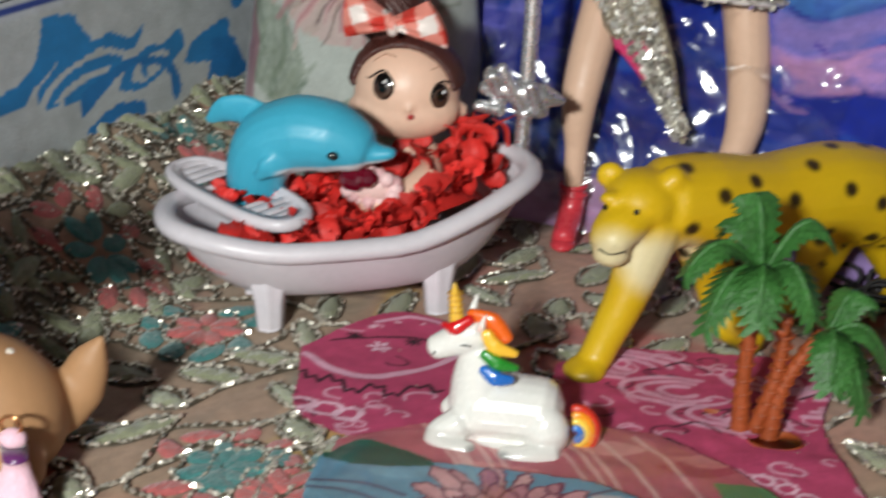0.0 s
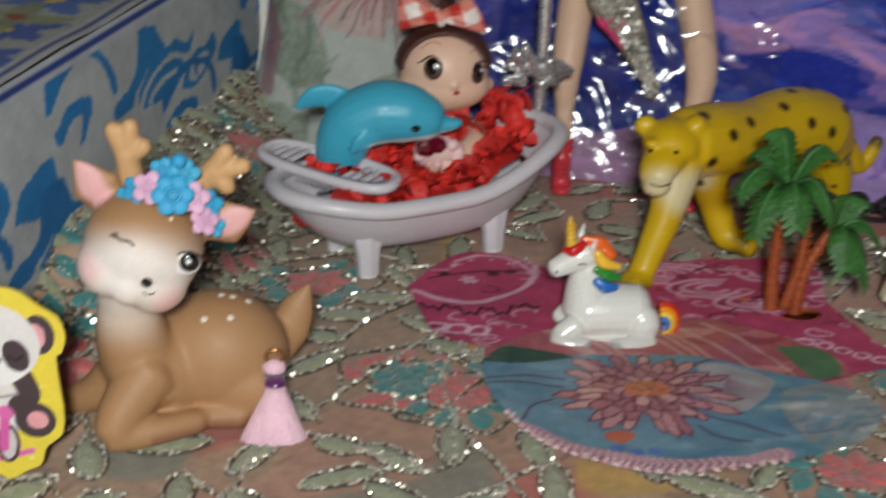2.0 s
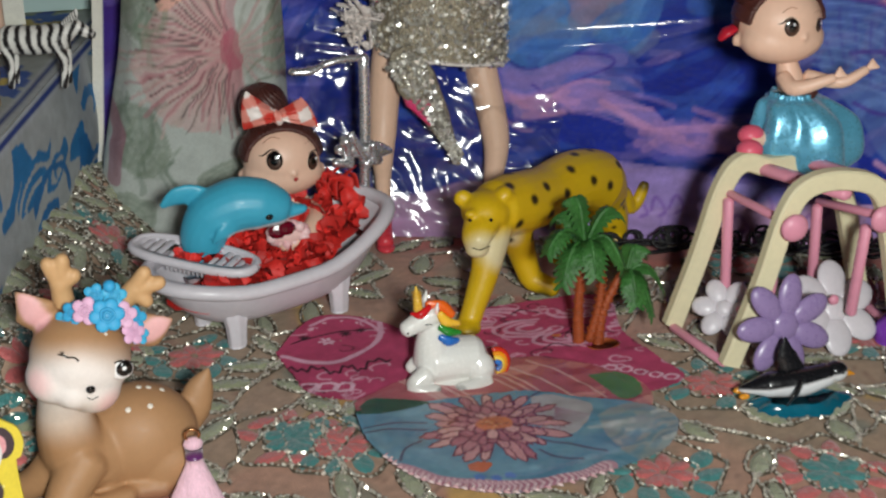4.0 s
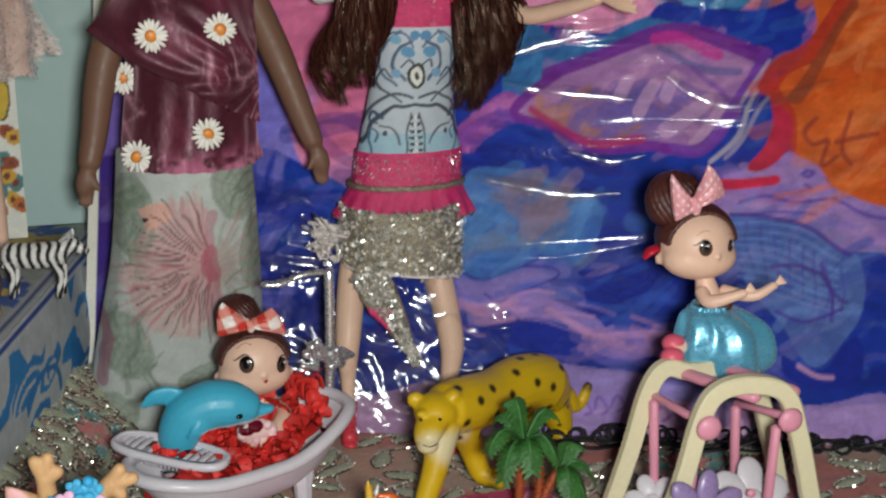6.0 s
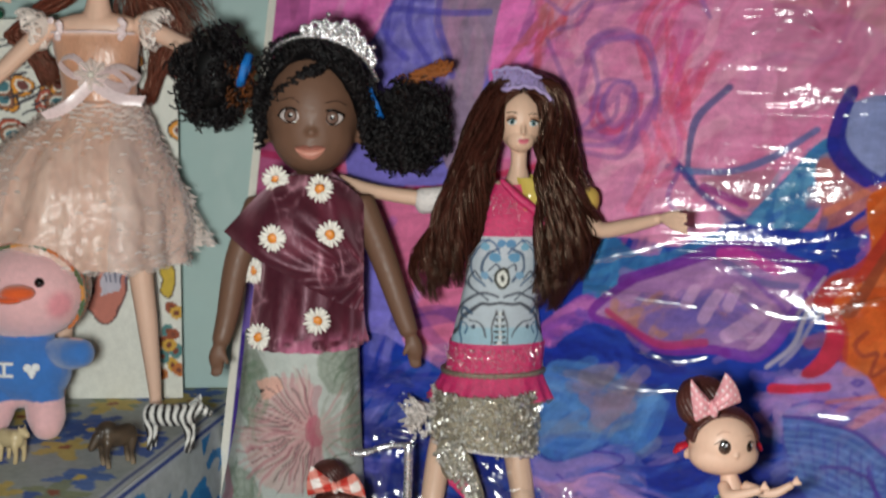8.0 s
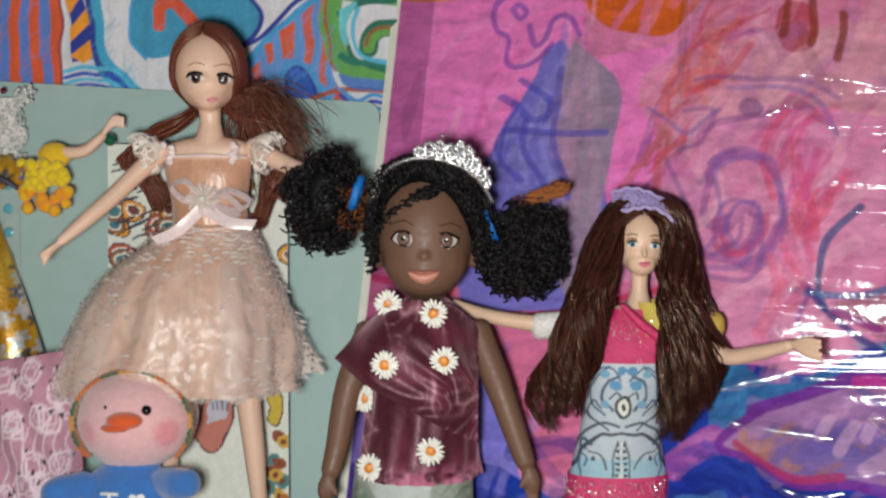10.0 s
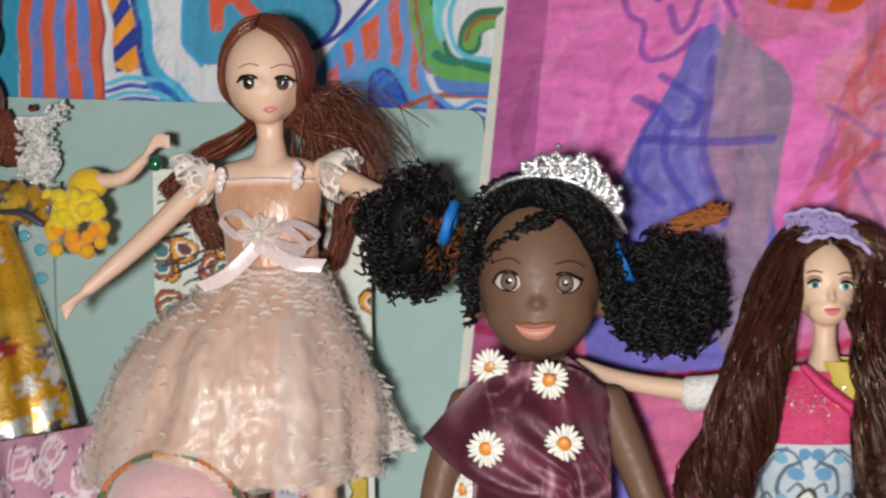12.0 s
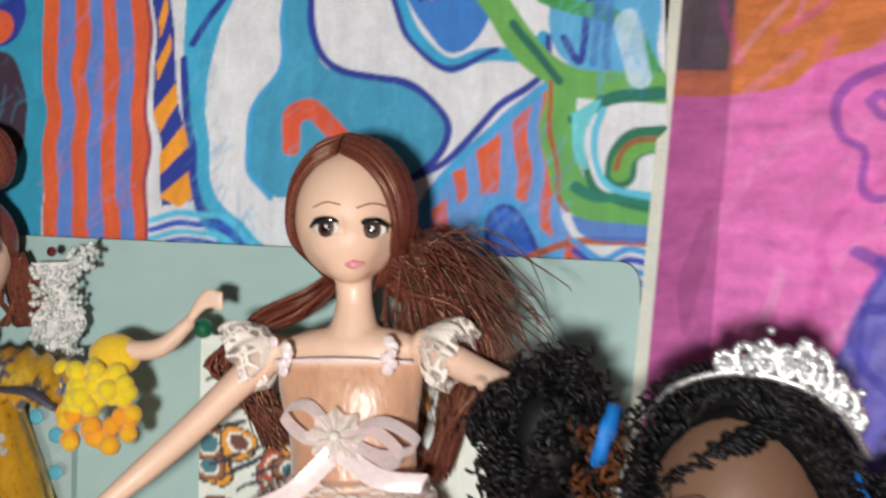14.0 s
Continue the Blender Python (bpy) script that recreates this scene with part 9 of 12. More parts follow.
# gown: a printed column, then the velvet top
def gown_art(x, z):
    a = Art(x, z, (182, 188, 182), 0.004, 120)
    for q in ((-0.030, 0.055, 0.013, 0.019), (-0.022, 0.122, 0.010, 0.022), (0.030, 0.135, 0.013, 0.016), (0.036, 0.10, 0.008, 0.02), (0.010, 0.035, 0.016, 0.010), (-0.038, 0.018, 0.012, 0.012)):
        a.oval(*q, (142, 152, 138), 0.75)
        for k in range(9):
            t = k * 0.7
            a.line([(q[0], q[1]), (q[0] + q[2] * 0.9 * math.cos(t), q[1] + q[3] * 0.9 * math.sin(t))], 0.0012, (116, 130, 116), 0.35)
        for k in range(3):
            dd = np.hypot((a.x - q[0]) / q[2], (a.y - q[1]) / q[3])
            a.put(np.abs(dd - 0.35 - 0.25 * k) < 0.05, (120, 134, 120), 0.3)
    c = (0.0130, 0.0985)
    a.fill([(c[0] - 0.002, c[1] + 0.030), (c[0] - 0.022, c[1] + 0.032), (c[0] - 0.034, c[1] + 0.012), (c[0] - 0.042, c[1] - 0.008), (c[0] - 0.030, c[1] - 0.030), (c[0] - 0.006, c[1] - 0.038), (c[0] + 0.004, c[1] - 0.010)], (200, 168, 164), 0.7)
    for k in range(84):
        t = radians(92 + 182 * k / 83)
        r_ = 0.026 + 0.012 * ((k * 7) % 5) / 4 + (0.012 if 40 < k < 64 else 0)
        e = (c[0] + r_ * math.cos(t), c[1] + r_ * math.sin(t) * 1.05)
        b_ = 0.25 + 0.2 * ((k * 3) % 4) / 3
        a.line([(c[0] + b_ * (e[0] - c[0]) * 0.3, c[1] + b_ * (e[1] - c[1]) * 0.3), ((c[0] + e[0]) / 2 - 0.002, (c[1] + e[1]) / 2 + 0.003), e], 0.0010 + 0.0008 * (k % 3 == 0), ((192, 136, 140), (166, 96, 108), (206, 168, 164), (178, 160, 150))[k % 4], 0.5)
    for k in range(26):
        t = radians(-84 + 150 * k / 25)
        r_ = 0.014 + 0.009 * (k % 3)
        a.line([c, (c[0] + r_ * math.cos(t), c[1] + r_ * math.sin(t))], 0.0013, ((176, 160, 150), (150, 152, 140), (186, 130, 132))[k % 3], 0.5)
    a.line([(0.0150, 0.122), (0.0125, 0.105), (0.0138, 0.088), (0.0180, 0.066)], 0.0060, (170, 84, 104), 0.5)
    a.oval(0.0130, 0.0985, 0.0060, 0.0100, (164, 62, 88), 0.55)
    a.fill([(-0.020, 0.128), (-0.008, 0.132), (-0.004, 0.124), (-0.014, 0.117)], (222, 168, 150), 0.8)
    for k in range(30):
        t = radians(96 + 176 * k / 29 + 3 * math.sin(k * 5.1))
        r0, r1 = 0.010 + 0.006 * ((k * 5) % 7) / 6, 0.026 + 0.016 * ((k * 3) % 5) / 4
        a.line([(c[0] + r0 * math.cos(t), c[1] + r0 * math.sin(t)), (c[0] + r1 * math.cos(t + 0.10), c[1] + r1 * math.sin(t + 0.10))], 0.0006, ((70, 52, 60), (120, 50, 66), (90, 80, 76))[k % 3], 0.7)
    for k in range(16):
        x0, z0 = 0.020 + 0.020 * ((k * 7) % 11) / 10, 0.070 + 0.07 * ((k * 5) % 13) / 12
        a.line([(x0, z0), (x0 + 0.004, z0 + 0.005), (x0 + 0.010, z0 + 0.006)], 0.0012, ((96, 116, 96), (120, 130, 110))[k % 2], 0.6)
    a.strokes([(-0.032, 0.135), (-0.012, 0.135), (-0.012, 0.100), (-0.034, 0.100)], 16, 60, 0.014, 0.0022, [(96, 124, 96), (140, 152, 132)], 0.5, 83)
    a.strokes([(-0.040, 0.078), (-0.016, 0.078), (-0.016, 0.036), (-0.042, 0.036)], 26, 70, 0.016, 0.0020, [(92, 112, 92), (130, 142, 124)], 0.5, 84)
    a.oval(-0.0165, 0.1235, 0.0014, 0.0014, (40, 30, 36))
    a.line([(-0.046, 0.09), (-0.040, 0.06), (-0.043, 0.035)], 0.006, (150, 80, 110), 0.6)
    a.hatch(0.08, 260, 260, 81)
    return a.c


rows = cat([(-0.004, 0.138, 0.0, 0.0505, 0.037), (-0.003, 0.134, 0.025, 0.0470, 0.035), (-0.001, 0.128, 0.055, 0.0425, 0.033), (0.0035, 0.119, 0.098, 0.0372, 0.031), (0.0055, 0.121, 0.135, 0.0345, 0.029), (0.006, 0.123, 0.152, 0.0335, 0.028)], 34)
g = Shape()
g.lathe([tuple(r) for r in rows], seg=320, wave=lambda a, k: 1 + 0.018 * np.cos(a * 5 + 0.6 + 3 * k) * (1 - 0.5 * k) + 0.008 * np.cos(a * 13 + k * 4), cap=False)
gv = g.v[0]
s.add(gv, g.f, 4, gown_art(gv[:, 0], gv[:, 2]))
rows = cat([(0.0085, 0.122, 0.1455, 0.0345, 0.0330), (0.0090, 0.123, 0.157, 0.0335, 0.029), (0.0105, 0.1245, 0.185, 0.0315, 0.026), (0.0115, 0.125, 0.210, 0.0315, 0.025), (0.0115, 0.127, 0.2285, 0.0300, 0.0215), (0.0120, 0.129, 0.2390, 0.0200, 0.016), (0.0125, 0.130, 0.2450, 0.0115, 0.0115)], 20)
g = Shape()
g.lathe([tuple(r) for r in rows], seg=200, wave=lambda a, k: 1 + 0.016 * np.cos(a * 9 + 6 * k) + 0.014 * np.cos(a * 14 - 9 * k) + 0.03 * ramp(-k, -0.16, -0.02) * np.cos(a * 24), cap=False)


def pile_sheen(x, z):
    """Sheen painted on the crushed pile: ragged pale ridges that cross the cloth in patches, 0 to 1."""
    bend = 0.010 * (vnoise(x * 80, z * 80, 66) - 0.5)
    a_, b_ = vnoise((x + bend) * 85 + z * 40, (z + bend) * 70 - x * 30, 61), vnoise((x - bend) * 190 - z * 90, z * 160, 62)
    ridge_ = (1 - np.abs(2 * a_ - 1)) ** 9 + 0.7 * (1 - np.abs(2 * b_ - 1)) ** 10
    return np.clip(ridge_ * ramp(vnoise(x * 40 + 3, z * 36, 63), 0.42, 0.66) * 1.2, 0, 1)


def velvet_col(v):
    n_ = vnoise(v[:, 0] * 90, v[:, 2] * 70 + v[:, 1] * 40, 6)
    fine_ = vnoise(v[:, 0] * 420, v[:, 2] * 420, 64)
    # pink sheen is painted in as colour; the hem is paler cloth
    return blend((70, 20, 34), (ramp(n_, 0.5, 0.85) * 0.5, (112, 44, 62)), (pile_sheen(v[:, 0], v[:, 2]) * (0.45 + 0.5 * fine_), (206, 150, 166)), (ramp(-v[:, 2], -0.158, -0.146) * ramp(vnoise(v[:, 0] * 190, v[:, 2] * 260, 65), 0.35, 0.6) * 0.85, (196, 112, 144)))


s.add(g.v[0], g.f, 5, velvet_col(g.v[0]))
# the draped layer that runs down across the chest, with its loose corner
tp, bt = cat([(-0.020, 0.128, 0.232), (-0.006, 0.112, 0.243), (0.012, 0.110, 0.246), (0.030, 0.110, 0.242), (0.043, 0.122, 0.230)], 8), cat([(-0.0375, 0.112, 0.2135), (-0.019, 0.097, 0.2010), (0.004, 0.0935, 0.1885), (0.025, 0.0950, 0.1765), (0.0425, 0.1120, 0.1660)], 8)
tp, bt = cat(tp, 3), cat(bt, 3)


def pucker(p):
    """Creases that run together where the layer is caught at the side."""
    dx, dz = p[0] - 0.047, p[2] - 0.188
    t = math.atan2(dz, dx)
    r = math.hypot(dx, dz)
    return 0.0026 * (math.sin(t * 15 + 2.0) + 0.6 * math.sin(t * 27 + 60 * r)) * min(r / 0.012, 1) * math.exp(-r / 0.045) + 0.0010 * math.sin(p[0] * 210 + p[2] * 330)


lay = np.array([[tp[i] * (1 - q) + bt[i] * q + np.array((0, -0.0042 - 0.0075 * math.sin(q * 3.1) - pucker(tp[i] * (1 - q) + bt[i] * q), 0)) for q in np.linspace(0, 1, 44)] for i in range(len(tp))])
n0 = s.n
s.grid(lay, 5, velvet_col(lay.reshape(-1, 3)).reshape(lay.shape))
s.grid(lay[::-1] + (0, 0.0012, 0), 5, (70, 24, 36))
bvv = np.vstack([lay.reshape(-1, 3), g.v[0], gv])
for i, (x, z) in enumerate([(-0.0078, 0.2121), (0.0243, 0.2140), (0.0163, 0.1632), (-0.0179, 0.1524), (0.0185, 0.2389), (-0.0072, 0.2438), (-0.0217, 0.1887)]):
    p = skin_at(x, z, bvv)
    for k in range(19):
        t = 6.283 * k / 19 + i + 0.08 * math.sin(5 * k + i)
        r_ = 0.0050 + 0.0004 * math.sin(3 * k + i)
        c = (x + r_ * math.cos(t), z + r_ * math.sin(t))
        pp = skin_at(c[0], c[1], bvv)
        d = Vector((math.cos(t), 0, math.sin(t)))
        g2 = Shape()
        g2.ball((0, 0, 0), (0.0032, 0.0003, 0.0010), seg=10, rings=6, rot=(0, -math.degrees(t), 0))
        s.add(g2.v[0] + np.array((c[0], max(min(pp.y, p.y + 0.004), p.y - 0.004) - 0.0005, c[1])), g2.f, 0, ((236, 232, 222), (222, 218, 208))[k % 2])
    s.disc(p - Vector((0, 0.0010, 0)), 0.0030, (0, -1, 0), 0, (228, 140, 44), thick=0.0009)
curly_doll = thing("curly_haired_doll", s.data("curly_haired_doll", [M_TOY, M_DARKSKIN, M_BLACK, M_CURL, M_PRINT, M_VELVET]), "dark-skinned doll with curly bunches, daisy velvet top and floral gown", "doll")

# -- tiara --
tiara = thing("tiara", None, "silver plastic tiara with scrollwork on the curly-haired doll", "tiara")
s = Shape()
arc = [(-0.0130, 0.131, 0.3110), (-0.0040, 0.124, 0.3205), (0.0120, 0.120, 0.3245), (0.0300, 0.120, 0.3210), (0.0435, 0.125, 0.3110), (0.0510, 0.132, 0.2990)]
s.tube(arc, 0.0012, seg=8, flat=1.6, up=(0.3, -1, 0.8))
part("band", s, M_SILVER, tiara)
arc_ = cat(arc, 10)
rs = np.random.RandomState(31)
for i, hgt in zip(range(19, 45, 3), (0.006, 0.0085, 0.010, 0.0095, 0.0125, 0.0115, 0.0095, 0.0075, 0.0050)):
    p = arc_[i]
    s = Shape()
    up_ = np.array((0.35 * (p[0] - 0.012) / 0.03, -0.12, 1.0))
    a = np.linspace(0, 6.28, 13)
    c = p + up_ * hgt * 0.55
    s.tube(np.stack([c[0] + 0.0026 * np.cos(a), np.full(13, c[1]), c[2] + hgt * 0.45 * np.sin(a)], -1), 0.0013, per=1, close=True, seg=7)
    s.tube([p, p + up_ * hgt * 0.6], 0.0010, per=2, seg=6)
    for k in range(12):
        s.ball(c + np.array((0.0020, 0.0008, 0.30 * hgt)) * rs.randn(3), 0.0014, seg=6, rings=4)
    part("scroll", s, M_SILVER, tiara)
    s = Shape()
    s.ball(p + up_ * hgt, 0.0013, seg=8, rings=6)
    part("bead", s, M_SILVER, tiara)


# -- long-haired doll against the picture --
s = Shape()
rc, rr = (0.1346, 0.1285, 0.2760), (0.0134, 0.0140, 0.0185)
h = Shape()
h.ball(rc, rr, seg=24, rings=18)
h.ball((0.1342, 0.1208, 0.2650), (0.0084, 0.0072, 0.0072))
h.tube([(0.1350, 0.1150, 0.2752), (0.1352, 0.1128, 0.2695)], [0.0009, 0.0017], seg=8, per=2)
h.tube([(0.1340, 0.128, 0.262), (0.1338, 0.128, 0.250), (0.1335, 0.128, 0.240)], [0.0050, 0.0048, 0.0075], seg=14)
h.ball((0.1340, 0.127, 0.2330), (0.0225, 0.0095, 0.0090))
RA = [(0.1765, 0.2160), (0.1926, 0.2179), (0.2053, 0.2224), (0.2149, 0.2244)]
h.tube([(0.1560, 0.126, 0.2350), (0.1700, 0.118, 0.2260), (0.1785, 0.106, 0.2145), (RA[1][0], 0.092, RA[1][1]), (RA[2][0] + 0.002, 0.075, RA[2][1] + 0.002)], [0.0062, 0.0058, 0.0048, 0.0044, 0.0032], seg=12)
for k in range(4):
    h.tube([(RA[2][0] + 0.003, 0.074, RA[2][1] + 0.003), (RA[2][0] + 0.0085, 0.066 - 0.001 * k, RA[2][1] + 0.0065 - 0.0026 * k), (RA[2][0] + 0.0145, 0.058 - 0.001 * k, RA[2][1] + 0.0065 - 0.0032 * k)], [0.0020, 0.0016, 0.0009], seg=8, per=3)
h.tube([(0.1120, 0.127, 0.2350), (0.0920, 0.130, 0.2295), (0.0720, 0.132, 0.2300), (0.0480, 0.138, 0.2335), (0.0280, 0.146, 0.2400)], [0.0062, 0.0056, 0.0048, 0.0042, 0.0028], seg=12)
LG = [(0.0849, 0.0834), (0.0815, 0.0526), (0.0799, 0.0241), (0.1351, 0.0766), (0.1356, 0.0480), (0.1365, 0.0286)]
h.tube([(LG[0][0] + 0.012, 0.116, 0.105), (LG[0][0] + 0.003, 0.108, LG[0][1]), (LG[1][0], 0.092, LG[1][1]), (0.0808, 0.0900, 0.0330), (0.0806, 0.0895, 0.0195)], [0.0092, 0.0080, 0.0066, 0.0040, 0.0034], seg=14)
h.tube([(LG[3][0] - 0.007, 0.116, 0.105), (LG[3][0] - 0.002, 0.106, LG[3][1]), (LG[4][0], 0.088, LG[4][1]), (0.1300, 0.074, 0.0300), (0.1285, 0.070, 0.0160)], [0.0092, 0.0080, 0.0066, 0.0040, 0.0034], seg=14)
skin = fuse(h, 0.0009, 4)
skin.m = [1] * len(skin.f)
rv = np.vstack(skin.v)
s.join(skin)
FE = [(0.1287, 0.2757), (0.1412, 0.2748)]
for k, q in enumerate(FE):
    p = skin_at(q[0], q[1], rv)
    n = Vector((-0.15 if k == 0 else 0.15, -1, 0))
    s.disc(p + Vector((0, 0.0002, 0.0016)), 0.0023, n, 0, (168, 122, 96), thick=0.0005, rx=1.5)
    s.disc(p, 0.0019, n, 0, (228, 222, 216), thick=0.0006, rx=1.6)
    s.disc(p - Vector((0, 0.0004, 0)), 0.0016, n, 0, (88, 130, 138), thick=0.0005)
    s.disc(p - Vector((0, 0.0007, 0)), 0.0009, n, 2, thick=0.0004)
    s.tube([p + Vector(t_) for t_ in ((-0.0026, 0.0003, 0.0004), (-0.001, -0.0004, 0.0019), (0.001, -0.0004, 0.0019), (0.0030, 0.0003, 0.0004))], 0.0006, 2, seg=5)
    s.tube([skin_at(q[0] + dx, q[1] + 0.005 + dz, rv) for dx, dz in ((-0.003, 0), (0, 0.0008), (0.003, 0))], 0.0003, 0, (84, 52, 40), seg=5)
lips(s, (0.1353, 0.2648), rv, 0.0036, 0.0013, 0.0019, 0.0006, 0.0010, 0, (206, 98, 118), (226, 128, 142))


def band_art(x, z):
    """Mirrored scrollwork about the middle of the front."""
    a = Art(x, z, (186, 196, 204), 0.002, 160)
    for lo_, hi_, col in ((0.143, 0.156, (150, 190, 206)), (0.197, 0.212, (196, 202, 210))):
        a.put((z > lo_) & (z < hi_), col, 0.8)
    mx = 0.1215 + (z - 0.145) * 0.06
    ax = np.abs(a.x - mx)
    a2 = Art(ax, z, (186, 196, 204), 0.0015, 160)
    a2.c = a.c
    for pts, w, col in (([(0.0, 0.1705), (0.012, 0.169), (0.022, 0.160), (0.026, 0.150)], 0.0016, (70, 74, 84)), ([(0.002, 0.1745), (0.010, 0.176), (0.020, 0.170), (0.026, 0.160)], 0.0013, (84, 90, 102)),
                        ([(0.006, 0.183), (0.012, 0.190), (0.010, 0.199), (0.004, 0.203)], 0.0014, (80, 98, 122)), ([(0.011, 0.180), (0.018, 0.188), (0.017, 0.200), (0.010, 0.208)], 0.0012, (96, 116, 140)),
                        ([(0.017, 0.178), (0.024, 0.186), (0.022, 0.200)], 0.0012, (104, 116, 130)), ([(0.017, 0.164), (0.0205, 0.1665), (0.0215, 0.163), (0.019, 0.1615)], 0.0011, (60, 84, 110)),
                        ([(0.004, 0.146), (0.005, 0.156), (0.002, 0.166)], 0.0010, (90, 90, 96)), ([(0.008, 0.1725), (0.014, 0.1755), (0.019, 0.182), (0.016, 0.188), (0.0125, 0.184)], 0.0009, (70, 78, 92)), ([(0.002, 0.190), (0.006, 0.1925), (0.008, 0.189)], 0.0008, (60, 70, 90)), ([(0.021, 0.146), (0.0235, 0.152), (0.0225, 0.158), (0.0195, 0.156), (0.0205, 0.152)], 0.0009, (70, 110, 140)), ([(0.008, 0.150), (0.012, 0.158), (0.018, 0.160)], 0.0008, (84, 90, 100)), ([(0.003, 0.200), (0.007, 0.206), (0.013, 0.207), (0.018, 0.203)], 0.0009, (84, 110, 146))):
        a2.line(pts, w, col)
    for cx, cz, r_, col in ((0.006, 0.197, 0.0034, (96, 150, 186)), (0.012, 0.203, 0.0026, (120, 170, 196)), (0.003, 0.206, 0.0024, (90, 140, 180)), (0.016, 0.156, 0.0014, (70, 80, 96)), (0.010, 0.186, 0.0022, (120, 160, 190))):
        a2.oval(cx, cz, r_, r_, col)
    a2.oval(0, 0.1850, 0.0048, 0.0062, (56, 58, 50)), a2.oval(0, 0.1850, 0.0034, 0.0046, (222, 222, 214)), a2.oval(0, 0.1850, 0.0016, 0.0022, (56, 58, 50))
    for k in range(6):
        a2.oval(0.0, 0.147 + 0.0034 * k, 0.0042 - 0.0005 * abs(k - 2), 0.0010, (64, 66, 66))
        a2.oval(0.0, 0.147 + 0.0034 * k, 0.0010, 0.0014, (210, 214, 214))
    return a2.c


def tubeband(rows, mat, seg=64, wave=None, art=None, col=(200, 200, 200), per=8):
    g = Shape()
    g.lathe([tuple(r) for r in cat(rows, per)], seg=seg, wave=wave, cap=False)
    s.add(g.v[0], g.f, mat, art(g.v[0][:, 0], g.v[0][:, 2]) if art else col)
    return g.v[0]


tubeband([(0.1215, 0.123, 0.142, 0.0282, 0.0165), (0.1220, 0.124, 0.160, 0.0245, 0.0150), (0.1240, 0.125, 0.180, 0.0220, 0.0140), (0.1275, 0.126, 0.200, 0.0232, 0.0150), (0.1285, 0.126, 0.2110, 0.0245, 0.0155)], 4, seg=260, art=band_art, per=34)
tubeband([(0.1290, 0.126, 0.2095, 0.0252, 0.0160), (0.1310, 0.126, 0.2200, 0.0245, 0.0160), (0.1320, 0.127, 0.2300, 0.0228, 0.0125), (0.1330, 0.128, 0.2390, 0.0160, 0.0095)], 5, wave=lambda a, k: 1 + 0.015 * np.cos(a * 11))
tubeband([(0.1420, 0.1240, 0.2250, 0.0100, 0.0150), (0.1450, 0.1250, 0.2340, 0.0130, 0.0125), (0.1400, 0.1270, 0.2430, 0.0095, 0.0095)], 0, col=(212, 188, 92), seg=30)
s.tube([(0.1540, 0.125, 0.2360), (0.1650, 0.120, 0.2320), (0.1745, 0.115, 0.2285)], [0.0084, 0.0090, 0.0092], 4, (198, 164, 78), seg=24, flat=0.7, up=(0, 1, 0))
s.tube([(0.1080, 0.127, 0.2340), (0.0920, 0.129, 0.2300), (0.0765, 0.131, 0.2280)], [0.0072, 0.0074, 0.0078], 10, seg=24, flat=0.75, up=(0, 1, 0))
s.tube([(0.1230, 0.112, 0.2420), (0.1320, 0.1105, 0.2330), (0.1430, 0.110, 0.2240), (0.1500, 0.112, 0.2130)], [0.0024, 0.0040, 0.0042, 0.0034], 5, seg=10, flat=0.7)
tubeband([(0.1195, 0.121, 0.1270, 0.0292, 0.0190), (0.1205, 0.122, 0.1350, 0.0288, 0.0180), (0.1215, 0.123, 0.1460, 0.0284, 0.0170)], 5, wave=lambda a, k: 1 + 0.012 * np.cos(a * 15))
tubeband([(0.1180, 0.119, 0.1125, 0.0375, 0.0250), (0.1185, 0.120, 0.1180, 0.0345, 0.0225), (0.1192, 0.121, 0.1280, 0.0296, 0.0192)], 5, seg=120, wave=lambda a, k: 1 + 0.05 * np.cos(a * 19) * (1 - k))
a = np.linspace(0, 2 * np.pi, 61)
for k in range(2):
    s.tube(np.stack([0.1193 + 0.0305 * np.cos(a), 0.121 + 0.0202 * np.sin(a), 0.1285 + 0.0009 * np.cos(a * 30 + 3.14 * k)], -1), 0.0011, 6, per=1, close=True, seg=6)
s.tube(np.stack([0.1180 + 0.0380 * np.cos(a), 0.119 + 0.0254 * np.sin(a), 0.1122 + 0.0010 * np.cos(a * 19)], -1), 0.0006, 6, per=1, close=True, seg=6)
# glitter skirt with slanting hem, its hanging point and the side tuft
th = np.linspace(0, 2 * np.pi, 90, endpoint=False)
rows = []
rs = np.random.RandomState(35)
for k in np.linspace(0, 1, 18):
    x = 0.1140 + (0.0305 + 0.003 * (1 - k)) * np.cos(th)
    hem = 0.0905 - 0.14 * (x - 0.0865) + 0.001 * np.cos(th * 11)
    rows.append(np.stack([x, 0.114 + 0.0285 * np.sin(th), hem * (1 - k) + 0.1195 * k + 0 * th], -1))
s.grid(np.array(rows), 6, loop_v=True)
skirt_ = np.array(rows)


def flakes(pts, n_, size, mat, rs_, lift=0.0006):
    """Loose tilted flecks of glitter over points."""
    for p_ in pts[rs_.choice(len(pts), n_)]:
        R_ = np.array(Euler((1.57 + 0.55 * rs_.randn(), 0.55 * rs_.randn(), rs_.rand() * 3)).to_matrix())
        q_ = np.array(((-1, -1, 0), (1, -1, 0), (1, 1, 0), (-1, 1, 0))) * size * (0.6 + 0.8 * rs_.rand())
        s.add(q_ @ R_.T + p_ + 0.0006 * rs_.randn(3) - (0, lift, 0), [(0, 1, 2, 3)], mat)


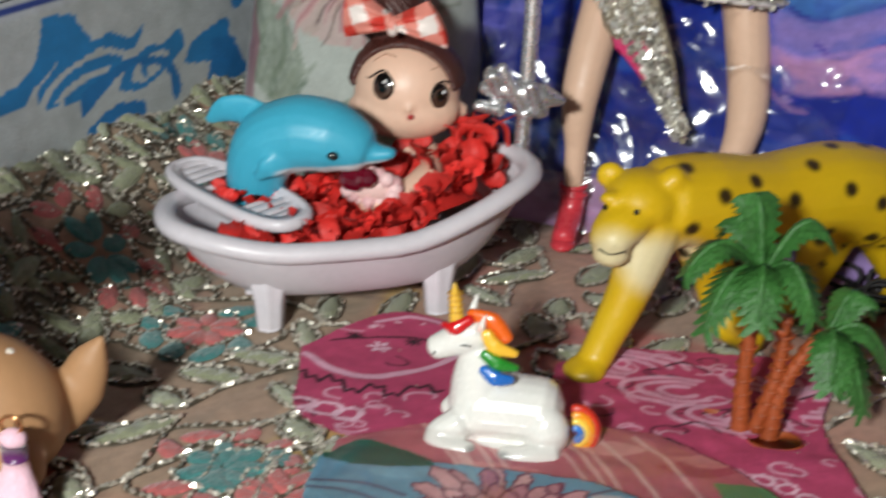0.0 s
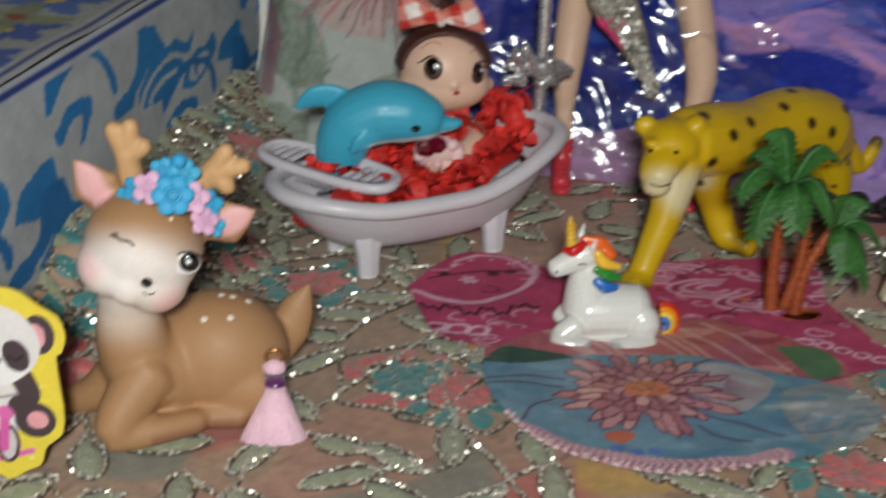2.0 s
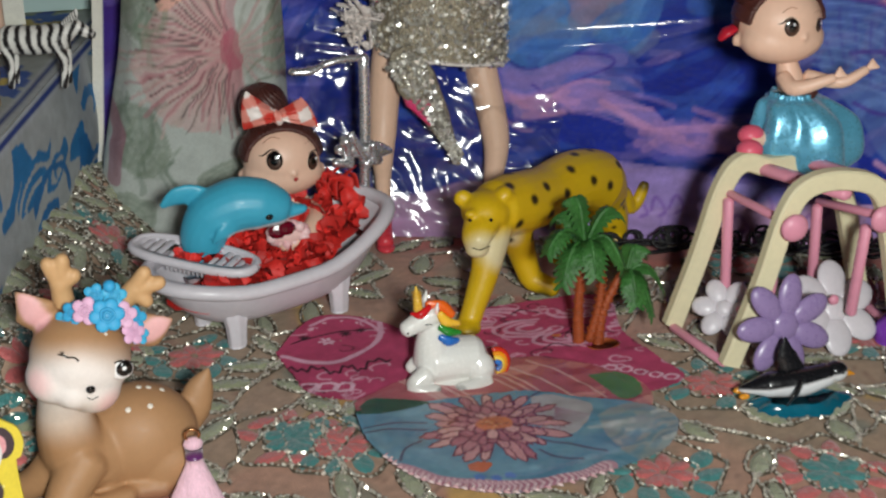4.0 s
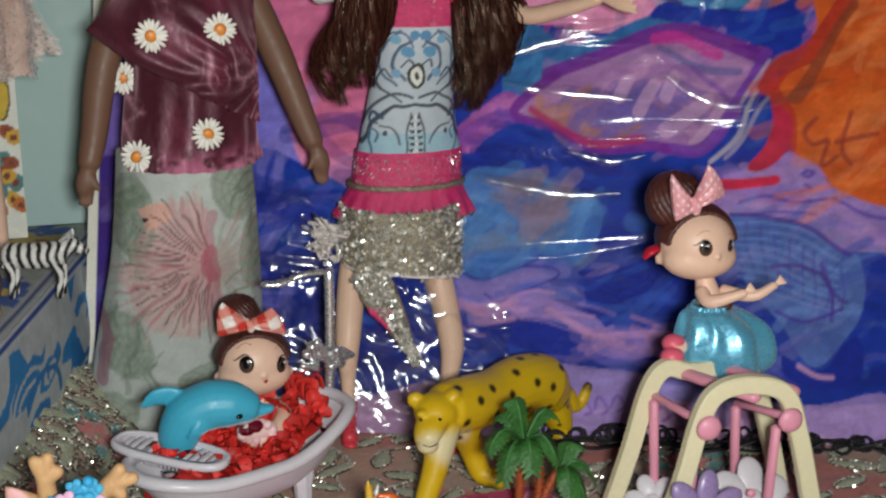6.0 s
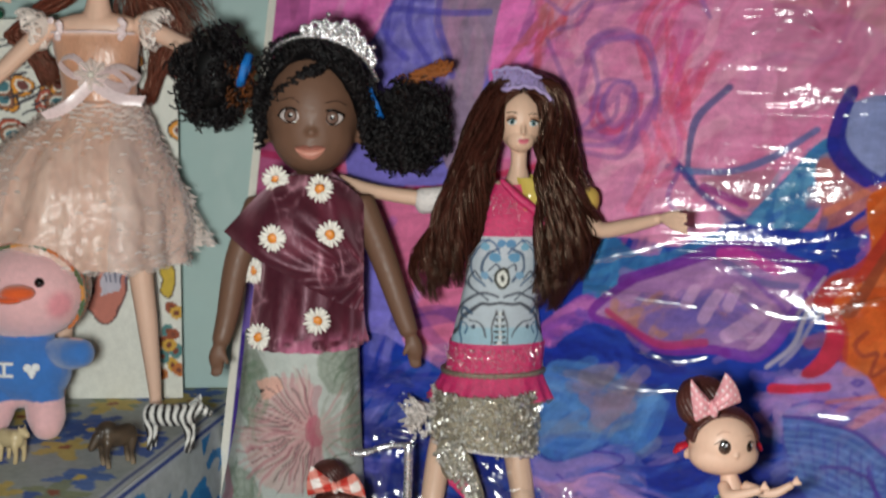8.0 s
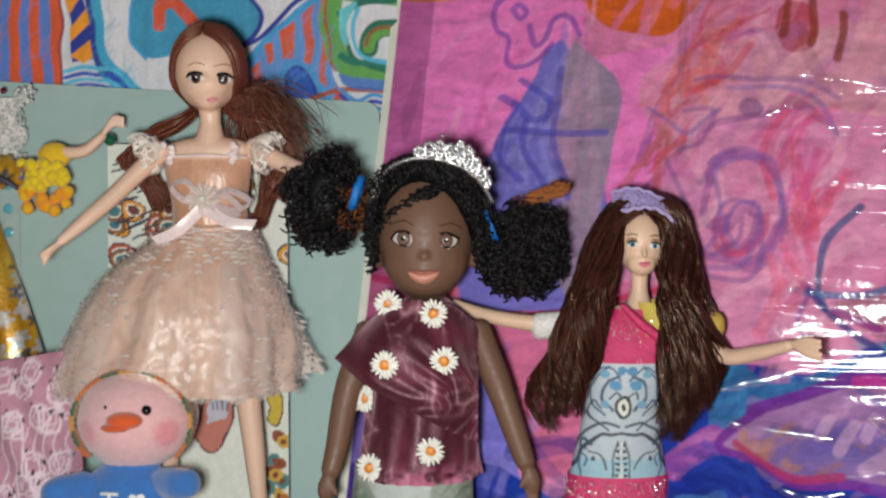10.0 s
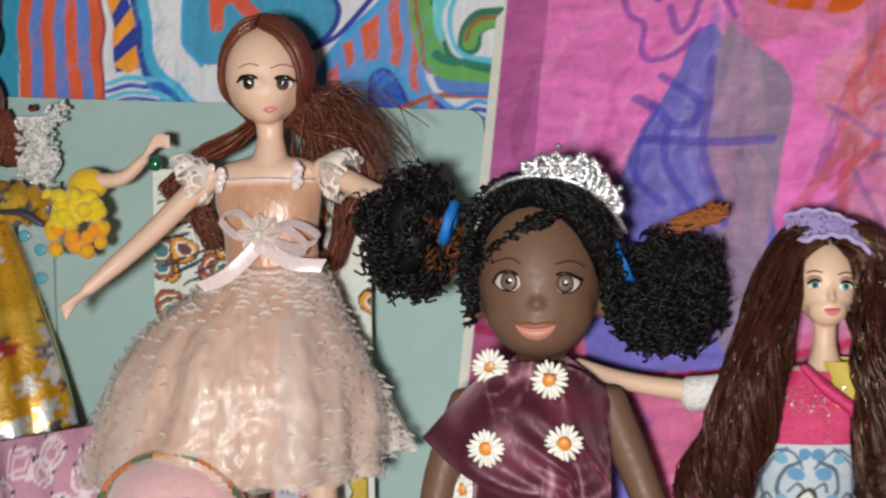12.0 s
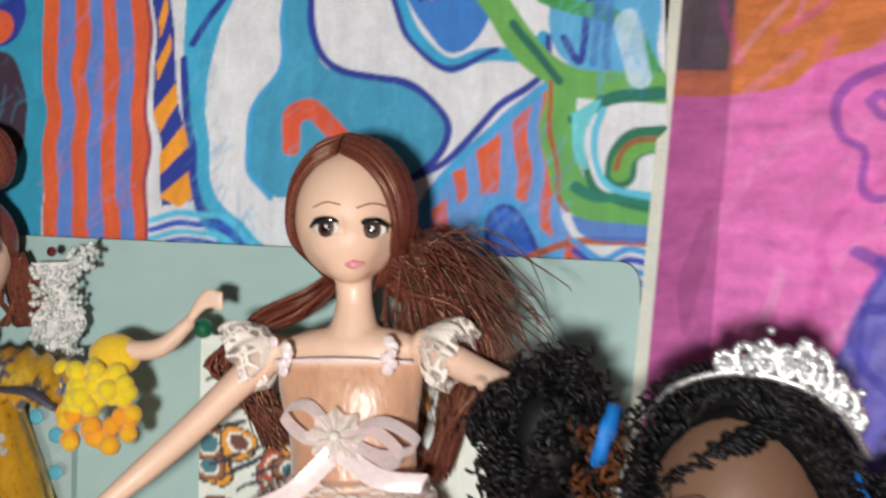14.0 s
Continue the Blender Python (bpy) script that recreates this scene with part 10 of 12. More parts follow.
flakes(skirt_.reshape(-1, 3), 3000, 0.0008, 9, rs)
s.tube([(0.0900, 0.088, 0.0920), (0.0965, 0.0855, 0.0800), (0.1060, 0.084, 0.0620), (0.1160, 0.082, 0.0390)], [0.0060, 0.0098, 0.0062, 0.0008], 6, seg=14, flat=0.18, up=(0, 1, 0))
s.tube([(0.0900, 0.0870, 0.0800), (0.0965, 0.0845, 0.0720), (0.1030, 0.0825, 0.0600)], [0.0030, 0.0060, 0.0018], 5, seg=12, flat=0.16, up=(0, 1, 0))
for k in range(16):
    q = np.array((0.0785, 0.104, 0.1060))
    s.tube([q, q + np.array((-0.004, -0.003, 0.0)) + 0.004 * rs.randn(3), q + np.array((-0.007, -0.003, -0.002)) + 0.006 * rs.randn(3)], [0.0020, 0.0030, 0.0012], 7, seg=6, flat=0.3, per=3)
sash = cat([(0.0900, 0.0865, 0.0920), (0.0965, 0.0840, 0.0800), (0.1060, 0.0825, 0.0620), (0.1150, 0.0810, 0.0420)], 30)
flakes(np.vstack([sash + (w_ * (1 - 0.8 * np.linspace(0, 1, len(sash)))[:, None] * np.array((0.86, 0, 0.5))) for w_ in (-0.008, -0.005, -0.002, 0.002, 0.005, 0.008)]), 900, 0.0008, 9, rs, 0.001)
a_ = cat([(0.0830, 0.0985, 0.0905), (0.092, 0.0895, 0.0895), (0.118, 0.0850, 0.0862), (0.136, 0.0910, 0.0838), (0.1460, 0.104, 0.0822)], 6)
s.tube(a_, 0.0016, 7, seg=8, per=1, flat=0.5)
# shoes
for fx, fy, o in ((0.0800, 0.0870, 0), (0.1285, 0.067, 1)):
    s.tube([(fx + 0.0006, fy + 0.004, 0.0165), (fx, fy + 0.001, 0.0085), (fx - 0.001, fy - 0.009, 0.0035)], [0.0042, 0.0042, 0.0040], 8, seg=14)
    s.ball((fx - 0.001, fy - 0.009, 0.0020), (0.0044, 0.0060, 0.0022), 8)
    s.tube([(fx + 0.0006, fy + 0.0055, 0.0120), (fx + 0.0006, fy + 0.0062, 0.0006)], [0.0030, 0.0013], 8, seg=10, per=2)
    for z in (0.0155, 0.0185):
        s.tube([(fx + 0.0005 + 0.0043 * math.cos(t_), fy + 0.004 + 0.0043 * math.sin(t_), z) for t_ in np.linspace(0, 6.283, 13)], 0.0009, 8, seg=6, per=1, close=True)
flakes(np.array([(0.131 + 0.022 * math.sin(t), 0.1105 + 0.007 * abs(math.sin(t)), 0.211 + 0.022 * q) for t in np.linspace(-1.2, 1.2, 40) for q in np.linspace(0, 1, 20)]), 900, 0.00028, 9, rs)
flakes(np.array([(0.1195 + 0.029 * math.sin(t), 0.122 - 0.0195 * math.cos(t), 0.127 + 0.017 * q) for t in np.linspace(-1.3, 1.3, 40) for q in np.linspace(0, 1, 20)]), 900, 0.00028, 9, rs)
# long hair, parted over the crown, falling in two loose waves
rs = np.random.RandomState(41)
s.ball((0.1362, 0.1355, 0.2790), (0.0185, 0.0140, 0.0190), 3, seg=20, rings=14)
FALL = {-1: (np.array([(0.1250, 0.2872), (0.1212, 0.2790), (0.1200, 0.2640), (0.1145, 0.2522), (0.1095, 0.2330), (0.1040, 0.2110), (0.0985, 0.1940), (0.0915, 0.1765)]),
             np.array([(0.1175, 0.2965), (0.1080, 0.2820), (0.1035, 0.2640), (0.0975, 0.2440), (0.0880, 0.2240), (0.0790, 0.2030), (0.0758, 0.1880), (0.0800, 0.1700)])),
        1: (np.array([(0.1440, 0.2872), (0.1476, 0.2780), (0.1465, 0.2640), (0.1485, 0.2500), (0.1505, 0.2300), (0.1480, 0.2050), (0.1455, 0.1830), (0.1475, 0.1620)]),
            np.array([(0.1560, 0.2965), (0.1608, 0.2820), (0.1620, 0.2640), (0.1660, 0.2470), (0.1725, 0.2290), (0.1732, 0.2130), (0.1660, 0.1900), (0.1525, 0.1590)]))}
DEEP = np.array((0.1185, 0.1165, 0.1130, 0.1090, 0.1060, 0.1035, 0.1020, 0.1010))
reach_ = 0.82 + 0.20 * rs.rand(34)
for k in range(2500):
    o = -1 if k % 2 else 1
    lock_ = rs.randint(17) + (17 if o > 0 else 0)
    home = (lock_ % 17) / 16
    w = min(max(home + 0.07 * rs.randn(), -0.10), 1.10)
    d = rs.rand()
    inner, outer = FALL[o]
    ph, amp = lock_ * 1.7 + 0.35 * rs.randn(), 0.0028 + 0.0020 * rs.rand()
    y0 = 0.1140 + 0.028 * d
    crown = 0.2900 + 0.0095 * math.sin(min(d * 1.6 + 0.25, 1.5))
    line_ = [np.array((0.1350 + 0.0010 * o, y0, crown))]
    first = inner[0] * (1 - w) + outer[0] * w
    line_.append(np.array((0.1350 * 0.52 + first[0] * 0.48, y0 * 0.6 + 0.4 * DEEP[0], crown * 0.45 + first[1] * 0.55 + 0.0012 + 0.0036 * max(w, d))))
    end_ = 7 * min(max(reach_[lock_] - 0.16 * rs.rand() ** 2.5, 0.5), 1.0)
    for j in np.linspace(0, end_, 9):
        i, f = min(int(j), 6), j - min(int(j), 6)
        # strands of a lock draw together towards its tip
        w_ = home + (w - home) * (1 - 0.85 * (j / end_) ** 3)
        m = (inner[i] * (1 - f) + inner[i + 1] * f) * (1 - w_) + (outer[i] * (1 - f) + outer[i + 1] * f) * w_
        sway = amp * min(j / 2, 1.7)
        line_.append(np.array((m[0] + sway * math.sin(ph + 1.6 * j), DEEP[i] * (1 - f) + DEEP[i + 1] * f + 0.020 * d * (1 - 0.10 * j) - 0.0035 * math.sin(w * 3.14) + sway * math.cos(ph + 1.1 * j), m[1])))
    s.tube(line_, [0.0004] + [0.0005] * (len(line_) - 3) + [0.00038, 0.00012], 3, seg=3, per=2)
thing("long_haired_doll", s.data("long_haired_doll", [M_TOY, material("tan_doll_vinyl", (228, 190, 164), 0.45, vary=0.04, scale=60), M_BLACK, M_BROWNHAIR, M_PRINT, M_PINKGLITTER, M_GLITTER, M_LACE, material("coral_red_plastic", (214, 62, 74), 0.3, vary=0.05, coat=0.4), M_FLECK, M_RUFFLE]), "fashion doll with long brown hair, pink top and glitter skirt", "doll")

mask = thing("lace_mask", None, "lilac lace mask worn as a headband by the long-haired doll", "mask")
M_LILAC = material("lilac_lace", (176, 158, 206), 0.6, vary=0.1, scale=300, bump=0.4, bump_scale=900)
A, B, C = Vector((0.1180, 0.1225, 0.2985)), Vector((0.1580, 0.1215, 0.2870)), Vector((0.0, 0.55, 0.84))


def on_mask(q, h):
    """A point of the mask: q along it, h across it; it bends over the crown."""
    return A.lerp(B, q) + Vector((0, -0.0075 * math.sin(q * 3.14), 0.0075 * math.sin(q * 3.14))) + C * h


s = Shape()
edge_ = lambda q: 0.0056 + 0.0014 * math.sin(q * 6.28 + 0.6) + 0.0006 * math.sin(q * 40)
s.grid(np.array([[tuple(on_mask(q, edge_(q) * v) + Vector((0, -0.0004, 0.0004))) for v in np.linspace(-1, 1, 7)] for q in np.linspace(0, 1, 60)]))
part("lace_net", s, material("lilac_lace_net", (170, 150, 206), 0.6, vary=0.12, scale=300, bump=0.5, bump_scale=900, holes=0.9, hole_scale=420), mask, "open lilac lace")
for off in (-1, 1):
    s = Shape()
    s.tube([on_mask(q, off * edge_(q)) for q in np.linspace(0, 1, 40)], 0.0008, seg=7, flat=1.5, per=1)
    part("lace_edge", s, M_LILAC, mask)
for k in range(13):
    q = 0.06 + 0.88 * k / 12
    s = Shape()
    s.tube([on_mask(q + 0.024 * math.cos(a_), 0.0046 * math.sin(a_)) for a_ in np.linspace(0, 6.283, 12)], 0.0006, per=1, close=True, seg=6)
    part("lace_loop", s, M_LILAC, mask)


# ---- on the box ----
# -- doll in the peach lace gown --
M_ORGANZA = material("sheer_white_organza", (240, 226, 220), 0.38, vary=0.1, scale=200, bump=0.5, bump_scale=420, alpha=0.24)
M_TUFT = material("sheer_white_lace_tuft", (240, 226, 218), 0.5, vary=0.1, scale=260, bump=0.4, bump_scale=700, alpha=0.62)
M_VEIL = material("white_flowered_net", (240, 226, 216), 0.45, vary=0.12, scale=220, bump=0.6, bump_scale=600, holes=0.86, hole_scale=210)
s = Shape()
pc, pr = (-0.1215, 0.181, 0.3788), (0.0202, 0.0212, 0.0246)
h = Shape()
soft_ = Shape()
soft_.ball(pc, pr, seg=28, rings=20)
soft_.ball((-0.1198, 0.1735, 0.3635), (0.0098, 0.0110, 0.0100))
soft_.ball((-0.1205, 0.1725, 0.3700), (0.0150, 0.0135, 0.0120))
h.join(fuse(soft_, 0.0011, 22))
h.tube([(-0.1190, 0.1610, 0.3765), (-0.1188, 0.1595, 0.3712)], [0.0010, 0.0016], seg=10, per=2)
h.tube([(-0.1215, 0.184, 0.360), (-0.1210, 0.184, 0.347), (-0.1215, 0.184, 0.334)], [0.0070, 0.0066, 0.0100], seg=14)
h.ball((-0.1218, 0.184, 0.3300), (0.0285, 0.0110, 0.0090))
h.ball((-0.1225, 0.182, 0.3200), (0.0245, 0.0125, 0.0110))
h.tube([(-0.1490, 0.182, 0.3310), (-0.1620, 0.176, 0.3190), (-0.1755, 0.168, 0.3045), (-0.1900, 0.158, 0.2900), (-0.2040, 0.150, 0.2770)], [0.0066, 0.0060, 0.0054, 0.0048, 0.0034], seg=12)
for k in range(4):
    h.tube([(-0.2040, 0.150, 0.2770), (-0.2095, 0.1465 - 0.0008 * k, 0.2700 + 0.0008 * k), (-0.2125 - 0.001 * k, 0.144, 0.2630 + 0.0022 * k)], [0.0022, 0.0016, 0.0009], seg=8, per=3)
h.tube([(-0.0960, 0.182, 0.3320), (-0.0800, 0.178, 0.3245), (-0.0630, 0.172, 0.3170), (-0.0480, 0.168, 0.3120), (-0.0330, 0.164, 0.3100)], [0.0066, 0.0058, 0.0052, 0.0046, 0.0034], seg=12)
h.tube([(-0.0330, 0.164, 0.3100), (-0.0235, 0.160, 0.3110)], [0.0034, 0.0014], seg=8, per=2)
LB = [(-0.0974, 0.1806), (-0.0940, 0.1456), (-0.0907, 0.1046)]
h.tube([(LB[0][0] - 0.001, 0.168, 0.2050), (LB[0][0], 0.168, LB[0][1]), (LB[1][0], 0.168, LB[1][1]), (LB[2][0], 0.168, 0.1010), (LB[2][0] - 0.0005, 0.166, 0.0905)], [0.0090, 0.0078, 0.0066, 0.0040, 0.0036], seg=14)
h.tube([(-0.1400, 0.170, 0.2050), (-0.1480, 0.170, 0.1400), (-0.1520, 0.168, 0.0905)], [0.0090, 0.0066, 0.0036], seg=14)
for x in (LB[2][0], -0.1520):
    h.tube([(x, 0.168, 0.0915), (x, 0.156, 0.0905)], [0.0036, 0.0026], seg=10, per=2)
skin = fuse(h, 0.0010, 5)
skin.m = [1] * len(skin.f)
pv = np.vstack(skin.v)
s.join(skin)
PE = [(-0.1240, 0.3727), (-0.1086, 0.3720), (-0.1156, 0.3601)]
for k, q in enumerate(PE[:2]):
    p = skin_at(q[0], q[1], pv)
    n = Vector((-0.2 if k == 0 else 0.25, -1, 0))
    s.disc(p, 0.0030, n, 0, (226, 214, 206), thick=0.0006, rx=1.7)
    s.disc(p - Vector((0, 0.0004, 0)), 0.0031, n, 0, (70, 40, 32), thick=0.0006, rx=1.05)
    s.disc(p - Vector((0, 0.0007, 0)), 0.0019, n, 2, thick=0.0006)
    s.disc(p - Vector((-0.0004, 0.0014, -0.0006)), 0.0006, n, 0, (252, 250, 246), thick=0.0003)
    s.tube([p + Vector(t_) for t_ in ((-0.0062, 0.0014, 0.0006), (-0.0032, -0.0003, 0.0026), (0.0018, -0.0005, 0.0028), (0.0056, 0.0010, 0.0010))], [0.0005, 0.0014, 0.0013, 0.0005], 2, seg=6)
    s.tube([skin_at(q[0] + dx, q[1] + 0.0085 + dz, pv) for dx, dz in ((-0.005, -0.001), (0, 0.0006), (0.005, -0.0005))], 0.0003, 0, (150, 100, 84), seg=5)
pm = skin_at(PE[2][0], PE[2][1], pv)
s.tube([pm + Vector(q) for q in ((-0.0036, 0.0006, 0.0003), (0, -0.0004, 0), (0.0036, 0.0006, 0.0003))], [0.0005, 0.0017, 0.0005], 0, (232, 150, 160), seg=8)


def peach_art(v, lace=1.0):
    x, z, y = v[:, 0], v[:, 2], v[:, 1]
    t = np.arctan2(y - 0.168, x + 0.135)
    n1 = vnoise(t * 14 + x * 60, z * 70, 3)
    n2 = vnoise(t * 30, z * 160, 5)
    return blend((218, 172, 148), (ramp(n1, 0.4, 0.75) * 0.5 * lace, (232, 200, 178)), (ramp(n2, 0.6, 0.8) * 0.35 * lace, (200, 158, 136)))


def gown(rows, seg, wave, mat, art, per=10):
    g = Shape()
    g.lathe([tuple(r) for r in cat(rows, per)], seg=seg, wave=wave, cap=False)
    s.add(g.v[0], g.f, mat, art(g.v[0]))


def crush(a, k):
    """Soft pleats and crinkles of the skirt."""
    return 1 + (0.048 * np.cos(a * 8 + 0.5 + 0.8 * k) + 0.026 * np.cos(a * 15 + 2 - 2 * k)) * (1 - k) ** 0.6 + 0.040 * (vnoise(a * 7 + 40, np.full(a.shape, k * 9), 5) - 0.5) * (1 - k) ** 0.4 + 0.034 * (vnoise(a * 17 + 40 + 6 * k, np.full(a.shape, k * 34), 6) - 0.5) * (1 - k) ** 0.3


SKIRT = [(-0.1430, 0.168, 0.1865, 0.0715, 0.046), (-0.1420, 0.168, 0.2000, 0.0700, 0.046), (-0.1375, 0.169, 0.2195, 0.0650, 0.044), (-0.1350, 0.171, 0.2414, 0.0572, 0.040), (-0.1315, 0.175, 0.2600, 0.0455, 0.033), (-0.1250, 0.180, 0.2745, 0.0325, 0.024), (-0.1215, 0.182, 0.2860, 0.0225, 0.0165)]
gown(SKIRT, 260, crush, 4, peach_art, 14)
gown([(-0.1215, 0.182, 0.2840, 0.0228, 0.0168), (-0.1218, 0.182, 0.3000, 0.0232, 0.0165), (-0.1225, 0.182, 0.3150, 0.0258, 0.0165), (-0.1225, 0.183, 0.3265, 0.0268, 0.0150)], 60, lambda a, k: 1 + 0.01 * np.cos(a * 8), 4, lambda v: blend((200, 146, 116), (vnoise(v[:, 0] * 120, v[:, 2] * 40, 2) * 0.6, (226, 178, 148)), (ramp(v[:, 2], 0.3245, 0.326), (236, 206, 186))), 8)
# gathered lace on the left of the skirt, the longer lace panel, sleeves
rs = np.random.RandomState(51)
line_ = cat(SKIRT, 10)
for a0, a1, off in ((2.3, 7.2, 0.0014), (2.6, 4.2, 0.0040), (5.2, 6.9, 0.0034)):
    th = np.linspace(a0, a1, 170)
    rows = []
    for k, (cx, cy, z, rx, ry) in enumerate(line_):
        kk = k / (len(line_) - 1)
        w = crush(th, kk) + 0.016 * np.sin(th * 22 + 6 * kk) * (1 - kk)
        rows.append(np.stack([cx + (rx * w + off) * np.cos(th), cy + (ry * w + off) * np.sin(th), z - 0.0015 + 0.0015 * np.cos(th * 24) * (k == 0)], -1))
    s.grid(np.array(rows), 5)
# embroidered tufts in staggered rows over the lace, thickest at the sides and under the waist
def floret(c_, nrm, size, rs_):
    n_ = Vector(nrm).normalized()
    u_ = Vector((0, 0, 1)).cross(n_).normalized()
    w_ = n_.cross(u_)
    pts = []
    for i in range(7):
        q = i / 6 * 2 - 1
        m_ = Vector(c_) + u_ * q * size * 1.25 + w_ * (size * 0.35 * (1 - q * q) + 0.0002 * rs_.randn())
        tall_ = size * (0.62 * (1 - 0.8 * q * q) + 0.08 * rs_.rand())
        pts += [m_ + w_ * tall_ * 0.55, m_ + n_ * size * (0.34 * (1 - q * q) + 0.05 * rs_.rand()), m_ - w_ * tall_ * 0.55]
    s.grid(np.array([tuple(p_) for p_ in pts]).reshape(7, 3, 3), 7)


for i in range(30):
    kk = 0.015 + 0.0325 * i
    cx, cy, z, rx, ry = line_[int(kk * (len(line_) - 1))]
    for a_ in np.arange(2.5 + 0.045 * (i % 2), 7.0, 0.090 + 0.06 * kk):
        side_ = max(ramp(np.array(-a_), -4.35, -3.75), ramp(np.array(a_), 5.35, 5.9))
        if rs.rand() > 0.05 + 0.80 * float(side_) + 0.75 * float(ramp(np.array(kk), 0.60, 0.85)) + (0.35 if i == 0 else 0):
            continue
        w_ = float(crush(np.array([a_]), kk)[0])
        out_ = np.array((math.cos(a_), math.sin(a_), 0.0))
        floret(np.array((cx + (rx * w_ + 0.0026) * out_[0], cy + (ry * w_ + 0.0026) * out_[1], z + 0.0009 * rs.randn())), out_ + np.array((0.2, 0.2, 0.25)) * rs.randn(3), 0.0019 + 0.0009 * rs.rand(), rs)
V0, V1, V2, V3 = [np.array((q[0], 0.186, q[1])) for q in [(-0.1000, 0.2860), (-0.0470, 0.1985), (-0.0640, 0.1835), (-0.0968, 0.1860)]]
pan = np.array([[(V0 * (1 - v) + V3 * v) * (1 - u) + (V0 * (1 - v) + (V1 * (1 - u * 0.35) + V2 * u * 0.35) * v) * u + np.array((0, 0.004 * math.sin(u * 14 + v * 4) * v, 0)) for v in np.linspace(0, 1, 24)] for u in np.linspace(0, 1, 30)])
s.grid(pan, 8)
s.grid(pan + np.array((0.002, -0.003, 0.001)), 5)
for k in range(330):
    q_ = pan[rs.randint(3, 30), rs.randint(2, 24)] + 0.0012 * rs.randn(3)
    floret(q_ - np.array((0, 0.0032, 0)), (0.3 * rs.randn(), -1, 0.3 * rs.randn()), 0.0018 + 0.0014 * rs.rand(), rs)
for x0, o in ((-0.1500, -1), (-0.0950, 1)):
    # short puffed sleeve with a gathered, wavy hem
    u_, v_ = np.meshgrid(np.linspace(0, 2 * np.pi, 90, endpoint=False), np.linspace(0, 1, 16), indexing="ij")
    for layer in range(2):
        ax = np.array((o * 0.86, -0.16, -0.48))
        e1, e2 = np.array((0.0, -1.0, 0.33)) / 1.053, np.array((o * 0.48, 0.15, 0.86))
        rad_ = (0.0062 + 0.0062 * np.sin(v_ * 2.2)) * (1 + 0.14 * np.cos(u_ * 9 + layer + 2 * v_) * v_ + 0.08 * np.cos(u_ * 15 + 2) * v_) - 0.0012 * layer
        p_ = np.array((x0 + o * 0.001, 0.1810, 0.3335)) + ax * (0.0150 * v_ + 0.0012 * v_ * np.cos(u_ * 7 + layer))[..., None] + e1 * (rad_ * np.cos(u_))[..., None] + e2 * (rad_ * np.sin(u_))[..., None]
        s.grid(p_, 5 if layer else 8, loop_u=True)
    for k in range(6):
        s.disc((x0 - o * 0.008 + 0.0012 * rs.randn(), 0.1660, 0.3335 - 0.002 * k), 0.0022, (0.3 * rs.randn(), -1, 0.3 * rs.randn()), 6, thick=0.0006)
s.tube([(-0.1475, 0.172, 0.3265), (-0.1225, 0.166, 0.3272), (-0.0975, 0.172, 0.3258)], 0.0008, 6, seg=6)
# bow, flower and pearl at the waist
BW = [(-0.1210, 0.3015), (-0.1401, 0.3087), (-0.0925, 0.2987), (-0.1383, 0.2943), (-0.1082, 0.3080), (-0.0979, 0.2936), (-0.1499, 0.2762), (-0.0902, 0.2858)]
c = Vector((BW[0][0], 0.1600, BW[0][1]))
def ribbon_strip(pts, across, half):
    """A flat satin ribbon along a smooth line."""
    p_ = cat(pts, 8)
    a_ = np.array(across, float)
    s.grid(np.stack([p_ - a_ * half, p_ + np.array((0, -0.0006, 0)), p_ + a_ * half], 1), 6)


for q in (BW[1], BW[2], BW[5]):
    e = Vector((q[0], 0.1600, q[1]))
    m_ = c.lerp(e, 0.55)
    up_ = Vector((0, 0, 1)) * 0.0064
    ribbon_strip([tuple(v_) for v_ in (c, m_ + up_, e, m_ - up_ * 0.8, c)], (0.1, 0.75, 0.45), 0.0036)
for q in (BW[6], BW[7]):
    e = Vector((q[0], 0.1580, q[1]))
    d_ = (e - c).normalized()
    ribbon_strip([tuple(v_) for v_ in (c - Vector((0, 0, 0.005)), c.lerp(e, 0.5) + Vector((0, -0.003, -0.006)), e)], (-d_.z, 0.25, d_.x), 0.0034)
for layer, rad_ in ((0, 0.0098), (1, 0.0066)):
    u_, v_ = np.meshgrid(np.linspace(0, 2 * np.pi, 72, endpoint=False), np.linspace(0, 1, 8), indexing="ij")
    rr_ = rad_ * v_ * (1 + 0.12 * np.cos(u_ * 8 + layer))
    s.grid(np.stack([c.x + rr_ * np.cos(u_), c.y - 0.0014 - 0.0012 * layer - 0.0016 * v_ * np.cos(u_ * 8 + 1.5 + layer), c.z + 0.9 * rr_ * np.sin(u_)], -1), 7, loop_u=True)
s.ball(c + Vector((0, -0.0036, 0)), 0.0021, 0, (226, 220, 206))
s.tube([(-0.1405, 0.170, 0.2840), (-0.1215, 0.1640, 0.2825), (-0.1025, 0.170, 0.2840)], 0.0022, 4, (222, 176, 150), seg=8)
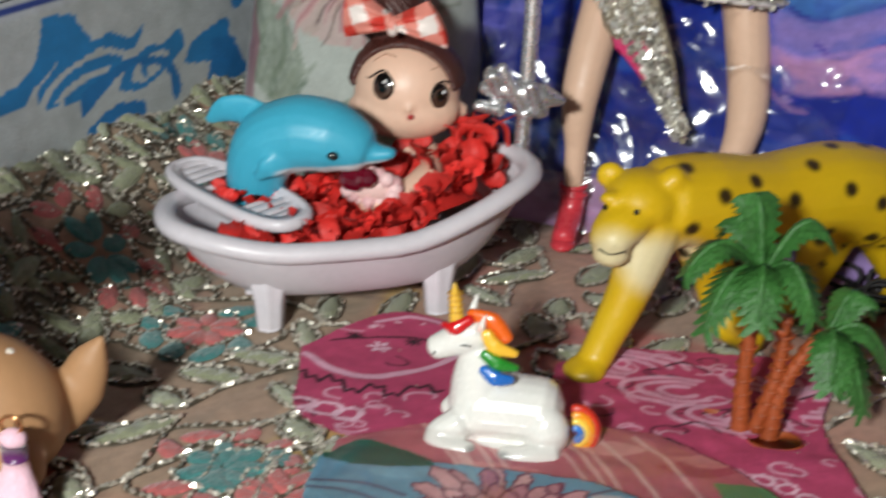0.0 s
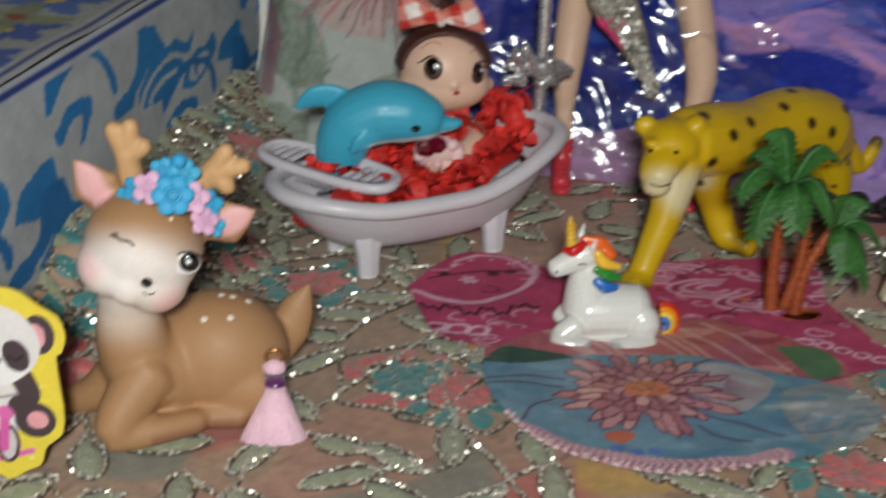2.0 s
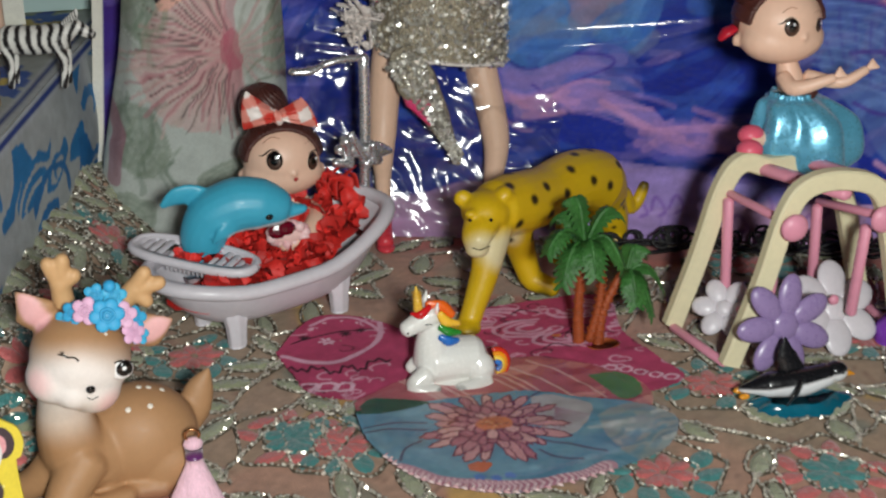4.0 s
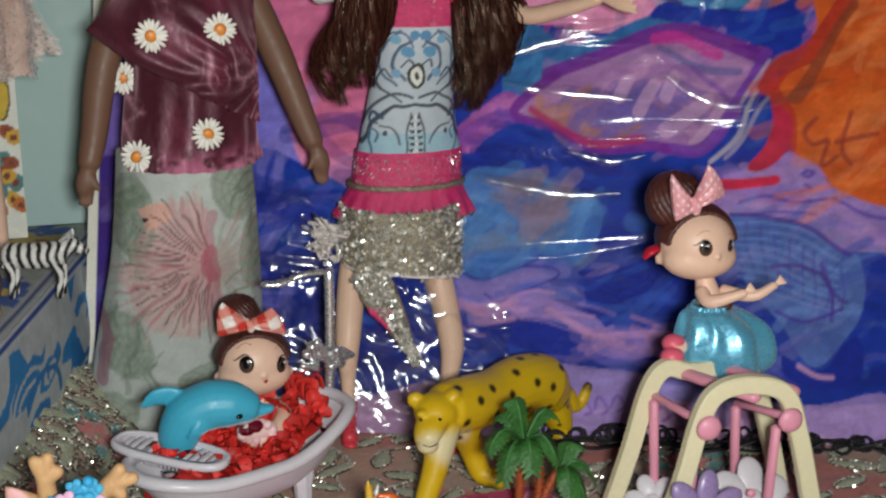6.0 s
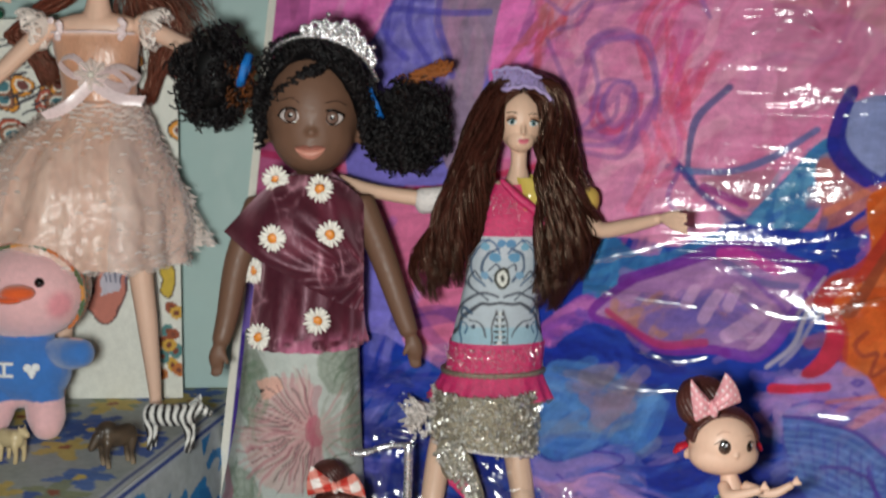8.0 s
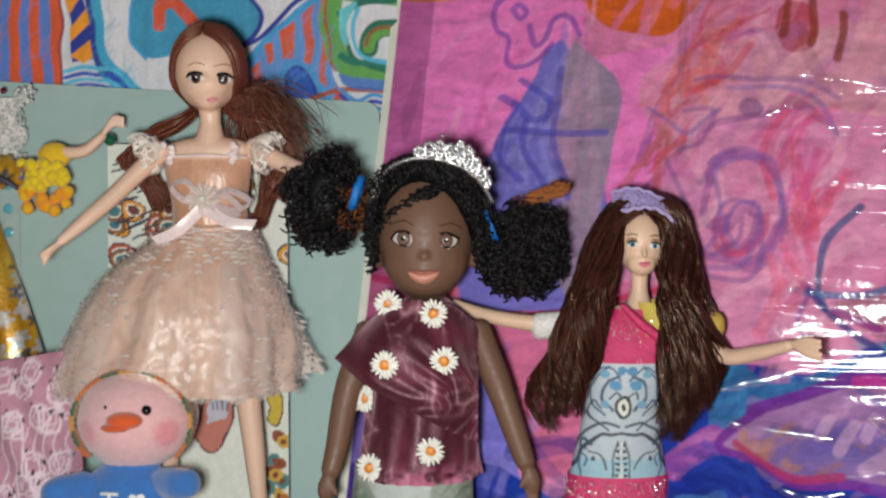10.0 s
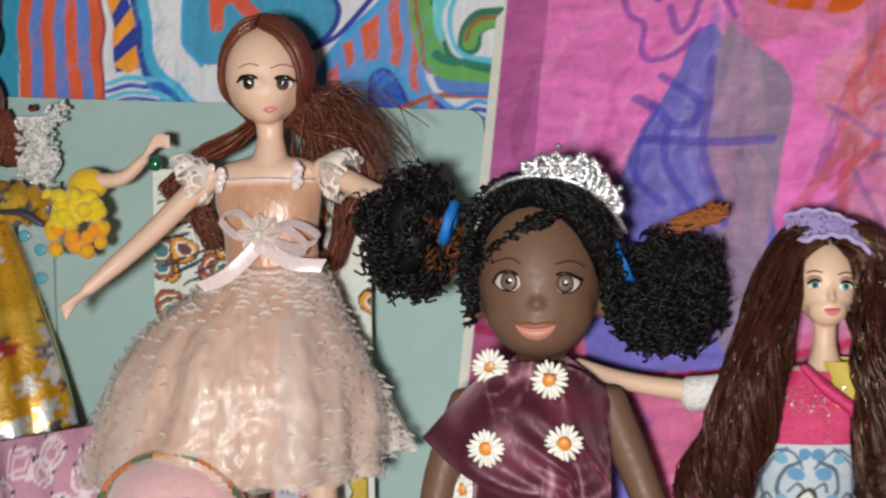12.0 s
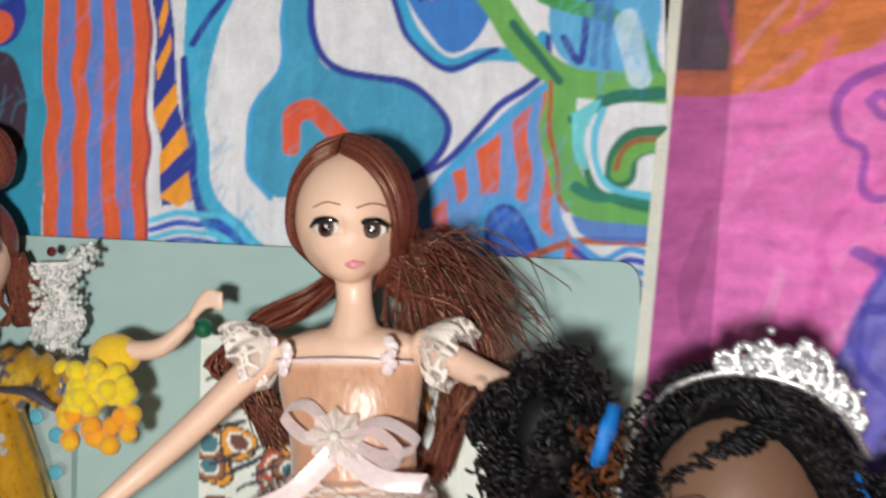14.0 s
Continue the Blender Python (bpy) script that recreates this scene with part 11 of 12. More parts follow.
# hair: combed from the parting, one bunch blown to the side, the rest down the back
s.ball((-0.1218, 0.1880, 0.3815), (0.0208, 0.0203, 0.0242), 3, seg=24, rings=18)
for k in range(420):
    o = -1 if k % 2 else 1
    q, w = rs.rand(), rs.rand()
    lock = combed((-0.1212, 0.1820, 0.3800), (0.0209, 0.0220, 0.0254), o, q, 1.03 + 0.08 * w, 46, 112, 0.04)
    lock += [lock[-1] + np.array((-0.005 * o, 0.009 + 0.004 * w, -0.009)), lock[-1] + np.array((-0.011 * o, 0.015 + 0.004 * w, -0.017))]
    s.tube(lock, [0.0006] + [0.0010] * 4 + [0.0008, 0.0005], 3, seg=5, per=3, flat=0.7)
for k in range(460):
    st = np.array((-0.1030 + 0.004 * rs.randn(), 0.190 + 0.004 * rs.randn(), 0.3620 + 0.004 * rs.randn()))
    sp = rs.randn(3)
    far = 1.0 if k % 6 else 1.5
    en = np.array((-0.0880 + 0.011 * sp[0] + 0.036 * (far - 1), 0.194 + 0.006 * sp[1], 0.3430 + 0.012 * sp[2]))
    s.tube([st, (st + en) / 2 + np.array((0, 0, 0.007 + 0.004 * rs.randn())), en + np.array((0, 0, -0.004)), en + np.array((0.010 * far * (rs.rand() - 0.2), 0, -0.026 * far * rs.rand()))], [0.0005, 0.00045, 0.0003, 0.00012], 3, seg=3, per=3)
for k in range(620):
    o = -1 if k % 2 else 1
    w, sp = rs.rand(), rs.randn(3)
    st = np.array((-0.1220 + o * 0.010 * rs.rand(), 0.196, 0.361))
    deep = np.array((0, 0.003 * sp[1], 0))
    if o < 0:
        way = [(-0.1400 - 0.004 * w, 0.194, 0.3500 - 0.006 * w), (-0.1570 - 0.010 * w, 0.194, 0.3440 - 0.010 * w), (-0.1660 - 0.014 * w, 0.195, 0.3330 - 0.010 * w), (-0.1600 - 0.012 * rs.rand(), 0.196, 0.3190 - 0.006 * rs.rand()), (-0.1490 - 0.012 * rs.rand(), 0.197, 0.3080 - 0.016 * rs.rand())]
    else:
        way = [(-0.1080 + 0.006 * w, 0.194, 0.3510), (-0.0960 + 0.016 * w, 0.195, 0.3400 + 0.004 * w), (-0.0900 + 0.018 * w, 0.196, 0.3230), (-0.0920 + 0.010 * w, 0.197, 0.3060), (-0.0990 + 0.008 * rs.rand(), 0.198, 0.2880 - 0.006 * rs.rand())]
    s.tube([st] + [np.array(p_) + deep + 0.0010 * rs.randn(3) for p_ in way], [0.0008, 0.0008, 0.0008, 0.0007, 0.0006, 0.0002], 3, seg=4, per=4)
thing("lace_gown_doll", s.data("lace_gown_doll", [M_TOY, M_SKIN, M_BLACK, M_REDBROWN, M_PEACH, M_ORGANZA, M_WHITESATIN, M_TUFT, M_VEIL]), "fashion doll with chestnut hair in a peach lace gown with bow", "doll")

# -- doll in the yellow brocade gown --
s = Shape()
gc = (-0.3025, 0.226, 0.3690)
h = Shape()
h.ball(gc, (0.0190, 0.0195, 0.0225), seg=24, rings=18)
h.ball((-0.3020, 0.217, 0.3570), (0.0110, 0.0105, 0.0095))
h.tube([(-0.3030, 0.228, 0.355), (-0.3035, 0.228, 0.332)], [0.0062, 0.0085], seg=12, per=3)
HD = [(-0.2062, 0.3305), (-0.1938, 0.3414), (-0.1810, 0.3500)]
h.tube([(-0.2250, 0.205, 0.3300), (HD[0][0], 0.205, HD[0][1]), (HD[1][0], 0.206, HD[1][1] - 0.001)], [0.0042, 0.0040, 0.0030], seg=10)
for k in range(4):
    h.tube([(HD[1][0], 0.206, HD[1][1]), (HD[2][0] - 0.006, 0.206, HD[2][1] + 0.002 - 0.0018 * k), (HD[2][0] + 0.001, 0.206, HD[2][1] + 0.0015 - 0.0022 * k)], [0.0018, 0.0014, 0.0008], seg=7, per=3)
skin = fuse(h, 0.0010, 4)
skin.m = [1] * len(skin.f)
yv = np.vstack(skin.v)
s.join(skin)
for x in (-0.3110, -0.2935):
    p = skin_at(x, 0.3690, yv)
    s.disc(p, 0.0026, (0, -1, 0), 0, (230, 224, 216), thick=0.0005, rx=1.5)
    s.disc(p - Vector((0, 0.0005, 0)), 0.0020, (0, -1, 0), 0, (96, 112, 76), thick=0.0005)
    s.disc(p - Vector((0, 0.0009, 0)), 0.0010, (0, -1, 0), 2, thick=0.0004)
    s.tube([p + Vector(t_) for t_ in ((-0.0042, 0.0004, 0.0004), (0, -0.0005, 0.0026), (0.0042, 0.0004, 0.0004))], 0.0005, 2, seg=5)
pm = skin_at(-0.3020, 0.3560, yv)
s.tube([pm + Vector((-0.003, 0.0004, 0)), pm, pm + Vector((0.003, 0.0004, 0))], 0.0010, 0, (222, 120, 140), seg=7)
rs = np.random.RandomState(61)
s.ball((-0.3030, 0.2315, 0.3745), (0.0200, 0.0190, 0.0215), 3, seg=20, rings=14)
for k in range(70):
    a0 = 3.14 * k / 69
    st = np.array((-0.3025 + 0.0195 * math.cos(a0), 0.214 + 0.004 * rs.rand(), 0.3700 + 0.0215 * math.sin(a0)))
    s.tube([st, st * 0.5 + np.array((-0.3025, 0.225, 0.394)) * 0.5 + np.array((0.3 * (st[0] + 0.3025), 0, 0.004)), np.array((-0.3015, 0.234, 0.4010))], 0.0015, 3, seg=6, per=4)
for k in range(40):
    t = 6.28 * k / 40
    s.tube([np.array((-0.2990, 0.234, 0.4110)) + np.array((0.0125 * math.cos(t + q) * math.sin(q * 1.6 + 0.1), 0.0100 * math.sin(t + q) * math.sin(q * 1.6 + 0.1), 0.0135 * math.cos(q * 1.8))) for q in np.linspace(0, 1.7, 5)], 0.0022, 3, seg=6, per=3)
for k in range(40):
    s.tube([(-0.2860 + 0.002 * rs.randn(), 0.236, 0.3700), (-0.2800 + 0.004 * rs.randn(), 0.236, 0.3540 + 0.004 * rs.randn()), (-0.2790 + 0.005 * rs.randn(), 0.236, 0.3400)], 0.0014, 3, seg=5, per=3)


def brocade(v):
    x, z = v[:, 0], v[:, 2]
    a = Art(x, z, (204, 148, 30), 0.003, 150)
    n1 = vnoise(x * 60 + v[:, 1] * 30, z * 50, 4)
    # satin highlights painted as pale gold patches
    a.put(ramp(n1, 0.5, 0.8), (244, 214, 96), 0.8)
    r2 = np.random.RandomState(7)
    for k in range(230):
        cx, cz = -0.370 + 0.150 * r2.rand(), 0.175 + 0.16 * r2.rand()
        if cz < 0.25 or k % 2 == 0:
            col = ((58, 66, 106), (206, 206, 210), (92, 100, 140), (190, 196, 206), (206, 206, 210), (60, 72, 84), (168, 36, 56))[k % 7]
            for i in range(6):
                t = i * 1.05 + k
                a.oval(cx + 0.0032 * math.cos(t), cz + 0.0032 * math.sin(t), 0.0030, 0.0016, col, 0.9, math.degrees(t))
            a.oval(cx, cz, 0.0012, 0.0012, (232, 214, 190))
    return a.c


def piece(rows, seg, wave, mat, art, per=10):
    g = Shape()
    g.lathe([tuple(r) for r in cat(rows, per)], seg=seg, wave=wave, cap=False)
    s.add(g.v[0], g.f, mat, art(g.v[0]))


piece([(-0.3000, 0.205, 0.1780, 0.0660, 0.042), (-0.3000, 0.207, 0.2100, 0.0600, 0.040), (-0.3010, 0.212, 0.2500, 0.0480, 0.034), (-0.3020, 0.220, 0.2850, 0.0350, 0.024), (-0.3025, 0.224, 0.3050, 0.0260, 0.018)], 150, lambda a, k: 1 + (0.07 * np.cos(a * 8 + 1 + k) + 0.035 * np.cos(a * 17 + 2 * k)) * (1 - 0.7 * k) + 0.03 * (vnoise(a * 7 + 9, np.full(a.shape, k * 12), 8) - 0.5), 4, brocade, 20)
piece([(-0.3025, 0.224, 0.3040, 0.0262, 0.018), (-0.3025, 0.225, 0.3180, 0.0280, 0.018), (-0.3030, 0.227, 0.3300, 0.0240, 0.014)], 60, None, 4, brocade, 8)
s.tube([(-0.3030, 0.222, 0.3430), (-0.3030, 0.218, 0.3360), (-0.3030, 0.214, 0.3280)], [0.0110, 0.0150, 0.0140], 5, seg=14, flat=0.7)
g = Shape()
g.tube([(-0.2840, 0.216, 0.3200), (-0.2650, 0.209, 0.3190), (-0.2480, 0.205, 0.3170), (-0.2340, 0.204, 0.3160)], [0.0105, 0.0112, 0.0088, 0.0092], seg=30, per=14)
g.v[0][:, 2] += 0.0014 * np.sin(g.v[0][:, 0] * 700 + g.v[0][:, 1] * 200)
s.add(g.v[0], g.f, 4, brocade(g.v[0]))
s.tube([(-0.2700, 0.2000, 0.3150), (-0.2560, 0.1970, 0.3140), (-0.2460, 0.1970, 0.3080)], [0.0030, 0.0046, 0.0030], 0, (70, 64, 80), seg=10, flat=0.5)
s.ball((-0.2250, 0.206, 0.3280), (0.0110, 0.0070, 0.0085), 6, (236, 190, 34))
for k in range(54):
    x, z = -0.2450 + 0.031 * rs.rand(), 0.2935 + 0.030 * rs.rand()
    s.ball((x, 0.2000 - 0.006 * rs.rand() * math.sin((x + 0.245) / 0.031 * 3.1), z), 0.0034 + 0.0010 * rs.rand(), 6, (240, 184 - int(rs.rand() * 36), 24) if z < 0.307 else (234, 202, 30), seg=12, rings=8)
thing("brocade_gown_doll", s.data("brocade_gown_doll", [M_TOY, M_SKIN, M_BLACK, M_REDBROWN, M_GOLDCLOTH, M_GLITTER, M_POM]), "doll with hair bun in yellow brocade gown with pompon sleeve", "doll")

# -- beaded clear ribbon behind that doll --
M_CLEAR = material("clear_film_ribbon", (206, 226, 226), 0.2, vary=0.1, alpha=0.45, coat=0.5)
M_SPARK = material("silver_seed_bead", (206, 206, 202), 0.24, metal=0.1, vary=0.1, scale=600, island=0.2, spec=0.9)
M_AQUA = material("aqua_sequin", (96, 174, 196), 0.2, vary=0.1, coat=0.6)
ribbon = thing("beaded_ribbon", None, "clear ribbon with aqua sequins and silver beads on green card", "ribbon")
s = Shape()
u, v = np.meshgrid(np.linspace(0, 1, 10), np.linspace(0, 1, 30), indexing="ij")
s.grid(np.stack([-0.2800 + 0.020 * u + 0.003 * v, 0.236 + 0.0015 * np.sin(v * 9), 0.205 + 0.150 * v], -1))
part("film", s, M_CLEAR, ribbon)
for k in range(16):
    s = Shape()
    s.disc((-0.2752 + 0.0088 * (k % 2) + 0.00006 * k, 0.2345, 0.209 + 0.0077 * k), 0.0032, (0, -1, 0), thick=0.0005)
    part("sequin", s, M_AQUA, ribbon)
rs = np.random.RandomState(71)
s = Shape()
s2 = Shape()
u, v = np.meshgrid(np.linspace(-1, 1, 30), np.linspace(0, 1, 50), indexing="ij")
s2.grid(np.stack([-0.2640 + 0.0115 * u * (0.75 + 0.35 * np.sin(v * 14)), 0.2342 + 0.0003 * np.sin(v * 60), 0.308 + 0.058 * v], -1))
part("lace_patch", s2, M_RUFFLE, ribbon, "silvery white lace patch")
for k in range(230):
    q = (-0.2640 + 0.012 * (2 * rs.rand() - 1), 0.2335 - 0.002 * rs.rand(), 0.3640 - 0.054 * rs.rand() ** 1.3)
    s.ball(q, 0.0008 + 0.0006 * rs.rand(), seg=10, rings=7)
for k in range(40):
    s.ball((-0.2520 + 0.004 * rs.randn(), 0.233, 0.3680 + 0.003 * rs.randn()), 0.0013, seg=10, rings=7)
tagged(part("bead_cluster", s, M_SPARK, ribbon, "clustered tiny silver beads"), kind="stuff")
s = Shape()
s.ball((-0.2660, 0.2320, 0.3704), 0.0022, seg=8, rings=5)
part("red_bead", s, M_GEM, ribbon, "dark red glass bead")

# -- doodle card behind the lace-gown doll --
def doodle(x, z):
    a = Art(x, z, (226, 226, 216), 0.003, 120)
    top_ = z > 0.235
    n_ = vnoise(x * 160, z * 160, 4)
    rs_ = np.random.RandomState(3)
    for k in range(46):
        cx, cz = -0.195 + 0.12 * rs_.rand(), 0.245 + 0.085 * rs_.rand()
        for r_, col in ((0.0085, (60, 46, 40)), (0.0075, ((186, 84, 62), (226, 150, 50), (150, 96, 70))[k % 3]), (0.0052, (236, 230, 216)), (0.0040, ((204, 116, 50), (110, 60, 56), (70, 120, 130))[k % 3])):
            a.oval(cx, cz, r_, r_ * 0.8, col)
    for k in range(20):
        x0 = -0.193 + 0.02 * rs_.rand()
        z0 = 0.245 + 0.08 * rs_.rand()
        a.line([(x0, z0), (x0 + 0.012, z0 + 0.004)], 0.0012, (40, 44, 60))
    # the leaf-shaped fin and the small ornament low on the card
    a.fill([(-0.1412, 0.1490), (-0.1310, 0.1744), (-0.1185, 0.1779), (-0.1135, 0.1706), (-0.1199, 0.1487), (-0.1294, 0.1378)], (198, 120, 104), edge=(96, 60, 60), width=0.0012)
    a.fill([(-0.1338, 0.1562), (-0.1294, 0.1707), (-0.1186, 0.1743), (-0.1201, 0.1597)], (196, 196, 210), 0.9)
    for k in range(5):
        a.line([(-0.1300 + 0.004 * k, 0.178), (-0.1270 + 0.003 * k, 0.165)], 0.0008, (80, 84, 110))
    o = [(-0.0898, 0.1685), (-0.0872, 0.1223), (-0.0987, 0.1075), (-0.0861, 0.1483), (-0.0892, 0.1335), (-0.0964, 0.1187), (-0.0859, 0.1111), (-0.0917, 0.1261)]
    a.fill([(o[0][0] - 0.004, o[0][1] + 0.006), (o[0][0] + 0.004, o[0][1] + 0.006), (o[0][0] + 0.005, o[0][1] - 0.012), (o[0][0] - 0.002, o[0][1] - 0.012)], (206, 174, 60), edge=(90, 70, 30), width=0.001)
    for k, q in enumerate(o[1:] * 2):
        a.oval(q[0] + 0.004 * (k > 6), q[1] - 0.003 * (k > 6), 0.0048, 0.0042, ((190, 110, 50), (206, 160, 60), (150, 74, 44), (80, 130, 130))[k % 4])
        a.oval(q[0] + 0.004 * (k > 6), q[1] - 0.003 * (k > 6), 0.0018, 0.0018, (120, 60, 40))
    a.hatch(0.06, 300, 300, 91)
    return a.c


X, Z = np.meshgrid(np.linspace(-0.1955, -0.0800, 130), np.linspace(0.0885, 0.3350, 250), indexing="ij")
s = Shape()
lean = 0.207 + 0.06 * (Z - 0.0885)
s.grid(np.stack([X, lean, Z], -1), 0, doodle(X, Z))
s.grid(np.stack([X[::-1], lean + 0.0012, Z], -1), 0, (222, 222, 214))
thing("doodle_card", s.data("doodle_card", [M_PAPER]), "white card with a doodled orange and brown pattern", "card")
s = Shape()
gb = [(-0.1922, 0.3378)][0]
s.ball((gb[0], 0.216, gb[1]), 0.0040, seg=12, rings=8)
thing("green_bead", s.data("green_bead", [material("green_glass_bead", (20, 96, 66), 0.12, coat=0.6)]), "small dark green round bead on the card", "bead")

# -- plush duckling --
M_PLUSH = material("short_pile_plush", attr=True, rough=0.95, vary=0.12, scale=240, sheen=0.6, bump=0.6, bump_scale=1100)
s = Shape()
h = Shape()
dc, dr = (-0.1570, 0.132, 0.1740), (0.0335, 0.0270, 0.0285)
h.ball(dc, dr, seg=28, rings=20)
h.ball((-0.1610, 0.130, 0.1280), (0.0285, 0.0220, 0.0240), seg=24, rings=16)
h.tube([(-0.1385, 0.122, 0.1400), (-0.1270, 0.112, 0.1410), (-0.1195, 0.108, 0.1425)], [0.0085, 0.0095, 0.0080], seg=14)
h.tube([(-0.1830, 0.122, 0.1380), (-0.1950, 0.112, 0.1360), (-0.2010, 0.108, 0.1350)], [0.0085, 0.0095, 0.0080], seg=14)
h.tube([(-0.1480, 0.122, 0.1140), (-0.1450, 0.114, 0.1020), (-0.1435, 0.108, 0.0960)], [0.0120, 0.0115, 0.0085], seg=14)
h.tube([(-0.1740, 0.122, 0.1140), (-0.1770, 0.114, 0.1020), (-0.1785, 0.108, 0.0960)], [0.0120, 0.0115, 0.0085], seg=14)


def duck_paint(P):
    shirt = (P[:, 2] < 0.1500) & (P[:, 2] > 0.1130)
    blush = close_to(P, [(-0.1325, 0.112, 0.1690), (-0.1830, 0.112, 0.1690)], 0.0085, 0.4)
    return blend((236, 184, 186), (blush * 0.7, (228, 130, 142)), (shirt, (58, 116, 190)))


skin = fuse(h, 0.0012, 4, duck_paint)
dv = np.vstack(skin.v)
s.join(skin)
BK = [(-0.1561, 0.1776), (-0.1441, 0.1838), (-0.1675, 0.1854)]
p = skin_at(BK[0][0], BK[0][1], dv)
s.ball(p + Vector((0.0005, -0.002, 0.001)), (0.0105, 0.0070, 0.0050), 0, (226, 92, 34), seg=18, rings=10)
s.ball(p + Vector((-0.004, -0.004, -0.0025)), (0.0085, 0.0060, 0.0028), 0, (214, 84, 30), seg=18, rings=10)
for q in (BK[1], BK[2]):
    pe = skin_at(q[0], q[1], dv)
    s.ball(pe - Vector((0, 0.0004, 0)), 0.0030 if q is BK[1] else 0.0010, 1, seg=12, rings=8)
# knitted hood edge in orange and green
for k in range(5):
    for j, t in enumerate(np.linspace(radians(-40), radians(220), 74)):
        r_ = 1.0 + 0.012 * math.sin(k * 2.1)
        c_ = (dc[0] + (0.0345 - 0.0004 * k) * r_ * math.cos(t), 0.1225 + 0.0042 * k, dc[2] + (0.0296 + 0.0003 * k) * r_ * math.sin(t))
        col = ((204, 112, 48), (76, 104, 62), (210, 142, 66), (84, 96, 54), (196, 98, 42))[(k + (j // 5)) % 5]
        s.ball(c_, (0.0013, 0.0029, 0.0020), 0, col, rot=(0, -math.degrees(t), 18 if j % 2 else -18), seg=7, rings=5)
s.ball((dc[0], 0.142, dc[2] + 0.002), (0.0352, 0.0250, 0.0300), 0, (160, 96, 54), seg=24, rings=16)
# white felt bars and heart on the shirt
SH = [(-0.1668, 0.1316), (-0.1511, 0.1315)]
x0, z0 = SH[0]
for pts in ([(x0 - 0.005, z0 + 0.004), (x0 + 0.005, z0 + 0.004)], [(x0 - 0.005, z0 - 0.003), (x0 + 0.005, z0 - 0.003)], [(x0, z0 + 0.004), (x0, z0 - 0.003)]):
    s.tube([skin_at(a_[0], a_[1], dv) - Vector((0, 0.0004, 0)) for a_ in pts], 0.0011, 2, seg=6, per=2)
x1, z1 = SH[1]
for dx, dz, r_ in ((-0.0022, 0.0016, 0.0026), (0.0022, 0.0016, 0.0026), (0.0, -0.0010, 0.0026), (0.0, -0.0034, 0.0014)):
    s.disc(skin_at(x1 + dx, z1 + dz, dv) - Vector((0, 0.0004, 0)), r_, (0.2, -1, 0), 2, thick=0.0007)
thing("plush_duckling", s.data("plush_duckling", [M_PLUSH, M_BLACK, material("white_felt", (230, 230, 230), 0.9, vary=0.1, scale=300)]), "pink plush duckling in blue shirt with knitted hood", "plush toy")

# -- pink bandana cushion --
def bandana_pink(x, z):
    a = Art(x, z, (196, 140, 160), 0.002, 120)
    r2 = np.random.RandomState(17)
    for k in range(26):
        cx, cz = -0.25 + 0.062 * r2.rand(), 0.14 + 0.075 * r2.rand()
        dd = np.maximum(np.abs(a.x - cx), np.abs(a.y - cz)) if k % 3 == 0 else np.hypot(a.x - cx, a.y - cz)
        a.put(np.abs(dd - 0.0055) < 0.0008, (236, 212, 220), 0.9), a.put(np.abs(dd - 0.0030) < 0.0006, (230, 200, 212), 0.9)
        a.oval(cx + 0.006, cz + 0.002, 0.0011, 0.0011, (60, 30, 44)), a.oval(cx - 0.004, cz + 0.006, 0.0009, 0.0009, (60, 30, 44))
    for k in range(10):
        x0 = -0.25 + 0.006 * k
        a.line([(x0, 0.150), (x0 + 0.003, 0.160), (x0, 0.170), (x0 + 0.003, 0.180)], 0.0010, (238, 216, 222), 0.7)
    return a.c


u, v = np.meshgrid(np.linspace(-1, 1, 70), np.linspace(-1, 1, 70), indexing="ij")
fat = 0.012 * (1 - u ** 4) * (1 - v ** 4)
s = Shape()
x, z = -0.2240 + 0.0290 * u - 0.002 * v, 0.1300 + 0.0460 * v + 0.004 * u
z = z + 0.0035
s.grid(np.stack([x, 0.150 - fat + 0.0015 * np.sin(u * 9 + v * 5), z + 0.034], -1), 0, bandana_pink(x, z + 0.034))
s.grid(np.stack([x[::-1], 0.150 + fat[::-1], z[::-1] + 0.034], -1), 0, (190, 132, 152))
lowz = min(t.min(0)[2] for t in s.v)
s.v = [q - np.array((0, 0, lowz - 0.0885)) * np.clip((0.24 - q[:, 2:3]) / 0.15, 0, 1) for q in s.v]
thing("bandana_cushion", s.data("bandana_cushion", [M_FABRIC]), "pink paisley bandana cushion standing beside the plush duckling", "cushion")


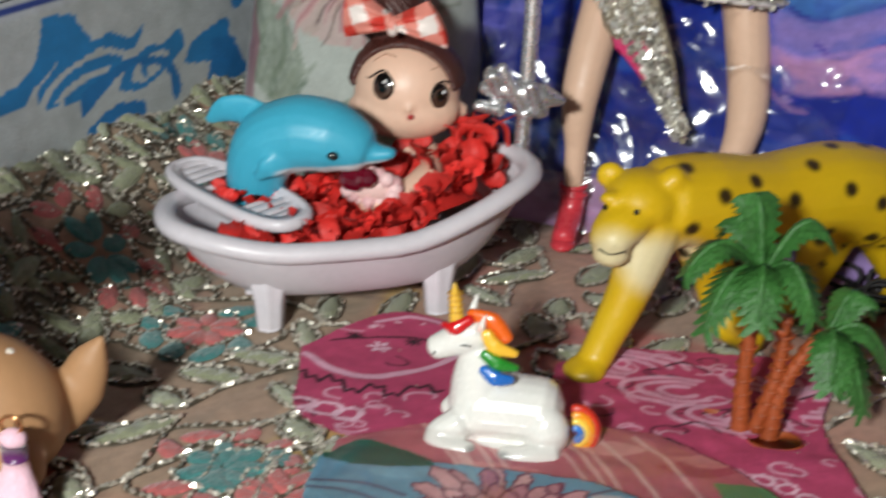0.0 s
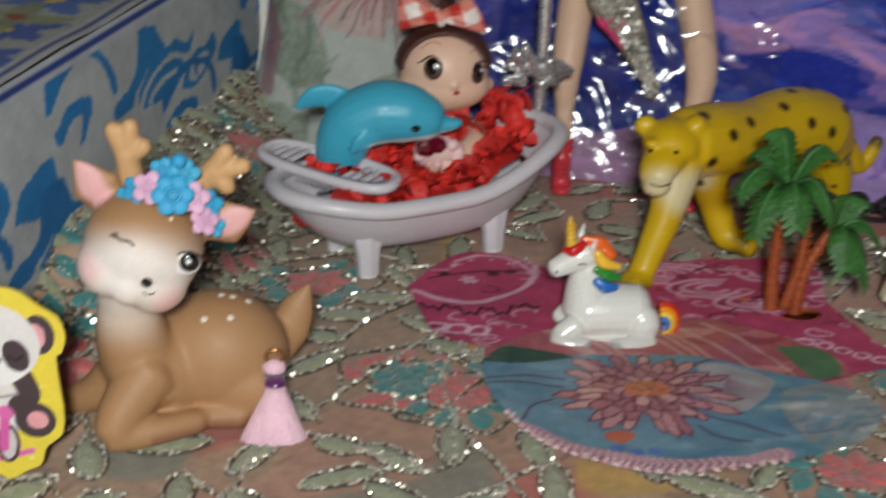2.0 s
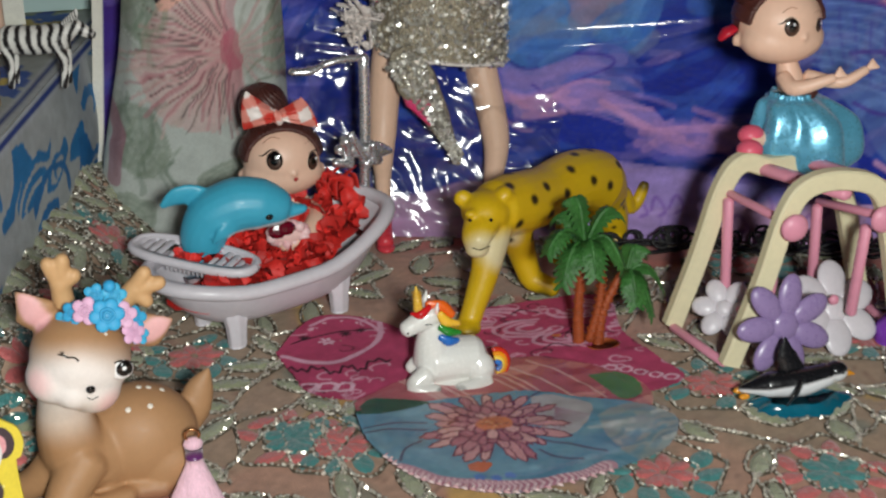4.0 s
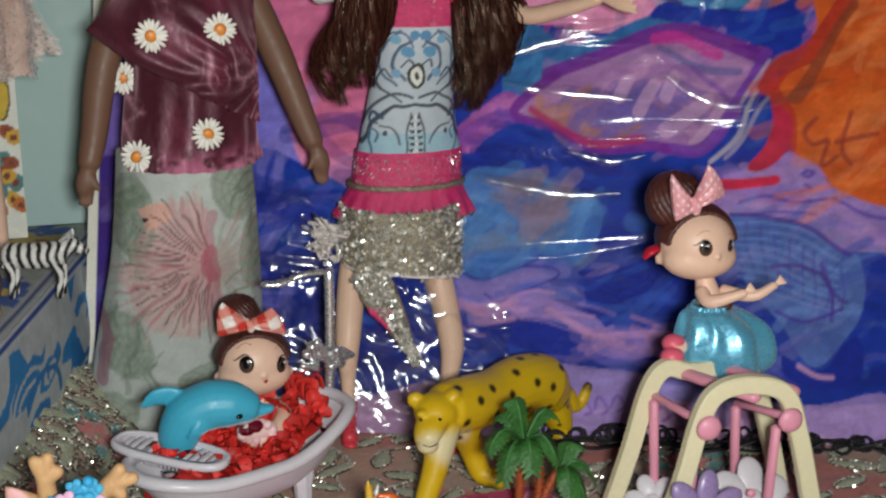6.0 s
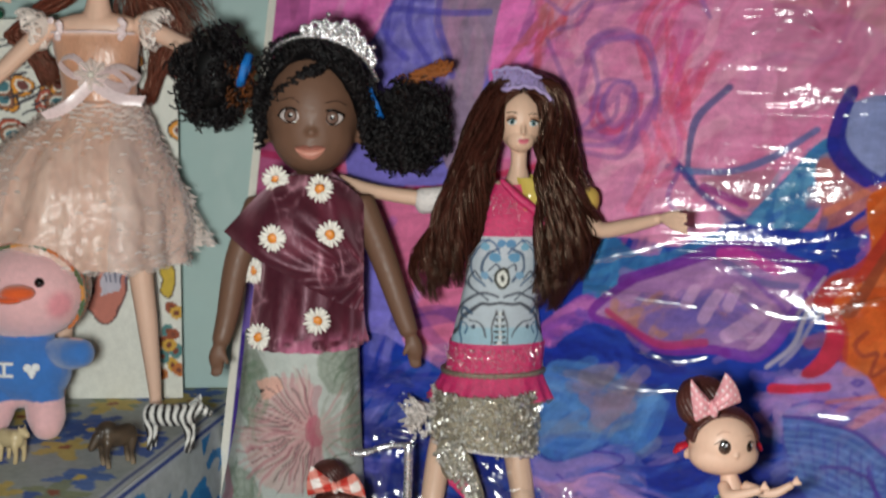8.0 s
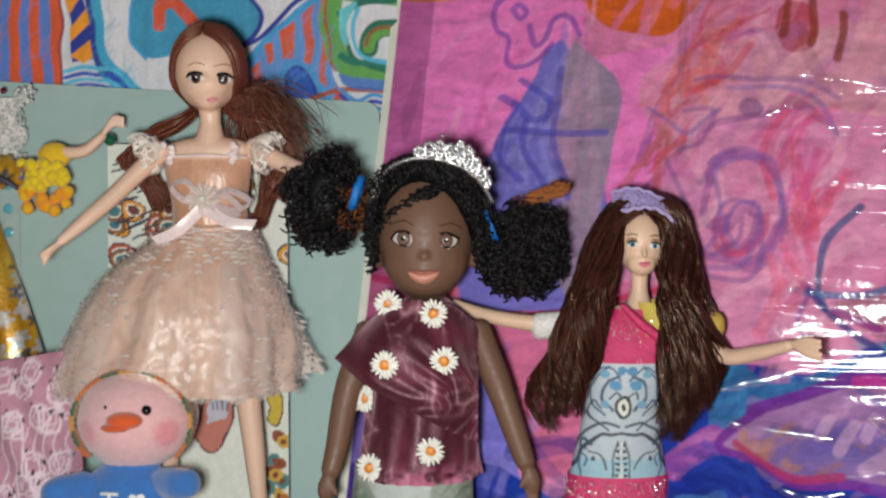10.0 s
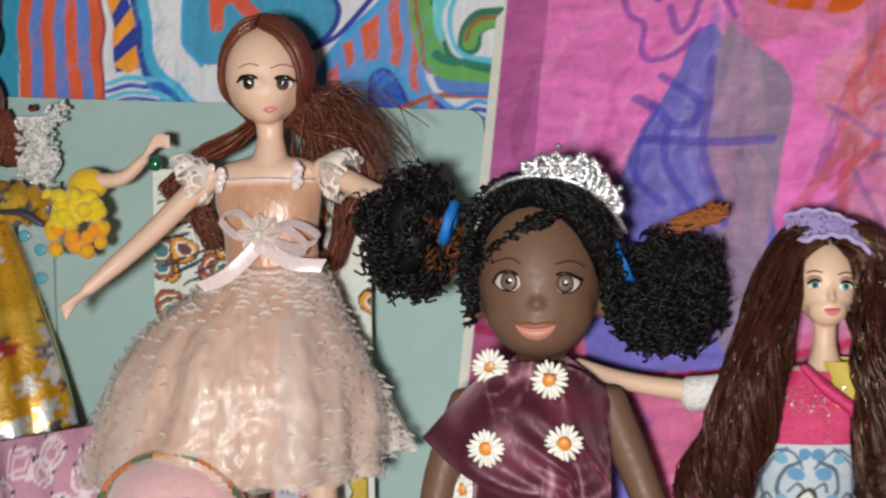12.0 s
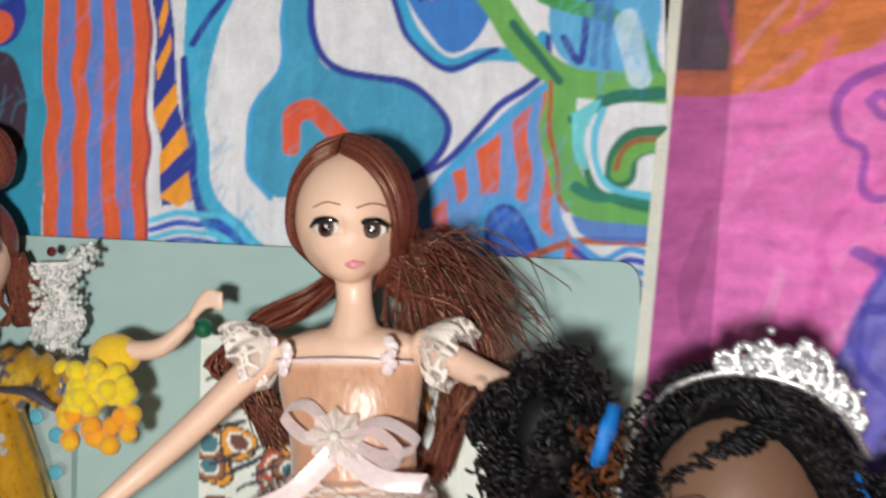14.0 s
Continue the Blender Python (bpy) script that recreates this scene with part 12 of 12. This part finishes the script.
# -- small animals on the lid --
def four_legs(s, c, L, H, r, yaw, neck, head_, tail=True):
    """A standing beast: body along yaw, c at the ground below its middle."""
    d = np.array((math.cos(radians(yaw)), math.sin(radians(yaw)), 0))
    w = np.array((-d[1], d[0], 0))
    c = np.array(c)
    up_ = np.array((0, 0, 1.0))
    s.tube([c - d * L * 0.42 + up_ * H * 0.72, c + up_ * H * 0.70, c + d * L * 0.40 + up_ * H * 0.74], [r * 0.95, r * 1.05, r], seg=16)
    for a_ in (-0.38, 0.38):
        for b_ in (-0.6, 0.6):
            f = c + d * L * a_ + w * r * b_
            s.tube([f + up_ * H * 0.62, f + up_ * H * 0.32 + d * 0.0008, f + up_ * 0.0012], [r * 0.48, r * 0.27, r * 0.26], seg=10)
    s.tube([c + d * L * 0.40 + up_ * H * 0.76, c + d * (L * 0.40 + neck[0]) + up_ * (H * 0.76 + neck[1])], [r * 0.7, r * 0.5], seg=12, per=3)
    hp = c + d * (L * 0.40 + neck[0]) + up_ * (H * 0.76 + neck[1])
    s.tube([hp, hp + d * head_[0] + up_ * head_[1]], [r * 0.55, r * 0.34], seg=12, per=3)
    for b_ in (-1, 1):
        s.tube([hp + w * r * 0.3 * b_, hp + w * r * 0.5 * b_ + up_ * r * 0.7], [r * 0.2, r * 0.08], seg=7, per=2)
    if tail:
        s.tube([c - d * L * 0.45 + up_ * H * 0.78, c - d * (L * 0.52) + up_ * H * 0.5], [r * 0.14, r * 0.12], seg=7, per=3)


s = Shape()
four_legs(s, (-0.0690, 0.0920, 0.0880), 0.0300, 0.0300, 0.0062, -12, (0.0060, 0.0040), (0.0070, -0.0040))


def zebra_paint(P):
    q = P[:, 0] * 1500 + 3 * np.sin(P[:, 2] * 300) + 1.5 * np.sin(P[:, 1] * 500)
    return blend((222, 220, 214), (ramp(np.sin(q), -0.05, 0.25), (34, 30, 32)), (close_to(P, [(-0.0420, 0.0860, 0.1100)], 0.003), (30, 28, 28)))


z_ = fuse(s, 0.0006, 2, zebra_paint)
for k in range(14):
    q = k / 13
    z_.ball((-0.0570 + 0.0065 * q, 0.0893 - 0.001 * q, 0.1150 + 0.0055 * q), (0.0009, 0.0007, 0.0020), 0, ((30, 28, 30), (220, 218, 212))[k % 2], seg=7, rings=5)
thing("zebra_figurine", z_.data("zebra_figurine", [M_TOY]), "small black and white plastic zebra at the box edge", "figurine")
s = Shape()
four_legs(s, (-0.0930, 0.0640, 0.0880), 0.0190, 0.0250, 0.0060, 214, (0.0036, 0.0000), (0.0046, -0.0066))
s.ball((-0.0980, 0.0615, 0.1085), (0.0066, 0.0060, 0.0062))
w_ = fuse(s, 0.0007, 3, lambda P: blend((86, 70, 54), (vnoise(P[:, 0] * 260, P[:, 2] * 260, 4), (52, 42, 34)), (ramp(-P[:, 2], -0.096, -0.089), (140, 122, 100))))
thing("brown_beast_figurine", w_.data("brown_beast_figurine", [M_TOY]), "small brown plastic bison standing on the box", "figurine")
s = Shape()
four_legs(s, (-0.1540, 0.0720, 0.0880), 0.0150, 0.0200, 0.0052, -30, (0.0030, 0.0040), (0.0040, -0.0020))
l_ = fuse(s, 0.0006, 3, lambda P: blend((206, 186, 146), (vnoise(P[:, 0] * 300, P[:, 2] * 300, 6) * 0.6, (176, 150, 108))))
thing("lamb_figurine", l_.data("lamb_figurine", [M_TOY]), "small cream plastic lamb standing beside the plush duckling", "figurine")
s = Shape()
s.ball((-0.1700, 0.0700, 0.0960), (0.0090, 0.0075, 0.0085), 0, (70, 46, 34))
s.ball((-0.1640, 0.0640, 0.1020), (0.0055, 0.0050, 0.0050), 0, (64, 42, 32))
k_ = fuse(s, 0.0008, 3, lambda P: blend((70, 46, 34), (vnoise(P[:, 0] * 300, P[:, 2] * 300, 6), (46, 30, 24))))
thing("dark_bear_figurine", k_.data("dark_bear_figurine", [M_TOY]), "small dark brown plastic animal sitting on the box", "figurine")


# ---- embroidery on the net, beads, film and trim ----
M_OLIVE = material("olive_silk_thread", (144, 148, 116), 0.42, vary=0.25, scale=240, stretch=(3, 1, 1), bump=0.8, bump_scale=900, sheen=0.5, spec=0.6)
M_ROSE = material("rose_silk_thread", (190, 96, 94), 0.5, vary=0.25, scale=240, bump=0.7, bump_scale=900, sheen=0.4)
M_SEA = material("teal_silk_thread", (62, 126, 124), 0.45, vary=0.3, scale=240, bump=0.7, bump_scale=900, sheen=0.4)
M_BEAD = material("silver_bugle_bead", (226, 220, 206), 0.26, metal=0.6, vary=0.2, scale=700, island=0.35)


def stitched(length, width, high, n=14, ribs=9):
    """A padded leaf of satin stitch along x, with slanting ribs."""
    s = Shape()
    u, v = np.meshgrid(np.linspace(0, 1, n), np.linspace(-1, 1, 8), indexing="ij")
    w = width * np.sin(np.clip(u * 0.96 + 0.02, 0, 1) * np.pi) ** 0.62
    rib = 0.75 + 0.25 * np.cos((u * ribs + np.abs(v) * 0.8) * 2 * np.pi)
    s.grid(np.stack([(u - 0.5) * length, v * w, high * np.sqrt(np.clip(1 - v * v, 0, 1)) * rib * np.sin(np.clip(u, 0.03, 0.97) * np.pi) ** 0.4 - 0.0002], -1))
    return s


BEADS, THREADS = [], []


def scatter_beads(mesh_shape, rs_):
    """Tiny faceted beads, tilted at random, at the gathered places (x, y, heading, size, height)."""
    b = np.array(BEADS)
    n = len(b)
    z = cloth_height(b[:, 0], b[:, 1]) + 0.0012 + b[:, 4]
    d = np.stack([np.cos(b[:, 2]), np.sin(b[:, 2]), 0.35 * rs_.randn(n)], -1)
    d /= np.linalg.norm(d, axis=1)[:, None]
    w = np.cross(d, rs_.randn(n, 3))
    w /= np.linalg.norm(w, axis=1)[:, None]
    h = np.cross(d, w)
    p, k = np.stack([b[:, 0], b[:, 1], z], -1), b[:, 3:4]
    v = np.stack([p - d * k * 1.35, p + w * k * 0.9, p + h * k * 0.8, p - w * k * 0.9, p - h * k * 0.8, p + d * k * 1.35], 1).reshape(-1, 3)
    f = np.array([(0, 2, 1), (0, 3, 2), (0, 4, 3), (0, 1, 4), (5, 1, 2), (5, 2, 3), (5, 3, 4), (5, 4, 1)])
    mesh_shape.add(v, (f[None] + 6 * np.arange(n)[:, None, None]).reshape(-1, 3).tolist())


rs = np.random.RandomState(101)
leaf_meshes = [stitched(L, W, 0.0021).data("embroidered_leaf", [M_OLIVE]) for L, W in ((0.019, 0.0029), (0.0165, 0.0034), (0.0140, 0.0037), (0.021, 0.0030))]
rose_mesh = stitched(0.0105, 0.0030, 0.0013, 10, 6).data("embroidered_petal", [M_ROSE])
sea_mesh = stitched(0.0110, 0.0032, 0.0013, 10, 6).data("embroidered_petal", [M_SEA])
beads = Shape()


def lift(x, y):
    return float(cloth_height(np.array(x), np.array(y)))


def laid(mesh, x, y, turn, k, label=""):
    ob = new(mesh.name, mesh)
    e = 0.004
    nrm = Vector((-(lift(x + e, y) - lift(x - e, y)) / (2 * e), -(lift(x, y + e) - lift(x, y - e)) / (2 * e), 1)).normalized()
    ob.matrix_basis = Matrix.Translation((x, y, lift(x, y) + 0.0006)) @ Vector((0, 0, 1)).rotation_difference(nrm).to_matrix().to_4x4() @ Matrix.Rotation(turn, 4, "Z") @ Matrix.Diagonal((k, k, 1, 1))
    ob.parent = cloth
    return ob


def chain(pts, gap=0.0016, size=0.00080, jitter=0.00035):
    p = cat(pts, 5) if len(pts) > 2 else np.array(pts, float)
    THREADS.append(p)
    seg = np.linalg.norm(np.diff(p, axis=0), axis=1)
    total = seg.sum()
    at = np.concatenate([[0], np.cumsum(seg)])
    for d in np.arange(0, total, gap):
        i = min(np.searchsorted(at, d, "right") - 1, len(seg) - 1)
        q = p[i] + (p[i + 1] - p[i]) * (d - at[i]) / (seg[i] + 1e-9) + jitter * rs.randn(2)
        t = p[i + 1] - p[i]
        BEADS.append((q[0], q[1], math.atan2(t[1], t[0]) + 0.35 * rs.randn(), size * (0.7 + 0.7 * rs.rand()), 0.0))


blooms = [(-0.0165, -0.0076), (0.0140, -0.0783), (0.0308, -0.0871), (0.1355, -0.1321), (0.1921, -0.1474), (0.1769, -0.0789), (0.2547, -0.0580)] + [(-0.1340, 0.0462), (-0.0891, -0.0828)] + [(0.24, 0.02), (-0.02, 0.075), (0.30, -0.12)] + [tuple(BOX_A + BOX_D * a_ + BOX_N * o_) for a_, o_ in ((0.045, 0.022), (0.105, 0.030), (0.175, 0.024), (0.240, 0.030))]
for k, (bx, by) in enumerate(blooms):
    inner, outer = (rose_mesh, sea_mesh) if k % 3 != 1 else (sea_mesh, rose_mesh)
    for i in range(7):
        t = 0.9 * i + k
        laid(inner, bx + 0.0068 * math.cos(t), by + 0.0068 * math.sin(t), t, 0.9 + 0.2 * rs.rand())
    for i in range(10):
        t = 0.63 * i + k * 0.3
        if rs.rand() < 0.85:
            laid(outer, bx + 0.0165 * math.cos(t), by + 0.0150 * math.sin(t), t + 0.5 * rs.randn(), 0.95 + 0.25 * rs.rand())
    for r_ in (0.0115, 0.0215):
        chain([(bx + r_ * math.cos(t) * (1 + 0.12 * math.cos(5 * t)), by + r_ * math.sin(t) * (1 + 0.12 * math.cos(5 * t))) for t in np.linspace(0, 6.28, 16)], 0.0024)
leaves = []
for k in range(6000):
    x, y = -0.20 + 0.56 * rs.rand(), -0.27 + 0.44 * rs.rand()
    off = (x - BOX_A[0]) * BOX_N[0] + (y - BOX_A[1]) * BOX_N[1]
    if off < 0.002 or any(math.hypot(x - a, y - b) < 0.024 for a, b in blooms) or any(math.hypot(x - a, y - b) < 0.0160 for a, b, _ in leaves):
        continue
    if y > 0.128 - 0.33 * x:
        continue
    t = 6.28 * vnoise(np.array(x * 16.0), np.array(y * 16.0), 33) + 1.1 * (len(leaves) % 2) + 0.4 * rs.randn()
    leaves.append((x, y, float(t)))
for k, (x, y, t) in enumerate(leaves):
    sc = 0.82 + 0.35 * rs.rand()
    L, W = ((0.019, 0.0029), (0.0165, 0.0034), (0.0140, 0.0037), (0.021, 0.0030))[k % 4]
    laid(leaf_meshes[k % 4], x, y, t, sc)
    d, w = np.array((math.cos(t), math.sin(t))), np.array((-math.sin(t), math.cos(t)))
    c = np.array((x, y))
    ring = [c - d * L * sc * 0.54, c - d * L * sc * 0.25 + w * W * sc * 1.18, c + d * L * sc * 0.25 + w * W * sc * 1.15, c + d * L * sc * 0.54, c + d * L * sc * 0.25 - w * W * sc * 1.15, c - d * L * sc * 0.25 - w * W * sc * 1.18, c - d * L * sc * 0.54]
    chain(ring, 0.0017 if y < 0 else 0.0024)
    near_ = sorted(leaves, key=lambda q: (q[0] - x) ** 2 + (q[1] - y) ** 2)[1]
    e = np.array(near_[:2]) - 0.011 * np.array((math.cos(near_[2]), math.sin(near_[2])))
    s0 = c - d * L * sc * 0.54
    chain([s0, (s0 + e) / 2 + 0.004 * rs.randn(2), e], 0.0013, 0.00082)
for k in range(9):
    p0 = np.array((-0.15 + 0.06 * k + 0.02 * rs.randn(), -0.25 + 0.03 * rs.randn()))
    chain([p0, p0 + (0.04 + 0.02 * rs.randn(), 0.07), p0 + (-0.01, 0.15 + 0.02 * rs.randn()), p0 + (0.05, 0.25)], 0.0013, 0.00085)
# heavier glitter where the net is bunched against the box
heap = []
for k in range(1500):
    a_, o_ = 0.01 + 0.27 * rs.rand(), 0.001 + 0.05 * rs.rand()
    q = BOX_A + BOX_D * a_ + BOX_N * o_
    if len(heap) < 90 and all(math.hypot(q[0] - p_[0], q[1] - p_[1]) > 0.0095 for p_ in heap) and not any(math.hypot(q[0] - b_[0], q[1] - b_[1]) < 0.018 for b_ in blooms):
        heap.append(q)
        t = 6.28 * rs.rand()
        laid(leaf_meshes[k % 4], q[0], q[1], t, 0.75)
        chain([q + 0.011 * np.array((math.cos(t + d_), math.sin(t + d_) * 0.55)) for d_ in np.linspace(0, 6.28, 9)], 0.0019, 0.0006)
for k in range(260):
    a_, o_ = 0.10 + 0.22 * rs.rand(), 0.004 + 0.05 * rs.rand() ** 1.3
    q = BOX_A + BOX_D * a_ + BOX_N * o_
    BEADS.append((q[0], q[1], 6.28 * rs.rand(), 0.0006 + 0.0007 * rs.rand(), 0.0))
scatter_beads(beads, rs)
ob = new("bead_work", beads.data("bead_work", [M_BEAD], False))
ob.parent = cloth
tagged(ob, "tiny silver beads sewn along leaves and stems", kind="stuff")
thread = Shape()
for p in THREADS:
    d = np.gradient(p, axis=0)
    d /= np.linalg.norm(d, axis=1)[:, None] + 1e-9
    n = np.stack([-d[:, 1], d[:, 0]], -1)
    rows = []
    for off, up_ in ((-0.00075, 0.0002), (0.0, 0.0010), (0.00075, 0.0002)):
        q = p + n * off
        rows.append(np.c_[q, cloth_height(q[:, 0], q[:, 1]) + 0.0003 + up_])
    thread.grid(np.array(rows))
ob = new("couching_thread", thread.data("couching_thread", [material("dark_grey_thread", (84, 74, 60), 0.6, vary=0.3, scale=500, bump=0.5, bump_scale=1500)]))
ob.parent = cloth
tagged(ob, "dark thread outlining the embroidered leaves", kind="stuff")

# crumpled surplus film at the foot of the picture
M_FILM = bpy.data.materials.new("crumpled_clear_film")
M_FILM.use_nodes = True
nd, lk = M_FILM.node_tree.nodes, M_FILM.node_tree.links
clear_, gloss_, both_ = nd.new("ShaderNodeBsdfTransparent"), nd.new("ShaderNodeBsdfGlossy"), nd.new("ShaderNodeMixShader")
gloss_.inputs["Roughness"].default_value = 0.17
clear_.inputs["Color"].default_value = (0.99, 0.99, 0.99, 1)
both_.inputs[0].default_value = 0.10
lk.new(clear_.outputs[0], both_.inputs[1]), lk.new(gloss_.outputs[0], both_.inputs[2])
lk.new(both_.outputs[0], nd["Material Output"].inputs["Surface"])
film_ob = thing("crumpled_film", None, "crumpled clear plastic film bunched at the foot of the picture", "film", at=PIC)
rs = np.random.RandomState(111)
for u0, u1, v0, v1, amp in ((0.165, 0.275, 0.300, 0.440, 0.006), (-0.105, 0.075, 0.0, 0.075, 0.012), (-0.060, 0.050, 0.010, 0.130, 0.009), (-0.03, 0.065, 0.0, 0.045, 0.016)):
    u, v = np.meshgrid(np.linspace(u0, u1, 90), np.linspace(v0, v1, 56), indexing="ij")
    fold = amp * (0.55 * vnoise(u * 40, v * 60, 12) + 0.3 * np.abs(2 * vnoise(u * 95 + v * 60, v * 130, 13) - 1) + 0.05 * np.abs(2 * vnoise(u * 210, v * 260 - u * 90, 15) - 1)) + 0.003
    fold = fold + 0.0002 * rs.rand(*u.shape)
    rag = np.minimum(np.minimum(u - u0, u1 - u), v1 - v) + 0.03 * (vnoise(u * 55, v * 55, 14) - 0.62)
    keep = rag > 0
    cell = keep[:-1, :-1] & keep[1:, :-1] & keep[1:, 1:] & keep[:-1, 1:]
    ii, jj = np.nonzero(cell)
    s = Shape()
    s.add(np.stack([u + 0.003 * vnoise(u * 120, v * 120, 3), fold, v], -1).reshape(-1, 3), np.stack([ii * 56 + jj, (ii + 1) * 56 + jj, (ii + 1) * 56 + jj + 1, ii * 56 + jj + 1], -1).tolist())
    part("film_fold", s, M_FILM, film_ob)

# a clear disc that covers the floral scraps on the cloth
ring_ = cat([(0.0375, -0.0746), (0.0414, -0.0650), (0.0648, -0.0556), (0.1007, -0.0470), (0.1284, -0.0574), (0.1430, -0.0768), (0.1500, -0.1016), (0.1480, -0.1190), (0.1290, -0.1316), (0.1083, -0.1374), (0.0836, -0.1410), (0.0660, -0.1350), (0.0512, -0.1250), (0.0424, -0.1100), (0.0372, -0.0940), (0.0375, -0.0746)], 5)[:-1]
mid_ = ring_.mean(0)
disc_rows = []
for q in np.linspace(0.04, 1, 26):
    xy = mid_ + (ring_ - mid_) * q
    slack_ = ramp(xy[:, 0], 0.105, 0.145)
    h_ = 0.0076 + 0.0004 * vnoise(xy[:, 0] * 70, xy[:, 1] * 70, 21) + slack_ * (0.0016 * vnoise(xy[:, 0] * 190, xy[:, 1] * 190, 22) + 0.0008 * vnoise(xy[:, 0] * 420, xy[:, 1] * 420, 23)) - 0.0034 * ramp(np.full(len(xy), q), 0.86, 1.0)
    disc_rows.append(np.c_[xy, h_])
s = Shape()
s.grid(np.array(disc_rows), loop_v=True)
thing("clear_plastic_disc", s.data("clear_plastic_disc", [M_FILM]), "clear plastic disc lying over the floral scraps", "plastic disc")

# raised creases in the clear film over the picture
for pts, half in (([(0.055, 0.136), (0.075, 0.132), (0.103, 0.127), (0.131, 0.128)], 0.0042), ([(0.073, 0.201), (0.090, 0.207), (0.113, 0.214), (0.134, 0.219)], 0.0050), ([(0.069, 0.186), (0.090, 0.182), (0.120, 0.179), (0.137, 0.177)], 0.0036), ([(0.102, 0.150), (0.126, 0.145), (0.144, 0.148)], 0.0030), ([(-0.056, 0.115), (-0.041, 0.124), (-0.029, 0.119)], 0.0040), ([(-0.056, 0.087), (-0.037, 0.091), (-0.016, 0.085)], 0.0036),
                  ([(0.040, 0.463), (0.042, 0.420), (0.042, 0.378)], 0.0030), ([(-0.127, 0.398), (-0.130, 0.381), (-0.133, 0.366), (-0.133, 0.348)], 0.0042), ([(-0.137, 0.503), (-0.139, 0.482), (-0.138, 0.464)], 0.0040), ([(0.156, 0.189), (0.171, 0.179), (0.199, 0.175), (0.241, 0.188)], 0.0040), ([(0.111, 0.422), (0.118, 0.398), (0.130, 0.377)], 0.0040), ([(0.094, 0.365), (0.109, 0.372), (0.130, 0.357)], 0.0036), ([(0.159, 0.342), (0.182, 0.353), (0.201, 0.342)], 0.0044), ([(0.185, 0.291), (0.203, 0.301), (0.225, 0.308)], 0.0044)):
    line_ = cat(pts, 14)
    d_ = np.gradient(line_, axis=0)
    d_ /= np.linalg.norm(d_, axis=1)[:, None]
    n_ = np.stack([-d_[:, 1], d_[:, 0]], -1)
    k_ = np.linspace(0, 1, len(line_))
    wide = half * (0.35 + 0.65 * np.sin(k_ * 3.14)) * (0.7 + 0.6 * vnoise(k_ * 9, k_ * 0 + half * 900, 3))
    w_ = np.linspace(-1, 1, 11)
    uu = line_[:, None, 0] + n_[:, None, 0] * wide[:, None] * w_[None]
    vv = line_[:, None, 1] + n_[:, None, 1] * wide[:, None] * w_[None]
    s = Shape()
    s.grid(np.stack([uu, 0.0030 + 0.22 * wide[:, None] * (1 - w_[None] ** 2) + 0.0005 * vnoise(uu * 160, vv * 160, 5), vv], -1))
    part("film_crease", s, M_FILM, film_ob)

# black lace trim lying along the foot of the picture
M_BLACKLACE = material("black_lace", (22, 20, 22), 0.55, vary=0.2, scale=300, bump=0.5, bump_scale=800)
lace_ob = thing("black_lace_trim", None, "rumpled black lace trim lying along the foot of the picture", "lace")
for k in range(5):
    s = Shape()
    pts = []
    for i in range(15):
        u = 0.085 + 0.015 * i
        b_ = PIC @ Vector((u, 0.006 + 0.011 * rs.rand() + 0.002 * k, 0))
        pts.append((b_.x, b_.y, 0.0020 + 0.0075 * rs.rand() * (0.4 + 0.25 * k)))
    s.tube(pts, 0.0016 + 0.001 * rs.rand(), seg=7, per=5, flat=0.35, up=(0, 0.6, 1))
    part("lace_strand", s, M_BLACKLACE, lace_ob)
for k in range(46):
    u = 0.085 + 0.205 * rs.rand()
    b_ = PIC @ Vector((u, 0.006 + 0.014 * rs.rand(), 0))
    s = Shape()
    a = np.linspace(0, 6.28, 11)
    r_ = 0.003 + 0.0025 * rs.rand()
    s.tube(np.stack([b_.x + r_ * np.cos(a), b_.y + 0.4 * r_ * np.sin(a), 0.0025 + 0.004 * rs.rand() + 0.0032 * (1 + np.sin(a))], -1), 0.0008, per=1, close=True, seg=6)
    part("lace_loop", s, M_BLACKLACE, lace_ob)
